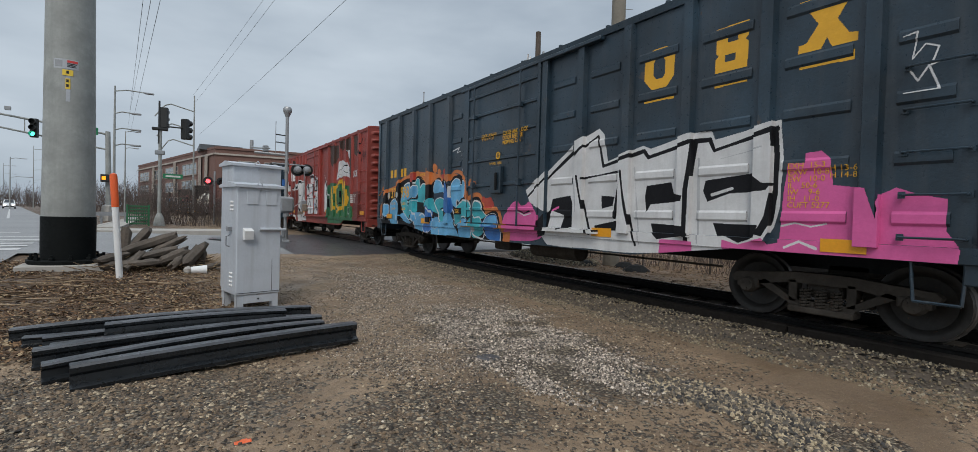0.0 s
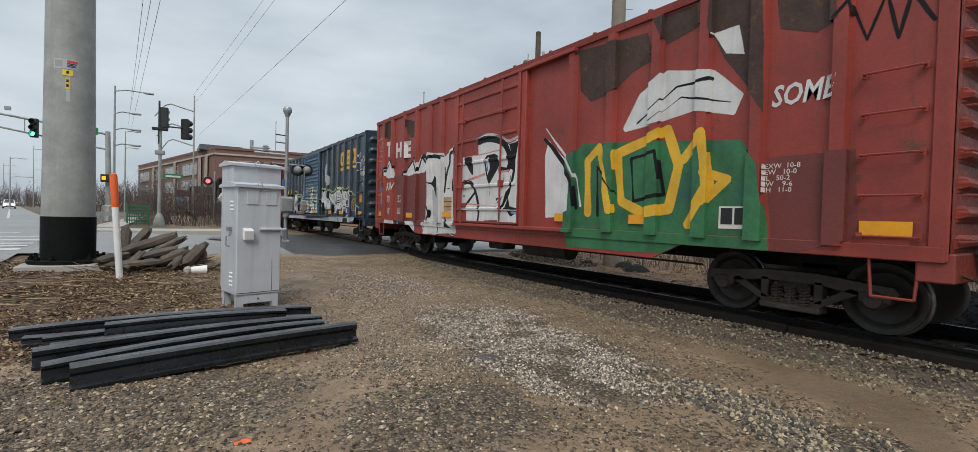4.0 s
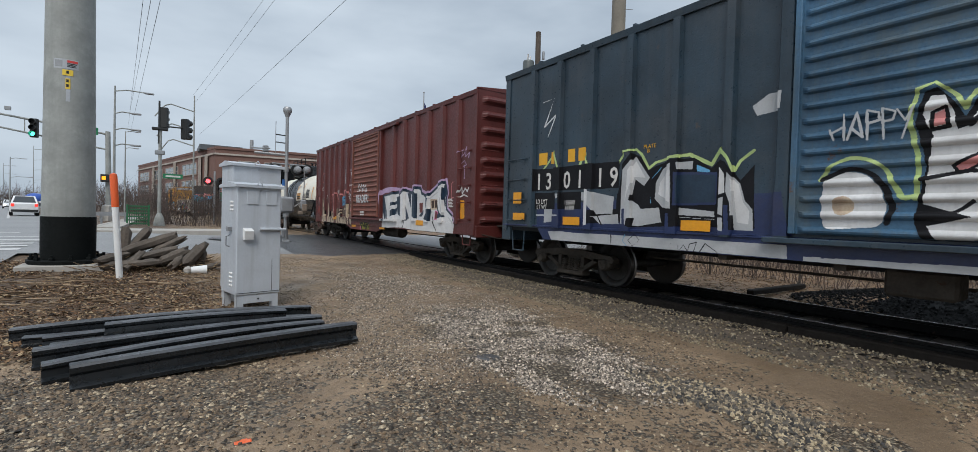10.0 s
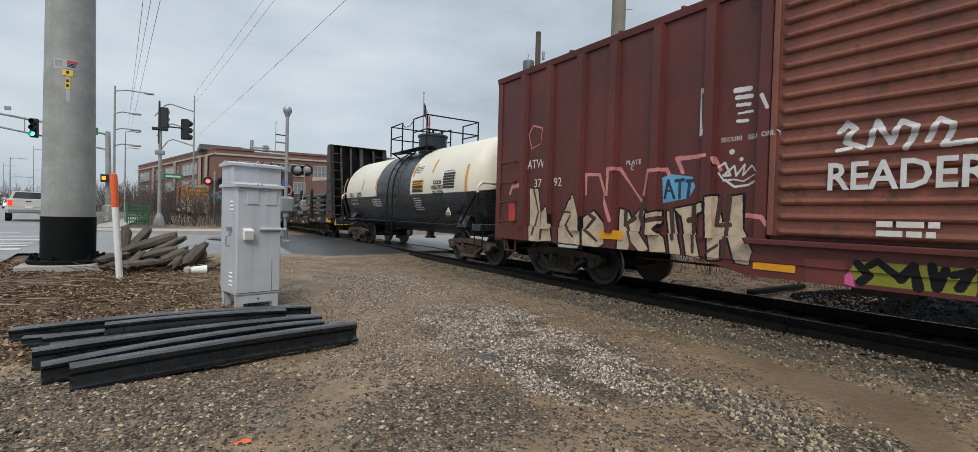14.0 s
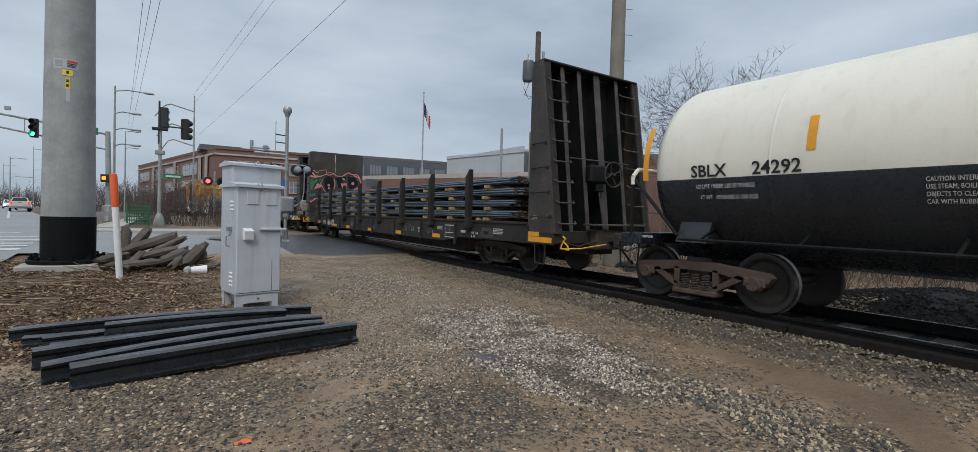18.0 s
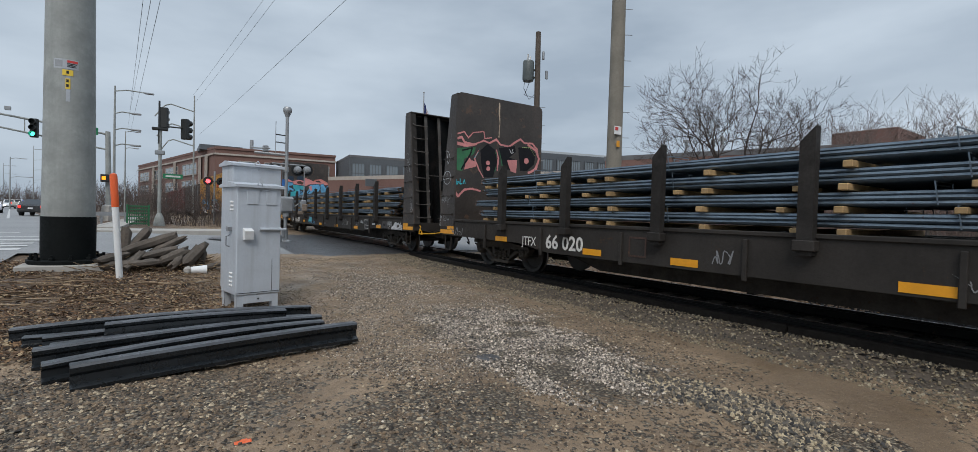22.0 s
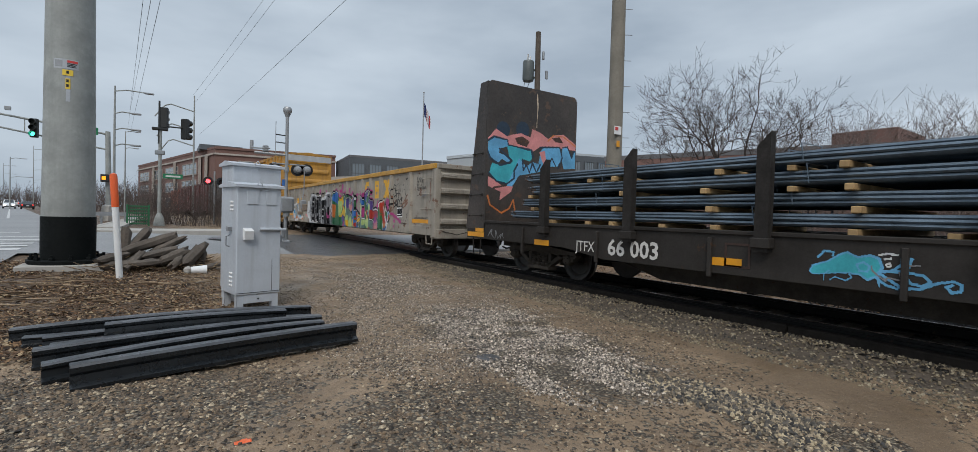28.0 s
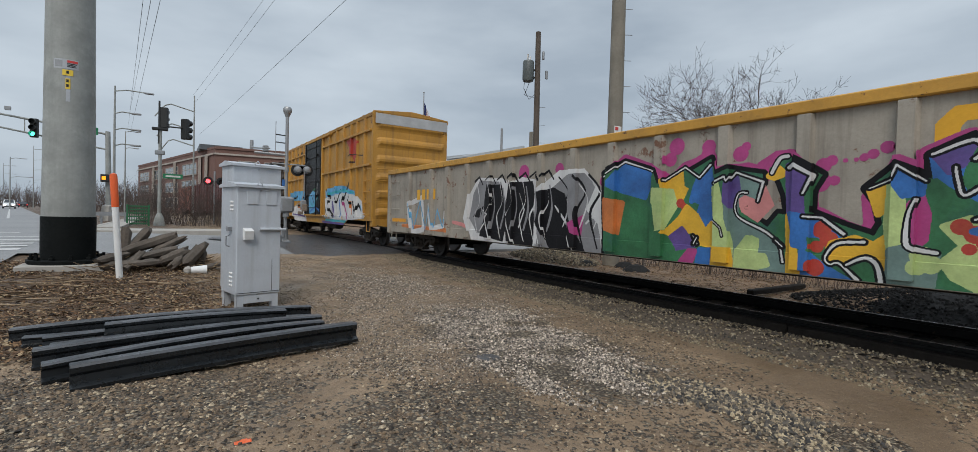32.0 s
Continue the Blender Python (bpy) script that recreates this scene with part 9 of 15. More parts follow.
can.blob("cyan", (12.46, 2.21), (12.34, 2.32), (12.19, 2.31), (12.1, 2.12), (11.97, 2.16), (11.75, 2.14), (11.63, 2.02), (11.67, 1.79), (11.86, 1.63), (12.09, 1.71), (12.24, 1.82), (12.28, 2.03))
can.blob("sky", (13.57, 1.21), (13.23, 1.28), (12.86, 1.09), (12.63, 1.13), (12.53, 1.3), (12.27, 1.31), (12.03, 1.31), (11.76, 1.24), (11.69, 1.08), (11.79, 0.95), (11.87, 0.71), (12.3, 0.77), (12.42, 1.03), (12.74, 0.96), (13.23, 1.05))
can.blob("blue", (11.73, 1.63), (11.49, 1.67), (11.29, 1.6), (11.21, 1.37), (11.26, 1.15), (11.27, 0.92), (11.42, 0.78), (11.74, 0.75), (11.86, 0.87), (11.71, 1.03), (11.72, 1.22), (11.6, 1.46))
can.blob("cyan", (11.73, 1.6), (11.41, 1.74), (11.22, 1.71), (11.11, 1.55), (10.87, 1.29), (11.03, 1.31), (11.29, 1.37), (11.52, 1.53))
can.blob("sky", (11.23, 1.99), (11.13, 2.2), (10.97, 2.24), (10.77, 2.16), (10.66, 2.03), (10.56, 2.11), (10.44, 2.14), (10.42, 1.65), (10.58, 1.86), (10.76, 1.89), (11.02, 1.87), (11.18, 1.88))
can.poly("navy", (11.21, 1.87), (10.61, 1.88), (10.59, 1.64), (11.01, 1.62), (11.2, 1.67))
can.blob("cyan", (11.15, 1.59), (11.05, 1.7), (10.75, 1.72), (10.57, 1.64), (10.5, 1.5), (10.53, 1.38), (10.62, 1.46), (10.78, 1.42), (10.87, 1.34), (11.07, 1.44))
can.blob("cyan", (10.87, 1.34), (10.74, 1.4), (10.56, 1.38), (10.57, 1.1), (10.67, 1.04), (10.83, 1.13))
can.blob("sky", (11.3, 0.72), (11.31, 1.01), (11.24, 1.15), (11.1, 1.2), (10.86, 1.17), (10.67, 1.02), (10.52, 1.11), (10.41, 1.19), (10.39, 0.64), (10.81, 0.64), (11.08, 0.68))
can.curve("white", 0.028, (14.93, 1.42), (14.79, 1.58), (14.56, 1.54), (14.55, 1.31), (14.7, 1.14))
can.curve("white", 0.028, (14.42, 1.05), (14.44, 1.53), (14.18, 1.73), (13.8, 1.74), (13.58, 1.57))
can.curve("white", 0.028, (13.53, 1.64), (13.44, 1.94), (13.27, 2.16), (12.96, 2.24), (12.69, 2.17), (12.62, 2.07), (12.43, 2.15), (12.28, 2.09), (12.25, 1.93), (12.34, 1.82), (12.49, 1.75))
can.curve("white", 0.028, (13.51, 1.64), (13.37, 1.39), (13.1, 1.2), (12.86, 1.09), (12.75, 1.29), (12.59, 1.38), (12.45, 1.27), (12.38, 1.12))
can.curve("white", 0.028, (12.46, 2.21), (12.32, 2.34), (12.16, 2.3), (12.09, 2.06), (11.97, 2.16), (11.75, 2.15), (11.62, 2.02), (11.67, 1.79), (11.84, 1.63))
can.curve("white", 0.028, (12.08, 1.23), (11.94, 1.29), (11.76, 1.22), (11.7, 1.07), (11.8, 0.94))
can.curve("white", 0.028, (11.86, 0.87), (11.74, 0.75), (11.45, 0.77), (11.26, 0.92), (11.26, 1.15), (11.36, 1.35), (11.6, 1.48), (11.73, 1.5))
can.curve("white", 0.028, (12.71, 1.02), (12.58, 1.11), (12.44, 1.01), (12.38, 0.82), (12.46, 0.75))
can.curve("white", 0.028, (12.93, 1.49), (13.04, 1.55), (13, 1.66), (12.85, 1.62), (12.49, 1.68), (12.24, 1.66))
can.curve("white", 0.028, (11.73, 1.6), (11.41, 1.74), (11.22, 1.71), (11.11, 1.55), (10.87, 1.29), (10.86, 1.15), (10.67, 1.02), (10.55, 1.08), (10.4, 1.11))
can.curve("white", 0.028, (11.18, 1.88), (11.24, 1.99), (11.13, 2.21), (10.95, 2.24), (10.77, 2.17), (10.66, 2.03), (10.56, 2.12), (10.44, 2.15))
can.curve("white", 0.028, (10.61, 1.88), (10.49, 1.83), (10.46, 1.73), (10.49, 1.62))
can.curve("white", 0.028, (11.15, 1.59), (11.01, 1.71), (10.72, 1.73), (10.54, 1.64), (10.49, 1.49), (10.59, 1.4), (10.68, 1.4))
can.curve("white", 0.028, (11.19, 0.86), (11.14, 0.91), (11.09, 0.85), (10.98, 0.9), (10.85, 0.87), (10.83, 0.67))
can.curve("white", 0.028, (13.93, 1.17), (13.82, 1.24), (13.7, 1.15), (13.68, 0.96))
can.curve("black", 0.03, (11.28, 1.19), (11.13, 1.18), (11.24, 1.24))
can.curve("black", 0.03, (12.66, 1.02), (12.58, 1.08), (12.52, 0.97))
can.spot("black", 12.94, 1.59, 0.05)
can.poly("black", (12.28, 1.63), (11.83, 1.61), (11.82, 1.3), (12.26, 1.31))
can.spot("silver", 11.57, 0.73, 0.07)
can.poly("black", (11.34, 1.02), (11.34, 1.19), (11.55, 1.18), (11.53, 1))
can.line("cyan", 0.02, (12.05, 1.91), (11.87, 1.88))
can.line("cyan", 0.02, (11.97, 1.98), (11.9, 1.95))
can.poly("black", (10.2, 2.18), (10.07, 2.3), (9.77, 2.32), (9.37, 2.18), (9.2, 1.79), (8.94, 1.7), (8.66, 1.73), (8.42, 1.48), (8.33, 1.38), (8.08, 1.45), (7.83, 1.36), (7.73, 1.06), (7.74, 0.65), (8.42, 0.7), (9.17, 0.65), (10.05, 0.65), (10.12, 1.49))
can.poly("sky", (10.24, 1.35), (9.97, 1.02), (9.71, 0.72), (10.73, 0.73), (10.96, 0.97), (10.54, 1.12))
can.curve("white", 0.028, (10.56, 1.65), (10.28, 1.49), (10.08, 1.44), (9.98, 1.23), (10.05, 1.13))
can.blob("blue", (10.53, 2.1), (10.36, 2.09), (10.23, 1.75), (10.08, 1.59), (10.07, 1.36), (10.27, 1.31), (10.45, 1.44))
can.curve("orange", 0.10, (10.29, 2.2), (10.03, 2.4), (9.69, 2.36), (9.3, 2.13), (9.2, 1.71), (8.88, 1.77), (8.63, 1.75), (8.39, 1.51), (8.31, 1.36))
can.curve("orange", 0.12, (8.33, 1.36), (8.08, 1.43), (7.84, 1.39), (7.71, 1.12), (7.74, 0.94))
can.blob("sky", (10.18, 1.74), (10.21, 2.05), (9.98, 2.22), (9.76, 2.18), (9.68, 2.07), (9.41, 2.17), (9.33, 1.98), (9.36, 1.72), (9.66, 1.69), (9.86, 1.48), (10.08, 1.53))
can.blob("cyan", (9.98, 1.32), (9.82, 1.53), (9.47, 1.63), (9.14, 1.6), (8.99, 1.34), (9.12, 1.24), (9.45, 1.21), (9.64, 1.12), (9.84, 1.03), (9.98, 1.15))
can.blob("cyan", (8.96, 1.48), (8.87, 1.61), (8.62, 1.56), (8.47, 1.38), (8.33, 1.28), (8.55, 1.19), (8.86, 1.21), (8.99, 1.34))
can.blob("cyan", (9.16, 1.14), (8.86, 1.25), (8.58, 1.19), (8.51, 0.97), (8.6, 0.82), (8.87, 0.72), (9.07, 0.77))
can.blob("sky", (9.68, 1.12), (9.23, 1.19), (9.13, 0.96), (9.16, 0.71), (9.67, 0.71), (9.75, 0.91))
can.blob("blue", (8.49, 1.11), (8.28, 1.27), (7.97, 1.3), (7.86, 1.14), (7.84, 0.9), (7.86, 0.68), (8.31, 0.72), (8.45, 0.84))
can.blob("sky", (8.43, 1.14), (8.22, 1.26), (7.97, 1.28), (7.9, 1.14), (8.11, 1.06), (8.37, 1.03))
can.curve("white", 0.028, (10.23, 1.75), (10.22, 2.05), (10.0, 2.22), (9.75, 2.18), (9.68, 2.05), (9.4, 2.15), (9.32, 1.96), (9.36, 1.75))
can.curve("white", 0.028, (9.99, 1.13), (9.99, 1.36), (9.8, 1.55), (9.47, 1.64), (9.12, 1.6), (8.98, 1.34), (8.86, 1.21))
can.curve("white", 0.028, (9.99, 1.13), (9.87, 1.0), (9.66, 1.1), (9.43, 1.23), (9.22, 1.21), (9.11, 0.96), (9.15, 0.7))
can.curve("white", 0.028, (8.97, 1.47), (8.87, 1.62), (8.61, 1.58), (8.47, 1.38), (8.31, 1.27))
can.curve("white", 0.028, (8.86, 1.21), (8.61, 1.23), (8.51, 1.07), (8.53, 0.9), (8.45, 0.8))
can.curve("white", 0.028, (9.1, 0.92), (8.97, 0.78), (8.59, 0.72), (8.5, 0.83))
can.curve("white", 0.028, (8.46, 1.1), (8.28, 1.28), (7.97, 1.32), (7.85, 1.14), (7.82, 0.9), (7.84, 0.67))
can.spot("silver", 9.84, 1.59, 0.08)
can.spot("black", 9.82, 1.58, 0.045)
can.spot("silver", 9.01, 0.93, 0.07)
can.poly("red", (8.42, 1.62), (8.32, 1.68), (8.21, 1.61), (8.08, 1.67), (8.09, 1.51), (8.08, 1.45), (8.39, 1.45))
can.spot("orange", 9.07, 2.08, 0.09)
can.spot("orange", 8.89, 2.02, 0.09)
can.spot("red", 8.46, 1.65, 0.07)
spray(car_a, 0.07, 15.53, 0.58, 3.43, can.ops, INKS, ribs_a, -HW)

can = Can()
can.poly("brown", (5.15, 4.35), (3.61, 4.22), (3.47, 3.77), (3.89, 3.65), (4.23, 3.44), (4.81, 3.36), (5.07, 3.6))
can.poly("brown", (2.54, 4.36), (1.82, 4.34), (1.75, 2.65), (2.04, 3.09), (2.35, 3.52), (2.55, 3.96))
can.poly("brown", (1.71, 4.38), (1.06, 4.33), (0.98, 3.59), (1.22, 3.5), (1.63, 3.68))
can.poly("brown", (3.51, 4.44), (2.68, 4.37), (2.67, 4.06), (3.25, 3.94))
can.poly("white", (2.5, 3.87), (2.14, 3.88), (2.06, 3.48), (2.31, 3.55))
can.poly("maroon", (1.73, 2.09), (0.79, 2.11), (0.74, 1.15), (1.63, 0.79))
can.poly("green", (5.58, 2.22), (4.98, 2.63), (2.07, 2.36), (1.82, 2.02), (1.63, 0.79), (5.32, 0.72))
can.line("yellow", 0.15, (4.8, 1.38), (4.84, 2.3), (4.57, 2.52), (4.35, 1.81), (4.25, 1.43))
can.line("yellow", 0.16, (4.04, 1.57), (4.15, 2.37), (3.5, 2.54), (3.19, 2.64), (2.98, 2.09), (3.13, 1.45), (3.61, 1.38), (4.04, 1.57))
can.line("yellow", 0.15, (2.9, 2.17), (2.6, 2.51), (2.49, 1.76), (2.8, 1.22))
can.line("yellow", 0.13, (2.55, 1.96), (2.24, 1.85), (2.56, 1.56))
can.line("black", 0.04, (4.56, 1.33), (4.6, 2.18), (4.15, 1.69))
can.line("black", 0.05, (3.79, 1.57), (3.86, 2.26), (3.36, 2.33), (3.22, 1.67), (3.79, 1.57))
can.edged("white", 0.10, (3.99, 2.77), (3.7, 3.24), (3.23, 3.49), (2.5, 3.31), (2.1, 2.95), (2.19, 2.75), (2.76, 2.9), (3.35, 2.81))
can.line("black", 0.03, (3.76, 2.82), (3.06, 3.26), (2.5, 3.25))
can.line("black", 0.03, (3.51, 2.81), (2.98, 3.09), (2.22, 2.88))
can.line("black", 0.028, (1.03, 3.6), (0.89, 3.74), (0.73, 3.28), (0.57, 3.73), (0.46, 3.22), (0.36, 3.67), (0.18, 3.32))
can.line("black", 0.024, (0.85, 3.98), (0.68, 4.17), (0.57, 3.81), (0.37, 4.15), (0.24, 3.8))
can.poly("brown", (14.55, 4.43), (14.02, 4.39), (14.05, 3.94), (14.26, 3.78), (14.52, 3.9))
can.poly("brown", (12.82, 4.26), (12.17, 4.12), (12.15, 3.64), (12.46, 3.63), (12.77, 3.8))
can.poly("maroon", (13.76, 2.51), (11.17, 2.54), (11.14, 0.92), (13.3, 0.94))
can.poly("white", (12.92, 2.5), (12.16, 3.02), (11.95, 2.78), (11.66, 3.05), (11.16, 2.87), (11.17, 2.54), (12.56, 2.46))
can.poly("white", (14.6, 2.79), (14.02, 3.1), (13.8, 2.78), (13.78, 2.46), (14.43, 2.5))
can.poly("white", (11.19, 3.05), (10.29, 2.96), (10.15, 2.75), (10.08, 0.77), (11.09, 0.79), (11.63, 0.98), (11.12, 1.14))
can.poly("white", (14.49, 1.05), (13.7, 1.01), (13.71, 0.8), (14.45, 0.81))
can.poly("white", (12.78, 1.02), (12.08, 0.99), (12.28, 0.72), (12.77, 0.72))
can.line("black", 0.07, (12.92, 2.5), (12.16, 2.98), (11.94, 2.56), (11.65, 3.01), (11.42, 2.81), (11.16, 2.87), (10.95, 2.96), (10.31, 2.86))
can.poly("black", (11.16, 2.21), (10.77, 2.33), (10.66, 1.65), (10.96, 2.1))
can.line("black", 0.13, (10.2, 2.55), (10.25, 1.85), (10.12, 1.79))
can.line("black", 0.10, (11.11, 1.49), (11.07, 1.19))
can.line("black", 0.12, (10.55, 1.09), (10.57, 0.73))
can.line("black", 0.08, (14.85, 2.35), (14.56, 2.8), (13.96, 3.06), (13.79, 2.61))
can.line("black", 0.10, (13.72, 0.93), (12.98, 0.82), (12.35, 0.71))
can.poly("black", (11.68, 3.04), (11.48, 3.04), (11.29, 2.87), (11.42, 2.68), (11.59, 2.78))
can.spot("black", 10.59, 1.98, 0.05)
can.spot("black", 10.59, 1.73, 0.05)
can.poly("blue", (13.6, 1), (13.16, 1.04), (12.97, 0.73), (13.65, 0.68))
can.spot("blue", 14.86, 2.92, 0.12)
can.spot("blue", 14.81, 1.66, 0.20)
can.spot("blue", 14.95, 2.1, 0.12)
can.line("orange", 0.05, (15.25, 3.13), (14.7, 3.1), (14.8, 2.74), (15.19, 2.67))
can.line("orange", 0.05, (15.26, 1.9), (14.65, 1.97), (14.68, 1.62))
can.line("orange", 0.04, (15.19, 2.69), (14.79, 2.51), (15.11, 2.3))
can.line("rose", 0.02, (15.24, 3.87), (14.79, 3.95), (15.09, 3.45), (14.71, 3.47))
can.line("rose", 0.02, (15.22, 3.28), (14.7, 3.28))
can.poly("white", (10.29, 2.84), (9.6, 3.09), (9.52, 0.82), (10.13, 0.84), (10.22, 1.32))
can.line("black", 0.13, (10.17, 1.81), (9.89, 2.65), (9.6, 2.9))
can.poly("wood", (10.25, 1.76), (9.62, 1.77), (9.6, 1.35), (10.23, 1.35))
can.poly("black", (10.21, 0.83), (9.6, 0.66), (10.14, 1.08))
can.blob("white", (11.2, 3.03), (10.87, 2.96), (10.32, 2.86), (10.04, 2.87), (9.99, 3), (9.74, 3.07), (9.62, 3.09), (9.57, 1.89), (9.55, 0.8), (10.18, 0.79), (10.85, 0.7), (11.14, 0.96), (11.14, 1.98), (11.19, 2.43))
can.poly("silver", (10.97, 1.97), (10.46, 2.06), (10.36, 1.02), (10.79, 0.93))
can.curve("black", 0.09, (11.28, 2.84), (11.07, 2.93), (10.74, 2.9), (10.37, 2.83))
can.curve("black", 0.10, (9.6, 2.98), (9.79, 2.94), (9.94, 2.9), (9.95, 2.66), (10.04, 2.52), (10.13, 2.3), (10.21, 1.91))
can.blob("black", (11.19, 2.21), (10.98, 2.19), (10.82, 2.36), (10.71, 2.2), (10.69, 1.72), (10.8, 1.96), (10.97, 2.1))
can.poly("black", (10.22, 2.57), (10.17, 2.56), (10.16, 2.23), (10.21, 2.23))
can.poly("black", (9.7, 1.94), (9.58, 2.27), (9.56, 1.88))
can.curve("black", 0.06, (11.14, 1.48), (11.04, 1.29), (11.14, 1.1))
can.poly("wood", (10.25, 1.75), (9.64, 1.75), (9.62, 1.37), (10.22, 1.35))
can.line("brown", 0.015, (10.23, 1.62), (9.63, 1.62))
can.line("brown", 0.015, (10.22, 1.48), (9.63, 1.49))
can.poly("black", (10.21, 1.34), (10.04, 1.04), (9.71, 0.9), (9.58, 0.75), (10.12, 0.74))
can.line("black", 0.03, (10.83, 1.96), (10.7, 1.97))
can.line("black", 0.03, (10.63, 1.77), (10.54, 1.74))
can.line("black", 0.03, (10.06, 1.97), (9.93, 1.98))
can.poly("silver", (10.7, 1.49), (10.44, 1.51), (10.43, 1.35), (10.7, 1.33))
can.blob("white", (14.5, 2.72), (14.22, 3.07), (13.97, 3.01), (13.75, 2.51), (14.4, 2.48))
can.curve("black", 0.06, (14.56, 2.19), (14.67, 2.47), (14.5, 2.72), (14.22, 2.96), (13.97, 3.06), (13.78, 2.79))
can.poly("white", (12.92, 2.53), (12.15, 2.97), (12.01, 2.52))
can.blob("white", (11.77, 2.53), (11.63, 2.88), (11.28, 2.85), (11.2, 2.56))
can.curve("black", 0.06, (12.87, 2.54), (12.44, 2.85), (12.03, 2.98))
can.curve("black", 0.06, (11.94, 2.55), (11.78, 2.77), (11.67, 2.96), (11.35, 2.74), (11.25, 2.82))
can.poly("white", (14.42, 1.03), (13.68, 1.02), (13.67, 0.89), (14.42, 0.88))
can.poly("black", (13.68, 1.03), (12.73, 0.99), (12.72, 0.73), (13.5, 0.71))
can.poly("sky", (13.54, 0.72), (13.34, 1.02), (13.07, 0.72))
can.poly("navy", (13.47, 0.71), (13.33, 0.92), (13.21, 0.72))
can.poly("white", (12.73, 1.03), (12.09, 1.03), (12.08, 0.76), (12.66, 0.73))
can.poly("white", (11.55, 1.03), (9.52, 0.9), (9.54, 0.79), (11.5, 0.69))
can.line("black", 0.05, (11.5, 0.75), (11.4, 1.03))
can.line("black", 0.05, (10.56, 0.77), (10.51, 1.1))
can.poly("white", (6.02, 2.5), (5.93, 2.81), (5.72, 2.62), (5.41, 2.37), (5.24, 1.91), (5.26, 1.41), (5.75, 1.27), (5.96, 1.26))
can.line("black", 0.08, (6.04, 2.83), (5.82, 2.66), (5.48, 2.32), (5.2, 1.97), (5.1, 1.47))
can.line("white", 0.04, (6.0, 3.03), (5.75, 2.77), (5.36, 2.39), (5.1, 1.99), (4.99, 1.5))
spray(car_b, 0.02, 15.38, 0.58, 4.38, can.ops, INKS, ribs_b, -HW, skip=(6.75, 9.45))

can = Can()
can.poly("white", (9.19, 2.71), (8.38, 2.72), (8.4, 3.06), (7.99, 3.12), (7.46, 2.99), (7.2, 2.84), (6.8, 2.92), (6.41, 2.77), (6.35, 1.45), (6.64, 1.41), (6.65, 1.05), (8.87, 1.04), (8.89, 1.57), (9.12, 1.56))
can.curve("silver", 0.06, (8.44, 3.07), (8.03, 3.17), (7.46, 3.05), (7.17, 2.92), (6.8, 2.96), (6.44, 2.85))
can.poly("black", (7.14, 2.85), (6.75, 2.88), (6.79, 2.66), (6.86, 2.38), (6.93, 2.08), (7.07, 1.75), (7.33, 1.44), (7.39, 1.36), (7.49, 1.37), (7.6, 1.67), (7.34, 1.71), (7.07, 1.89), (6.97, 2.26), (7.13, 2.35), (7.08, 2.51), (7.08, 2.72))
can.curve("black", 0.15, (8.37, 3.03), (7.99, 3.06), (7.45, 2.94), (7.19, 2.74), (7.09, 2.44), (7.13, 2.34))
can.poly("white", (7.67, 1.53), (7.16, 1.9), (7.34, 1.54), (7.5, 1.43))
can.poly("blue", (7.55, 1.58), (7.33, 1.72), (7.45, 1.52))
can.blob("black", (8.11, 2.56), (7.99, 2.69), (7.6, 2.66), (7.49, 2.47), (7.56, 2.33), (7.77, 2.12), (7.9, 2.01), (8.05, 2.31))
can.poly("white", (8.07, 2.58), (7.93, 2.64), (7.87, 2.37), (7.96, 2.22))
can.line("blue", 0.035, (8.02, 2.57), (7.96, 2.33))
can.poly("black", (7.51, 2.4), (7.1, 2.32), (7.11, 2.23), (7.54, 2.3))
can.blob("black", (9.04, 2.7), (8.69, 2.69), (8.6, 2.25), (8.86, 2.45))
can.curve("black", 0.09, (9.14, 2.07), (8.67, 2.06), (8.41, 1.73), (8.31, 1.4), (8.35, 1.13), (8.45, 0.97))
can.line("black", 0.07, (8.48, 1.84), (8.86, 1.56))
can.poly("black", (7.12, 1.69), (7.06, 1.49), (6.75, 1.45), (6.4, 1.53), (6.39, 1.46), (6.74, 1.36), (7.02, 1.26), (7.19, 1.41), (7.3, 1.37))
can.blob("black", (6.58, 1.87), (6.45, 2.13), (6.39, 2.28), (6.38, 1.97), (6.5, 1.85))
can.poly("white", (6.48, 2.0), (6.42, 2.11), (6.4, 1.97))
can.spot("blue", 6.44, 2.02, 0.04)
can.line("sky", 0.05, (6.99, 1.36), (6.71, 1.33))
can.line("rose", 0.06, (8.84, 2.13), (8.08, 2.25))
can.line("rose", 0.05, (7.52, 2.26), (7.14, 2.27))
can.line("rose", 0.04, (8.36, 2.72), (7.45, 2.76))
can.line("rose", 0.03, (9.17, 2.72), (8.43, 2.73))
can.line("silver", 0.03, (9.09, 1.42), (6.65, 1.4))
can.line("rose", 0.025, (8.84, 1.55), (7.6, 1.49))
can.line("brown", 0.02, (9.06, 2.14), (8.77, 2.13))
can.line("brown", 0.02, (6.48, 1.85), (6.38, 1.86))
can.line("brown", 0.03, (6.44, 1.81), (6.4, 1.79))
can.spot("brown", 8.95, 1.91, 0.02)
can.spot("brown", 9.01, 1.75, 0.025)
can.poly("maroon", (8.08, 1.17), (7.52, 1.18), (7.52, 1.09), (8.07, 1.07))
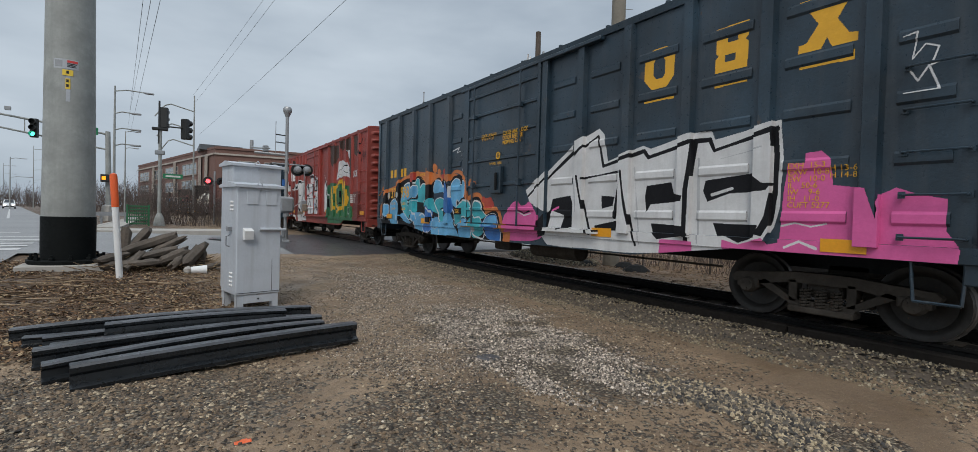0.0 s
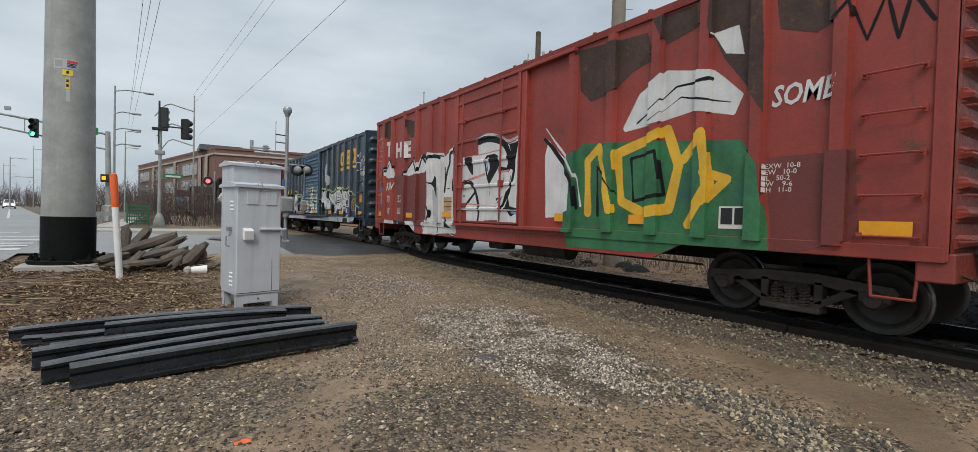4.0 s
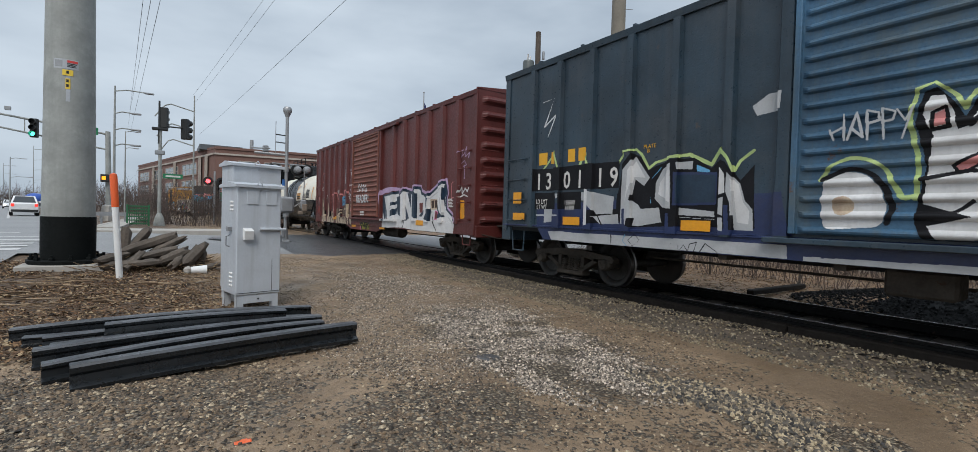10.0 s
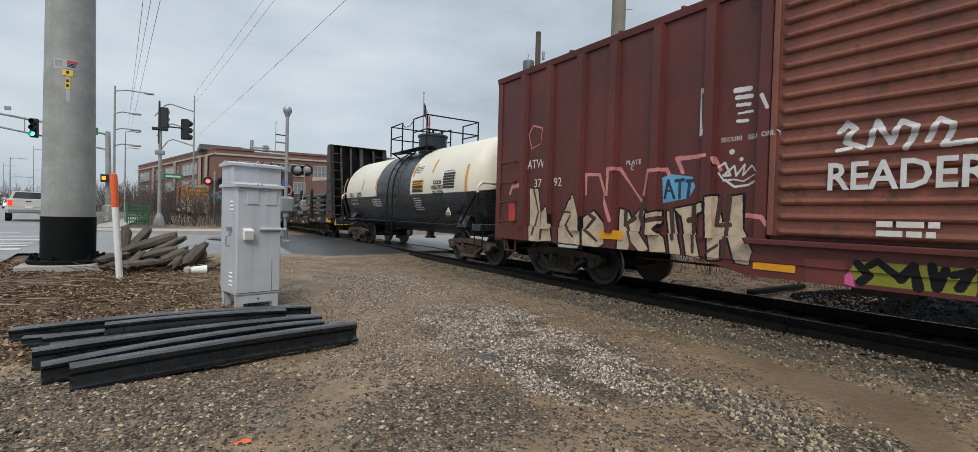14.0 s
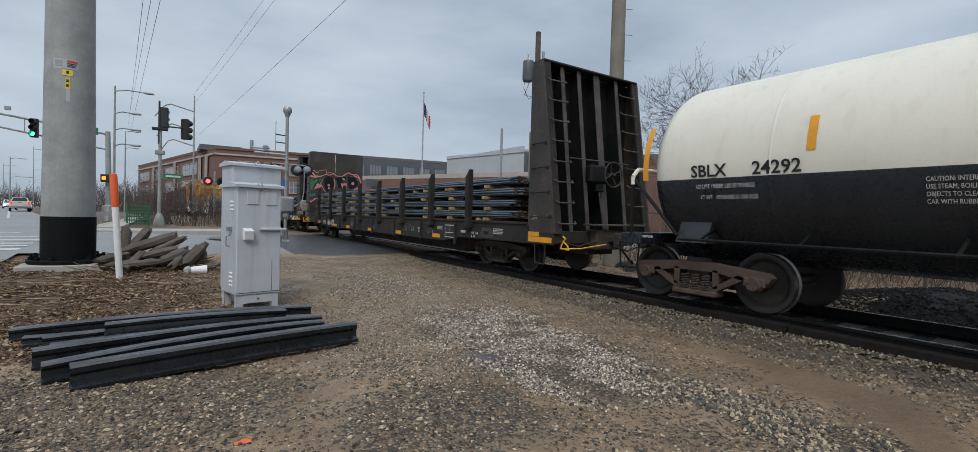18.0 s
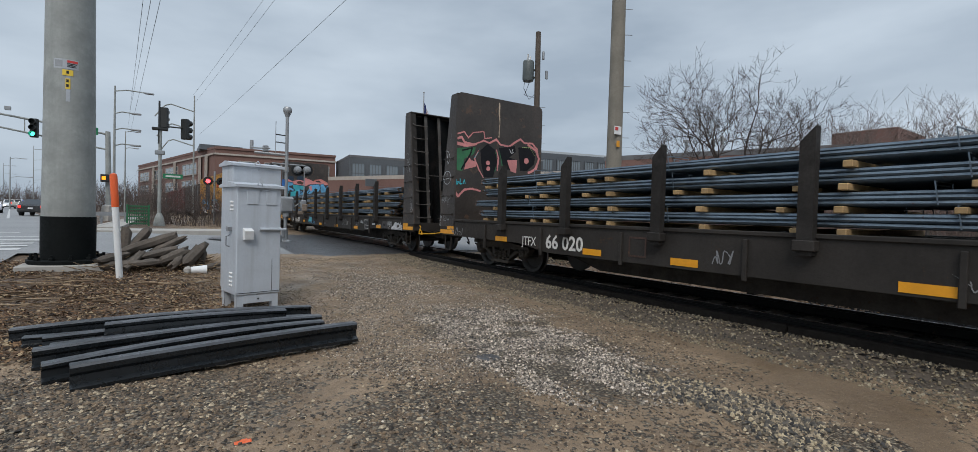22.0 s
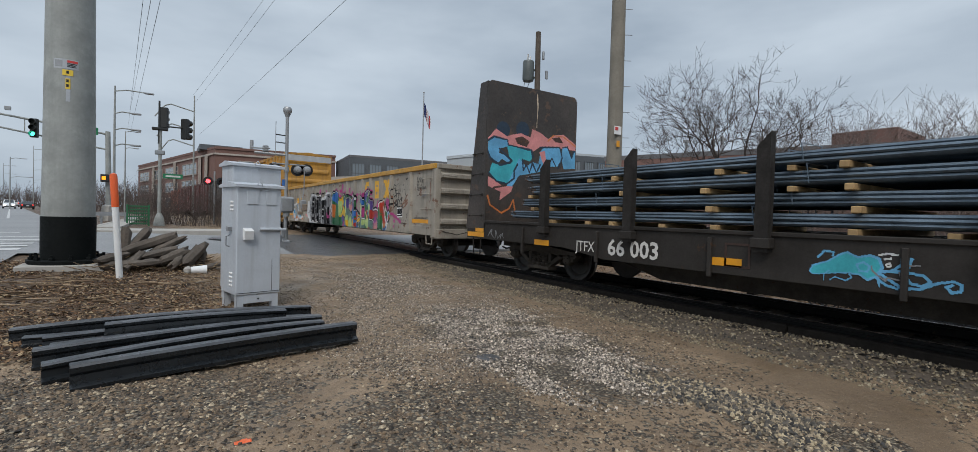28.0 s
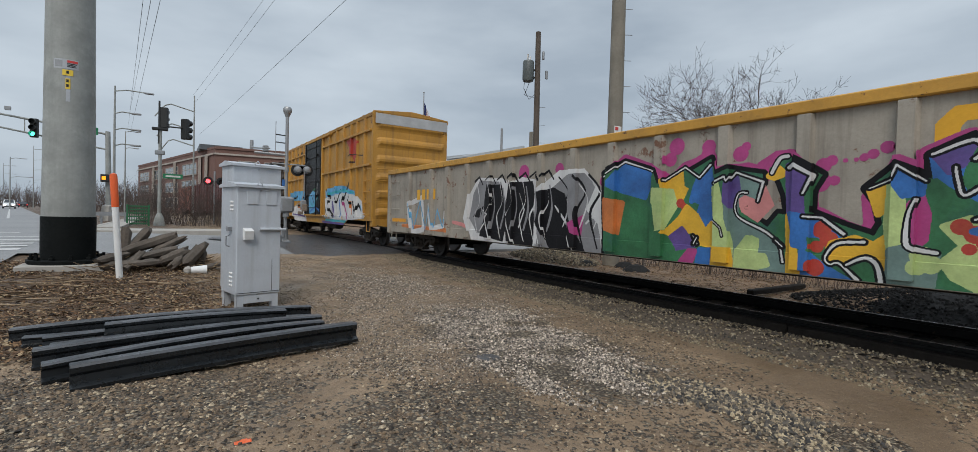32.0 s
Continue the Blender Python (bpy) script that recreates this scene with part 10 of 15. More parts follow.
can.line("rustl", 0.02, (7.84, 2.01), (7.86, 1.71))
can.line("rustl", 0.02, (7.3, 2.19), (7.3, 1.96))
can.line("rustl", 0.02, (7.05, 2.15), (7.07, 2.03))
spray(car_b, 6.77, 9.43, 1.14, 3.97, can.ops, INKS, ribs_b, -HW)

can = Can()
can.poly("dkblue", (1.75, 1.94), (0.96, 1.9), (0.94, 1.2), (1.71, 1.13))
can.poly("dkblue", (0.94, 1.42), (0.05, 1.42), (0.04, 1.13), (0.93, 1.17))
can.line("lime", 0.05, (0.91, 1.59), (0.72, 1.45))
can.line("white", 0.05, (0.91, 1.47), (0.87, 1.37), (0.89, 1.19))
can.poly("silver", (6.18, 0.99), (4.09, 1.06), (1.17, 1.07), (1.19, 0.91), (2.84, 0.82), (6.17, 0.84))
can.line("black", 0.05, (5.82, 0.95), (5.61, 0.87))
can.line("black", 0.05, (3.52, 0.99), (3.34, 0.83))
can.line("black", 0.05, (1.96, 1.16), (2.01, 0.98), (1.91, 0.81))
can.poly("black", (2.77, 1), (2.09, 1.03), (2.08, 0.87), (2.77, 0.83))
can.poly("white", (2.27, 1.16), (2.04, 1.17), (1.88, 0.8), (2, 0.78), (2.14, 0.98))
can.blob("silver", (5.75, 3.25), (5.65, 3.47), (5.53, 3.57), (5.36, 3.49), (5.19, 3.24), (5.1, 3.02), (4.95, 2.93), (4.92, 2.69), (4.99, 2.53), (5.14, 2.48), (5.28, 2.58), (5.65, 2.69), (5.75, 3.02))
can.poly("sky", (5.82, 3.22), (5.7, 3.38), (5.72, 3.01))
can.line("white", 0.02, (5.65, 3.33), (5.21, 3.19))
can.line("white", 0.02, (5.71, 3.17), (5.16, 3.04))
can.line("white", 0.02, (5.72, 3.02), (5.12, 2.89))
can.line("white", 0.02, (5.68, 2.88), (5.11, 2.76))
can.line("white", 0.02, (5.63, 2.77), (4.99, 2.63))
can.line("sky", 0.014, (5.67, 3.25), (5.19, 3.12))
can.line("sky", 0.014, (5.72, 3.1), (5.14, 2.96))
can.line("sky", 0.014, (5.71, 2.95), (5.11, 2.82))
can.line("sky", 0.014, (5.65, 2.82), (5.08, 2.7))
can.line("sky", 0.014, (5.58, 3.38), (5.29, 3.3))
can.line("black", 0.014, (5.58, 3.46), (5.56, 3.22))
can.line("black", 0.014, (5.39, 3.36), (5.38, 3.16))
can.line("black", 0.016, (5.56, 3.13), (5.44, 3.09))
can.curve("black", 0.016, (5.29, 3.12), (5.34, 2.96), (5.4, 2.87), (5.46, 2.91))
can.curve("black", 0.022, (5.53, 3.6), (5.68, 3.52), (5.77, 3.33), (5.84, 3.18), (5.75, 2.97), (5.66, 2.71), (5.4, 2.57), (5.13, 2.47))
can.curve("black", 0.016, (5.13, 2.47), (4.97, 2.51), (4.91, 2.69), (4.94, 2.9), (5.05, 3.01))
can.line("black", 0.016, (5.19, 3.24), (5.15, 2.59))
can.line("white", 0.025, (0.83, 3.54), (0.6, 3.65), (0.67, 3.37), (0.83, 3.54))
can.line("white", 0.035, (0.9, 3.03), (0.84, 3.26), (0.59, 3.23), (0.63, 2.91), (0.83, 2.96))
can.line("white", 0.035, (0.56, 3.08), (0.53, 3.3), (0.4, 3.37), (0.44, 3.11))
can.line("white", 0.035, (0.32, 3.44), (0.14, 3.49), (0.05, 3.3), (0.26, 3.17))
can.line("white", 0.035, (0.57, 2.76), (0.62, 2.97), (0.45, 2.98), (0.47, 2.73))
can.line("white", 0.035, (0.38, 2.74), (0.33, 2.95), (0.27, 2.72), (0.21, 2.98), (0.16, 2.7))
can.line("white", 0.03, (0.14, 2.75), (0.13, 3.05), (0.02, 3.04), (0.1, 2.91), (0.01, 2.75))
can.line("white", 0.03, (0.36, 2.36), (0.23, 2.55), (0.27, 2.33), (0.16, 2.28), (0.26, 2.18))
can.poly("orange", (0.65, 1.99), (0.36, 1.98), (0.35, 1.66), (0.64, 1.67))
can.line("yellow", 0.04, (0.61, 1.89), (0.4, 1.89))
can.line("yellow", 0.05, (0.58, 1.77), (0.42, 1.77))
can.poly("dkblue", (14.24, 1.54), (9.49, 1.65), (9.4, 1.13), (14.21, 0.95))
can.line("lime", 0.045, (14.05, 2.23), (13.7, 2.55), (13.58, 2.25))
can.line("lime", 0.045, (13.05, 2.22), (12.92, 2.47), (12.78, 2.21))
can.line("lime", 0.045, (12.16, 2.16), (11.98, 2.39), (11.76, 2.4), (11.65, 2.31), (11.51, 2.08), (11.38, 2.16), (11.08, 2.22), (10.8, 2.23), (10.46, 2.06), (10.33, 2.27), (10.21, 2.13), (10.13, 1.96), (10.06, 2.08), (9.89, 2.2))
can.poly("black", (12.14, 1.59), (12.03, 2.12), (11.83, 2.35), (11.65, 2.26), (11.51, 2.05), (11.38, 2.11), (11.08, 2.19), (10.72, 2.17), (10.46, 2.01), (10.34, 2.12), (10.24, 2.08), (10.12, 1.91), (10.05, 1.82), (9.88, 2.02), (9.85, 1.2), (10.14, 1.17), (10.39, 1.19), (11.22, 1.17), (11.82, 1.14), (12.01, 1.21), (12.77, 1.18), (12.78, 1.43), (12.13, 1.43))
can.poly("silver", (11.97, 2.08), (11.76, 2.29), (11.49, 1.94), (11.6, 1.82), (11.76, 1.92), (11.84, 1.59), (11.69, 1.51), (11.64, 1.44), (11.29, 1.46), (11.24, 1.23), (11.68, 1.16), (11.8, 1.17), (11.75, 1.29), (11.86, 1.28), (11.89, 1.17), (12.01, 1.2), (11.99, 1.74))
can.poly("white", (11.87, 2.07), (11.75, 2.21), (11.57, 1.94), (11.78, 1.96), (11.88, 1.7), (11.91, 1.55))
can.poly("silver", (11.39, 1.61), (11.38, 1.86), (11.25, 2.06), (11.09, 2.13), (11.05, 1.44), (11.23, 1.46))
can.poly("white", (11.33, 1.68), (11.31, 1.85), (11.19, 2.0), (11.1, 2.04), (11.08, 1.54))
can.line("sky", 0.022, (11.28, 2.07), (11.43, 1.93), (11.49, 1.76), (11.45, 1.54))
can.poly("silver", (10.99, 2.13), (10.74, 2.13), (10.75, 2.01), (10.97, 2.03))
can.poly("sky", (10.68, 2.07), (10.49, 1.99), (10.48, 1.94), (10.68, 1.98))
can.poly("dkblue", (11.03, 1.99), (10.38, 1.95), (10.37, 1.5), (11.02, 1.49))
can.poly("navy", (11.0, 1.95), (10.4, 1.92), (10.39, 1.53), (10.98, 1.53))
can.poly("silver", (10.95, 1.46), (10.39, 1.4), (10.39, 1.29), (10.94, 1.31))
can.line("black", 0.012, (10.95, 1.34), (10.39, 1.32))
can.poly("white", (10.34, 2.06), (10.24, 1.91), (10.22, 1.66), (10.32, 1.63))
can.poly("silver", (10.32, 1.58), (10.24, 1.6), (10.24, 1.35), (10.31, 1.37))
can.poly("silver", (10.31, 1.32), (10.24, 1.32), (10.24, 1.15), (10.3, 1.15))
can.poly("silver", (10.21, 1.94), (10.05, 1.78), (9.98, 1.55), (9.88, 1.44), (9.87, 1.17), (10.12, 1.17), (10.15, 1.53), (10.21, 1.67))
can.poly("white", (10.16, 1.85), (10.07, 1.77), (10.0, 1.53), (9.92, 1.42), (9.93, 1.25), (10.08, 1.27), (10.12, 1.59))
can.poly("silver", (12.79, 1.77), (12.2, 1.65), (12.21, 1.35), (12.59, 1.35), (12.78, 1.52))
can.poly("silver", (12.68, 1.31), (12.09, 1.34), (12.07, 1.18), (12.5, 1.17))
can.poly("silver", (14.02, 1.72), (12.89, 1.75), (12.88, 1.6), (13.18, 1.61), (13.28, 1.7), (13.67, 1.64), (13.7, 1.19), (14.0, 1.16))
can.poly("white", (12.88, 2.16), (12.78, 2.13), (12.77, 1.16), (12.84, 1.15))
can.line("black", 0.018, (12.77, 1.41), (12.57, 1.33), (12.47, 1.17))
can.line("black", 0.018, (12.13, 1.69), (12.06, 1.55))
can.poly("dkblue", (11.96, 1.43), (11.91, 1.44), (11.9, 1.17), (11.95, 1.17))
can.poly("dkblue", (11.17, 1.37), (11.08, 1.37), (11.07, 1.16), (11.16, 1.16))
can.poly("dkblue", (10.23, 1.49), (10.17, 1.49), (10.16, 1.16), (10.22, 1.16))
can.poly("silver", (13.85, 0.99), (9.46, 1.02), (9.45, 0.85), (13.74, 0.82))
can.line("black", 0.018, (11.74, 1.03), (11.64, 0.95), (11.77, 0.84), (11.87, 0.93), (11.74, 1.03))
can.line("black", 0.02, (10.63, 0.78), (10.51, 0.96), (10.33, 0.85), (10.37, 0.78))
can.line("black", 0.014, (11.18, 0.93), (11.14, 0.81))
can.line("black", 0.014, (11.12, 0.92), (11.06, 0.94), (11.07, 0.81))
can.line("black", 0.014, (10.94, 0.91), (10.93, 0.81), (10.85, 0.92), (10.78, 0.83), (10.75, 0.94), (10.64, 0.97), (10.69, 0.82))
can.line("black", 0.018, (12.23, 1.0), (12.22, 0.82))
can.line("sky", 0.02, (11.93, 1.02), (11.98, 0.92), (11.88, 0.82))
can.poly("silver", (9.94, 2.78), (9.73, 2.9), (9.54, 2.89), (9.56, 2.68), (9.88, 2.65))
can.line("white", 0.02, (14.14, 3.58), (13.79, 3.6), (14.06, 3.08), (13.72, 3.28), (13.95, 2.87))
can.poly("silver", (9.27, 0.89), (6.12, 0.95), (3.7, 0.98), (3.69, 0.85), (6.11, 0.72), (9.27, 0.8))
can.poly("dkblue", (9.08, 1.04), (6.12, 1.08), (6.12, 0.97), (9.08, 0.88))
can.line("silver", 0.05, (7.71, 0.88), (7.45, 0.93), (7.19, 0.86))
can.line("black", 0.05, (6.12, 0.98), (6.05, 0.81), (6.13, 0.73))
can.poly("cyan", (6.55, 0.97), (6.38, 0.97), (6.34, 0.86), (6.51, 0.86))
can.line("lime", 0.05, (6.39, 1.77), (6.16, 1.96), (6.12, 2.26), (5.92, 2.38), (5.53, 2.34), (5.44, 2.24), (5.13, 2.11), (5.04, 2.28), (4.9, 2.31), (4.73, 2.25), (4.49, 2.17), (4.24, 2.15), (3.92, 2.31), (3.81, 2.21), (3.7, 2.06), (3.59, 2.32), (3.51, 2.38), (3.37, 2.35), (3.16, 2.33))
can.line("lime", 0.05, (6.24, 1.69), (5.99, 1.39), (6.07, 1.03))
can.poly("black", (6.39, 1.8), (6.13, 1.96), (6.11, 2.19), (5.92, 2.34), (5.56, 2.3), (5.46, 2.2), (5.1, 2.06), (4.96, 2.27), (4.65, 2.17), (4.27, 2.11), (3.9, 2.26), (3.75, 2.04), (3.69, 2.02), (3.58, 2.31), (3.37, 2.29), (3.17, 2.22), (2.98, 2.25), (2.95, 1.37), (3.39, 1.34), (3.47, 1.18), (3.52, 1.22), (3.91, 1.22), (4.14, 1.25), (4.28, 1.24), (4.62, 1.37), (5.07, 1.37), (5.25, 1.21), (5.54, 1.2), (5.94, 1.34), (6.13, 1.11), (6.05, 1.38))
can.line("lime", 0.05, (3.64, 2.07), (3.5, 2.34), (3.37, 2.3), (3.13, 2.25), (3.09, 2.31), (2.87, 2.32), (2.73, 2.41), (2.54, 2.33), (2.46, 2.25), (2.15, 2.28), (1.95, 2.33), (1.92, 2.23), (1.73, 2.15), (1.6, 2.12), (1.46, 1.94), (1.38, 2.03), (1.18, 1.95))
can.poly("black", (3.54, 2.28), (3.11, 2.22), (2.87, 2.29), (2.66, 2.37), (2.57, 2.22), (2.3, 2.22), (1.99, 2.28), (1.96, 2.2), (1.73, 2.12), (1.55, 1.97), (1.22, 1.94), (1.7, 1.94), (1.67, 1.22), (2.35, 1.2), (2.56, 1.54), (2.76, 1.4), (3.34, 1.37), (3.52, 1.84))
can.poly("white", (5.84, 2.19), (5.76, 2.25), (5.58, 2.27), (5.53, 2.14), (5.33, 2.05), (5.05, 1.92), (4.83, 1.78), (4.71, 1.61), (4.68, 1.4), (5.05, 1.37), (5.11, 1.62), (5.29, 1.75), (5.39, 1.74), (5.4, 1.48), (5.55, 1.39), (5.7, 1.48), (5.79, 1.7), (6.1, 1.78), (6.05, 1.93), (5.83, 1.97))
can.poly("silver", (5.78, 2.16), (5.58, 2.21), (5.38, 2.01), (5.05, 1.88), (4.87, 1.7), (5.04, 1.66), (5.27, 1.84), (5.51, 1.81), (5.71, 1.77))
can.poly("white", (5.49, 1.34), (5.26, 1.41), (5.23, 1.22), (5.49, 1.22))
can.poly("silver", (6.15, 1.74), (6.01, 1.68), (5.89, 1.53), (5.94, 1.48))
can.line("black", 0.022, (5.81, 1.68), (5.54, 1.24))
can.line("black", 0.02, (5.64, 1.43), (5.29, 1.52))
can.line("black", 0.02, (5.57, 1.34), (5.26, 1.42))
can.line("black", 0.022, (5.34, 1.73), (5.17, 1.59), (5.1, 1.44))
can.line("white", 0.018, (5.85, 1.95), (6.02, 2.12), (5.85, 2.26))
can.line("lime", 0.014, (6.02, 1.97), (6.12, 2.1))
can.poly("white", (4.89, 2.15), (4.27, 2.06), (4.26, 1.76), (4.32, 1.7), (4.34, 1.52), (4.4, 1.5), (4.39, 1.38), (4.58, 1.38), (4.67, 1.79), (4.77, 1.82), (4.93, 1.98))
can.poly("silver", (4.85, 2.08), (4.31, 2.0), (4.3, 1.8), (4.56, 1.89), (4.84, 1.97))
can.line("black", 0.02, (4.65, 1.77), (4.59, 1.38))
can.line("white", 0.016, (4.78, 1.78), (4.68, 1.77), (4.62, 1.38))
can.line("white", 0.02, (5.0, 2.01), (4.92, 2.22))
can.poly("white", (4.24, 2.07), (3.88, 2.19), (3.78, 2.04), (3.88, 1.78), (3.96, 1.65), (4.05, 1.56), (4.22, 1.68), (4.25, 1.87))
can.poly("silver", (4.2, 1.99), (3.94, 2.08), (3.96, 1.78), (4.09, 1.63), (4.19, 1.71))
can.line("white", 0.016, (4.31, 1.72), (4.07, 1.52), (4.04, 1.45), (3.94, 1.29))
can.poly("white", (3.79, 1.68), (3.71, 1.55), (3.57, 1.23), (4.12, 1.22), (3.94, 1.29), (4.02, 1.52), (3.92, 1.59))
can.poly("silver", (3.86, 1.55), (3.73, 1.48), (3.67, 1.26), (3.91, 1.26))
can.poly("sage", (3.93, 1.7), (3.86, 1.86), (3.84, 1.77), (3.91, 1.67))
can.line("white", 0.018, (3.8, 1.95), (3.72, 1.89), (3.75, 1.81), (3.62, 1.69))
can.poly("white", (3.71, 1.97), (3.64, 2.01), (3.5, 2.02), (3.45, 1.89), (3.47, 1.69), (3.58, 1.64), (3.69, 1.84))
can.poly("white", (3.68, 1.55), (3.54, 1.64), (3.42, 1.55), (3.39, 1.38), (3.42, 1.2), (3.47, 1.2), (3.48, 1.48), (3.55, 1.51), (3.57, 1.32))
can.line("white", 0.02, (3.59, 2.06), (3.56, 2.18), (3.5, 2.26))
can.line("white", 0.016, (3.69, 1.59), (3.65, 1.6), (3.66, 1.48), (3.55, 1.3))
can.poly("white", (3.45, 2.2), (3.24, 2.23), (3.21, 2.11), (3.06, 2.03), (2.97, 1.92), (2.95, 1.48), (3.09, 1.38), (3.24, 1.38), (3.4, 1.58), (3.35, 1.72), (3.19, 1.86), (3.1, 1.8), (3.03, 1.67), (3.03, 1.54), (3.09, 1.45))
can.poly("black", (3.19, 1.86), (3.08, 1.77), (3.01, 1.64), (3.02, 1.51), (3.08, 1.46), (3.06, 1.57), (3.1, 1.71), (3.2, 1.78), (3.34, 1.67))
can.line("black", 0.025, (3.39, 1.58), (3.24, 1.38))
can.line("black", 0.018, (3.33, 1.6), (3.14, 1.68))
can.line("white", 0.022, (3.37, 1.63), (3.16, 1.72))
can.poly("black", (3.44, 1.82), (3.39, 1.61), (3.33, 1.38), (3.43, 1.58))
can.poly("white", (3.5, 2.22), (3.39, 2.19), (3.23, 2.19), (2.99, 2.05), (2.82, 1.84), (2.78, 1.66), (2.91, 1.49), (3.08, 1.39), (3.46, 1.37), (3.34, 1.59), (3.15, 1.7), (3.13, 1.82), (3.27, 1.84), (3.43, 1.71), (3.61, 1.84), (3.49, 1.96))
can.poly("silver", (3.41, 2.13), (3.22, 2.13), (2.97, 1.92), (2.88, 1.7), (3.02, 1.51), (3.07, 1.66), (3.12, 1.93), (3.32, 1.98))
can.curve("black", 0.022, (3.36, 1.89), (3.14, 1.91), (3.03, 1.78), (3.07, 1.59), (3.22, 1.45))
can.line("black", 0.02, (3.43, 1.65), (3.13, 1.72))
can.poly("white", (2.97, 2.17), (2.8, 2.26), (2.59, 2.27), (2.6, 2.15), (2.7, 2.12), (2.71, 1.93), (2.59, 1.89), (2.55, 1.69), (2.77, 1.55), (2.79, 1.8), (2.93, 2.0))
can.line("black", 0.022, (2.62, 2.12), (2.7, 2.07), (2.68, 1.91), (2.61, 1.88), (2.57, 1.76))
can.poly("white", (2.55, 2.15), (2.42, 2.19), (2.28, 2.09), (2.25, 1.88), (2.31, 1.81), (2.47, 1.82), (2.56, 1.97))
can.blob("black", (2.44, 2.08), (2.39, 2.09), (2.36, 1.89), (2.4, 1.85), (2.46, 1.96))
can.poly("white", (2.3, 2.17), (2.21, 2.18), (2.18, 2.03), (2.25, 2.03))
can.poly("white", (2.15, 2.17), (1.98, 2.24), (2.01, 2.04), (2.11, 2.02))
can.poly("white", (1.97, 1.98), (1.83, 2.11), (1.65, 1.98), (1.58, 1.93), (1.72, 1.94), (1.7, 1.72), (1.71, 1.5), (1.86, 1.46), (1.96, 1.76))
can.poly("silver", (1.91, 1.96), (1.81, 2.06), (1.7, 1.95), (1.77, 1.79), (1.88, 1.76))
can.poly("white", (2.38, 1.82), (1.88, 1.79), (1.85, 1.47), (2.36, 1.5), (2.55, 1.58), (2.52, 1.79))
can.poly("black", (2.36, 1.77), (2.17, 1.77), (2.16, 1.59), (2.35, 1.58))
can.poly("black", (2.15, 1.77), (1.97, 1.77), (1.97, 1.59), (2.15, 1.59))
can.line("black", 0.025, (2.35, 1.54), (1.96, 1.55))
can.poly("cream", (2.23, 2.01), (2.08, 2.01), (2.07, 1.83), (2.22, 1.82))
can.poly("white", (2.39, 1.33), (2.24, 1.44), (2.08, 1.22), (2.32, 1.21))
can.poly("silver", (2.19, 1.44), (1.87, 1.48), (1.87, 1.23), (2.05, 1.21))
can.poly("white", (2.7, 1.51), (2.55, 1.63), (2.52, 1.19), (2.62, 1.19))
can.poly("silver", (2.55, 1.54), (2.36, 1.47), (2.42, 1.37), (2.52, 1.19))
can.poly("dkblue", (5.91, 1.27), (5.46, 1.07), (5.06, 1.09), (5.07, 1.22), (4.96, 1.08), (5.9, 1.01))
can.poly("dkblue", (2.88, 1.43), (2.65, 1.51), (2.64, 1.17), (2.92, 1.15))
can.poly("dkblue", (3.52, 1.36), (3.26, 1.21), (3.13, 1.14), (3.52, 1.12))
can.poly("dkblue", (2.56, 1.24), (2.44, 1.36), (2.4, 1.18), (2.56, 1.17))
can.poly("dkblue", (2.19, 1.47), (2.07, 1.48), (2.06, 1.21), (2.15, 1.21))
can.line("black", 0.045, (2.44, 1.37), (2.33, 1.22), (2.2, 1.19))
can.poly("black", (14.32, 1.80), (12.1, 1.80), (12.1, 2.24), (14.32, 2.24))
can.poly("black", (14.3, 1.44), (13.62, 1.44), (13.62, 1.76), (14.3, 1.76))
can.poly("black", (13.55, 1.44), (12.98, 1.44), (12.98, 1.76), (13.55, 1.76))
can.poly("silver", (13.55, 1.30), (14.25, 1.30), (14.25, 1.33), (13.55, 1.33))
spray(car_c, 0.02, 14.51, 0.58, 3.85, can.ops, INKS, ribs_c, -HW, skip=(6.5, 9.4))

can = Can()
can.curve("lime", 0.0434, (9.08, 1.78), (8.97, 1.93), (8.77, 2.0), (8.53, 1.9), (8.4, 1.66), (8.33, 1.56), (8.22, 1.59))
can.blob("white", (9.06, 1.34), (9.03, 1.76), (8.8, 1.85), (8.59, 1.75), (8.47, 1.48), (8.53, 1.28), (8.72, 1.24), (9.0, 1.23))
can.curve("black", 0.05, (9.06, 1.78), (8.8, 1.88), (8.57, 1.78), (8.43, 1.5), (8.47, 1.3))
can.spot("cream", 8.86, 1.48, 0.10)
can.line("lime", 0.0434, (8.24, 1.55), (8.23, 1.92), (8.32, 2.36), (8.26, 2.63), (8.13, 2.68), (7.97, 2.52), (7.91, 2.4), (7.85, 2.54), (7.71, 2.65), (7.53, 2.57), (7.48, 2.41), (7.24, 2.27), (7.25, 2.17), (7.4, 2.11), (7.41, 1.99), (7.31, 1.79), (7.23, 1.74), (7.17, 2.03), (7.01, 2.24), (6.81, 2.29), (6.6, 2.17), (6.47, 1.98), (6.4, 1.81))
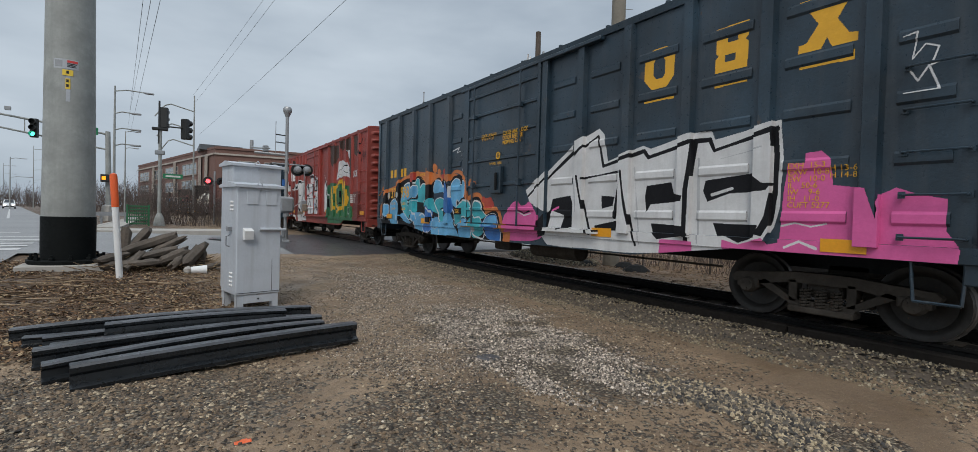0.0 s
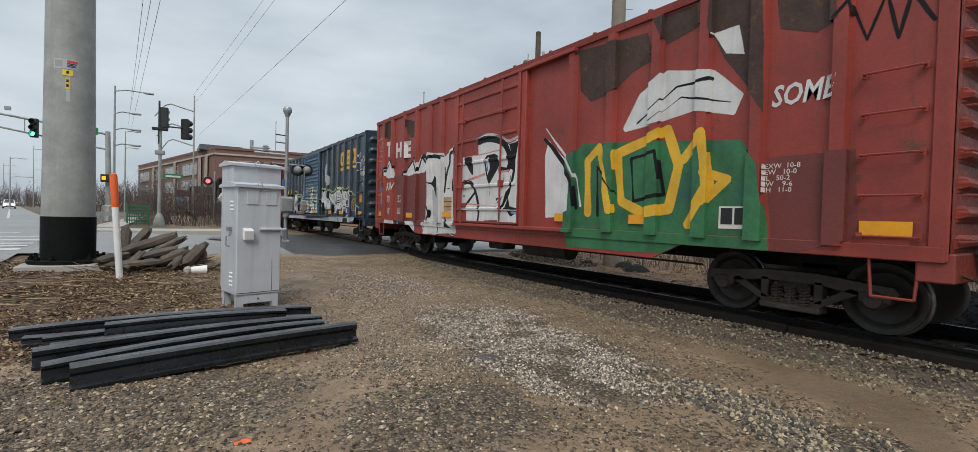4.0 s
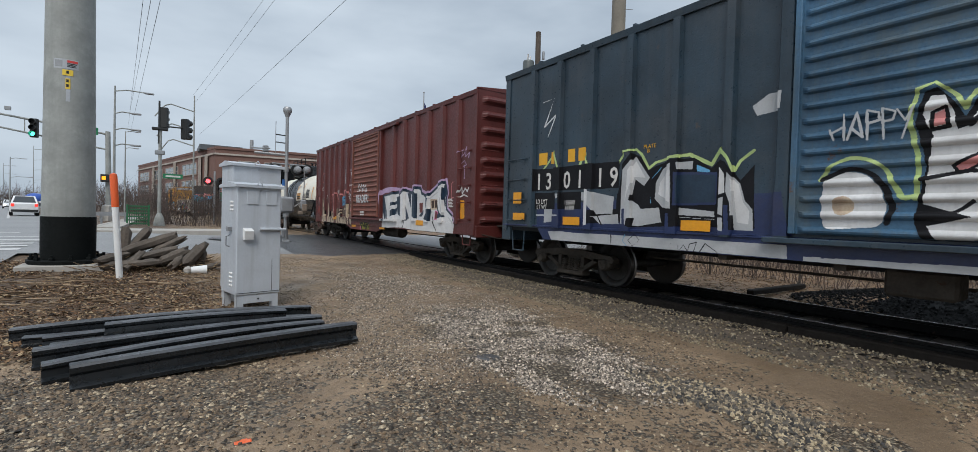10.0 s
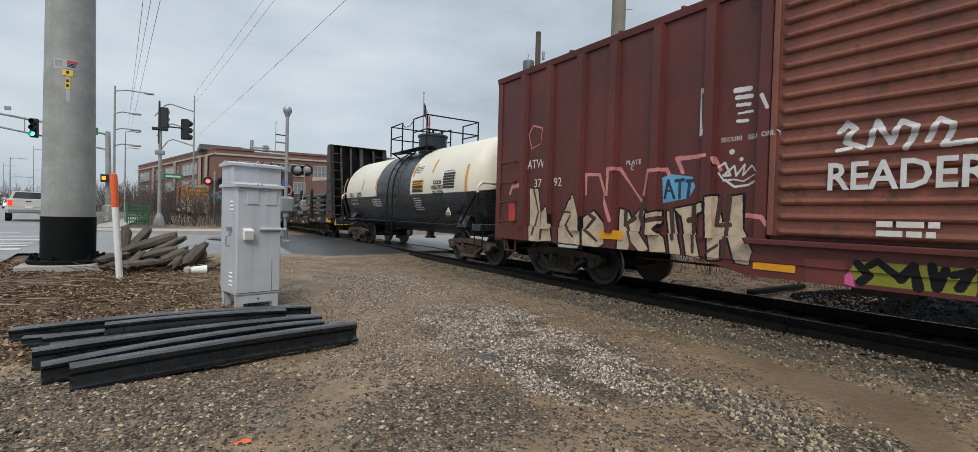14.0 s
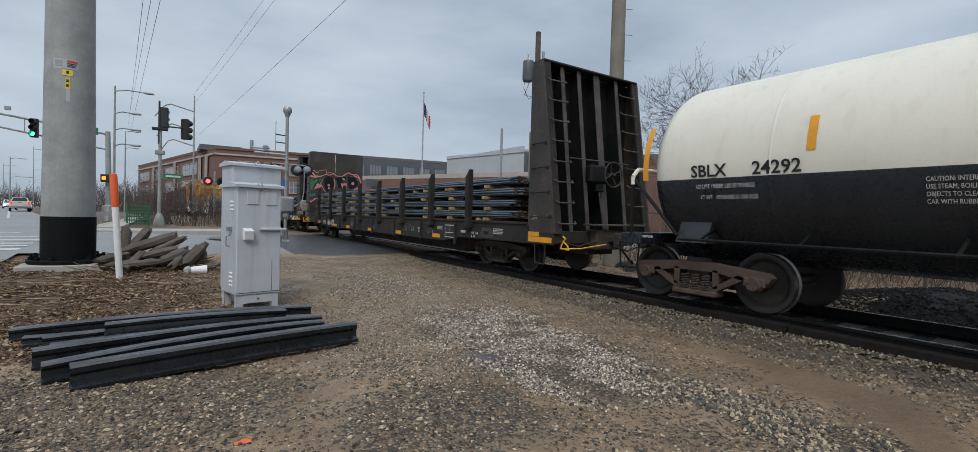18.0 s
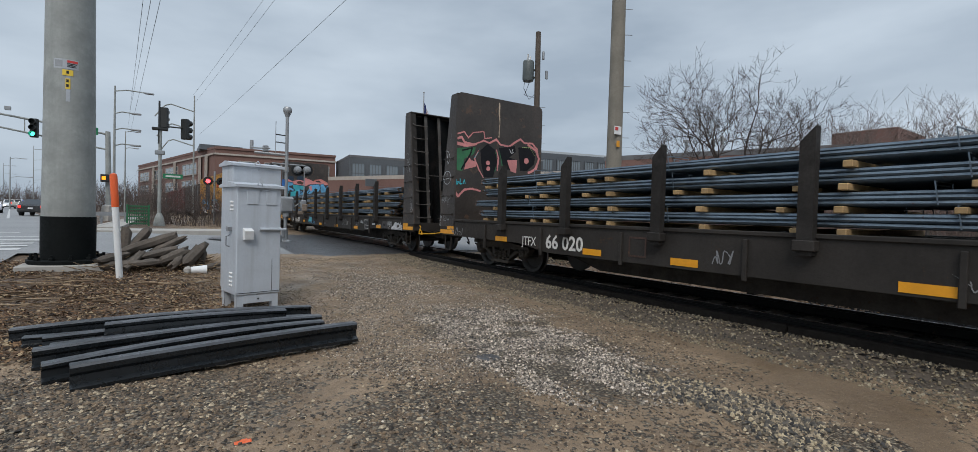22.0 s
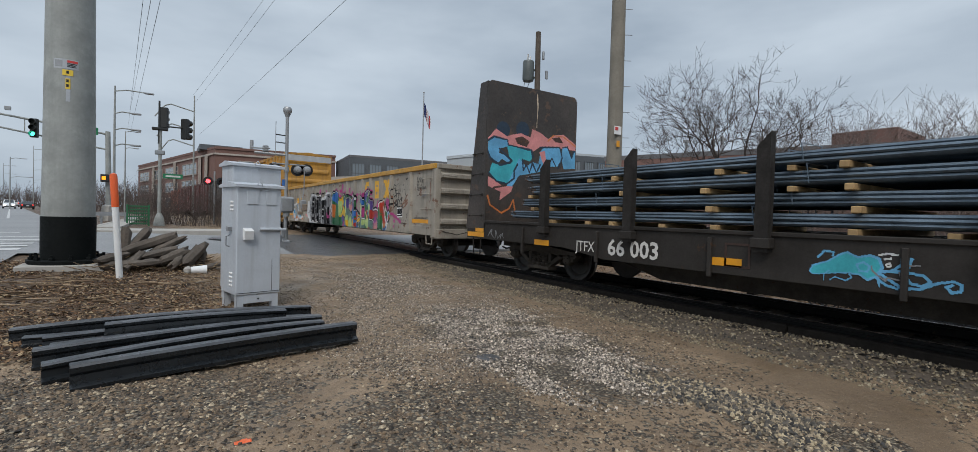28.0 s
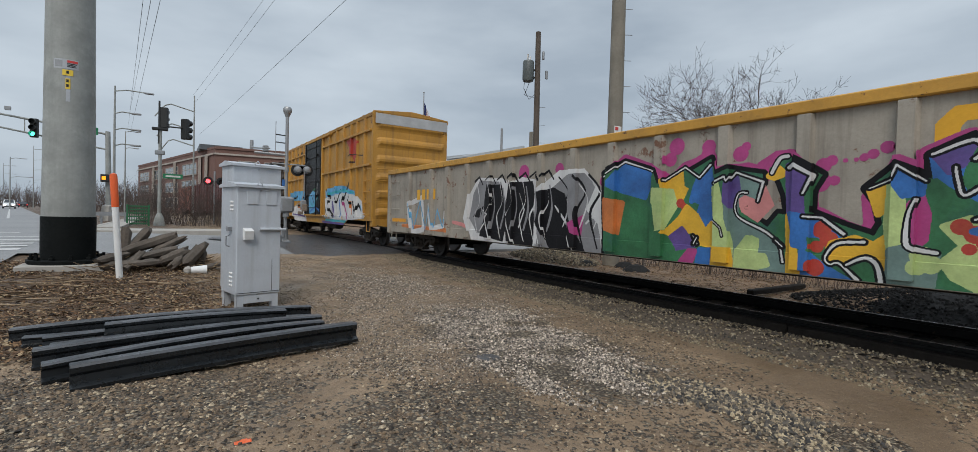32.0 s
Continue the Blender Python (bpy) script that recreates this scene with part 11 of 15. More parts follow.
can.poly("black", (8.22, 1.55), (8.17, 1.88), (8.27, 2.32), (8.22, 2.6), (8.12, 2.63), (7.99, 2.47), (7.91, 2.31), (7.82, 2.49), (7.7, 2.59), (7.56, 2.53), (7.5, 2.36), (7.3, 2.25), (7.45, 2.15), (7.48, 1.99), (7.39, 1.78), (7.22, 1.67), (7.12, 1.51), (7.25, 1.4), (7.04, 1.16), (8.18, 1.13), (8.26, 1.31))
can.poly("white", (8.16, 1.82), (8.13, 2.16), (8.22, 2.38), (8.17, 2.56), (8.07, 2.55), (7.99, 2.37), (7.96, 2.2), (7.87, 2.23), (7.81, 2.44), (7.71, 2.54), (7.59, 2.49), (7.55, 2.32), (7.59, 2.13), (7.51, 1.92), (7.54, 1.74), (7.33, 1.63), (7.2, 1.54), (7.34, 1.43), (7.26, 1.32), (7.13, 1.24), (7.09, 1.17), (8.09, 1.16), (8.17, 1.29), (7.84, 1.38), (8.19, 1.5))
can.poly("rose", (8.14, 2.37), (8.06, 2.41), (8.03, 2.26), (8.13, 2.24))
can.line("black", 0.03, (8.15, 2.39), (8.05, 2.43), (8.02, 2.24), (8.14, 2.22), (8.15, 2.39))
can.poly("rose", (7.97, 1.86), (7.69, 2.03), (7.65, 1.97), (7.93, 1.8))
can.line("black", 0.03, (7.98, 1.86), (7.68, 2.04), (7.65, 1.96), (7.93, 1.78), (7.98, 1.86))
can.line("black", 0.045, (8.2, 1.74), (7.86, 1.81), (7.48, 1.73))
can.curve("black", 0.05, (8.19, 1.35), (7.97, 1.41), (7.83, 1.52))
can.line("black", 0.06, (7.7, 1.43), (7.2, 1.19))
can.curve("black", 0.045, (7.87, 2.24), (7.77, 2.3), (7.56, 2.17))
can.blob("white", (7.12, 1.47), (7.11, 1.85), (6.97, 2.06), (6.8, 2.13), (6.63, 2.02), (6.53, 1.82), (6.48, 1.34), (6.51, 1.23), (7.0, 1.21), (7.1, 1.31))
can.curve("black", 0.06, (7.11, 1.33), (7.13, 1.82), (6.99, 2.09), (6.8, 2.16), (6.62, 2.05), (6.5, 1.82), (6.45, 1.27))
can.spot("cyan", 6.97, 1.66, 0.12)
can.spot("cyan", 6.84, 1.88, 0.09)
can.spot("cyan", 6.63, 1.42, 0.13)
can.poly("dkblue", (6.74, 1.89), (6.42, 1.88), (6.4, 1.47), (6.72, 1.46))
can.line("plate", 0.02, (6.64, 1.72), (6.53, 1.72))
can.line("plate", 0.02, (6.64, 1.66), (6.53, 1.67))
can.line("plate", 0.02, (6.63, 1.61), (6.54, 1.61))
can.spot("cream", 6.59, 1.34, 0.07)
can.line("silver", 0.02, (7.1, 1.77), (6.53, 1.77))
can.line("silver", 0.02, (7.08, 1.48), (6.71, 1.48))
spray(car_c, 6.52, 9.38, 1.14, 3.29, can.ops, INKS, ribs_c, -HW)

can = Can()
can.line("lilac", 0.09, (6.35, 1.63), (6.32, 1.94), (6.15, 2.07), (5.47, 2.12), (4.7, 2.07), (4.7, 1.88), (4.58, 2.01), (4.12, 2.08), (4, 1.91), (3.86, 2.03), (3.47, 1.96), (3.48, 2.11), (3.09, 2.08), (3.01, 1.97), (2.57, 1.88), (2.5, 1.87), (2.25, 1.97), (1.82, 2.1), (1.68, 2.14), (1.51, 2.22), (1.43, 2.04))
can.line("lilac", 0.03, (0.84, 2.89), (0.66, 2.95), (0.74, 2.77), (0.6, 2.84), (0.49, 3.01), (0.54, 2.76), (0.35, 2.85), (0.38, 2.73))
can.line("lilac", 0.025, (0.74, 2.6), (0.59, 2.67), (0.48, 2.55), (0.65, 2.52))
can.line("lilac", 0.03, (0.58, 2.51), (0.57, 2.21))
can.line("white", 0.035, (0.8, 1.86), (0.68, 1.99), (0.65, 1.82), (0.51, 1.95), (0.4, 1.87), (0.35, 1.96))
can.line("white", 0.03, (0.76, 1.74), (0.56, 1.79), (0.37, 1.74))
can.poly("refl", (0.74, 1.65), (0.54, 1.65), (0.52, 1.2), (0.73, 1.18))
can.line("rose", 0.02, (1.23, 2.11), (1.06, 2.16), (1.08, 1.74), (1.21, 1.71), (1.23, 2.11))
can.line("rose", 0.06, (14.84, 1.77), (14.76, 1.92), (14.44, 1.94))
can.line("rose", 0.055, (12.51, 1.7), (12.52, 2.06), (12.2, 2.04), (11.87, 1.25))
can.line("rose", 0.055, (11.95, 1.68), (11.94, 2.12), (11.74, 2.11), (11.29, 1.58))
can.line("rose", 0.055, (11.25, 1.67), (11.19, 2.04), (10.84, 2.04), (10.74, 1.86))
can.line("rose", 0.055, (10.57, 1.98), (10.67, 2.19), (10.18, 2.19))
can.line("rose", 0.055, (9.99, 1.98), (10.07, 2.14))
can.line("rose", 0.055, (9.66, 1.37), (9.38, 1.34), (9.29, 1.21))
can.line("black", 0.06, (14.14, 1.86), (13.87, 1.85), (13.76, 1.26), (13.52, 1.49), (13.38, 0.81), (14.09, 0.74), (14.14, 1.86))
can.poly("cream", (14.14, 1.86), (13.87, 1.85), (13.76, 1.26), (13.52, 1.49), (13.38, 0.81), (14.09, 0.74))
can.line("black", 0.06, (13.19, 1.16), (12.96, 1.6), (12.78, 1.7), (12.63, 1.33), (12.6, 0.78), (13.18, 0.8), (13.19, 1.16))
can.poly("cream", (13.19, 1.16), (12.96, 1.6), (12.78, 1.7), (12.63, 1.33), (12.6, 0.78), (13.18, 0.8))
can.line("black", 0.06, (12.56, 1.28), (12.3, 1.39), (12.07, 1.19), (12.03, 0.85), (12.21, 0.73), (12.54, 0.78), (12.56, 1.28))
can.poly("cream", (12.56, 1.28), (12.3, 1.39), (12.07, 1.19), (12.03, 0.85), (12.21, 0.73), (12.54, 0.78))
can.line("black", 0.06, (11.71, 1.44), (11.54, 1.39), (11.46, 1.26), (11.29, 1.44), (11.21, 1.4), (11.32, 1.08), (11.11, 0.82), (11.26, 0.75), (11.47, 0.93), (11.52, 0.76), (11.74, 0.77), (11.71, 1.44))
can.poly("cream", (11.71, 1.44), (11.54, 1.39), (11.46, 1.26), (11.29, 1.44), (11.21, 1.4), (11.32, 1.08), (11.11, 0.82), (11.26, 0.75), (11.47, 0.93), (11.52, 0.76), (11.74, 0.77))
can.line("black", 0.06, (11.2, 1.35), (10.9, 1.4), (10.89, 1.23), (11.03, 1.13), (10.84, 1.01), (10.79, 0.79), (11.08, 0.78), (11.2, 1.35))
can.poly("cream", (11.2, 1.35), (10.9, 1.4), (10.89, 1.23), (11.03, 1.13), (10.84, 1.01), (10.79, 0.79), (11.08, 0.78))
can.line("black", 0.06, (10.81, 1.4), (10.68, 1.4), (10.61, 1.07), (10.53, 0.74), (10.71, 0.74), (10.81, 1.4))
can.poly("cream", (10.81, 1.4), (10.68, 1.4), (10.61, 1.07), (10.53, 0.74), (10.71, 0.74))
can.line("black", 0.06, (10.68, 1.44), (10.2, 1.52), (10.19, 1.41), (10.38, 1.32), (10.24, 0.73), (10.44, 0.73), (10.55, 1.32), (10.68, 1.44))
can.poly("cream", (10.68, 1.44), (10.2, 1.52), (10.19, 1.41), (10.38, 1.32), (10.24, 0.73), (10.44, 0.73), (10.55, 1.32))
can.line("black", 0.06, (10.15, 1.6), (10.02, 1.62), (9.94, 1.26), (9.83, 1.3), (9.86, 1.6), (9.67, 1.63), (9.66, 1.19), (9.52, 0.91), (9.57, 0.73), (9.74, 0.74), (9.84, 1.07), (9.96, 1.03), (9.95, 0.76), (10.13, 0.74), (10.15, 1.6))
can.poly("cream", (10.15, 1.6), (10.02, 1.62), (9.94, 1.26), (9.83, 1.3), (9.86, 1.6), (9.67, 1.63), (9.66, 1.19), (9.52, 0.91), (9.57, 0.73), (9.74, 0.74), (9.84, 1.07), (9.96, 1.03), (9.95, 0.76), (10.13, 0.74))
can.line("brown", 0.05, (14.01, 1.85), (13.84, 1.38), (13.99, 0.91))
can.line("brown", 0.05, (13.65, 1.47), (13.73, 0.84))
can.line("brown", 0.05, (13.16, 1.39), (12.87, 1.37), (13.03, 1.13), (12.8, 0.93))
can.line("brown", 0.05, (12.88, 1.64), (12.87, 1.39))
can.line("brown", 0.05, (12.52, 1.39), (12.29, 1.27), (12.5, 1.07), (12.19, 0.88))
can.line("brown", 0.06, (11.59, 1.4), (11.6, 1.18), (11.41, 1.29))
can.line("brown", 0.06, (11.54, 1.14), (11.46, 0.89))
can.line("brown", 0.06, (11.24, 1.62), (11.3, 1.33), (11.15, 0.94))
can.line("brown", 0.06, (11.14, 1.26), (10.9, 1.3))
can.line("brown", 0.06, (10.74, 1.47), (10.69, 1))
can.line("brown", 0.07, (10.44, 1.28), (10.31, 1.31))
can.line("brown", 0.06, (10.37, 1.47), (10.35, 0.83))
can.line("brown", 0.07, (9.97, 1.59), (10.02, 1.22), (9.83, 1.23))
can.line("brown", 0.07, (9.85, 1.59), (9.9, 0.8))
can.line("brown", 0.05, (10.14, 0.84), (9.98, 0.95))
can.poly("sky", (10.92, 1.92), (10.76, 1.96), (10.41, 1.91), (10.36, 1.76), (10.45, 1.6), (10.89, 1.53))
can.line("navy", 0.05, (10.86, 1.61), (10.81, 1.87), (10.7, 1.61))
can.line("navy", 0.04, (10.85, 1.71), (10.74, 1.72))
can.line("navy", 0.05, (10.68, 1.86), (10.55, 1.87))
can.line("navy", 0.05, (10.61, 1.86), (10.61, 1.61))
can.line("navy", 0.05, (10.5, 1.85), (10.4, 1.85))
can.line("navy", 0.05, (10.45, 1.85), (10.47, 1.62))
can.line("white", 0.035, (10.02, 2.02), (9.93, 2.07), (9.85, 1.9), (9.95, 1.9), (9.8, 2.02), (9.77, 1.89), (9.66, 2.03), (9.68, 1.89), (9.57, 2.01), (9.49, 1.9))
can.line("white", 0.03, (9.92, 1.84), (9.79, 1.74), (9.61, 1.76), (9.52, 1.81))
can.spot("white", 9.84, 2.21, 0.04)
can.spot("white", 9.71, 2.1, 0.03)
can.line("white", 0.025, (10.02, 1.94), (9.94, 1.83), (9.8, 1.84), (9.67, 1.81), (9.47, 1.93))
can.line("silver", 0.06, (10.3, 3.13), (10.25, 2.49))
can.line("white", 0.06, (9.82, 3.02), (9.63, 3.01))
can.line("white", 0.06, (9.8, 2.92), (9.61, 2.91))
can.line("white", 0.06, (9.79, 2.82), (9.63, 2.81))
can.line("white", 0.05, (9.77, 2.71), (9.59, 2.71))
can.line("white", 0.06, (9.78, 2.61), (9.65, 2.6))
can.line("white", 0.05, (9.43, 2.87), (9.36, 2.71))
can.line("rose", 0.02, (14.22, 2.99), (14.08, 3.16), (13.79, 3.07), (13.82, 2.76), (14.11, 2.69), (14.22, 2.99))
can.poly("red", (14.88, 1.56), (14.64, 1.55), (14.63, 1.16), (14.86, 1.16))
can.poly("olive", (8.4, 0.88), (7.46, 0.9), (7.45, 0.63), (8.35, 0.63), (8.46, 0.72))
can.line("black", 0.08, (8.38, 0.86), (8.28, 0.74), (8.35, 0.66))
can.line("black", 0.07, (8.28, 0.84), (8.2, 0.9), (8.05, 0.77))
can.poly("pink", (8.56, 0.63), (8.44, 0.78), (8.39, 0.59))
can.line("black", 0.08, (8.01, 0.73), (7.91, 0.88), (7.87, 0.66))
can.line("black", 0.08, (7.77, 0.89), (7.73, 0.68), (7.67, 0.86))
can.line("black", 0.08, (7.61, 0.82), (7.49, 0.87), (7.57, 0.7))
can.poly("maroon", (8.89, 0.86), (8.49, 0.87), (8.5, 0.59), (8.88, 0.59))
can.line("lilac", 0.10, (6.23, 1.95), (5.97, 2.02), (4.71, 2.07), (4.57, 1.95), (4.25, 2.07), (3.76, 2.01), (3.54, 1.96), (3.44, 2.11), (3.08, 2.09), (3.03, 1.94), (2.61, 1.85), (2.02, 2.1), (1.55, 2.21), (1.47, 2.08), (1.4, 1.87), (1.47, 1.7), (1.46, 1.47), (0.93, 1.16), (0.95, 1.1))
can.line("navy", 0.10, (6.11, 1.85), (4.75, 1.97), (4.66, 1.82), (4.24, 2.02), (3.7, 1.92), (3.47, 1.91), (3.42, 2.06), (3.11, 2.04), (3.04, 1.88), (2.57, 1.8), (2.02, 2.04), (1.58, 2.15), (1.46, 1.87), (1.51, 1.7), (1.49, 1.41), (0.98, 1.12))
can.poly("white", (6.15, 1.84), (4.75, 1.93), (4.66, 1.78), (4.24, 1.98), (3.7, 1.88), (3.45, 1.87), (3.39, 2.02), (3.13, 2.0), (3.06, 1.85), (2.57, 1.76), (2.02, 2.01), (1.59, 2.12), (1.48, 1.88), (1.53, 1.7), (1.51, 1.4), (0.96, 1.11), (1.04, 0.74), (1.97, 0.75), (2.7, 0.72), (3.28, 0.76), (4.32, 0.82), (6.1, 0.76))
can.poly("navy", (6.17, 1.86), (6.0, 1.83), (5.77, 1.32), (5.75, 1.02), (5.96, 0.99), (6.14, 1.37))
can.poly("navy", (5.45, 1.61), (4.84, 1.69), (4.83, 1.59), (5.28, 1.51), (5.28, 1.38), (4.83, 1.45), (4.89, 1.25), (5.34, 1.15))
can.poly("navy", (4.92, 1.82), (4.63, 1.85), (4.55, 1.49), (4.47, 1.11), (4.81, 1.25))
can.poly("navy", (4.2, 1.54), (3.91, 1.13), (4.15, 1.06))
can.poly("navy", (4.07, 1.93), (3.78, 1.91), (3.79, 1.44))
can.poly("navy", (3.53, 1.88), (3.37, 1.95), (3.32, 1.76), (3.33, 1.12), (3.53, 1.19))
can.poly("maroon", (3.17, 1.59), (2.92, 1.6), (2.94, 1.31), (3.14, 1.3))
can.poly("navy", (3.19, 1.2), (2.73, 1.48), (2.78, 1.36), (3.02, 1.19))
can.poly("navy", (2.6, 1.78), (2.5, 1.72), (2.59, 1.42), (2.39, 1.45), (2.44, 1.07), (2.72, 1.13), (2.58, 1.32))
can.poly("cream", (2.45, 1.7), (1.96, 1.7), (1.95, 1.41), (2.42, 1.4))
can.poly("brown", (2.38, 1.66), (2.2, 1.66), (2.2, 1.45), (2.36, 1.44))
can.poly("brown", (2.17, 1.66), (2.01, 1.66), (2.0, 1.46), (2.16, 1.45))
can.poly("navy", (1.96, 1.65), (1.88, 1.68), (1.77, 1.37), (1.57, 1.22), (1.99, 1.14), (1.81, 1.32))
can.poly("maroon", (2.11, 1.36), (1.82, 1.32), (1.92, 1.17), (2.17, 1.13))
can.line("pink", 0.02, (2.13, 1.37), (1.81, 1.33), (1.91, 1.16), (2.17, 1.12), (2.13, 1.37))
can.poly("navy", (1.63, 2.07), (1.57, 2.09), (1.47, 1.88), (1.54, 1.73), (1.52, 1.48), (1.58, 1.5), (1.66, 1.78))
can.curve("black", 0.035, (2.35, 1.36), (2.25, 1.08), (2.0, 0.82))
can.line("navy", 0.04, (4.32, 0.82), (4.2, 1.06), (3.96, 1.07))
can.line("silver", 0.03, (5.87, 1.73), (5.83, 0.9))
can.line("silver", 0.03, (3.64, 1.85), (3.64, 1.11))
can.line("silver", 0.03, (2.48, 1.73), (1.74, 1.99))
can.line("silver", 0.03, (1.73, 1.71), (1.63, 1.26))
can.line("silver", 0.03, (1.38, 1.2), (1.08, 1.04))
spray(car_d, 0.15, 15.08, 0.58, 3.36, can.ops, INKS, ribs_d, -HW, skip=(6.4, 9.3))

can = Can()
can.line("white", 0.05, (8.57, 2.3), (8.5, 2.38), (8.43, 2.31), (8.52, 2.18), (8.35, 2.1))
can.line("white", 0.05, (8.3, 2.12), (8.24, 2.37), (8.12, 2.13), (8.04, 2.34), (7.91, 2.27), (7.99, 2.06))
can.line("white", 0.05, (7.83, 2.12), (7.75, 2.32), (7.64, 2.25), (7.71, 2.06), (7.5, 2.08))
can.line("white", 0.05, (8.58, 2.09), (8.47, 2.11))
spray(car_d, 6.42, 9.28, 1.86, 2.58, can.ops, INKS, ribs_d, -HW)

can = Can()
can.spot("magenta", 12.45, 2.2, 0.17)
can.spot("magenta", 11.34, 2.21, 0.12)
can.line("magenta", 0.10, (10.78, 1.17), (10.21, 0.63))
can.line("orange", 0.12, (18.74, 0.89), (15.74, 0.85))
can.line("rose", 0.10, (15.47, 1.08), (14.15, 0.95))
can.line("white", 0.16, (18.23, 1.58), (17.36, 1.76), (17.23, 0.81), (17.99, 0.71), (18.18, 1.4))
can.line("white", 0.14, (16.85, 1.52), (16.65, 0.88), (15.98, 0.96), (15.88, 1.29))
can.line("sky", 0.05, (18.23, 1.58), (17.92, 0.79), (17.49, 1.66), (17.1, 0.81), (16.89, 1.61))
can.line("sky", 0.05, (16.82, 1.52), (16.58, 0.88), (16.37, 1.4), (16.03, 0.9), (15.94, 1.32))
can.poly("white", (14.62, 1.8), (14.22, 2.19), (13.18, 2.12), (12.96, 1.98), (12.55, 2.12), (12.06, 2.04), (11.95, 1.86), (11.34, 2.19), (10.67, 2.17), (10.35, 1.9), (10.16, 1.66), (10.05, 0.67), (10.36, 0.6), (11.79, 0.61), (14.5, 0.66), (14.82, 1.2))
can.poly("grey", (14.45, 1.8), (14.17, 2.12), (13.28, 2.05), (13.14, 1.41), (13.44, 0.81), (14.27, 0.86), (14.64, 1.2))
can.poly("grey", (11.58, 1.85), (11.13, 2.09), (10.67, 2.09), (10.38, 1.86), (10.6, 1.42), (10.31, 1.18), (10.17, 0.65), (10.75, 0.63))
can.poly("grey", (11.89, 1.68), (11.56, 1.42), (11.43, 0.64), (11.9, 0.63))
can.poly("black", (13.78, 2.01), (13.28, 1.99), (12.94, 1.32), (13.16, 0.7), (14.14, 0.78), (13.89, 1.41))
can.poly("black", (12.89, 2.02), (12.13, 2.01), (12.02, 1.42), (12.09, 0.63), (12.94, 0.64), (13.03, 1.41))
can.poly("black", (11.95, 1.79), (11.5, 1.87), (11.18, 1.74), (10.86, 1.01), (10.56, 0.64), (11.54, 0.62), (11.97, 1.15))
can.poly("black", (14.27, 1.41), (13.99, 1.51), (14.11, 1.21), (14.46, 1.24))
can.line("white", 0.03, (14.05, 1.41), (13.74, 1.31), (14.15, 0.9))
can.line("white", 0.03, (13.06, 1.99), (13.14, 1.41), (12.74, 0.68))
can.line("white", 0.03, (12.05, 1.95), (12.08, 1.42), (11.79, 0.61))
can.line("white", 0.03, (11.44, 1.5), (11.11, 1.17), (10.92, 0.65))
can.line("white", 0.025, (12.59, 1.77), (12.41, 1.42), (12.59, 1.04))
can.line("white", 0.03, (10.59, 1.18), (10.38, 1.34), (10.33, 1.42), (10.16, 1.19))
can.poly("magenta", (11.01, 1.17), (10.63, 1.34), (10.71, 0.93), (10.94, 1))
for y_ in (14.3, 13.75, 13.35, 12.9, 12.5, 12.15, 11.75):
    can.curve("white", 0.022, (y_, 2.05), (y_ - 0.12, 1.6), (y_ + 0.08, 1.25), (y_ - 0.1, 0.75))
    can.curve("grey", 0.05, (y_ - 0.14, 1.9), (y_ - 0.22, 1.45), (y_ - 0.08, 1.0))
    can.line("black", 0.04, (y_ + 0.1, 2.1), (y_ - 0.1, 2.2), (y_ - 0.25, 2.02))
for y_ in (11.2, 10.75, 10.4):
    can.curve("black", 0.045, (y_ + 0.15, 2.05), (y_ - 0.12, 1.75), (y_ + 0.1, 1.35), (y_ - 0.1, 0.75))
    can.curve("white", 0.02, (y_ + 0.05, 1.9), (y_ - 0.18, 1.6), (y_, 1.1))
can.line("magenta", 0.20, (10.19, 1.92), (9.74, 2.24), (9.19, 2.04), (8.86, 1.83), (8.62, 2.03), (8.43, 2.08), (8.26, 2.17), (8.17, 1.9), (7.94, 1.94), (7.72, 1.95), (7.52, 1.88))
can.line("magenta", 0.18, (7.53, 1.97), (7.35, 2.08), (7.21, 2.08), (7.1, 1.95), (6.91, 1.83), (6.98, 1.67), (6.97, 1.41), (6.87, 1.38), (6.64, 1.24), (6.44, 1.16))
can.line("magenta", 0.16, (6.44, 1.18), (6.37, 1.27), (6.41, 1.57), (6.22, 1.82), (6.17, 1.93), (5.91, 1.79), (5.94, 2.0), (5.64, 2.13), (5.58, 2.0))
can.line("magenta", 0.18, (5.58, 1.95), (5.4, 2.2), (5.15, 2.05), (5.24, 1.81), (4.99, 1.69), (4.96, 1.41), (4.98, 1.36))
can.line("magenta", 0.12, (4.98, 1.34), (4.72, 1.45), (4.5, 1.38), (4.29, 1.18))
can.spot("magenta", 8.78, 2.37, 0.12)
can.spot("magenta", 8.88, 2.18, 0.10)
can.spot("magenta", 8.27, 2.31, 0.10)
can.spot("magenta", 8.3, 2.21, 0.08)
can.spot("magenta", 7.82, 2.17, 0.10)
can.spot("magenta", 7.75, 2.26, 0.06)
can.spot("magenta", 6.85, 1.95, 0.08)
can.spot("magenta", 6.77, 2.0, 0.06)
can.spot("magenta", 6.89, 1.76, 0.12)
can.spot("magenta", 6.74, 1.77, 0.06)
can.spot("magenta", 6.64, 1.99, 0.03)
can.spot("magenta", 6.54, 1.99, 0.03)
can.spot("magenta", 6.47, 2.01, 0.05)
can.spot("magenta", 6.39, 2.04, 0.06)
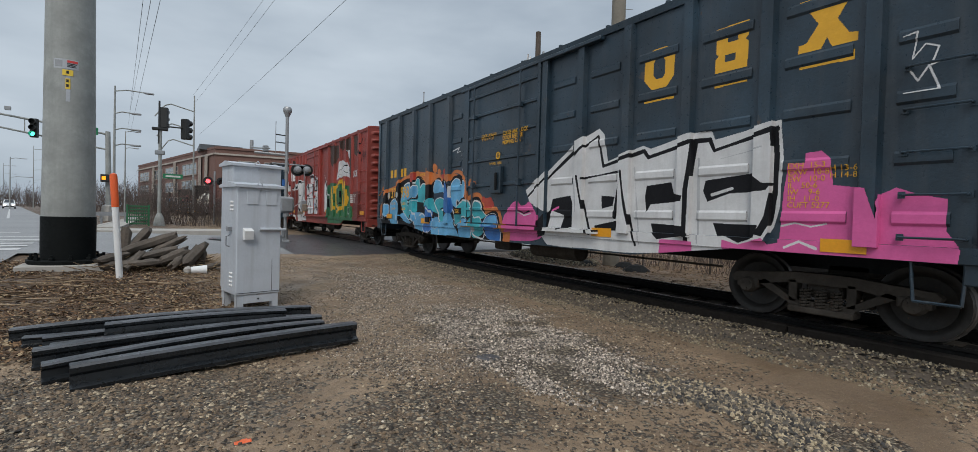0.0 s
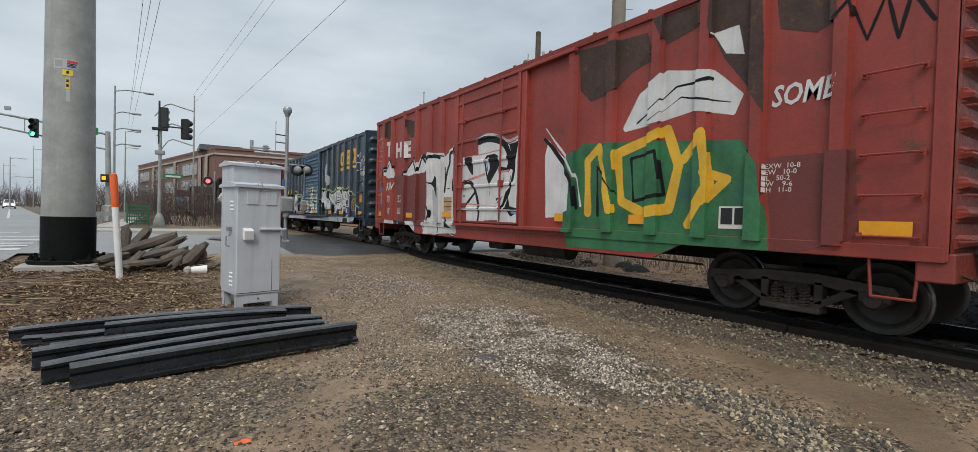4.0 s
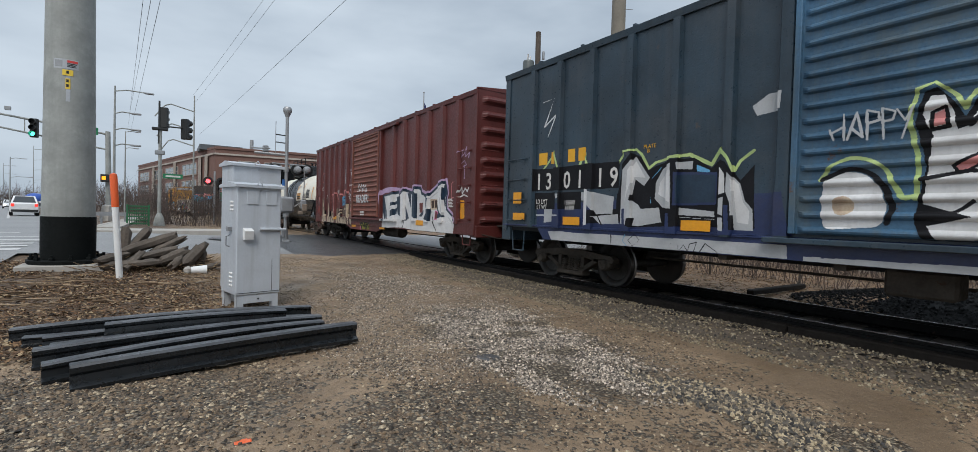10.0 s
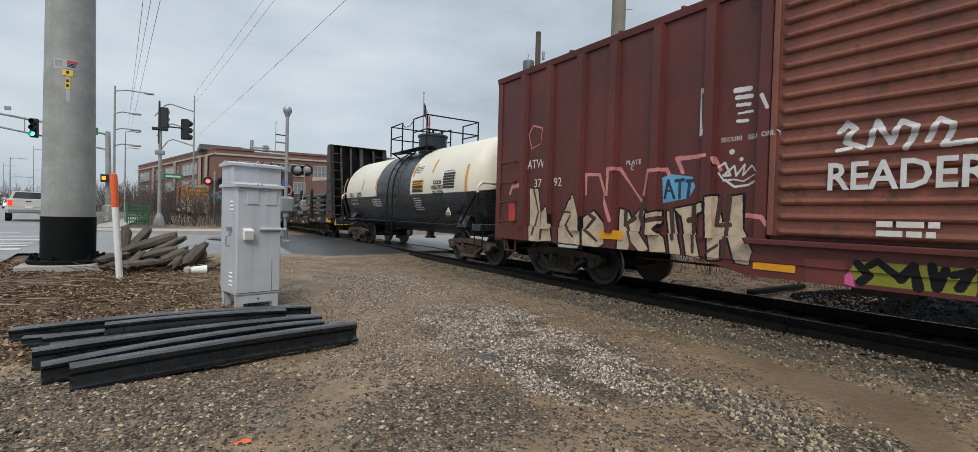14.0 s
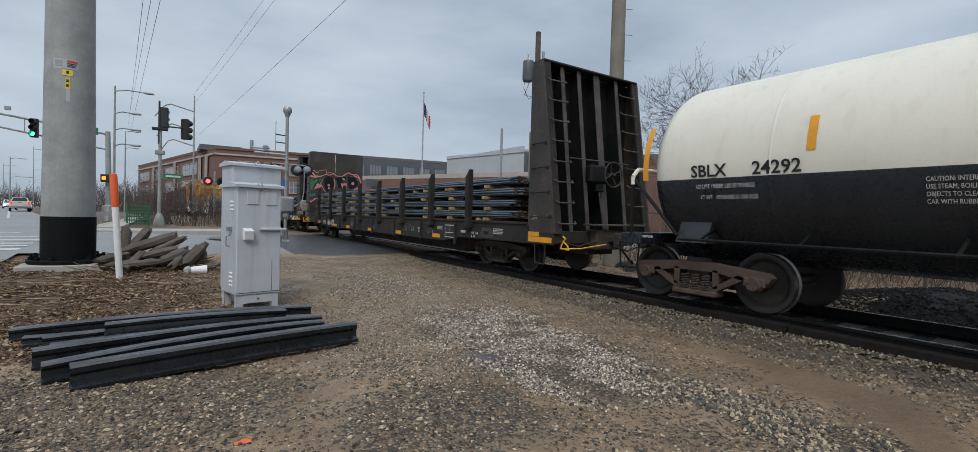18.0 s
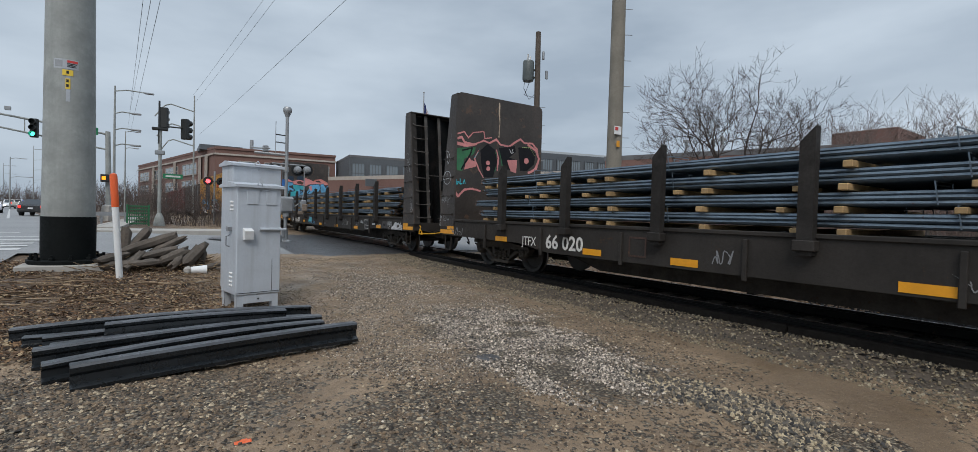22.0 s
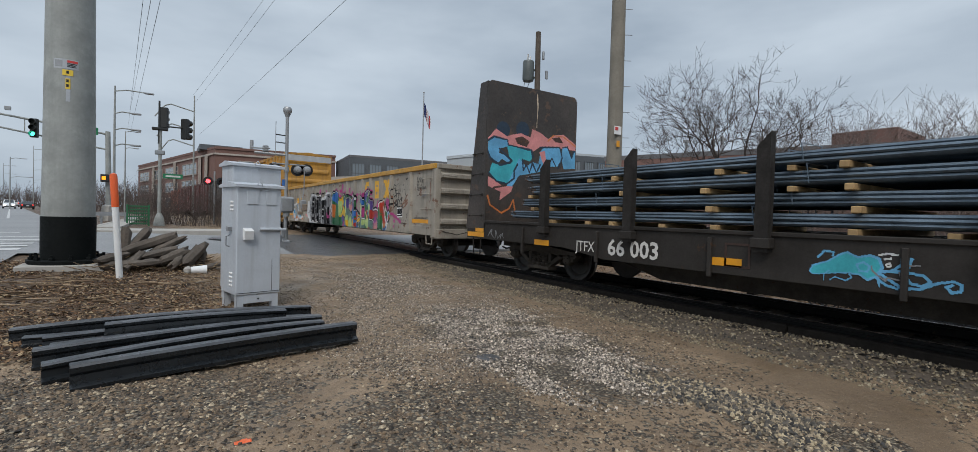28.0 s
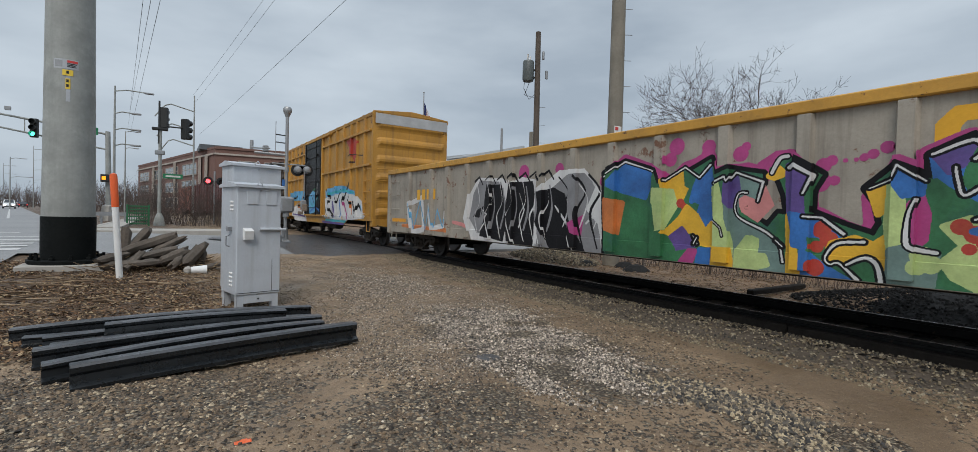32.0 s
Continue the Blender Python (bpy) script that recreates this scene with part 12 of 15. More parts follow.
can.spot("magenta", 6.27, 2.1, 0.07)
can.spot("magenta", 4.45, 1.59, 0.14)
can.spot("magenta", 4.55, 1.51, 0.10)
can.spot("magenta", 4.5, 1.45, 0.09)
can.line("black", 0.12, (10.2, 2.06), (9.74, 2.22), (9.14, 2.03), (9.06, 1.83), (8.82, 1.8), (8.57, 1.98), (8.23, 2.14), (8.16, 1.9), (7.96, 1.98), (7.53, 1.89), (7.52, 1.78), (7.66, 1.68), (7.8, 1.67), (7.82, 1.49), (7.45, 1.22), (7.32, 1.39), (7.21, 1.37), (7.25, 1.63), (7.34, 1.87), (7.16, 2.03), (6.86, 1.84), (6.95, 1.67), (6.96, 1.41), (6.63, 1.26), (6.35, 1.16), (6.29, 1.3), (6.35, 1.53), (6.44, 1.67), (6.19, 1.9), (5.91, 1.75), (5.92, 1.98), (5.62, 2.12), (5.54, 1.99), (5.58, 1.88), (5.41, 1.74), (5.38, 2.06), (5.32, 2.17), (5.14, 2.03), (5.24, 1.81), (4.97, 1.67), (4.98, 1.38), (4.71, 1.43), (4.5, 1.36), (4.28, 1.16), (4.23, 1.05), (4.2, 0.62), (4.42, 0.64), (4.49, 0.84), (4.59, 1.04), (4.78, 1.08), (4.9, 0.93), (4.92, 0.62), (5.47, 0.6), (6.16, 0.64), (7.31, 0.63), (8.58, 0.6), (10.13, 0.55), (10.2, 2.06))
can.poly("green", (10.2, 2.06), (9.74, 2.22), (9.14, 2.03), (9.06, 1.83), (8.82, 1.8), (8.57, 1.98), (8.23, 2.14), (8.16, 1.9), (7.96, 1.98), (7.53, 1.89), (7.52, 1.78), (7.66, 1.68), (7.8, 1.67), (7.82, 1.49), (7.45, 1.22), (7.32, 1.39), (7.21, 1.37), (7.25, 1.63), (7.34, 1.87), (7.16, 2.03), (6.86, 1.84), (6.95, 1.67), (6.96, 1.41), (6.63, 1.26), (6.35, 1.16), (6.29, 1.3), (6.35, 1.53), (6.44, 1.67), (6.19, 1.9), (5.91, 1.75), (5.92, 1.98), (5.62, 2.12), (5.54, 1.99), (5.58, 1.88), (5.41, 1.74), (5.38, 2.06), (5.32, 2.17), (5.14, 2.03), (5.24, 1.81), (4.97, 1.67), (4.98, 1.38), (4.71, 1.43), (4.5, 1.36), (4.28, 1.16), (4.23, 1.05), (4.2, 0.62), (4.42, 0.64), (4.49, 0.84), (4.59, 1.04), (4.78, 1.08), (4.9, 0.93), (4.92, 0.62), (5.47, 0.6), (6.16, 0.64), (7.31, 0.63), (8.58, 0.6), (10.13, 0.55))
can.poly("rose", (7.87, 1.61), (7.78, 1.63), (7.5, 1.78), (7.37, 1.49), (7.57, 1.27), (7.79, 1.41))
can.edged("magenta", 0.07, (6.09, 1.44), (5.98, 1.58), (5.93, 1.4), (5.95, 1.15), (6.04, 1.06), (6.1, 1.14))
can.edged("yellow", 0.07, (9.0, 1.87), (8.62, 2.0), (8.59, 1.76), (8.71, 1.53), (8.9, 1.6))
can.edged("lime", 0.07, (9.13, 1.73), (8.84, 1.71), (8.77, 1.49), (8.97, 1.16), (9.1, 1.12))
can.spot("red", 8.69, 1.53, 0.06)
can.spot("red", 8.62, 1.47, 0.05)
can.edged("green", 0.07, (8.63, 2.03), (8.42, 1.88), (8.47, 1.74), (8.6, 1.8))
can.edged("blue", 0.07, (8.42, 1.88), (8.25, 2.02), (8.2, 1.74), (8.19, 1.31), (8.28, 1.17), (8.4, 1.35), (8.34, 1.53), (8.47, 1.59), (8.51, 1.56), (8.47, 1.75))
can.edged("yellow", 0.07, (8.58, 1.47), (8.42, 1.35), (8.28, 1.15), (8.19, 1.26), (8.18, 0.93), (8.35, 0.96), (8.49, 1.13), (8.72, 1.08), (8.97, 1.07), (8.7, 1.3))
can.edged("purple", 0.07, (8.9, 0.98), (8.65, 1.16), (8.44, 0.93), (8.76, 0.86))
can.edged("green", 0.07, (9.1, 1.08), (8.92, 1.02), (8.78, 0.84), (8.86, 0.61), (9.17, 0.56), (9.22, 1.02))
can.edged("blue", 0.07, (8.36, 0.87), (8.18, 0.88), (8.19, 0.62), (8.39, 0.62))
can.edged("magenta", 0.07, (8.69, 0.62), (8.52, 0.84), (8.42, 0.85), (8.51, 0.61))
can.edged("lime", 0.07, (8.18, 1.74), (8.11, 1.81), (8.04, 1.57), (8.0, 1.32), (7.92, 1.07), (7.88, 0.67), (8.15, 0.62), (8.15, 1.27))
can.edged("yellow", 0.07, (8.15, 0.9), (7.93, 0.9), (7.89, 0.67), (8.15, 0.62))
can.edged("sage", 0.07, (7.98, 1.8), (7.86, 1.89), (7.55, 1.78), (7.59, 1.6), (7.75, 1.66), (7.85, 1.6), (7.84, 1.35), (7.45, 1.12), (7.29, 0.98), (7.23, 0.66), (7.82, 0.63), (7.85, 0.99), (7.96, 1.32))
can.edged("purple", 0.07, (7.98, 1.79), (7.86, 1.86), (7.83, 1.71), (7.92, 1.48), (7.99, 1.55))
can.edged("lime", 0.07, (7.83, 0.89), (7.7, 1.08), (7.57, 1.05), (7.58, 0.86), (7.47, 0.86), (7.43, 0.75), (7.82, 0.63))
can.spot("lime", 7.64, 1.04, 0.07)
can.spot("lime", 7.49, 0.82, 0.07)
can.edged("green", 0.07, (7.41, 1.94), (7.24, 2.06), (7.23, 1.91), (7.39, 1.85))
can.edged("yellow", 0.07, (7.45, 1.86), (7.34, 1.94), (7.28, 1.88), (7.39, 1.84))
can.edged("purple", 0.07, (7.22, 1.97), (6.98, 1.84), (7.05, 1.63), (7.03, 1.38), (7.2, 1.41))
can.edged("green", 0.07, (7.37, 1.24), (7.22, 1.35), (7.21, 1.01), (7.39, 1.1))
can.edged("yellow", 0.07, (7.21, 1.36), (7.13, 1.11), (7.04, 0.68), (7.18, 0.67))
can.edged("blue", 0.07, (7.19, 1.39), (6.87, 1.33), (6.65, 1.16), (6.76, 1.1), (6.88, 1.15), (7.01, 1.16), (7.0, 1.0), (7.11, 1.02))
can.edged("blue", 0.07, (7.02, 0.95), (6.83, 0.81), (6.67, 0.71), (6.55, 0.64), (7.02, 0.63))
can.spot("red", 6.84, 1.22, 0.09)
can.spot("red", 6.77, 1.1, 0.09)
can.spot("red", 6.89, 1.01, 0.07)
can.spot("red", 6.87, 1.18, 0.06)
can.spot("red", 6.9, 0.77, 0.10)
can.edged("yellow", 0.07, (6.74, 1.06), (6.52, 1.13), (6.35, 1.06), (6.25, 1.15), (6.22, 1.03), (6.21, 0.65), (6.28, 0.67), (6.31, 0.82), (6.45, 0.91), (6.63, 0.85), (6.8, 0.86), (6.78, 0.96))
can.edged("green", 0.07, (6.58, 0.82), (6.43, 0.89), (6.31, 0.8), (6.32, 0.65), (6.44, 0.65), (6.56, 0.75))
can.edged("yellow", 0.07, (6.41, 1.64), (6.25, 1.74), (6.24, 1.45), (6.33, 1.39))
can.edged("lime", 0.07, (6.24, 1.73), (6.21, 1.74), (6.11, 1.54), (6.12, 1.07), (6.21, 1.04), (6.25, 1.29))
can.edged("blue", 0.07, (6.2, 1.84), (6.17, 1.88), (5.97, 1.73), (5.98, 1.6), (6.11, 1.58), (6.2, 1.73))
can.edged("sage", 0.07, (6.21, 1.01), (6.04, 1.06), (5.85, 1.01), (5.88, 0.63), (6.2, 0.65))
can.spot("lime", 5.94, 0.98, 0.09)
can.spot("lime", 5.89, 0.9, 0.09)
can.spot("lime", 5.99, 0.86, 0.07)
can.edged("blue", 0.07, (10.11, 1.87), (9.74, 2.17), (9.17, 2.0), (9.32, 1.63), (9.81, 1.74))
can.edged("green", 0.07, (9.71, 1.64), (9.18, 1.49), (9.1, 1.13), (9.48, 1.23))
can.edged("orange", 0.07, (10.18, 1.6), (9.76, 1.54), (9.85, 1.03), (10.16, 1.12))
can.edged("blue", 0.07, (5.9, 1.96), (5.63, 2.08), (5.7, 1.87), (5.73, 1.72), (5.67, 1.58), (5.51, 1.66), (5.41, 1.57), (5.48, 1.41), (5.72, 1.34), (5.83, 1.48))
can.edged("purple", 0.07, (5.88, 1.96), (5.63, 2.06), (5.69, 1.88), (5.78, 1.81))
can.edged("green", 0.07, (5.88, 1.72), (5.76, 1.6), (5.49, 1.41), (5.72, 1.33), (5.84, 1.39))
can.edged("lime", 0.07, (5.8, 1.28), (5.62, 1.36), (5.29, 1.11), (5.05, 0.95), (4.95, 0.91), (4.96, 0.68), (5.48, 0.66), (5.72, 0.79), (5.8, 0.93), (5.66, 1.1))
can.spot("red", 5.68, 1.28, 0.08)
can.spot("red", 5.58, 1.21, 0.09)
can.spot("red", 5.51, 1.14, 0.08)
can.spot("red", 5.62, 1.07, 0.06)
can.edged("red", 0.07, (5.45, 0.66), (5.42, 0.9), (5.35, 0.78), (5.29, 0.67))
can.edged("sage", 0.07, (5.26, 1.08), (5.03, 0.94), (4.96, 0.91), (4.96, 0.68), (5.24, 0.67))
can.edged("lime", 0.07, (5.42, 1.78), (5.33, 2.09), (5.21, 2.02), (5.28, 1.84), (5.31, 1.7))
can.spot("red", 5.36, 1.82, 0.08)
can.edged("purple", 0.07, (5.28, 1.8), (5.0, 1.67), (4.99, 1.48), (5.04, 1.38), (5.28, 1.38))
can.edged("lime", 0.07, (5.28, 1.61), (5.18, 1.54), (5.16, 1.12), (5.27, 1.16))
can.edged("blue", 0.07, (5.6, 1.24), (5.3, 1.37), (5.29, 1.21), (5.36, 1.16))
can.edged("red", 0.07, (5.16, 1.33), (4.71, 1.37), (4.45, 1.25), (4.32, 1.16), (4.39, 1.04), (4.54, 1.12), (4.76, 1.15), (4.98, 1.11), (5.14, 1.04))
can.edged("green", 0.07, (4.48, 1.08), (4.32, 1.15), (4.25, 1.07), (4.22, 0.7), (4.37, 0.71), (4.43, 0.91))
can.poly("rose", (4.91, 0.67), (4.91, 0.89), (4.84, 1.02), (4.7, 1.07), (4.59, 1.01), (4.51, 0.86), (4.5, 0.7))
can.spot("magenta", 4.75, 1.01, 0.12)
can.spot("magenta", 4.85, 0.94, 0.08)
can.curve("black", 0.075, (5.91, 1.99), (5.63, 2.1), (5.55, 2.0), (5.61, 1.92))
can.curve("white", 0.024, (5.91, 1.99), (5.63, 2.1), (5.55, 2.0), (5.61, 1.92))
can.curve("black", 0.075, (5.74, 1.85), (5.72, 1.72), (5.67, 1.58), (5.51, 1.68), (5.4, 1.57), (5.46, 1.41), (5.59, 1.35))
can.curve("white", 0.024, (5.74, 1.85), (5.72, 1.72), (5.67, 1.58), (5.51, 1.68), (5.4, 1.57), (5.46, 1.41), (5.59, 1.35))
can.line("black", 0.075, (5.38, 2.14), (5.15, 2.04), (5.27, 1.81), (5.0, 1.69), (4.98, 1.48), (5.03, 1.37))
can.line("white", 0.024, (5.38, 2.14), (5.15, 2.04), (5.27, 1.81), (5.0, 1.69), (4.98, 1.48), (5.03, 1.37))
can.curve("black", 0.075, (4.98, 1.36), (4.72, 1.41), (4.5, 1.34), (4.3, 1.14))
can.curve("white", 0.024, (4.98, 1.36), (4.72, 1.41), (4.5, 1.34), (4.3, 1.14))
can.curve("black", 0.075, (5.29, 1.16), (5.15, 1.04), (4.94, 0.94), (4.92, 0.86), (4.93, 0.67))
can.curve("white", 0.024, (5.29, 1.16), (5.15, 1.04), (4.94, 0.94), (4.92, 0.86), (4.93, 0.67))
can.curve("black", 0.075, (4.5, 0.92), (4.43, 0.96), (4.44, 0.88), (4.41, 0.72))
can.curve("white", 0.024, (4.5, 0.92), (4.43, 0.96), (4.44, 0.88), (4.41, 0.72))
can.line("black", 0.07, (10.2, 2.0), (9.74, 2.22), (9.14, 2.02))
can.line("white", 0.03, (10.2, 2.0), (9.74, 2.22), (9.14, 2.02))
can.line("black", 0.075, (8.96, 1.88), (8.63, 2.05), (8.4, 1.89), (8.24, 2.06))
can.line("white", 0.024, (8.96, 1.88), (8.63, 2.05), (8.4, 1.89), (8.24, 2.06))
can.line("black", 0.075, (8.18, 1.8), (8.0, 1.88), (7.97, 1.82), (7.87, 1.93), (7.52, 1.79), (7.58, 1.55))
can.line("white", 0.024, (8.18, 1.8), (8.0, 1.88), (7.97, 1.82), (7.87, 1.93), (7.52, 1.79), (7.58, 1.55))
can.curve("black", 0.07, (7.72, 1.66), (7.84, 1.63), (7.84, 1.36), (7.45, 1.15), (7.3, 0.99), (7.25, 0.8))
can.curve("white", 0.03, (7.72, 1.66), (7.84, 1.63), (7.84, 1.36), (7.45, 1.15), (7.3, 0.99), (7.25, 0.8))
can.line("black", 0.075, (7.22, 1.95), (7.17, 1.99), (6.94, 1.84), (7.03, 1.63))
can.line("white", 0.024, (7.22, 1.95), (7.17, 1.99), (6.94, 1.84), (7.03, 1.63))
can.curve("black", 0.07, (7.42, 1.9), (7.33, 2.07), (7.24, 2.09))
can.curve("white", 0.03, (7.42, 1.9), (7.33, 2.07), (7.24, 2.09))
can.line("black", 0.075, (7.02, 1.36), (6.85, 1.35), (6.63, 1.17))
can.line("white", 0.024, (7.02, 1.36), (6.85, 1.35), (6.63, 1.17))
can.curve("black", 0.075, (6.44, 1.09), (6.69, 1.06), (6.8, 0.9), (6.75, 0.82), (6.66, 0.84), (6.48, 0.67))
can.curve("white", 0.024, (6.44, 1.09), (6.69, 1.06), (6.8, 0.9), (6.75, 0.82), (6.66, 0.84), (6.48, 0.67))
can.curve("black", 0.075, (6.59, 0.83), (6.43, 0.92), (6.32, 0.86), (6.27, 0.65))
can.curve("white", 0.024, (6.59, 0.83), (6.43, 0.92), (6.32, 0.86), (6.27, 0.65))
can.line("black", 0.075, (6.41, 1.67), (6.22, 1.76), (6.17, 1.9), (5.95, 1.73))
can.line("white", 0.024, (6.41, 1.67), (6.22, 1.76), (6.17, 1.9), (5.95, 1.73))
can.curve("black", 0.07, (6.01, 1.55), (6.06, 1.39), (6.07, 1.13), (6.02, 1.05), (5.85, 1.02))
can.curve("white", 0.03, (6.01, 1.55), (6.06, 1.39), (6.07, 1.13), (6.02, 1.05), (5.85, 1.02))
can.line("black", 0.07, (8.16, 1.3), (8.03, 1.19), (8.0, 1.08))
can.line("white", 0.03, (8.16, 1.3), (8.03, 1.19), (8.0, 1.08))
can.line("black", 0.095, (8.47, 1.06), (8.4, 0.95))
can.line("white", 0.02, (8.47, 1.06), (8.4, 0.95))
can.line("black", 0.095, (8.41, 1.04), (8.46, 0.95))
can.line("white", 0.02, (8.41, 1.04), (8.46, 0.95))
can.line("black", 0.095, (7.35, 1.06), (7.27, 0.99))
can.line("white", 0.02, (7.35, 1.06), (7.27, 0.99))
can.spot("magenta", 4.49, 1.46, 0.07)
can.spot("magenta", 4.41, 1.61, 0.07)
can.spot("magenta", 3.6, 1.64, 0.14)
can.poly("magenta", (3.78, 1.66), (3.4, 1.76), (3.39, 1.54), (3.7, 1.46))
can.poly("magenta", (3.7, 1.51), (3.39, 1.49), (3.38, 1.33), (3.65, 1.35))
can.poly("white", (4.31, 1.58), (3.9, 1.78), (3.73, 1.51), (3.72, 1.37), (3.56, 1.31), (3.56, 1.06), (3.44, 0.94), (3.57, 0.87), (3.6, 0.68), (4.29, 0.62))
can.poly("green", (4.29, 1.46), (4.09, 1.52), (3.98, 0.65), (4.28, 0.71))
can.poly("red", (4.25, 1.56), (3.94, 1.74), (3.83, 1.6), (3.98, 1.46), (3.86, 1.13), (3.71, 0.91), (3.81, 0.76), (4, 0.94), (4.12, 1.37))
can.poly("green", (3.91, 1.72), (3.74, 1.51), (3.81, 1.36), (3.89, 1.46))
can.poly("blue", (3.97, 0.8), (3.67, 0.84), (3.6, 0.79), (3.73, 0.66), (3.94, 0.64))
can.poly("orange", (3.96, 0.94), (3.76, 0.91), (3.73, 0.78), (3.91, 0.75))
can.poly("green", (3.83, 1.36), (3.58, 1.3), (3.58, 1.06), (3.72, 1.09))
can.poly("magenta", (3.71, 1.09), (3.59, 1.08), (3.61, 0.97), (3.68, 1))
can.poly("blue", (3.56, 1.31), (3.4, 1.34), (3.33, 1.23), (3.45, 1.13), (3.55, 1.14))
can.poly("red", (3.46, 1.15), (3.33, 1.23), (3.18, 1.12), (3.22, 1.04), (3.31, 0.99), (3.41, 1))
can.dust("green", 0.6, 4.15, 1.03, 0.16, 0.39)
can.dust("red", 0.5, 3.95, 1.28, 0.19, 0.33)
can.dust("navy", 0.5, 3.79, 0.72, 0.23, 0.11)
can.dust("magenta", 0.3, 3.61, 1.64, 0.22, 0.18)
can.dust("purple", 0.4, 4.68, 1.1, 0.29, 0.31)
can.line("white", 0.024, (4.31, 1.58), (3.91, 1.76), (3.73, 1.51), (3.58, 1.32), (3.57, 1.08))
can.line("white", 0.024, (3.82, 1.05), (3.59, 0.83), (3.67, 0.68))
can.line("white", 0.024, (3.41, 1.38), (3.09, 1.21), (2.72, 1.11))
can.line("black", 0.05, (4.32, 1.61), (3.9, 1.8), (3.71, 1.52), (3.57, 1.33))
can.line("black", 0.045, (3.39, 1.42), (3.09, 1.24), (2.64, 1.09))
can.line("black", 0.05, (3.55, 0.97), (3.44, 0.93), (3.29, 0.99), (3.21, 1.08))
can.poly("magenta", (3.18, 1.31), (2.68, 1.16), (2.48, 1.05), (2.42, 0.95), (2.51, 0.95), (2.75, 1.08), (3.09, 1.14))
can.spot("magenta", 2.48, 1, 0.07)
can.spot("magenta", 2.97, 1.01, 0.07)
can.spot("magenta", 2.97, 0.84, 0.06)
can.line("black", 0.03, (3.01, 2.11), (2.9, 2.12), (2.93, 2.02), (2.83, 1.89), (3, 1.82), (3.06, 1.9))
can.line("black", 0.03, (2.93, 2.02), (2.83, 2.03))
can.line("black", 0.03, (2.82, 1.81), (2.81, 2.03), (2.68, 2.06), (2.69, 1.92), (2.78, 1.93))
can.line("black", 0.03, (2.64, 1.78), (2.65, 2.01), (2.48, 2.08), (2.51, 1.98))
can.line("black", 0.03, (2.62, 1.91), (2.51, 1.93))
can.line("black", 0.03, (2.5, 1.73), (2.35, 1.8), (2.43, 1.64), (2.46, 1.9))
can.line("black", 0.025, (3.22, 1.55), (3.27, 1.77), (3.33, 1.85), (3.12, 2.08), (3.01, 2.23), (2.86, 2.16), (2.79, 2.23), (2.66, 2.25), (2.58, 2.17), (2.49, 2.23), (2.37, 2.18))
can.line("black", 0.03, (2.37, 1.93), (2.31, 2.06), (2.27, 2.2), (2.22, 2.22))
can.line("black", 0.03, (2.24, 2.05), (2.14, 2.04), (2.11, 1.89), (2, 1.83))
can.line("black", 0.03, (3.11, 1.77), (3.03, 1.59), (2.92, 1.65), (2.88, 1.55), (2.73, 1.58), (2.83, 1.74))
can.line("black", 0.03, (2.7, 1.54), (2.71, 1.74), (2.57, 1.7), (2.58, 1.58))
can.line("black", 0.03, (2.46, 1.58), (2.34, 1.58), (2.28, 1.41))
can.line("black", 0.03, (3.08, 1.46), (2.84, 1.54), (2.63, 1.48), (2.46, 1.51), (2.3, 1.46))
can.line("black", 0.03, (3.33, 1.54), (3.13, 1.59), (3.26, 1.46))
can.line("black", 0.02, (2.07, 2.39), (2.04, 2.35), (1.97, 2.39))
can.line("brown", 0.015, (2, 2.21), (1.95, 2.23), (1.93, 2.17), (1.97, 2.15), (2, 2.21))
can.line("brown", 0.015, (2.02, 2.14), (2.02, 2.03), (1.94, 2.03), (1.95, 2.12))
can.line("brown", 0.015, (2.01, 1.21), (1.97, 1.26), (1.93, 1.21), (1.96, 1.13), (2.01, 1.21))
can.line("brown", 0.015, (1.95, 1.27), (1.87, 1.32), (1.85, 1.39))
can.line("rustl", 0.025, (2.49, 1.5), (1.8, 1.74))
can.line("rustl", 0.025, (2.33, 1.41), (1.8, 1.68))
can.line("rustl", 0.02, (2.31, 1.58), (1.79, 1.98))
can.line("rustl", 0.02, (2.97, 1.09), (3.11, 1.8), (3.25, 2.11))
can.poly("plate", (2.75, 1.46), (2.33, 1.46), (2.32, 1.15), (2.74, 1.15))
can.poly("black", (2.73, 1.43), (2.52, 1.44), (2.51, 1.26), (2.72, 1.26))
can.poly("black", (2.5, 1.44), (2.34, 1.44), (2.34, 1.27), (2.5, 1.26))
can.poly("black", (2.73, 1.23), (2.33, 1.25), (2.33, 1.19), (2.73, 1.18))
can.line("rustl", 0.02, (2.28, 0.94), (1.78, 0.95))
can.spot("black", 2.39, 1.06, 0.02)
can.spot("black", 2.23, 1.06, 0.02)
can.spot("black", 2.06, 1.06, 0.01)
can.spot("black", 1.9, 1.07, 0.02)
can.line("brownl", 0.02, (1.25, 1.96), (1.05, 1.99), (1.07, 1.85), (1.24, 1.82))
can.line("grey", 0.03, (0.91, 1.8), (0.55, 1.85))
can.line("grey", 0.03, (0.85, 1.9), (0.76, 1.8), (0.67, 1.92))
can.line("rustl", 0.025, (0.56, 1.65), (0.52, 1.26))
can.line("rustl", 0.02, (0.37, 2.22), (0.33, 1.65))
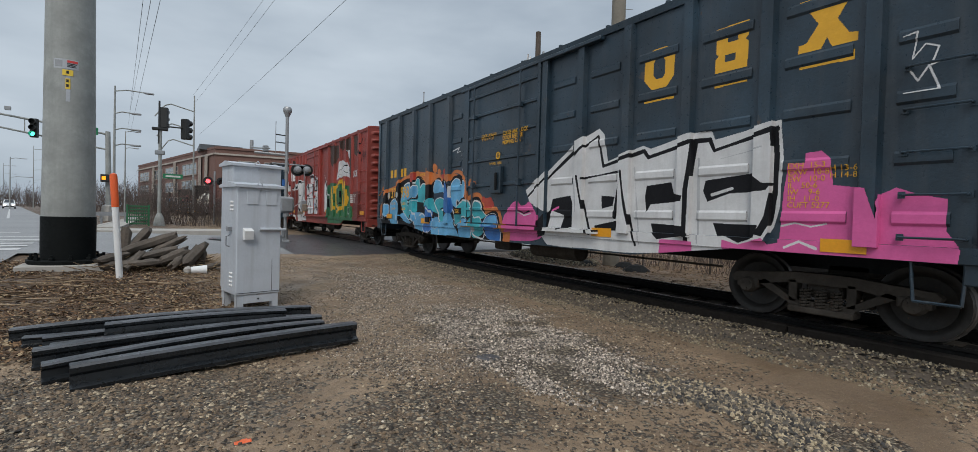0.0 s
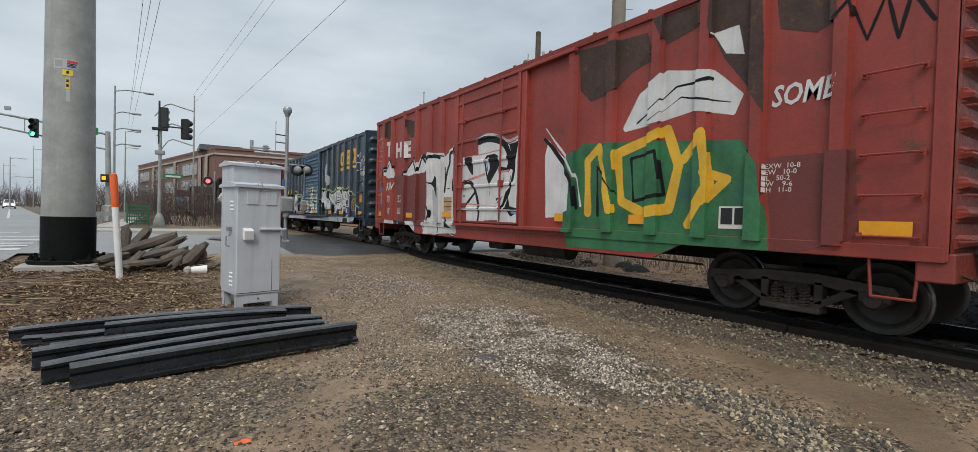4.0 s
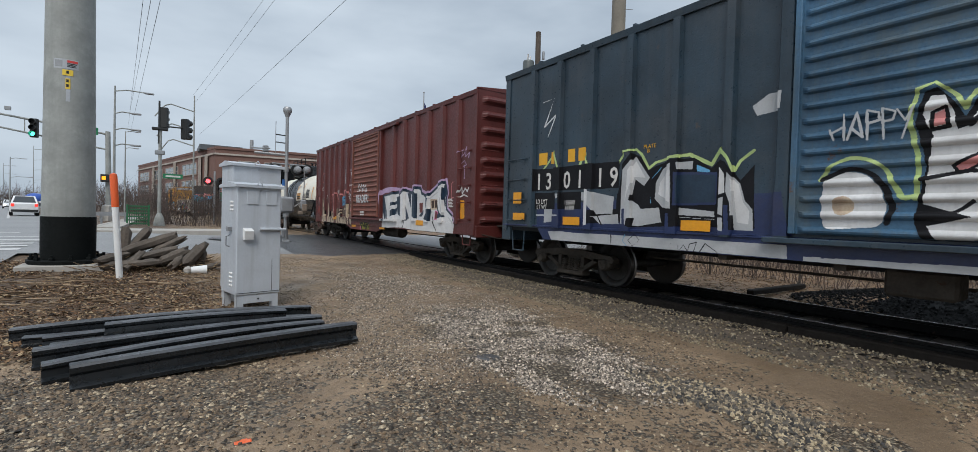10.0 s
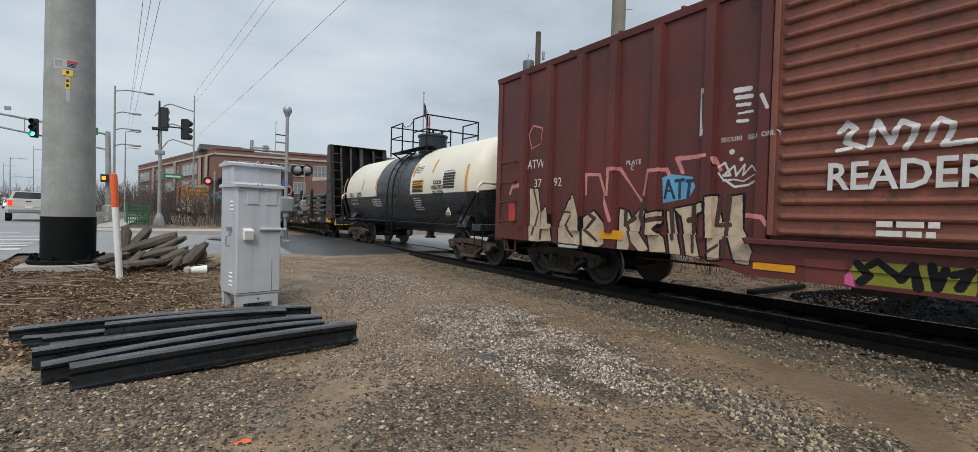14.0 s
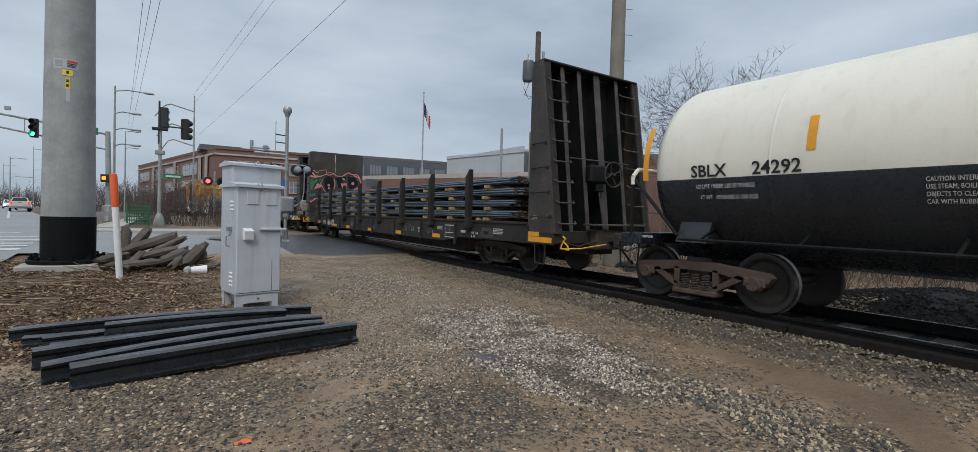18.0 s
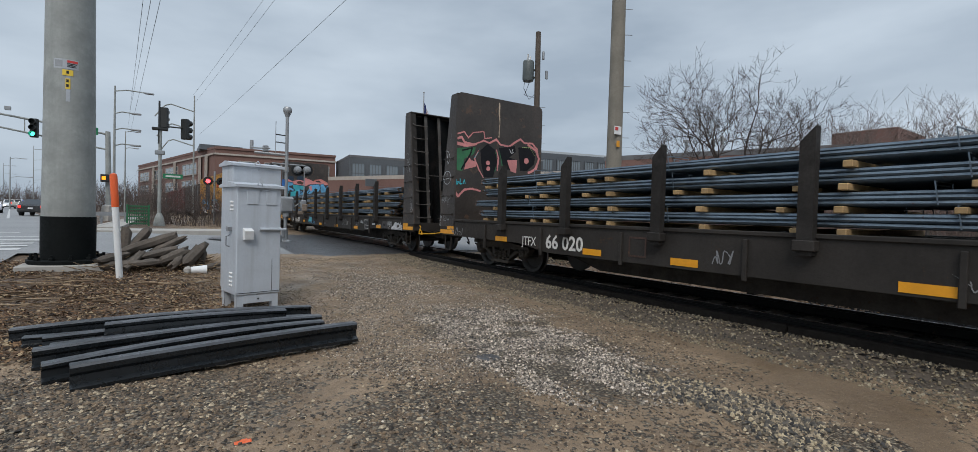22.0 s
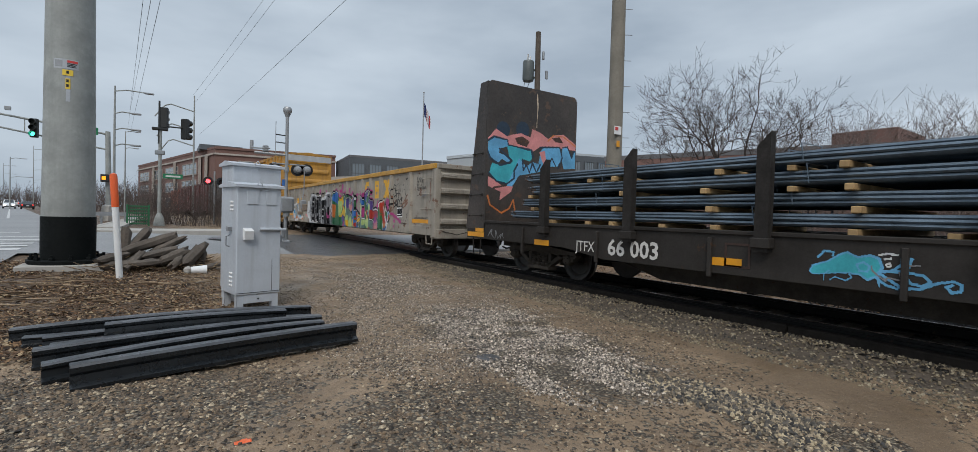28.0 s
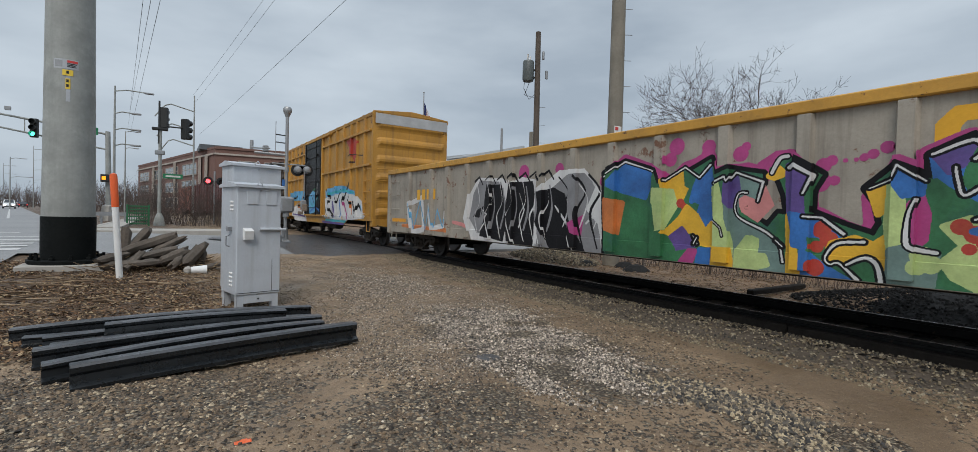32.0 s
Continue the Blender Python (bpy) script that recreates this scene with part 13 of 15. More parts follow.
spray(car_h, 0.13, 18.94, 0.56, 2.56, can.ops, INKS, skin_h, -HW)

can = Can()
can.poly("red", (3.28, 4.32), (2.34, 4.33), (1.67, 4.13), (1.75, 3.48), (2.15, 3.32))
can.line("brown", 0.05, (3.07, 3.65), (2.29, 3.64), (1.13, 3.5))
can.line("brown", 0.05, (2.89, 3.36), (1.82, 3.3))
can.poly("sky", (14.36, 2.31), (12.71, 2.41), (10.08, 2.38), (9.77, 1.88), (13.64, 1.85))
can.poly("white", (13.94, 1.5), (10.29, 1.63), (9.93, 0.6), (13.2, 0.62))
can.line("black", 0.10, (13.63, 1.79), (11.95, 2.19), (11.89, 1.5), (10.44, 2.15), (10.06, 1.5))
can.line("orange", 0.06, (12.15, 1.71), (11.52, 1.37))
can.line("purple", 0.08, (13.24, 1.08), (10.23, 0.98))
can.poly("sky", (6.41, 2.29), (4.53, 2.43), (3.48, 2.41), (2.19, 2.17), (1.73, 2.01), (1.86, 1.76), (6.29, 1.81))
can.poly("white", (6.46, 1.9), (4.88, 2.03), (3.46, 2.1), (1.82, 1.97), (0.86, 1.58), (0.75, 1.05), (3.37, 0.88), (6.3, 0.93))
can.line("black", 0.14, (6.16, 2.29), (5.44, 1.94), (5.93, 1.5), (4.99, 1.06))
can.line("black", 0.12, (4.9, 2.36), (4.48, 1.71), (3.98, 2.22), (3.57, 1.7), (2.83, 2.48), (2.6, 1.89))
can.line("cyan", 0.10, (5.66, 2.11), (3.47, 2.21), (2.18, 2.07))
can.line("purple", 0.14, (5.2, 1.28), (5.16, 1.71), (4.8, 1.06))
can.line("blue", 0.12, (4.13, 1.81), (3.9, 1.08))
can.line("magenta", 0.10, (3.43, 1.65), (2.89, 0.99))
can.line("black", 0.12, (2.28, 1.69), (1.99, 1.11), (1.56, 1.58), (0.97, 1.21))
can.line("yellow", 0.10, (5.91, 1.22), (5.57, 0.94))
can.line("yellow", 0.08, (3.73, 1.18), (3.51, 0.93))
can.line("orange", 0.08, (2.46, 1.69), (2.36, 1.2))
can.line("cyan", 0.10, (6.21, 0.87), (3.37, 0.86), (2.4, 0.85))
can.line("purple", 0.10, (6.8, 0.78), (2.09, 0.72))
can.line("white", 0.06, (5.63, 1.83), (4.49, 1.79))
can.line("black", 0.10, (2.94, 1.79), (2.46, 1.64))
can.line("black", 0.08, (6.43, 1.5), (6.06, 0.99))
can.line("sky", 0.08, (1.33, 1.54), (0.96, 1.08))
spray(car_i, 0.55, 14.56, 0.58, 4.38, can.ops, INKS, ribs_i, -HW, skip=(6.95, 10.1))

can = Can()
can.poly("sky", (9.31, 2), (8.43, 2.35), (7.7, 2.15), (7.86, 1.25), (9.03, 1.12))
can.line("blue", 0.10, (8.94, 1.25), (7.88, 1.49), (6.86, 1.26))
can.line("cyan", 0.08, (8.88, 1.74), (8.36, 1.49), (7.46, 1.97))
can.line("green", 0.08, (8.43, 2.35), (7.86, 2.43))
can.line("white", 0.06, (9.02, 1), (7.37, 0.95))
can.line("white", 0.05, (7.6, 2.68), (7.63, 1.85))
can.line("black", 0.06, (8.71, 2.11), (8.08, 1.62))
spray(car_i, 6.97, 10.08, 1.14, 2.88, can.ops, INKS, ribs_i, -HW)

# ---- lettering ----
def loc(s0, s):
    return s - s0


bars(car_a, loc(A0, 15.42), 2.72, 0.62, 0.26, 1, LETTER_Y, ragged=0.0, cols=2)
bars(car_a, loc(A0, 14.55), 2.72, 0.50, 0.26, 1, LETTER_Y, ragged=0.0, cols=2)
lettering(car_a, "137", loc(A0, 15.56), 1.78, 0.48, LETTER_Y, wide=0.85, bold=0.005)
lettering(car_a, "998", loc(A0, 14.55), 1.78, 0.52, LETTER_Y, wide=0.85, bold=0.005)
lettering(car_a, "LD LMT", loc(A0, 15.3), 1.55, 0.12, LETTER_Y)
lettering(car_a, "156800", loc(A0, 14.5), 1.55, 0.12, LETTER_Y)
lettering(car_a, "LT WT", loc(A0, 15.3), 1.38, 0.12, LETTER_Y)
lettering(car_a, "63200", loc(A0, 14.45), 1.38, 0.12, LETTER_Y)
lettering(car_a, "CLOSE AND LOCK\nDOOR BEFORE\nMOVING CAR", loc(A0, 8.69), 3.06, 0.125, LETTER_Y, x=-HW - 0.128, wide=0.85, bold=0.002)
lettering(car_a, "DOOR OPENING\nW 15-0  H 12-1", 8.55, 3.10, 0.10, LETTER_Y, x=-HW - 0.128, wide=0.8)
part("lock_box", Shape().box(-HW - 0.19, -HW - 0.09, 7.67, 8.06, 1.78, 2.38, 0.015), NAVY, car_a, "steel housing of the door lock")
part("lock_lever", Shape().box(-HW - 0.24, -HW - 0.19, 7.77, 7.83, 1.86, 2.24, 0.01), BLACK, car_a)
lettering(car_a, "TWO FULL TURNS", 8.10, 2.42, 0.085, LETTER_Y, x=-HW - 0.2, wide=0.7)
part("lock_symbol", Shape().lathe([(0.085, -0.003), (0.085, 0.003), (0.055, 0.003), (0.055, -0.003), (0.085, -0.003)], (-HW - 0.128, 7.85, 2.63), "x", 24).box(-HW - 0.131, -HW - 0.125, 7.838, 7.862, 2.58, 2.68), LETTER_Y, car_a)
part("axle_load_plate", Shape().box(-HW - 0.1, -HW - 0.094, 9.48, 9.84, 1.29, 1.45), P_BLACK, car_a)
lettering(car_a, "25K", 9.81, 1.32, 0.14, LETTER_Y, x=-HW - 0.103)
lettering(car_a, "PLATE\n   C", loc(A0, 13.10), 2.40, 0.12, LETTER_Y)
lettering(car_a, "EXH  15-3\nEXW  10-8\nEW   10-0\nIL   50-6\nIW    9-6\nIH   11-0\nCUFT 5277", loc(A0, 2.82), 1.93, 0.095, LETTER_Y, x=-HW - 0.0075)
lettering(car_a, "H 13-6\nH 14-8", loc(A0, 2.38), 1.88, 0.095, LETTER_Y, x=-HW - 0.0075)
for s_, z_, w_ in ((2.43, 0.96, 0.44), (6.0, 0.96, 0.45), (9.1, 0.98, 0.5), (10.6, 0.98, 0.5), (12.9, 1.0, 0.55), (15.6, 1.1, 0.45)):
    reflector(car_a, loc(A0, s_), z_, w_, 0.15, -HW - 0.045)

lettering(car_b, "T", loc(B0, 32.22), 3.24, 0.66, P_WHITE, bold=0.03)
lettering(car_b, "H", loc(B0, 31.42), 3.13, 0.66, P_WHITE, bold=0.03)
lettering(car_b, "E", loc(B0, 30.58), 3.06, 0.68, P_WHITE, bold=0.03)
lettering(car_b, "ATW", loc(B0, 32.19), 2.06, 0.36, LETTER_W, x=-HW - 0.0075, wide=0.85, bold=0.006)
lettering(car_b, "753", loc(B0, 32.15), 1.64, 0.33, LETTER_W, x=-HW - 0.0075)
lettering(car_b, "52", loc(B0, 31.2), 1.64, 0.33, LETTER_W, x=-HW - 0.0075)
lettering(car_b, "LD LMT\nLT WT", loc(B0, 32.05), 1.36, 0.13, LETTER_W, x=-HW - 0.0075)
lettering(car_b, "155800\n64200", loc(B0, 31.2), 1.36, 0.13, LETTER_W, x=-HW - 0.0075)
lettering(car_b, "2 INCH TREAD COND SHOES", loc(B0, 32.22), 0.93, 0.075, LETTER_W, x=-HW - 0.042)
lettering(car_b, "SOME", loc(B0, 19.45), 2.72, 0.36, P_WHITE, x=-HW - 0.0075, lean=0.2, wide=0.75, bold=0.008)
lettering(car_b, "EXW  10-8\nEW   10-0\nIL   50-2\nIW    9-6\nIH   11-0", loc(B0, 19.5), 1.95, 0.09, LETTER_W, x=-HW - 0.0075)
for s_, z_, w_ in ((32.79, 1.17, 0.42), (30.42, 1.15, 0.5), (28.0, 1.2, 0.5), (26.0, 1.2, 0.5), (23.4, 1.2, 0.5), (21.6, 1.2, 0.5), (18.47, 1.17, 0.45)):
    reflector(car_b, loc(B0, s_), z_, w_, 0.15, -HW - 0.034)
part("data_plate", Shape().box(-HW - 0.01, -HW - 0.002, loc(B0, 20.08), loc(B0, 19.66), 1.18, 1.48), LETTER_W, car_b)
part("plate_field", Shape().box(-HW - 0.014, -HW - 0.01, loc(B0, 20.05), loc(B0, 19.89), 1.24, 1.46).box(-HW - 0.014, -HW - 0.01, loc(B0, 19.86), loc(B0, 19.69), 1.24, 1.46), LETTER_K, car_b)

bars(car_c, loc(C0, 48.6), 2.56, 0.75, 0.24, 1, LETTER_Y, ragged=0.0, cols=2)
bars(car_c, loc(C0, 47.75), 2.56, 0.55, 0.24, 1, LETTER_Y, ragged=0.0, cols=2)
for ch_, s_ in (("1", 48.68), ("3", 48.38), ("0", 47.86), ("1", 47.52), ("1", 47.02), ("9", 46.71)):
    lettering(car_c, ch_, loc(C0, s_), 1.83, 0.46, LETTER_W, x=-HW - 0.0075, wide=0.85, bold=0.006)
lettering(car_c, "LD LMT\n LT WT", loc(C0, 48.66), 1.54, 0.13, LETTER_W, x=-HW - 0.0075, wide=0.8)
lettering(car_c, "158600\n 61400", loc(C0, 47.82), 1.52, 0.12, LETTER_W, x=-HW - 0.0075, wide=0.8)
lettering(car_c, "EXH  15-0\nEXW  10-8\nEW   10-0\nIL   50-6\nIW    9-6\nIH   10-7\nCUFT 5090", loc(C0, 36.0), 1.78, 0.095, LETTER_Y, x=-HW - 0.0075)
lettering(car_c, "H 13-7\nH 14-4", loc(C0, 35.55), 1.76, 0.095, LETTER_Y, x=-HW - 0.0075)
lettering(car_c, "PLATE\n   B", loc(C0, 46.02), 2.40, 0.085, LETTER_Y)
for s_, z_, w_ in ((35.11, 1.17, 0.45), (39.28, 1.17, 0.45), (37.61, 1.17, 0.45), (41.8, 1.19, 0.5), (45.29, 1.13, 0.46), (47.81, 1.14, 0.44), (49.4, 1.2, 0.4)):
    reflector(car_c, loc(C0, s_), z_, w_, 0.15, -HW - (0.034 if s_ != 41.8 else 0.18))
reflector(car_c, loc(C0, 49.4), 1.55, 0.28, 0.24, -HW - 0.034)

lettering(car_d, "READER!", loc(D0, 59.68), 1.66, 0.42, P_WHITE, x=-HW - 0.130, wide=0.86, bold=0.008)
lettering(car_d, "ATW", loc(D0, 65.23), 2.27, 0.26, LETTER_W, x=-HW - 0.0075, wide=0.9)
lettering(car_d, "37", loc(D0, 65.0), 1.88, 0.24, LETTER_W, x=-HW - 0.0075)
lettering(car_d, "92", loc(D0, 64.4), 1.88, 0.24, LETTER_W, x=-HW - 0.0075)
lettering(car_d, "PLATE\n   C", loc(D0, 62.62), 2.16, 0.11, LETTER_W)
lettering(car_d, "SECURI   SEAL ONLY", loc(D0, 61.0), 2.35, 0.09, LETTER_W)
bars(car_d, loc(D0, 59.2), 1.32, 0.6, 0.06, 2, LETTER_W, x=-HW - 0.130)
bars(car_d, loc(D0, 52.4), 1.7, 0.3, 0.025, 6, LETTER_W, x=-HW - 0.0075)
for s_, z_, w_ in ((63.11, 0.93, 0.5), (60.5, 0.68, 0.5), (57.4, 0.70, 0.5), (54.3, 0.93, 0.5)):
    reflector(car_d, loc(D0, s_), z_, w_, 0.15, -HW - (0.05 if z_ > 0.9 else 0.02))


def on_tank(body, y, z, size, mat_, **kw):
    """Lettering laid on the shell, tilted with it."""
    ob = lettering(car_e, body, y, 0, size, mat_, x=0, **kw)
    a = math.asin((z - TANK_Z) / TANK_R)
    ob.matrix_basis = Matrix.Translation((-(TANK_R + 0.008) * math.cos(a), 0, TANK_Z + (TANK_R + 0.008) * math.sin(a))) @ Matrix.Rotation(a, 4, "Y") @ ob.matrix_basis
    return ob


def tank_patch(name, y0, y1, z0, z1, mat_, out=0.006, label=""):
    rows = []
    for k in range(7):
        z = z0 + (z1 - z0) * k / 6
        x = -math.sqrt(TANK_R ** 2 - (z - TANK_Z) ** 2)
        nx, nz = x / TANK_R, (z - TANK_Z) / TANK_R
        rows.append([(x + nx * out, y0, z + nz * out), (x + nx * out, y1, z + nz * out)])
    return part(name, Shape().grid(rows), mat_, car_e, label, smooth=True)


def tank_bars(y, z, w, h, rows, mat_):
    rnd = random.Random(int(y * 100))
    for r in range(rows):
        yy, end = y, y - w * rnd.uniform(0.75, 1.0)
        while yy > end:
            d = rnd.uniform(1.5, 4.0) * h
            tank_patch("lettering", yy, yy - d, z - r * h * 1.6 - h * 0.7, z - r * h * 1.6, mat_, 0.005)
            yy -= d + 0.7 * h


on_tank("SBLX", loc(E0, 77.50), 1.91, 0.24, LETTER_K, bold=0.004)
on_tank("24292", loc(E0, 76.62), 1.91, 0.24, LETTER_K, bold=0.004)
on_tank("SODIUM", loc(E0, 69.80), 2.14, 0.17, LETTER_K, wide=0.8, bold=0.003)
on_tank("HYDROXIDE", loc(E0, 69.92), 1.99, 0.17, LETTER_K, wide=0.72, bold=0.003)
on_tank("SOLUTION", loc(E0, 69.84), 1.84, 0.17, LETTER_K, wide=0.78, bold=0.003)
tank_patch("notice", loc(E0, 71.25), loc(E0, 70.45), 1.94, 2.32, REFLECT, 0.004, "yellow emergency notice")
for z_, h_, w_ in ((2.25, 0.04, 0.7), (2.18, 0.03, 0.6), (2.07, 0.08, 0.72), (2.02, 0.03, 0.6), (1.95, 0.06, 0.72)):
    tank_patch("notice_writing", loc(E0, 71.2), loc(E0, 71.2 - w_), z_, z_ + h_, LETTER_K, 0.010)
tank_bars(loc(E0, 71.35), 2.75, 0.75, 0.035, 4, LETTER_K)
tank_bars(loc(E0, 71.2), 1.76, 0.6, 0.035, 7, LETTER_W)
on_tank("LD LMT 193500 LBS 87 750 KGS", loc(E0, 77.42), 1.745, 0.085, LETTER_W, wide=0.72)
on_tank("LT WT   69500 LBS 31 550 KGS", loc(E0, 77.37), 1.595, 0.085, LETTER_W, wide=0.72)
for r_, txt_ in enumerate(("CAUTION: INTERIOR COATING DO NOT", "USE STEAM, BOILING WATER, OR SHARP", "OBJECTS TO CLEAN TANK INTERIOR. ENTER", "CAR WITH RUBBER SOLED SHOES ONLY.")):
    on_tank(txt_, loc(E0, 74.88), 1.74 - 0.075 * r_, 0.07, LETTER_W, wide=0.68)
tank_bars(loc(E0, 69.2), 2.5, 0.5, 0.03, 1, LETTER_K)
for r_ in range(6):
    tank_patch("inspection_stencil", loc(E0, 69.2), loc(E0, 68.55), 2.38 - 0.075 * r_, 2.44 - 0.075 * r_, LETTER_K)
for s_, z0_, z1_ in ((78.35, 1.9, 2.75), (75.98, 2.16, 2.58), (74.5, 2.14, 2.58), (71.3, 2.45, 2.85), (70.0, 2.5, 2.9), (68.0, 1.9, 2.6)):
    tank_patch("reflector", loc(E0, s_), loc(E0, s_ - 0.10), z0_, z1_, REFLECT)
d_ = part("hazard_placard", Shape().prism([(0, -0.17), (0.17, 0), (0, 0.17), (-0.17, 0)], "x", -0.006, 0.006), LETTER_K, car_e, "black and white hazard placard", at=pose(-TANK_R - 0.12, loc(E0, 68.6), 1.32))
part("placard_top", Shape().prism([(0.13, 0.02), (0, 0.155), (-0.13, 0.02)], "x", -0.010, -0.006), LETTER_W, d_)
part("placard_field", Shape().box(-0.010, -0.006, -0.13, 0.13, -0.06, 0.015), LETTER_W, d_)
part("placard_holder", Shape().box(-TANK_R - 0.10, -TANK_R + 0.3, loc(E0, 68.58), loc(E0, 68.62), 1.28, 1.36), TANK_BLACK, car_e)
n_ = lettering(car_e, "1824", loc(E0, 68.72), 1.265, 0.11, LETTER_K, x=-TANK_R - 0.134)

for car_, s0_, txt_, s1_ in ((car_f, F0, "66 020", 96.62), (car_g, G0, "66 003", 119.40)):
    lettering(car_, txt_, s1_ - s0_ + 0.05, 0.655, 0.38, LETTER_W, x=-1.466, bold=0.008)
    lettering(car_, "JTFX", s1_ - s0_ + 0.82, 0.67, 0.27, LETTER_W, x=-1.466, wide=0.85)
    bars(car_, 4.9, 0.95, 0.35, 0.022, 3, P_SILVER, x=-1.466)
    bars(car_, 2.1, 0.98, 0.5, 0.022, 4, P_SILVER, x=-1.466)
    part("data_plate", Shape().box(-1.467, -1.463, 3.9, 4.45, 0.66, 1.0), LETTER_W, car_)
    part("plate_field", Shape().box(-1.471, -1.467, 3.92, 4.16, 0.80, 0.98).box(-1.471, -1.467, 4.18, 4.43, 0.80, 0.98).box(-1.471, -1.467, 3.92, 4.43, 0.68, 0.78), LETTER_K, car_)
    part("square_mark", Shape().box(-1.468, -1.463, s1_ - s0_ - 2.4, s1_ - s0_ - 2.05, 0.66, 0.69).box(-1.468, -1.463, s1_ - s0_ - 2.4, s1_ - s0_ - 2.05, 0.96, 0.99).box(-1.468, -1.463, s1_ - s0_ - 2.4, s1_ - s0_ - 2.37, 0.69, 0.96).box(-1.468, -1.463, s1_ - s0_ - 2.08, s1_ - s0_ - 2.05, 0.69, 0.96), P_BROWN, car_)
WORN_W = surface("worn_white_stencil", (0.34, 0.33, 0.30), 0.6, var=0.3, scale=6.0)
JACK = surface("rubbed_grey_steel", (0.048, 0.043, 0.041), 0.6, var=0.4, scale=5.0)
for car_ in (car_f, car_g):
    lettering(car_, "LD LMT\nLT WT", 6.66, 0.81, 0.10, WORN_W, x=-1.466, wide=0.62)
    lettering(car_, "190400\n  77600", 6.18, 0.81, 0.10, LETTER_W, x=-1.466, wide=0.62)
    lettering(car_, "OAL  71-8\nIL  66", 3.06, 0.80, 0.095, LETTER_W, x=-1.466, wide=0.72)
    part("jacking_pad", Shape().prism([(2.05, 0.74), (2.70, 0.74), (2.55, 0.98), (2.20, 0.98)], "x", -1.476, -1.46), JACK, car_, "rubbed grey jacking pad")
    part("jacking_hole", Shape().prism([(2.30, 0.82), (2.45, 0.82), (2.50, 0.90), (2.25, 0.90)], "x", -1.479, -1.476), P_BLACK, car_)
    part("small_plate", Shape().box(-1.472, -1.46, 3.32, 3.58, 0.82, 0.88, 0.003), P_SILVER, car_, "small riveted metal plate")
    for yc_ in (6.98, 5.42):
        pts_ = [[(yc_ + 0.26 - 0.058 * j + scr0_, 0.72 + (0.24 if j % 2 else 0.0) + abs(scr0_)) for j, scr0_ in enumerate((0.0, 0.03, -0.02, 0.02, 0.0, -0.03, 0.02, 0.01, -0.01, 0.0))]]
        spray(car_, yc_ - 0.4, yc_ + 0.4, 0.66, 1.04, [("line", pts_, 0.011, 8)], INKS, x=-1.462, name="scrawl", cell=0.007)
lettering(car_e, "2 INCH HF COMP SHOES", loc(E0, 78.48), 0.985, 0.06, LETTER_W, x=-1.405, wide=0.52)
# white scrawls on the gussets and sills of the flat cars
scr = random.Random(9)
for car_, L_ in ((car_f, FL), (car_g, GL)):
    for yc_, zc_, n_, w_ in ((L_ - 0.42, 3.4, 5, 0.12), (19.8, 0.84, 7, 0.35), (12.5, 0.78, 6, 0.18), (9.9, 0.75, 6, 0.3)):
        pts_ = rounded([(yc_ + w_ * (1 - 2 * k / (n_ * 2)) + scr.uniform(-0.05, 0.05), zc_ + scr.uniform(-0.10, 0.10)) for k in range(n_ * 2)], False)
        spray(car_, yc_ - (0.42 if w_ < 0.3 else 0.8), yc_ + (0.42 if w_ < 0.3 else 0.8), zc_ - 0.2, zc_ + 0.2, [("line", [pts_], 0.011, 8)], INKS, x=-1.4665, name="scrawl", cell=0.006)
for car_, word_, y_, z_, sz_ in ((car_f, "BEAN", 0.70, 1.22, 0.13),):
    lettering(car_, word_, y_, z_, sz_, P_SILVER, x=-1.4685, wide=0.62, lean=0.15, name="tag")
emblem(car_h, ((loc(H0, 131.70), loc(H0, 131.12)), (loc(H0, 130.65), loc(H0, 130.23)), (loc(H0, 129.76), loc(H0, 129.18))), 1.80, 0.63, LETTER_Y, x=-HW, underline=False)
lettering(car_h, "IL  65-6\nIW  9-0\nIH  5-6\nCU FT 3242", loc(H0, 127.05), 2.30, 0.12, LETTER_K, x=-HW - 0.0075)
lettering(car_h, "2 INCH HF COMP SHOES", loc(H0, 127.18), 1.12, 0.085, LETTER_K, x=-HW - 0.0075)
lettering(car_h, "LIFT HERE", loc(H0, 128.2), 0.92, 0.09, LETTER_K, x=-HW - 0.014)
bars(car_h, loc(H0, 143.5), 2.0, 1.3, 0.3, 1, LETTER_Y, ragged=0.0, cols=4, x=-HW - 0.0075)
bars(car_i, 0.4 + 12.0, 4.6, 2.0, 0.12, 1, LETTER_K)

# faint words across the door of the blue boxcar
can = Can()
can.line("silver", 0.012, (9.0, 2.32), (8.96, 2.21))
can.line("silver", 0.012, (8.87, 2.48), (8.86, 2.2))
can.line("silver", 0.012, (8.99, 2.28), (8.87, 2.34))
can.line("silver", 0.012, (8.83, 2.2), (8.75, 2.48), (8.69, 2.21), (8.8, 2.32))
can.line("silver", 0.012, (8.65, 2.18), (8.66, 2.49), (8.56, 2.45), (8.55, 2.37), (8.65, 2.35))
can.line("silver", 0.012, (8.51, 2.17), (8.53, 2.49), (8.42, 2.44), (8.44, 2.36), (8.51, 2.35))
can.line("silver", 0.012, (8.41, 2.46), (8.34, 2.34), (8.28, 2.48), (8.36, 2.16))
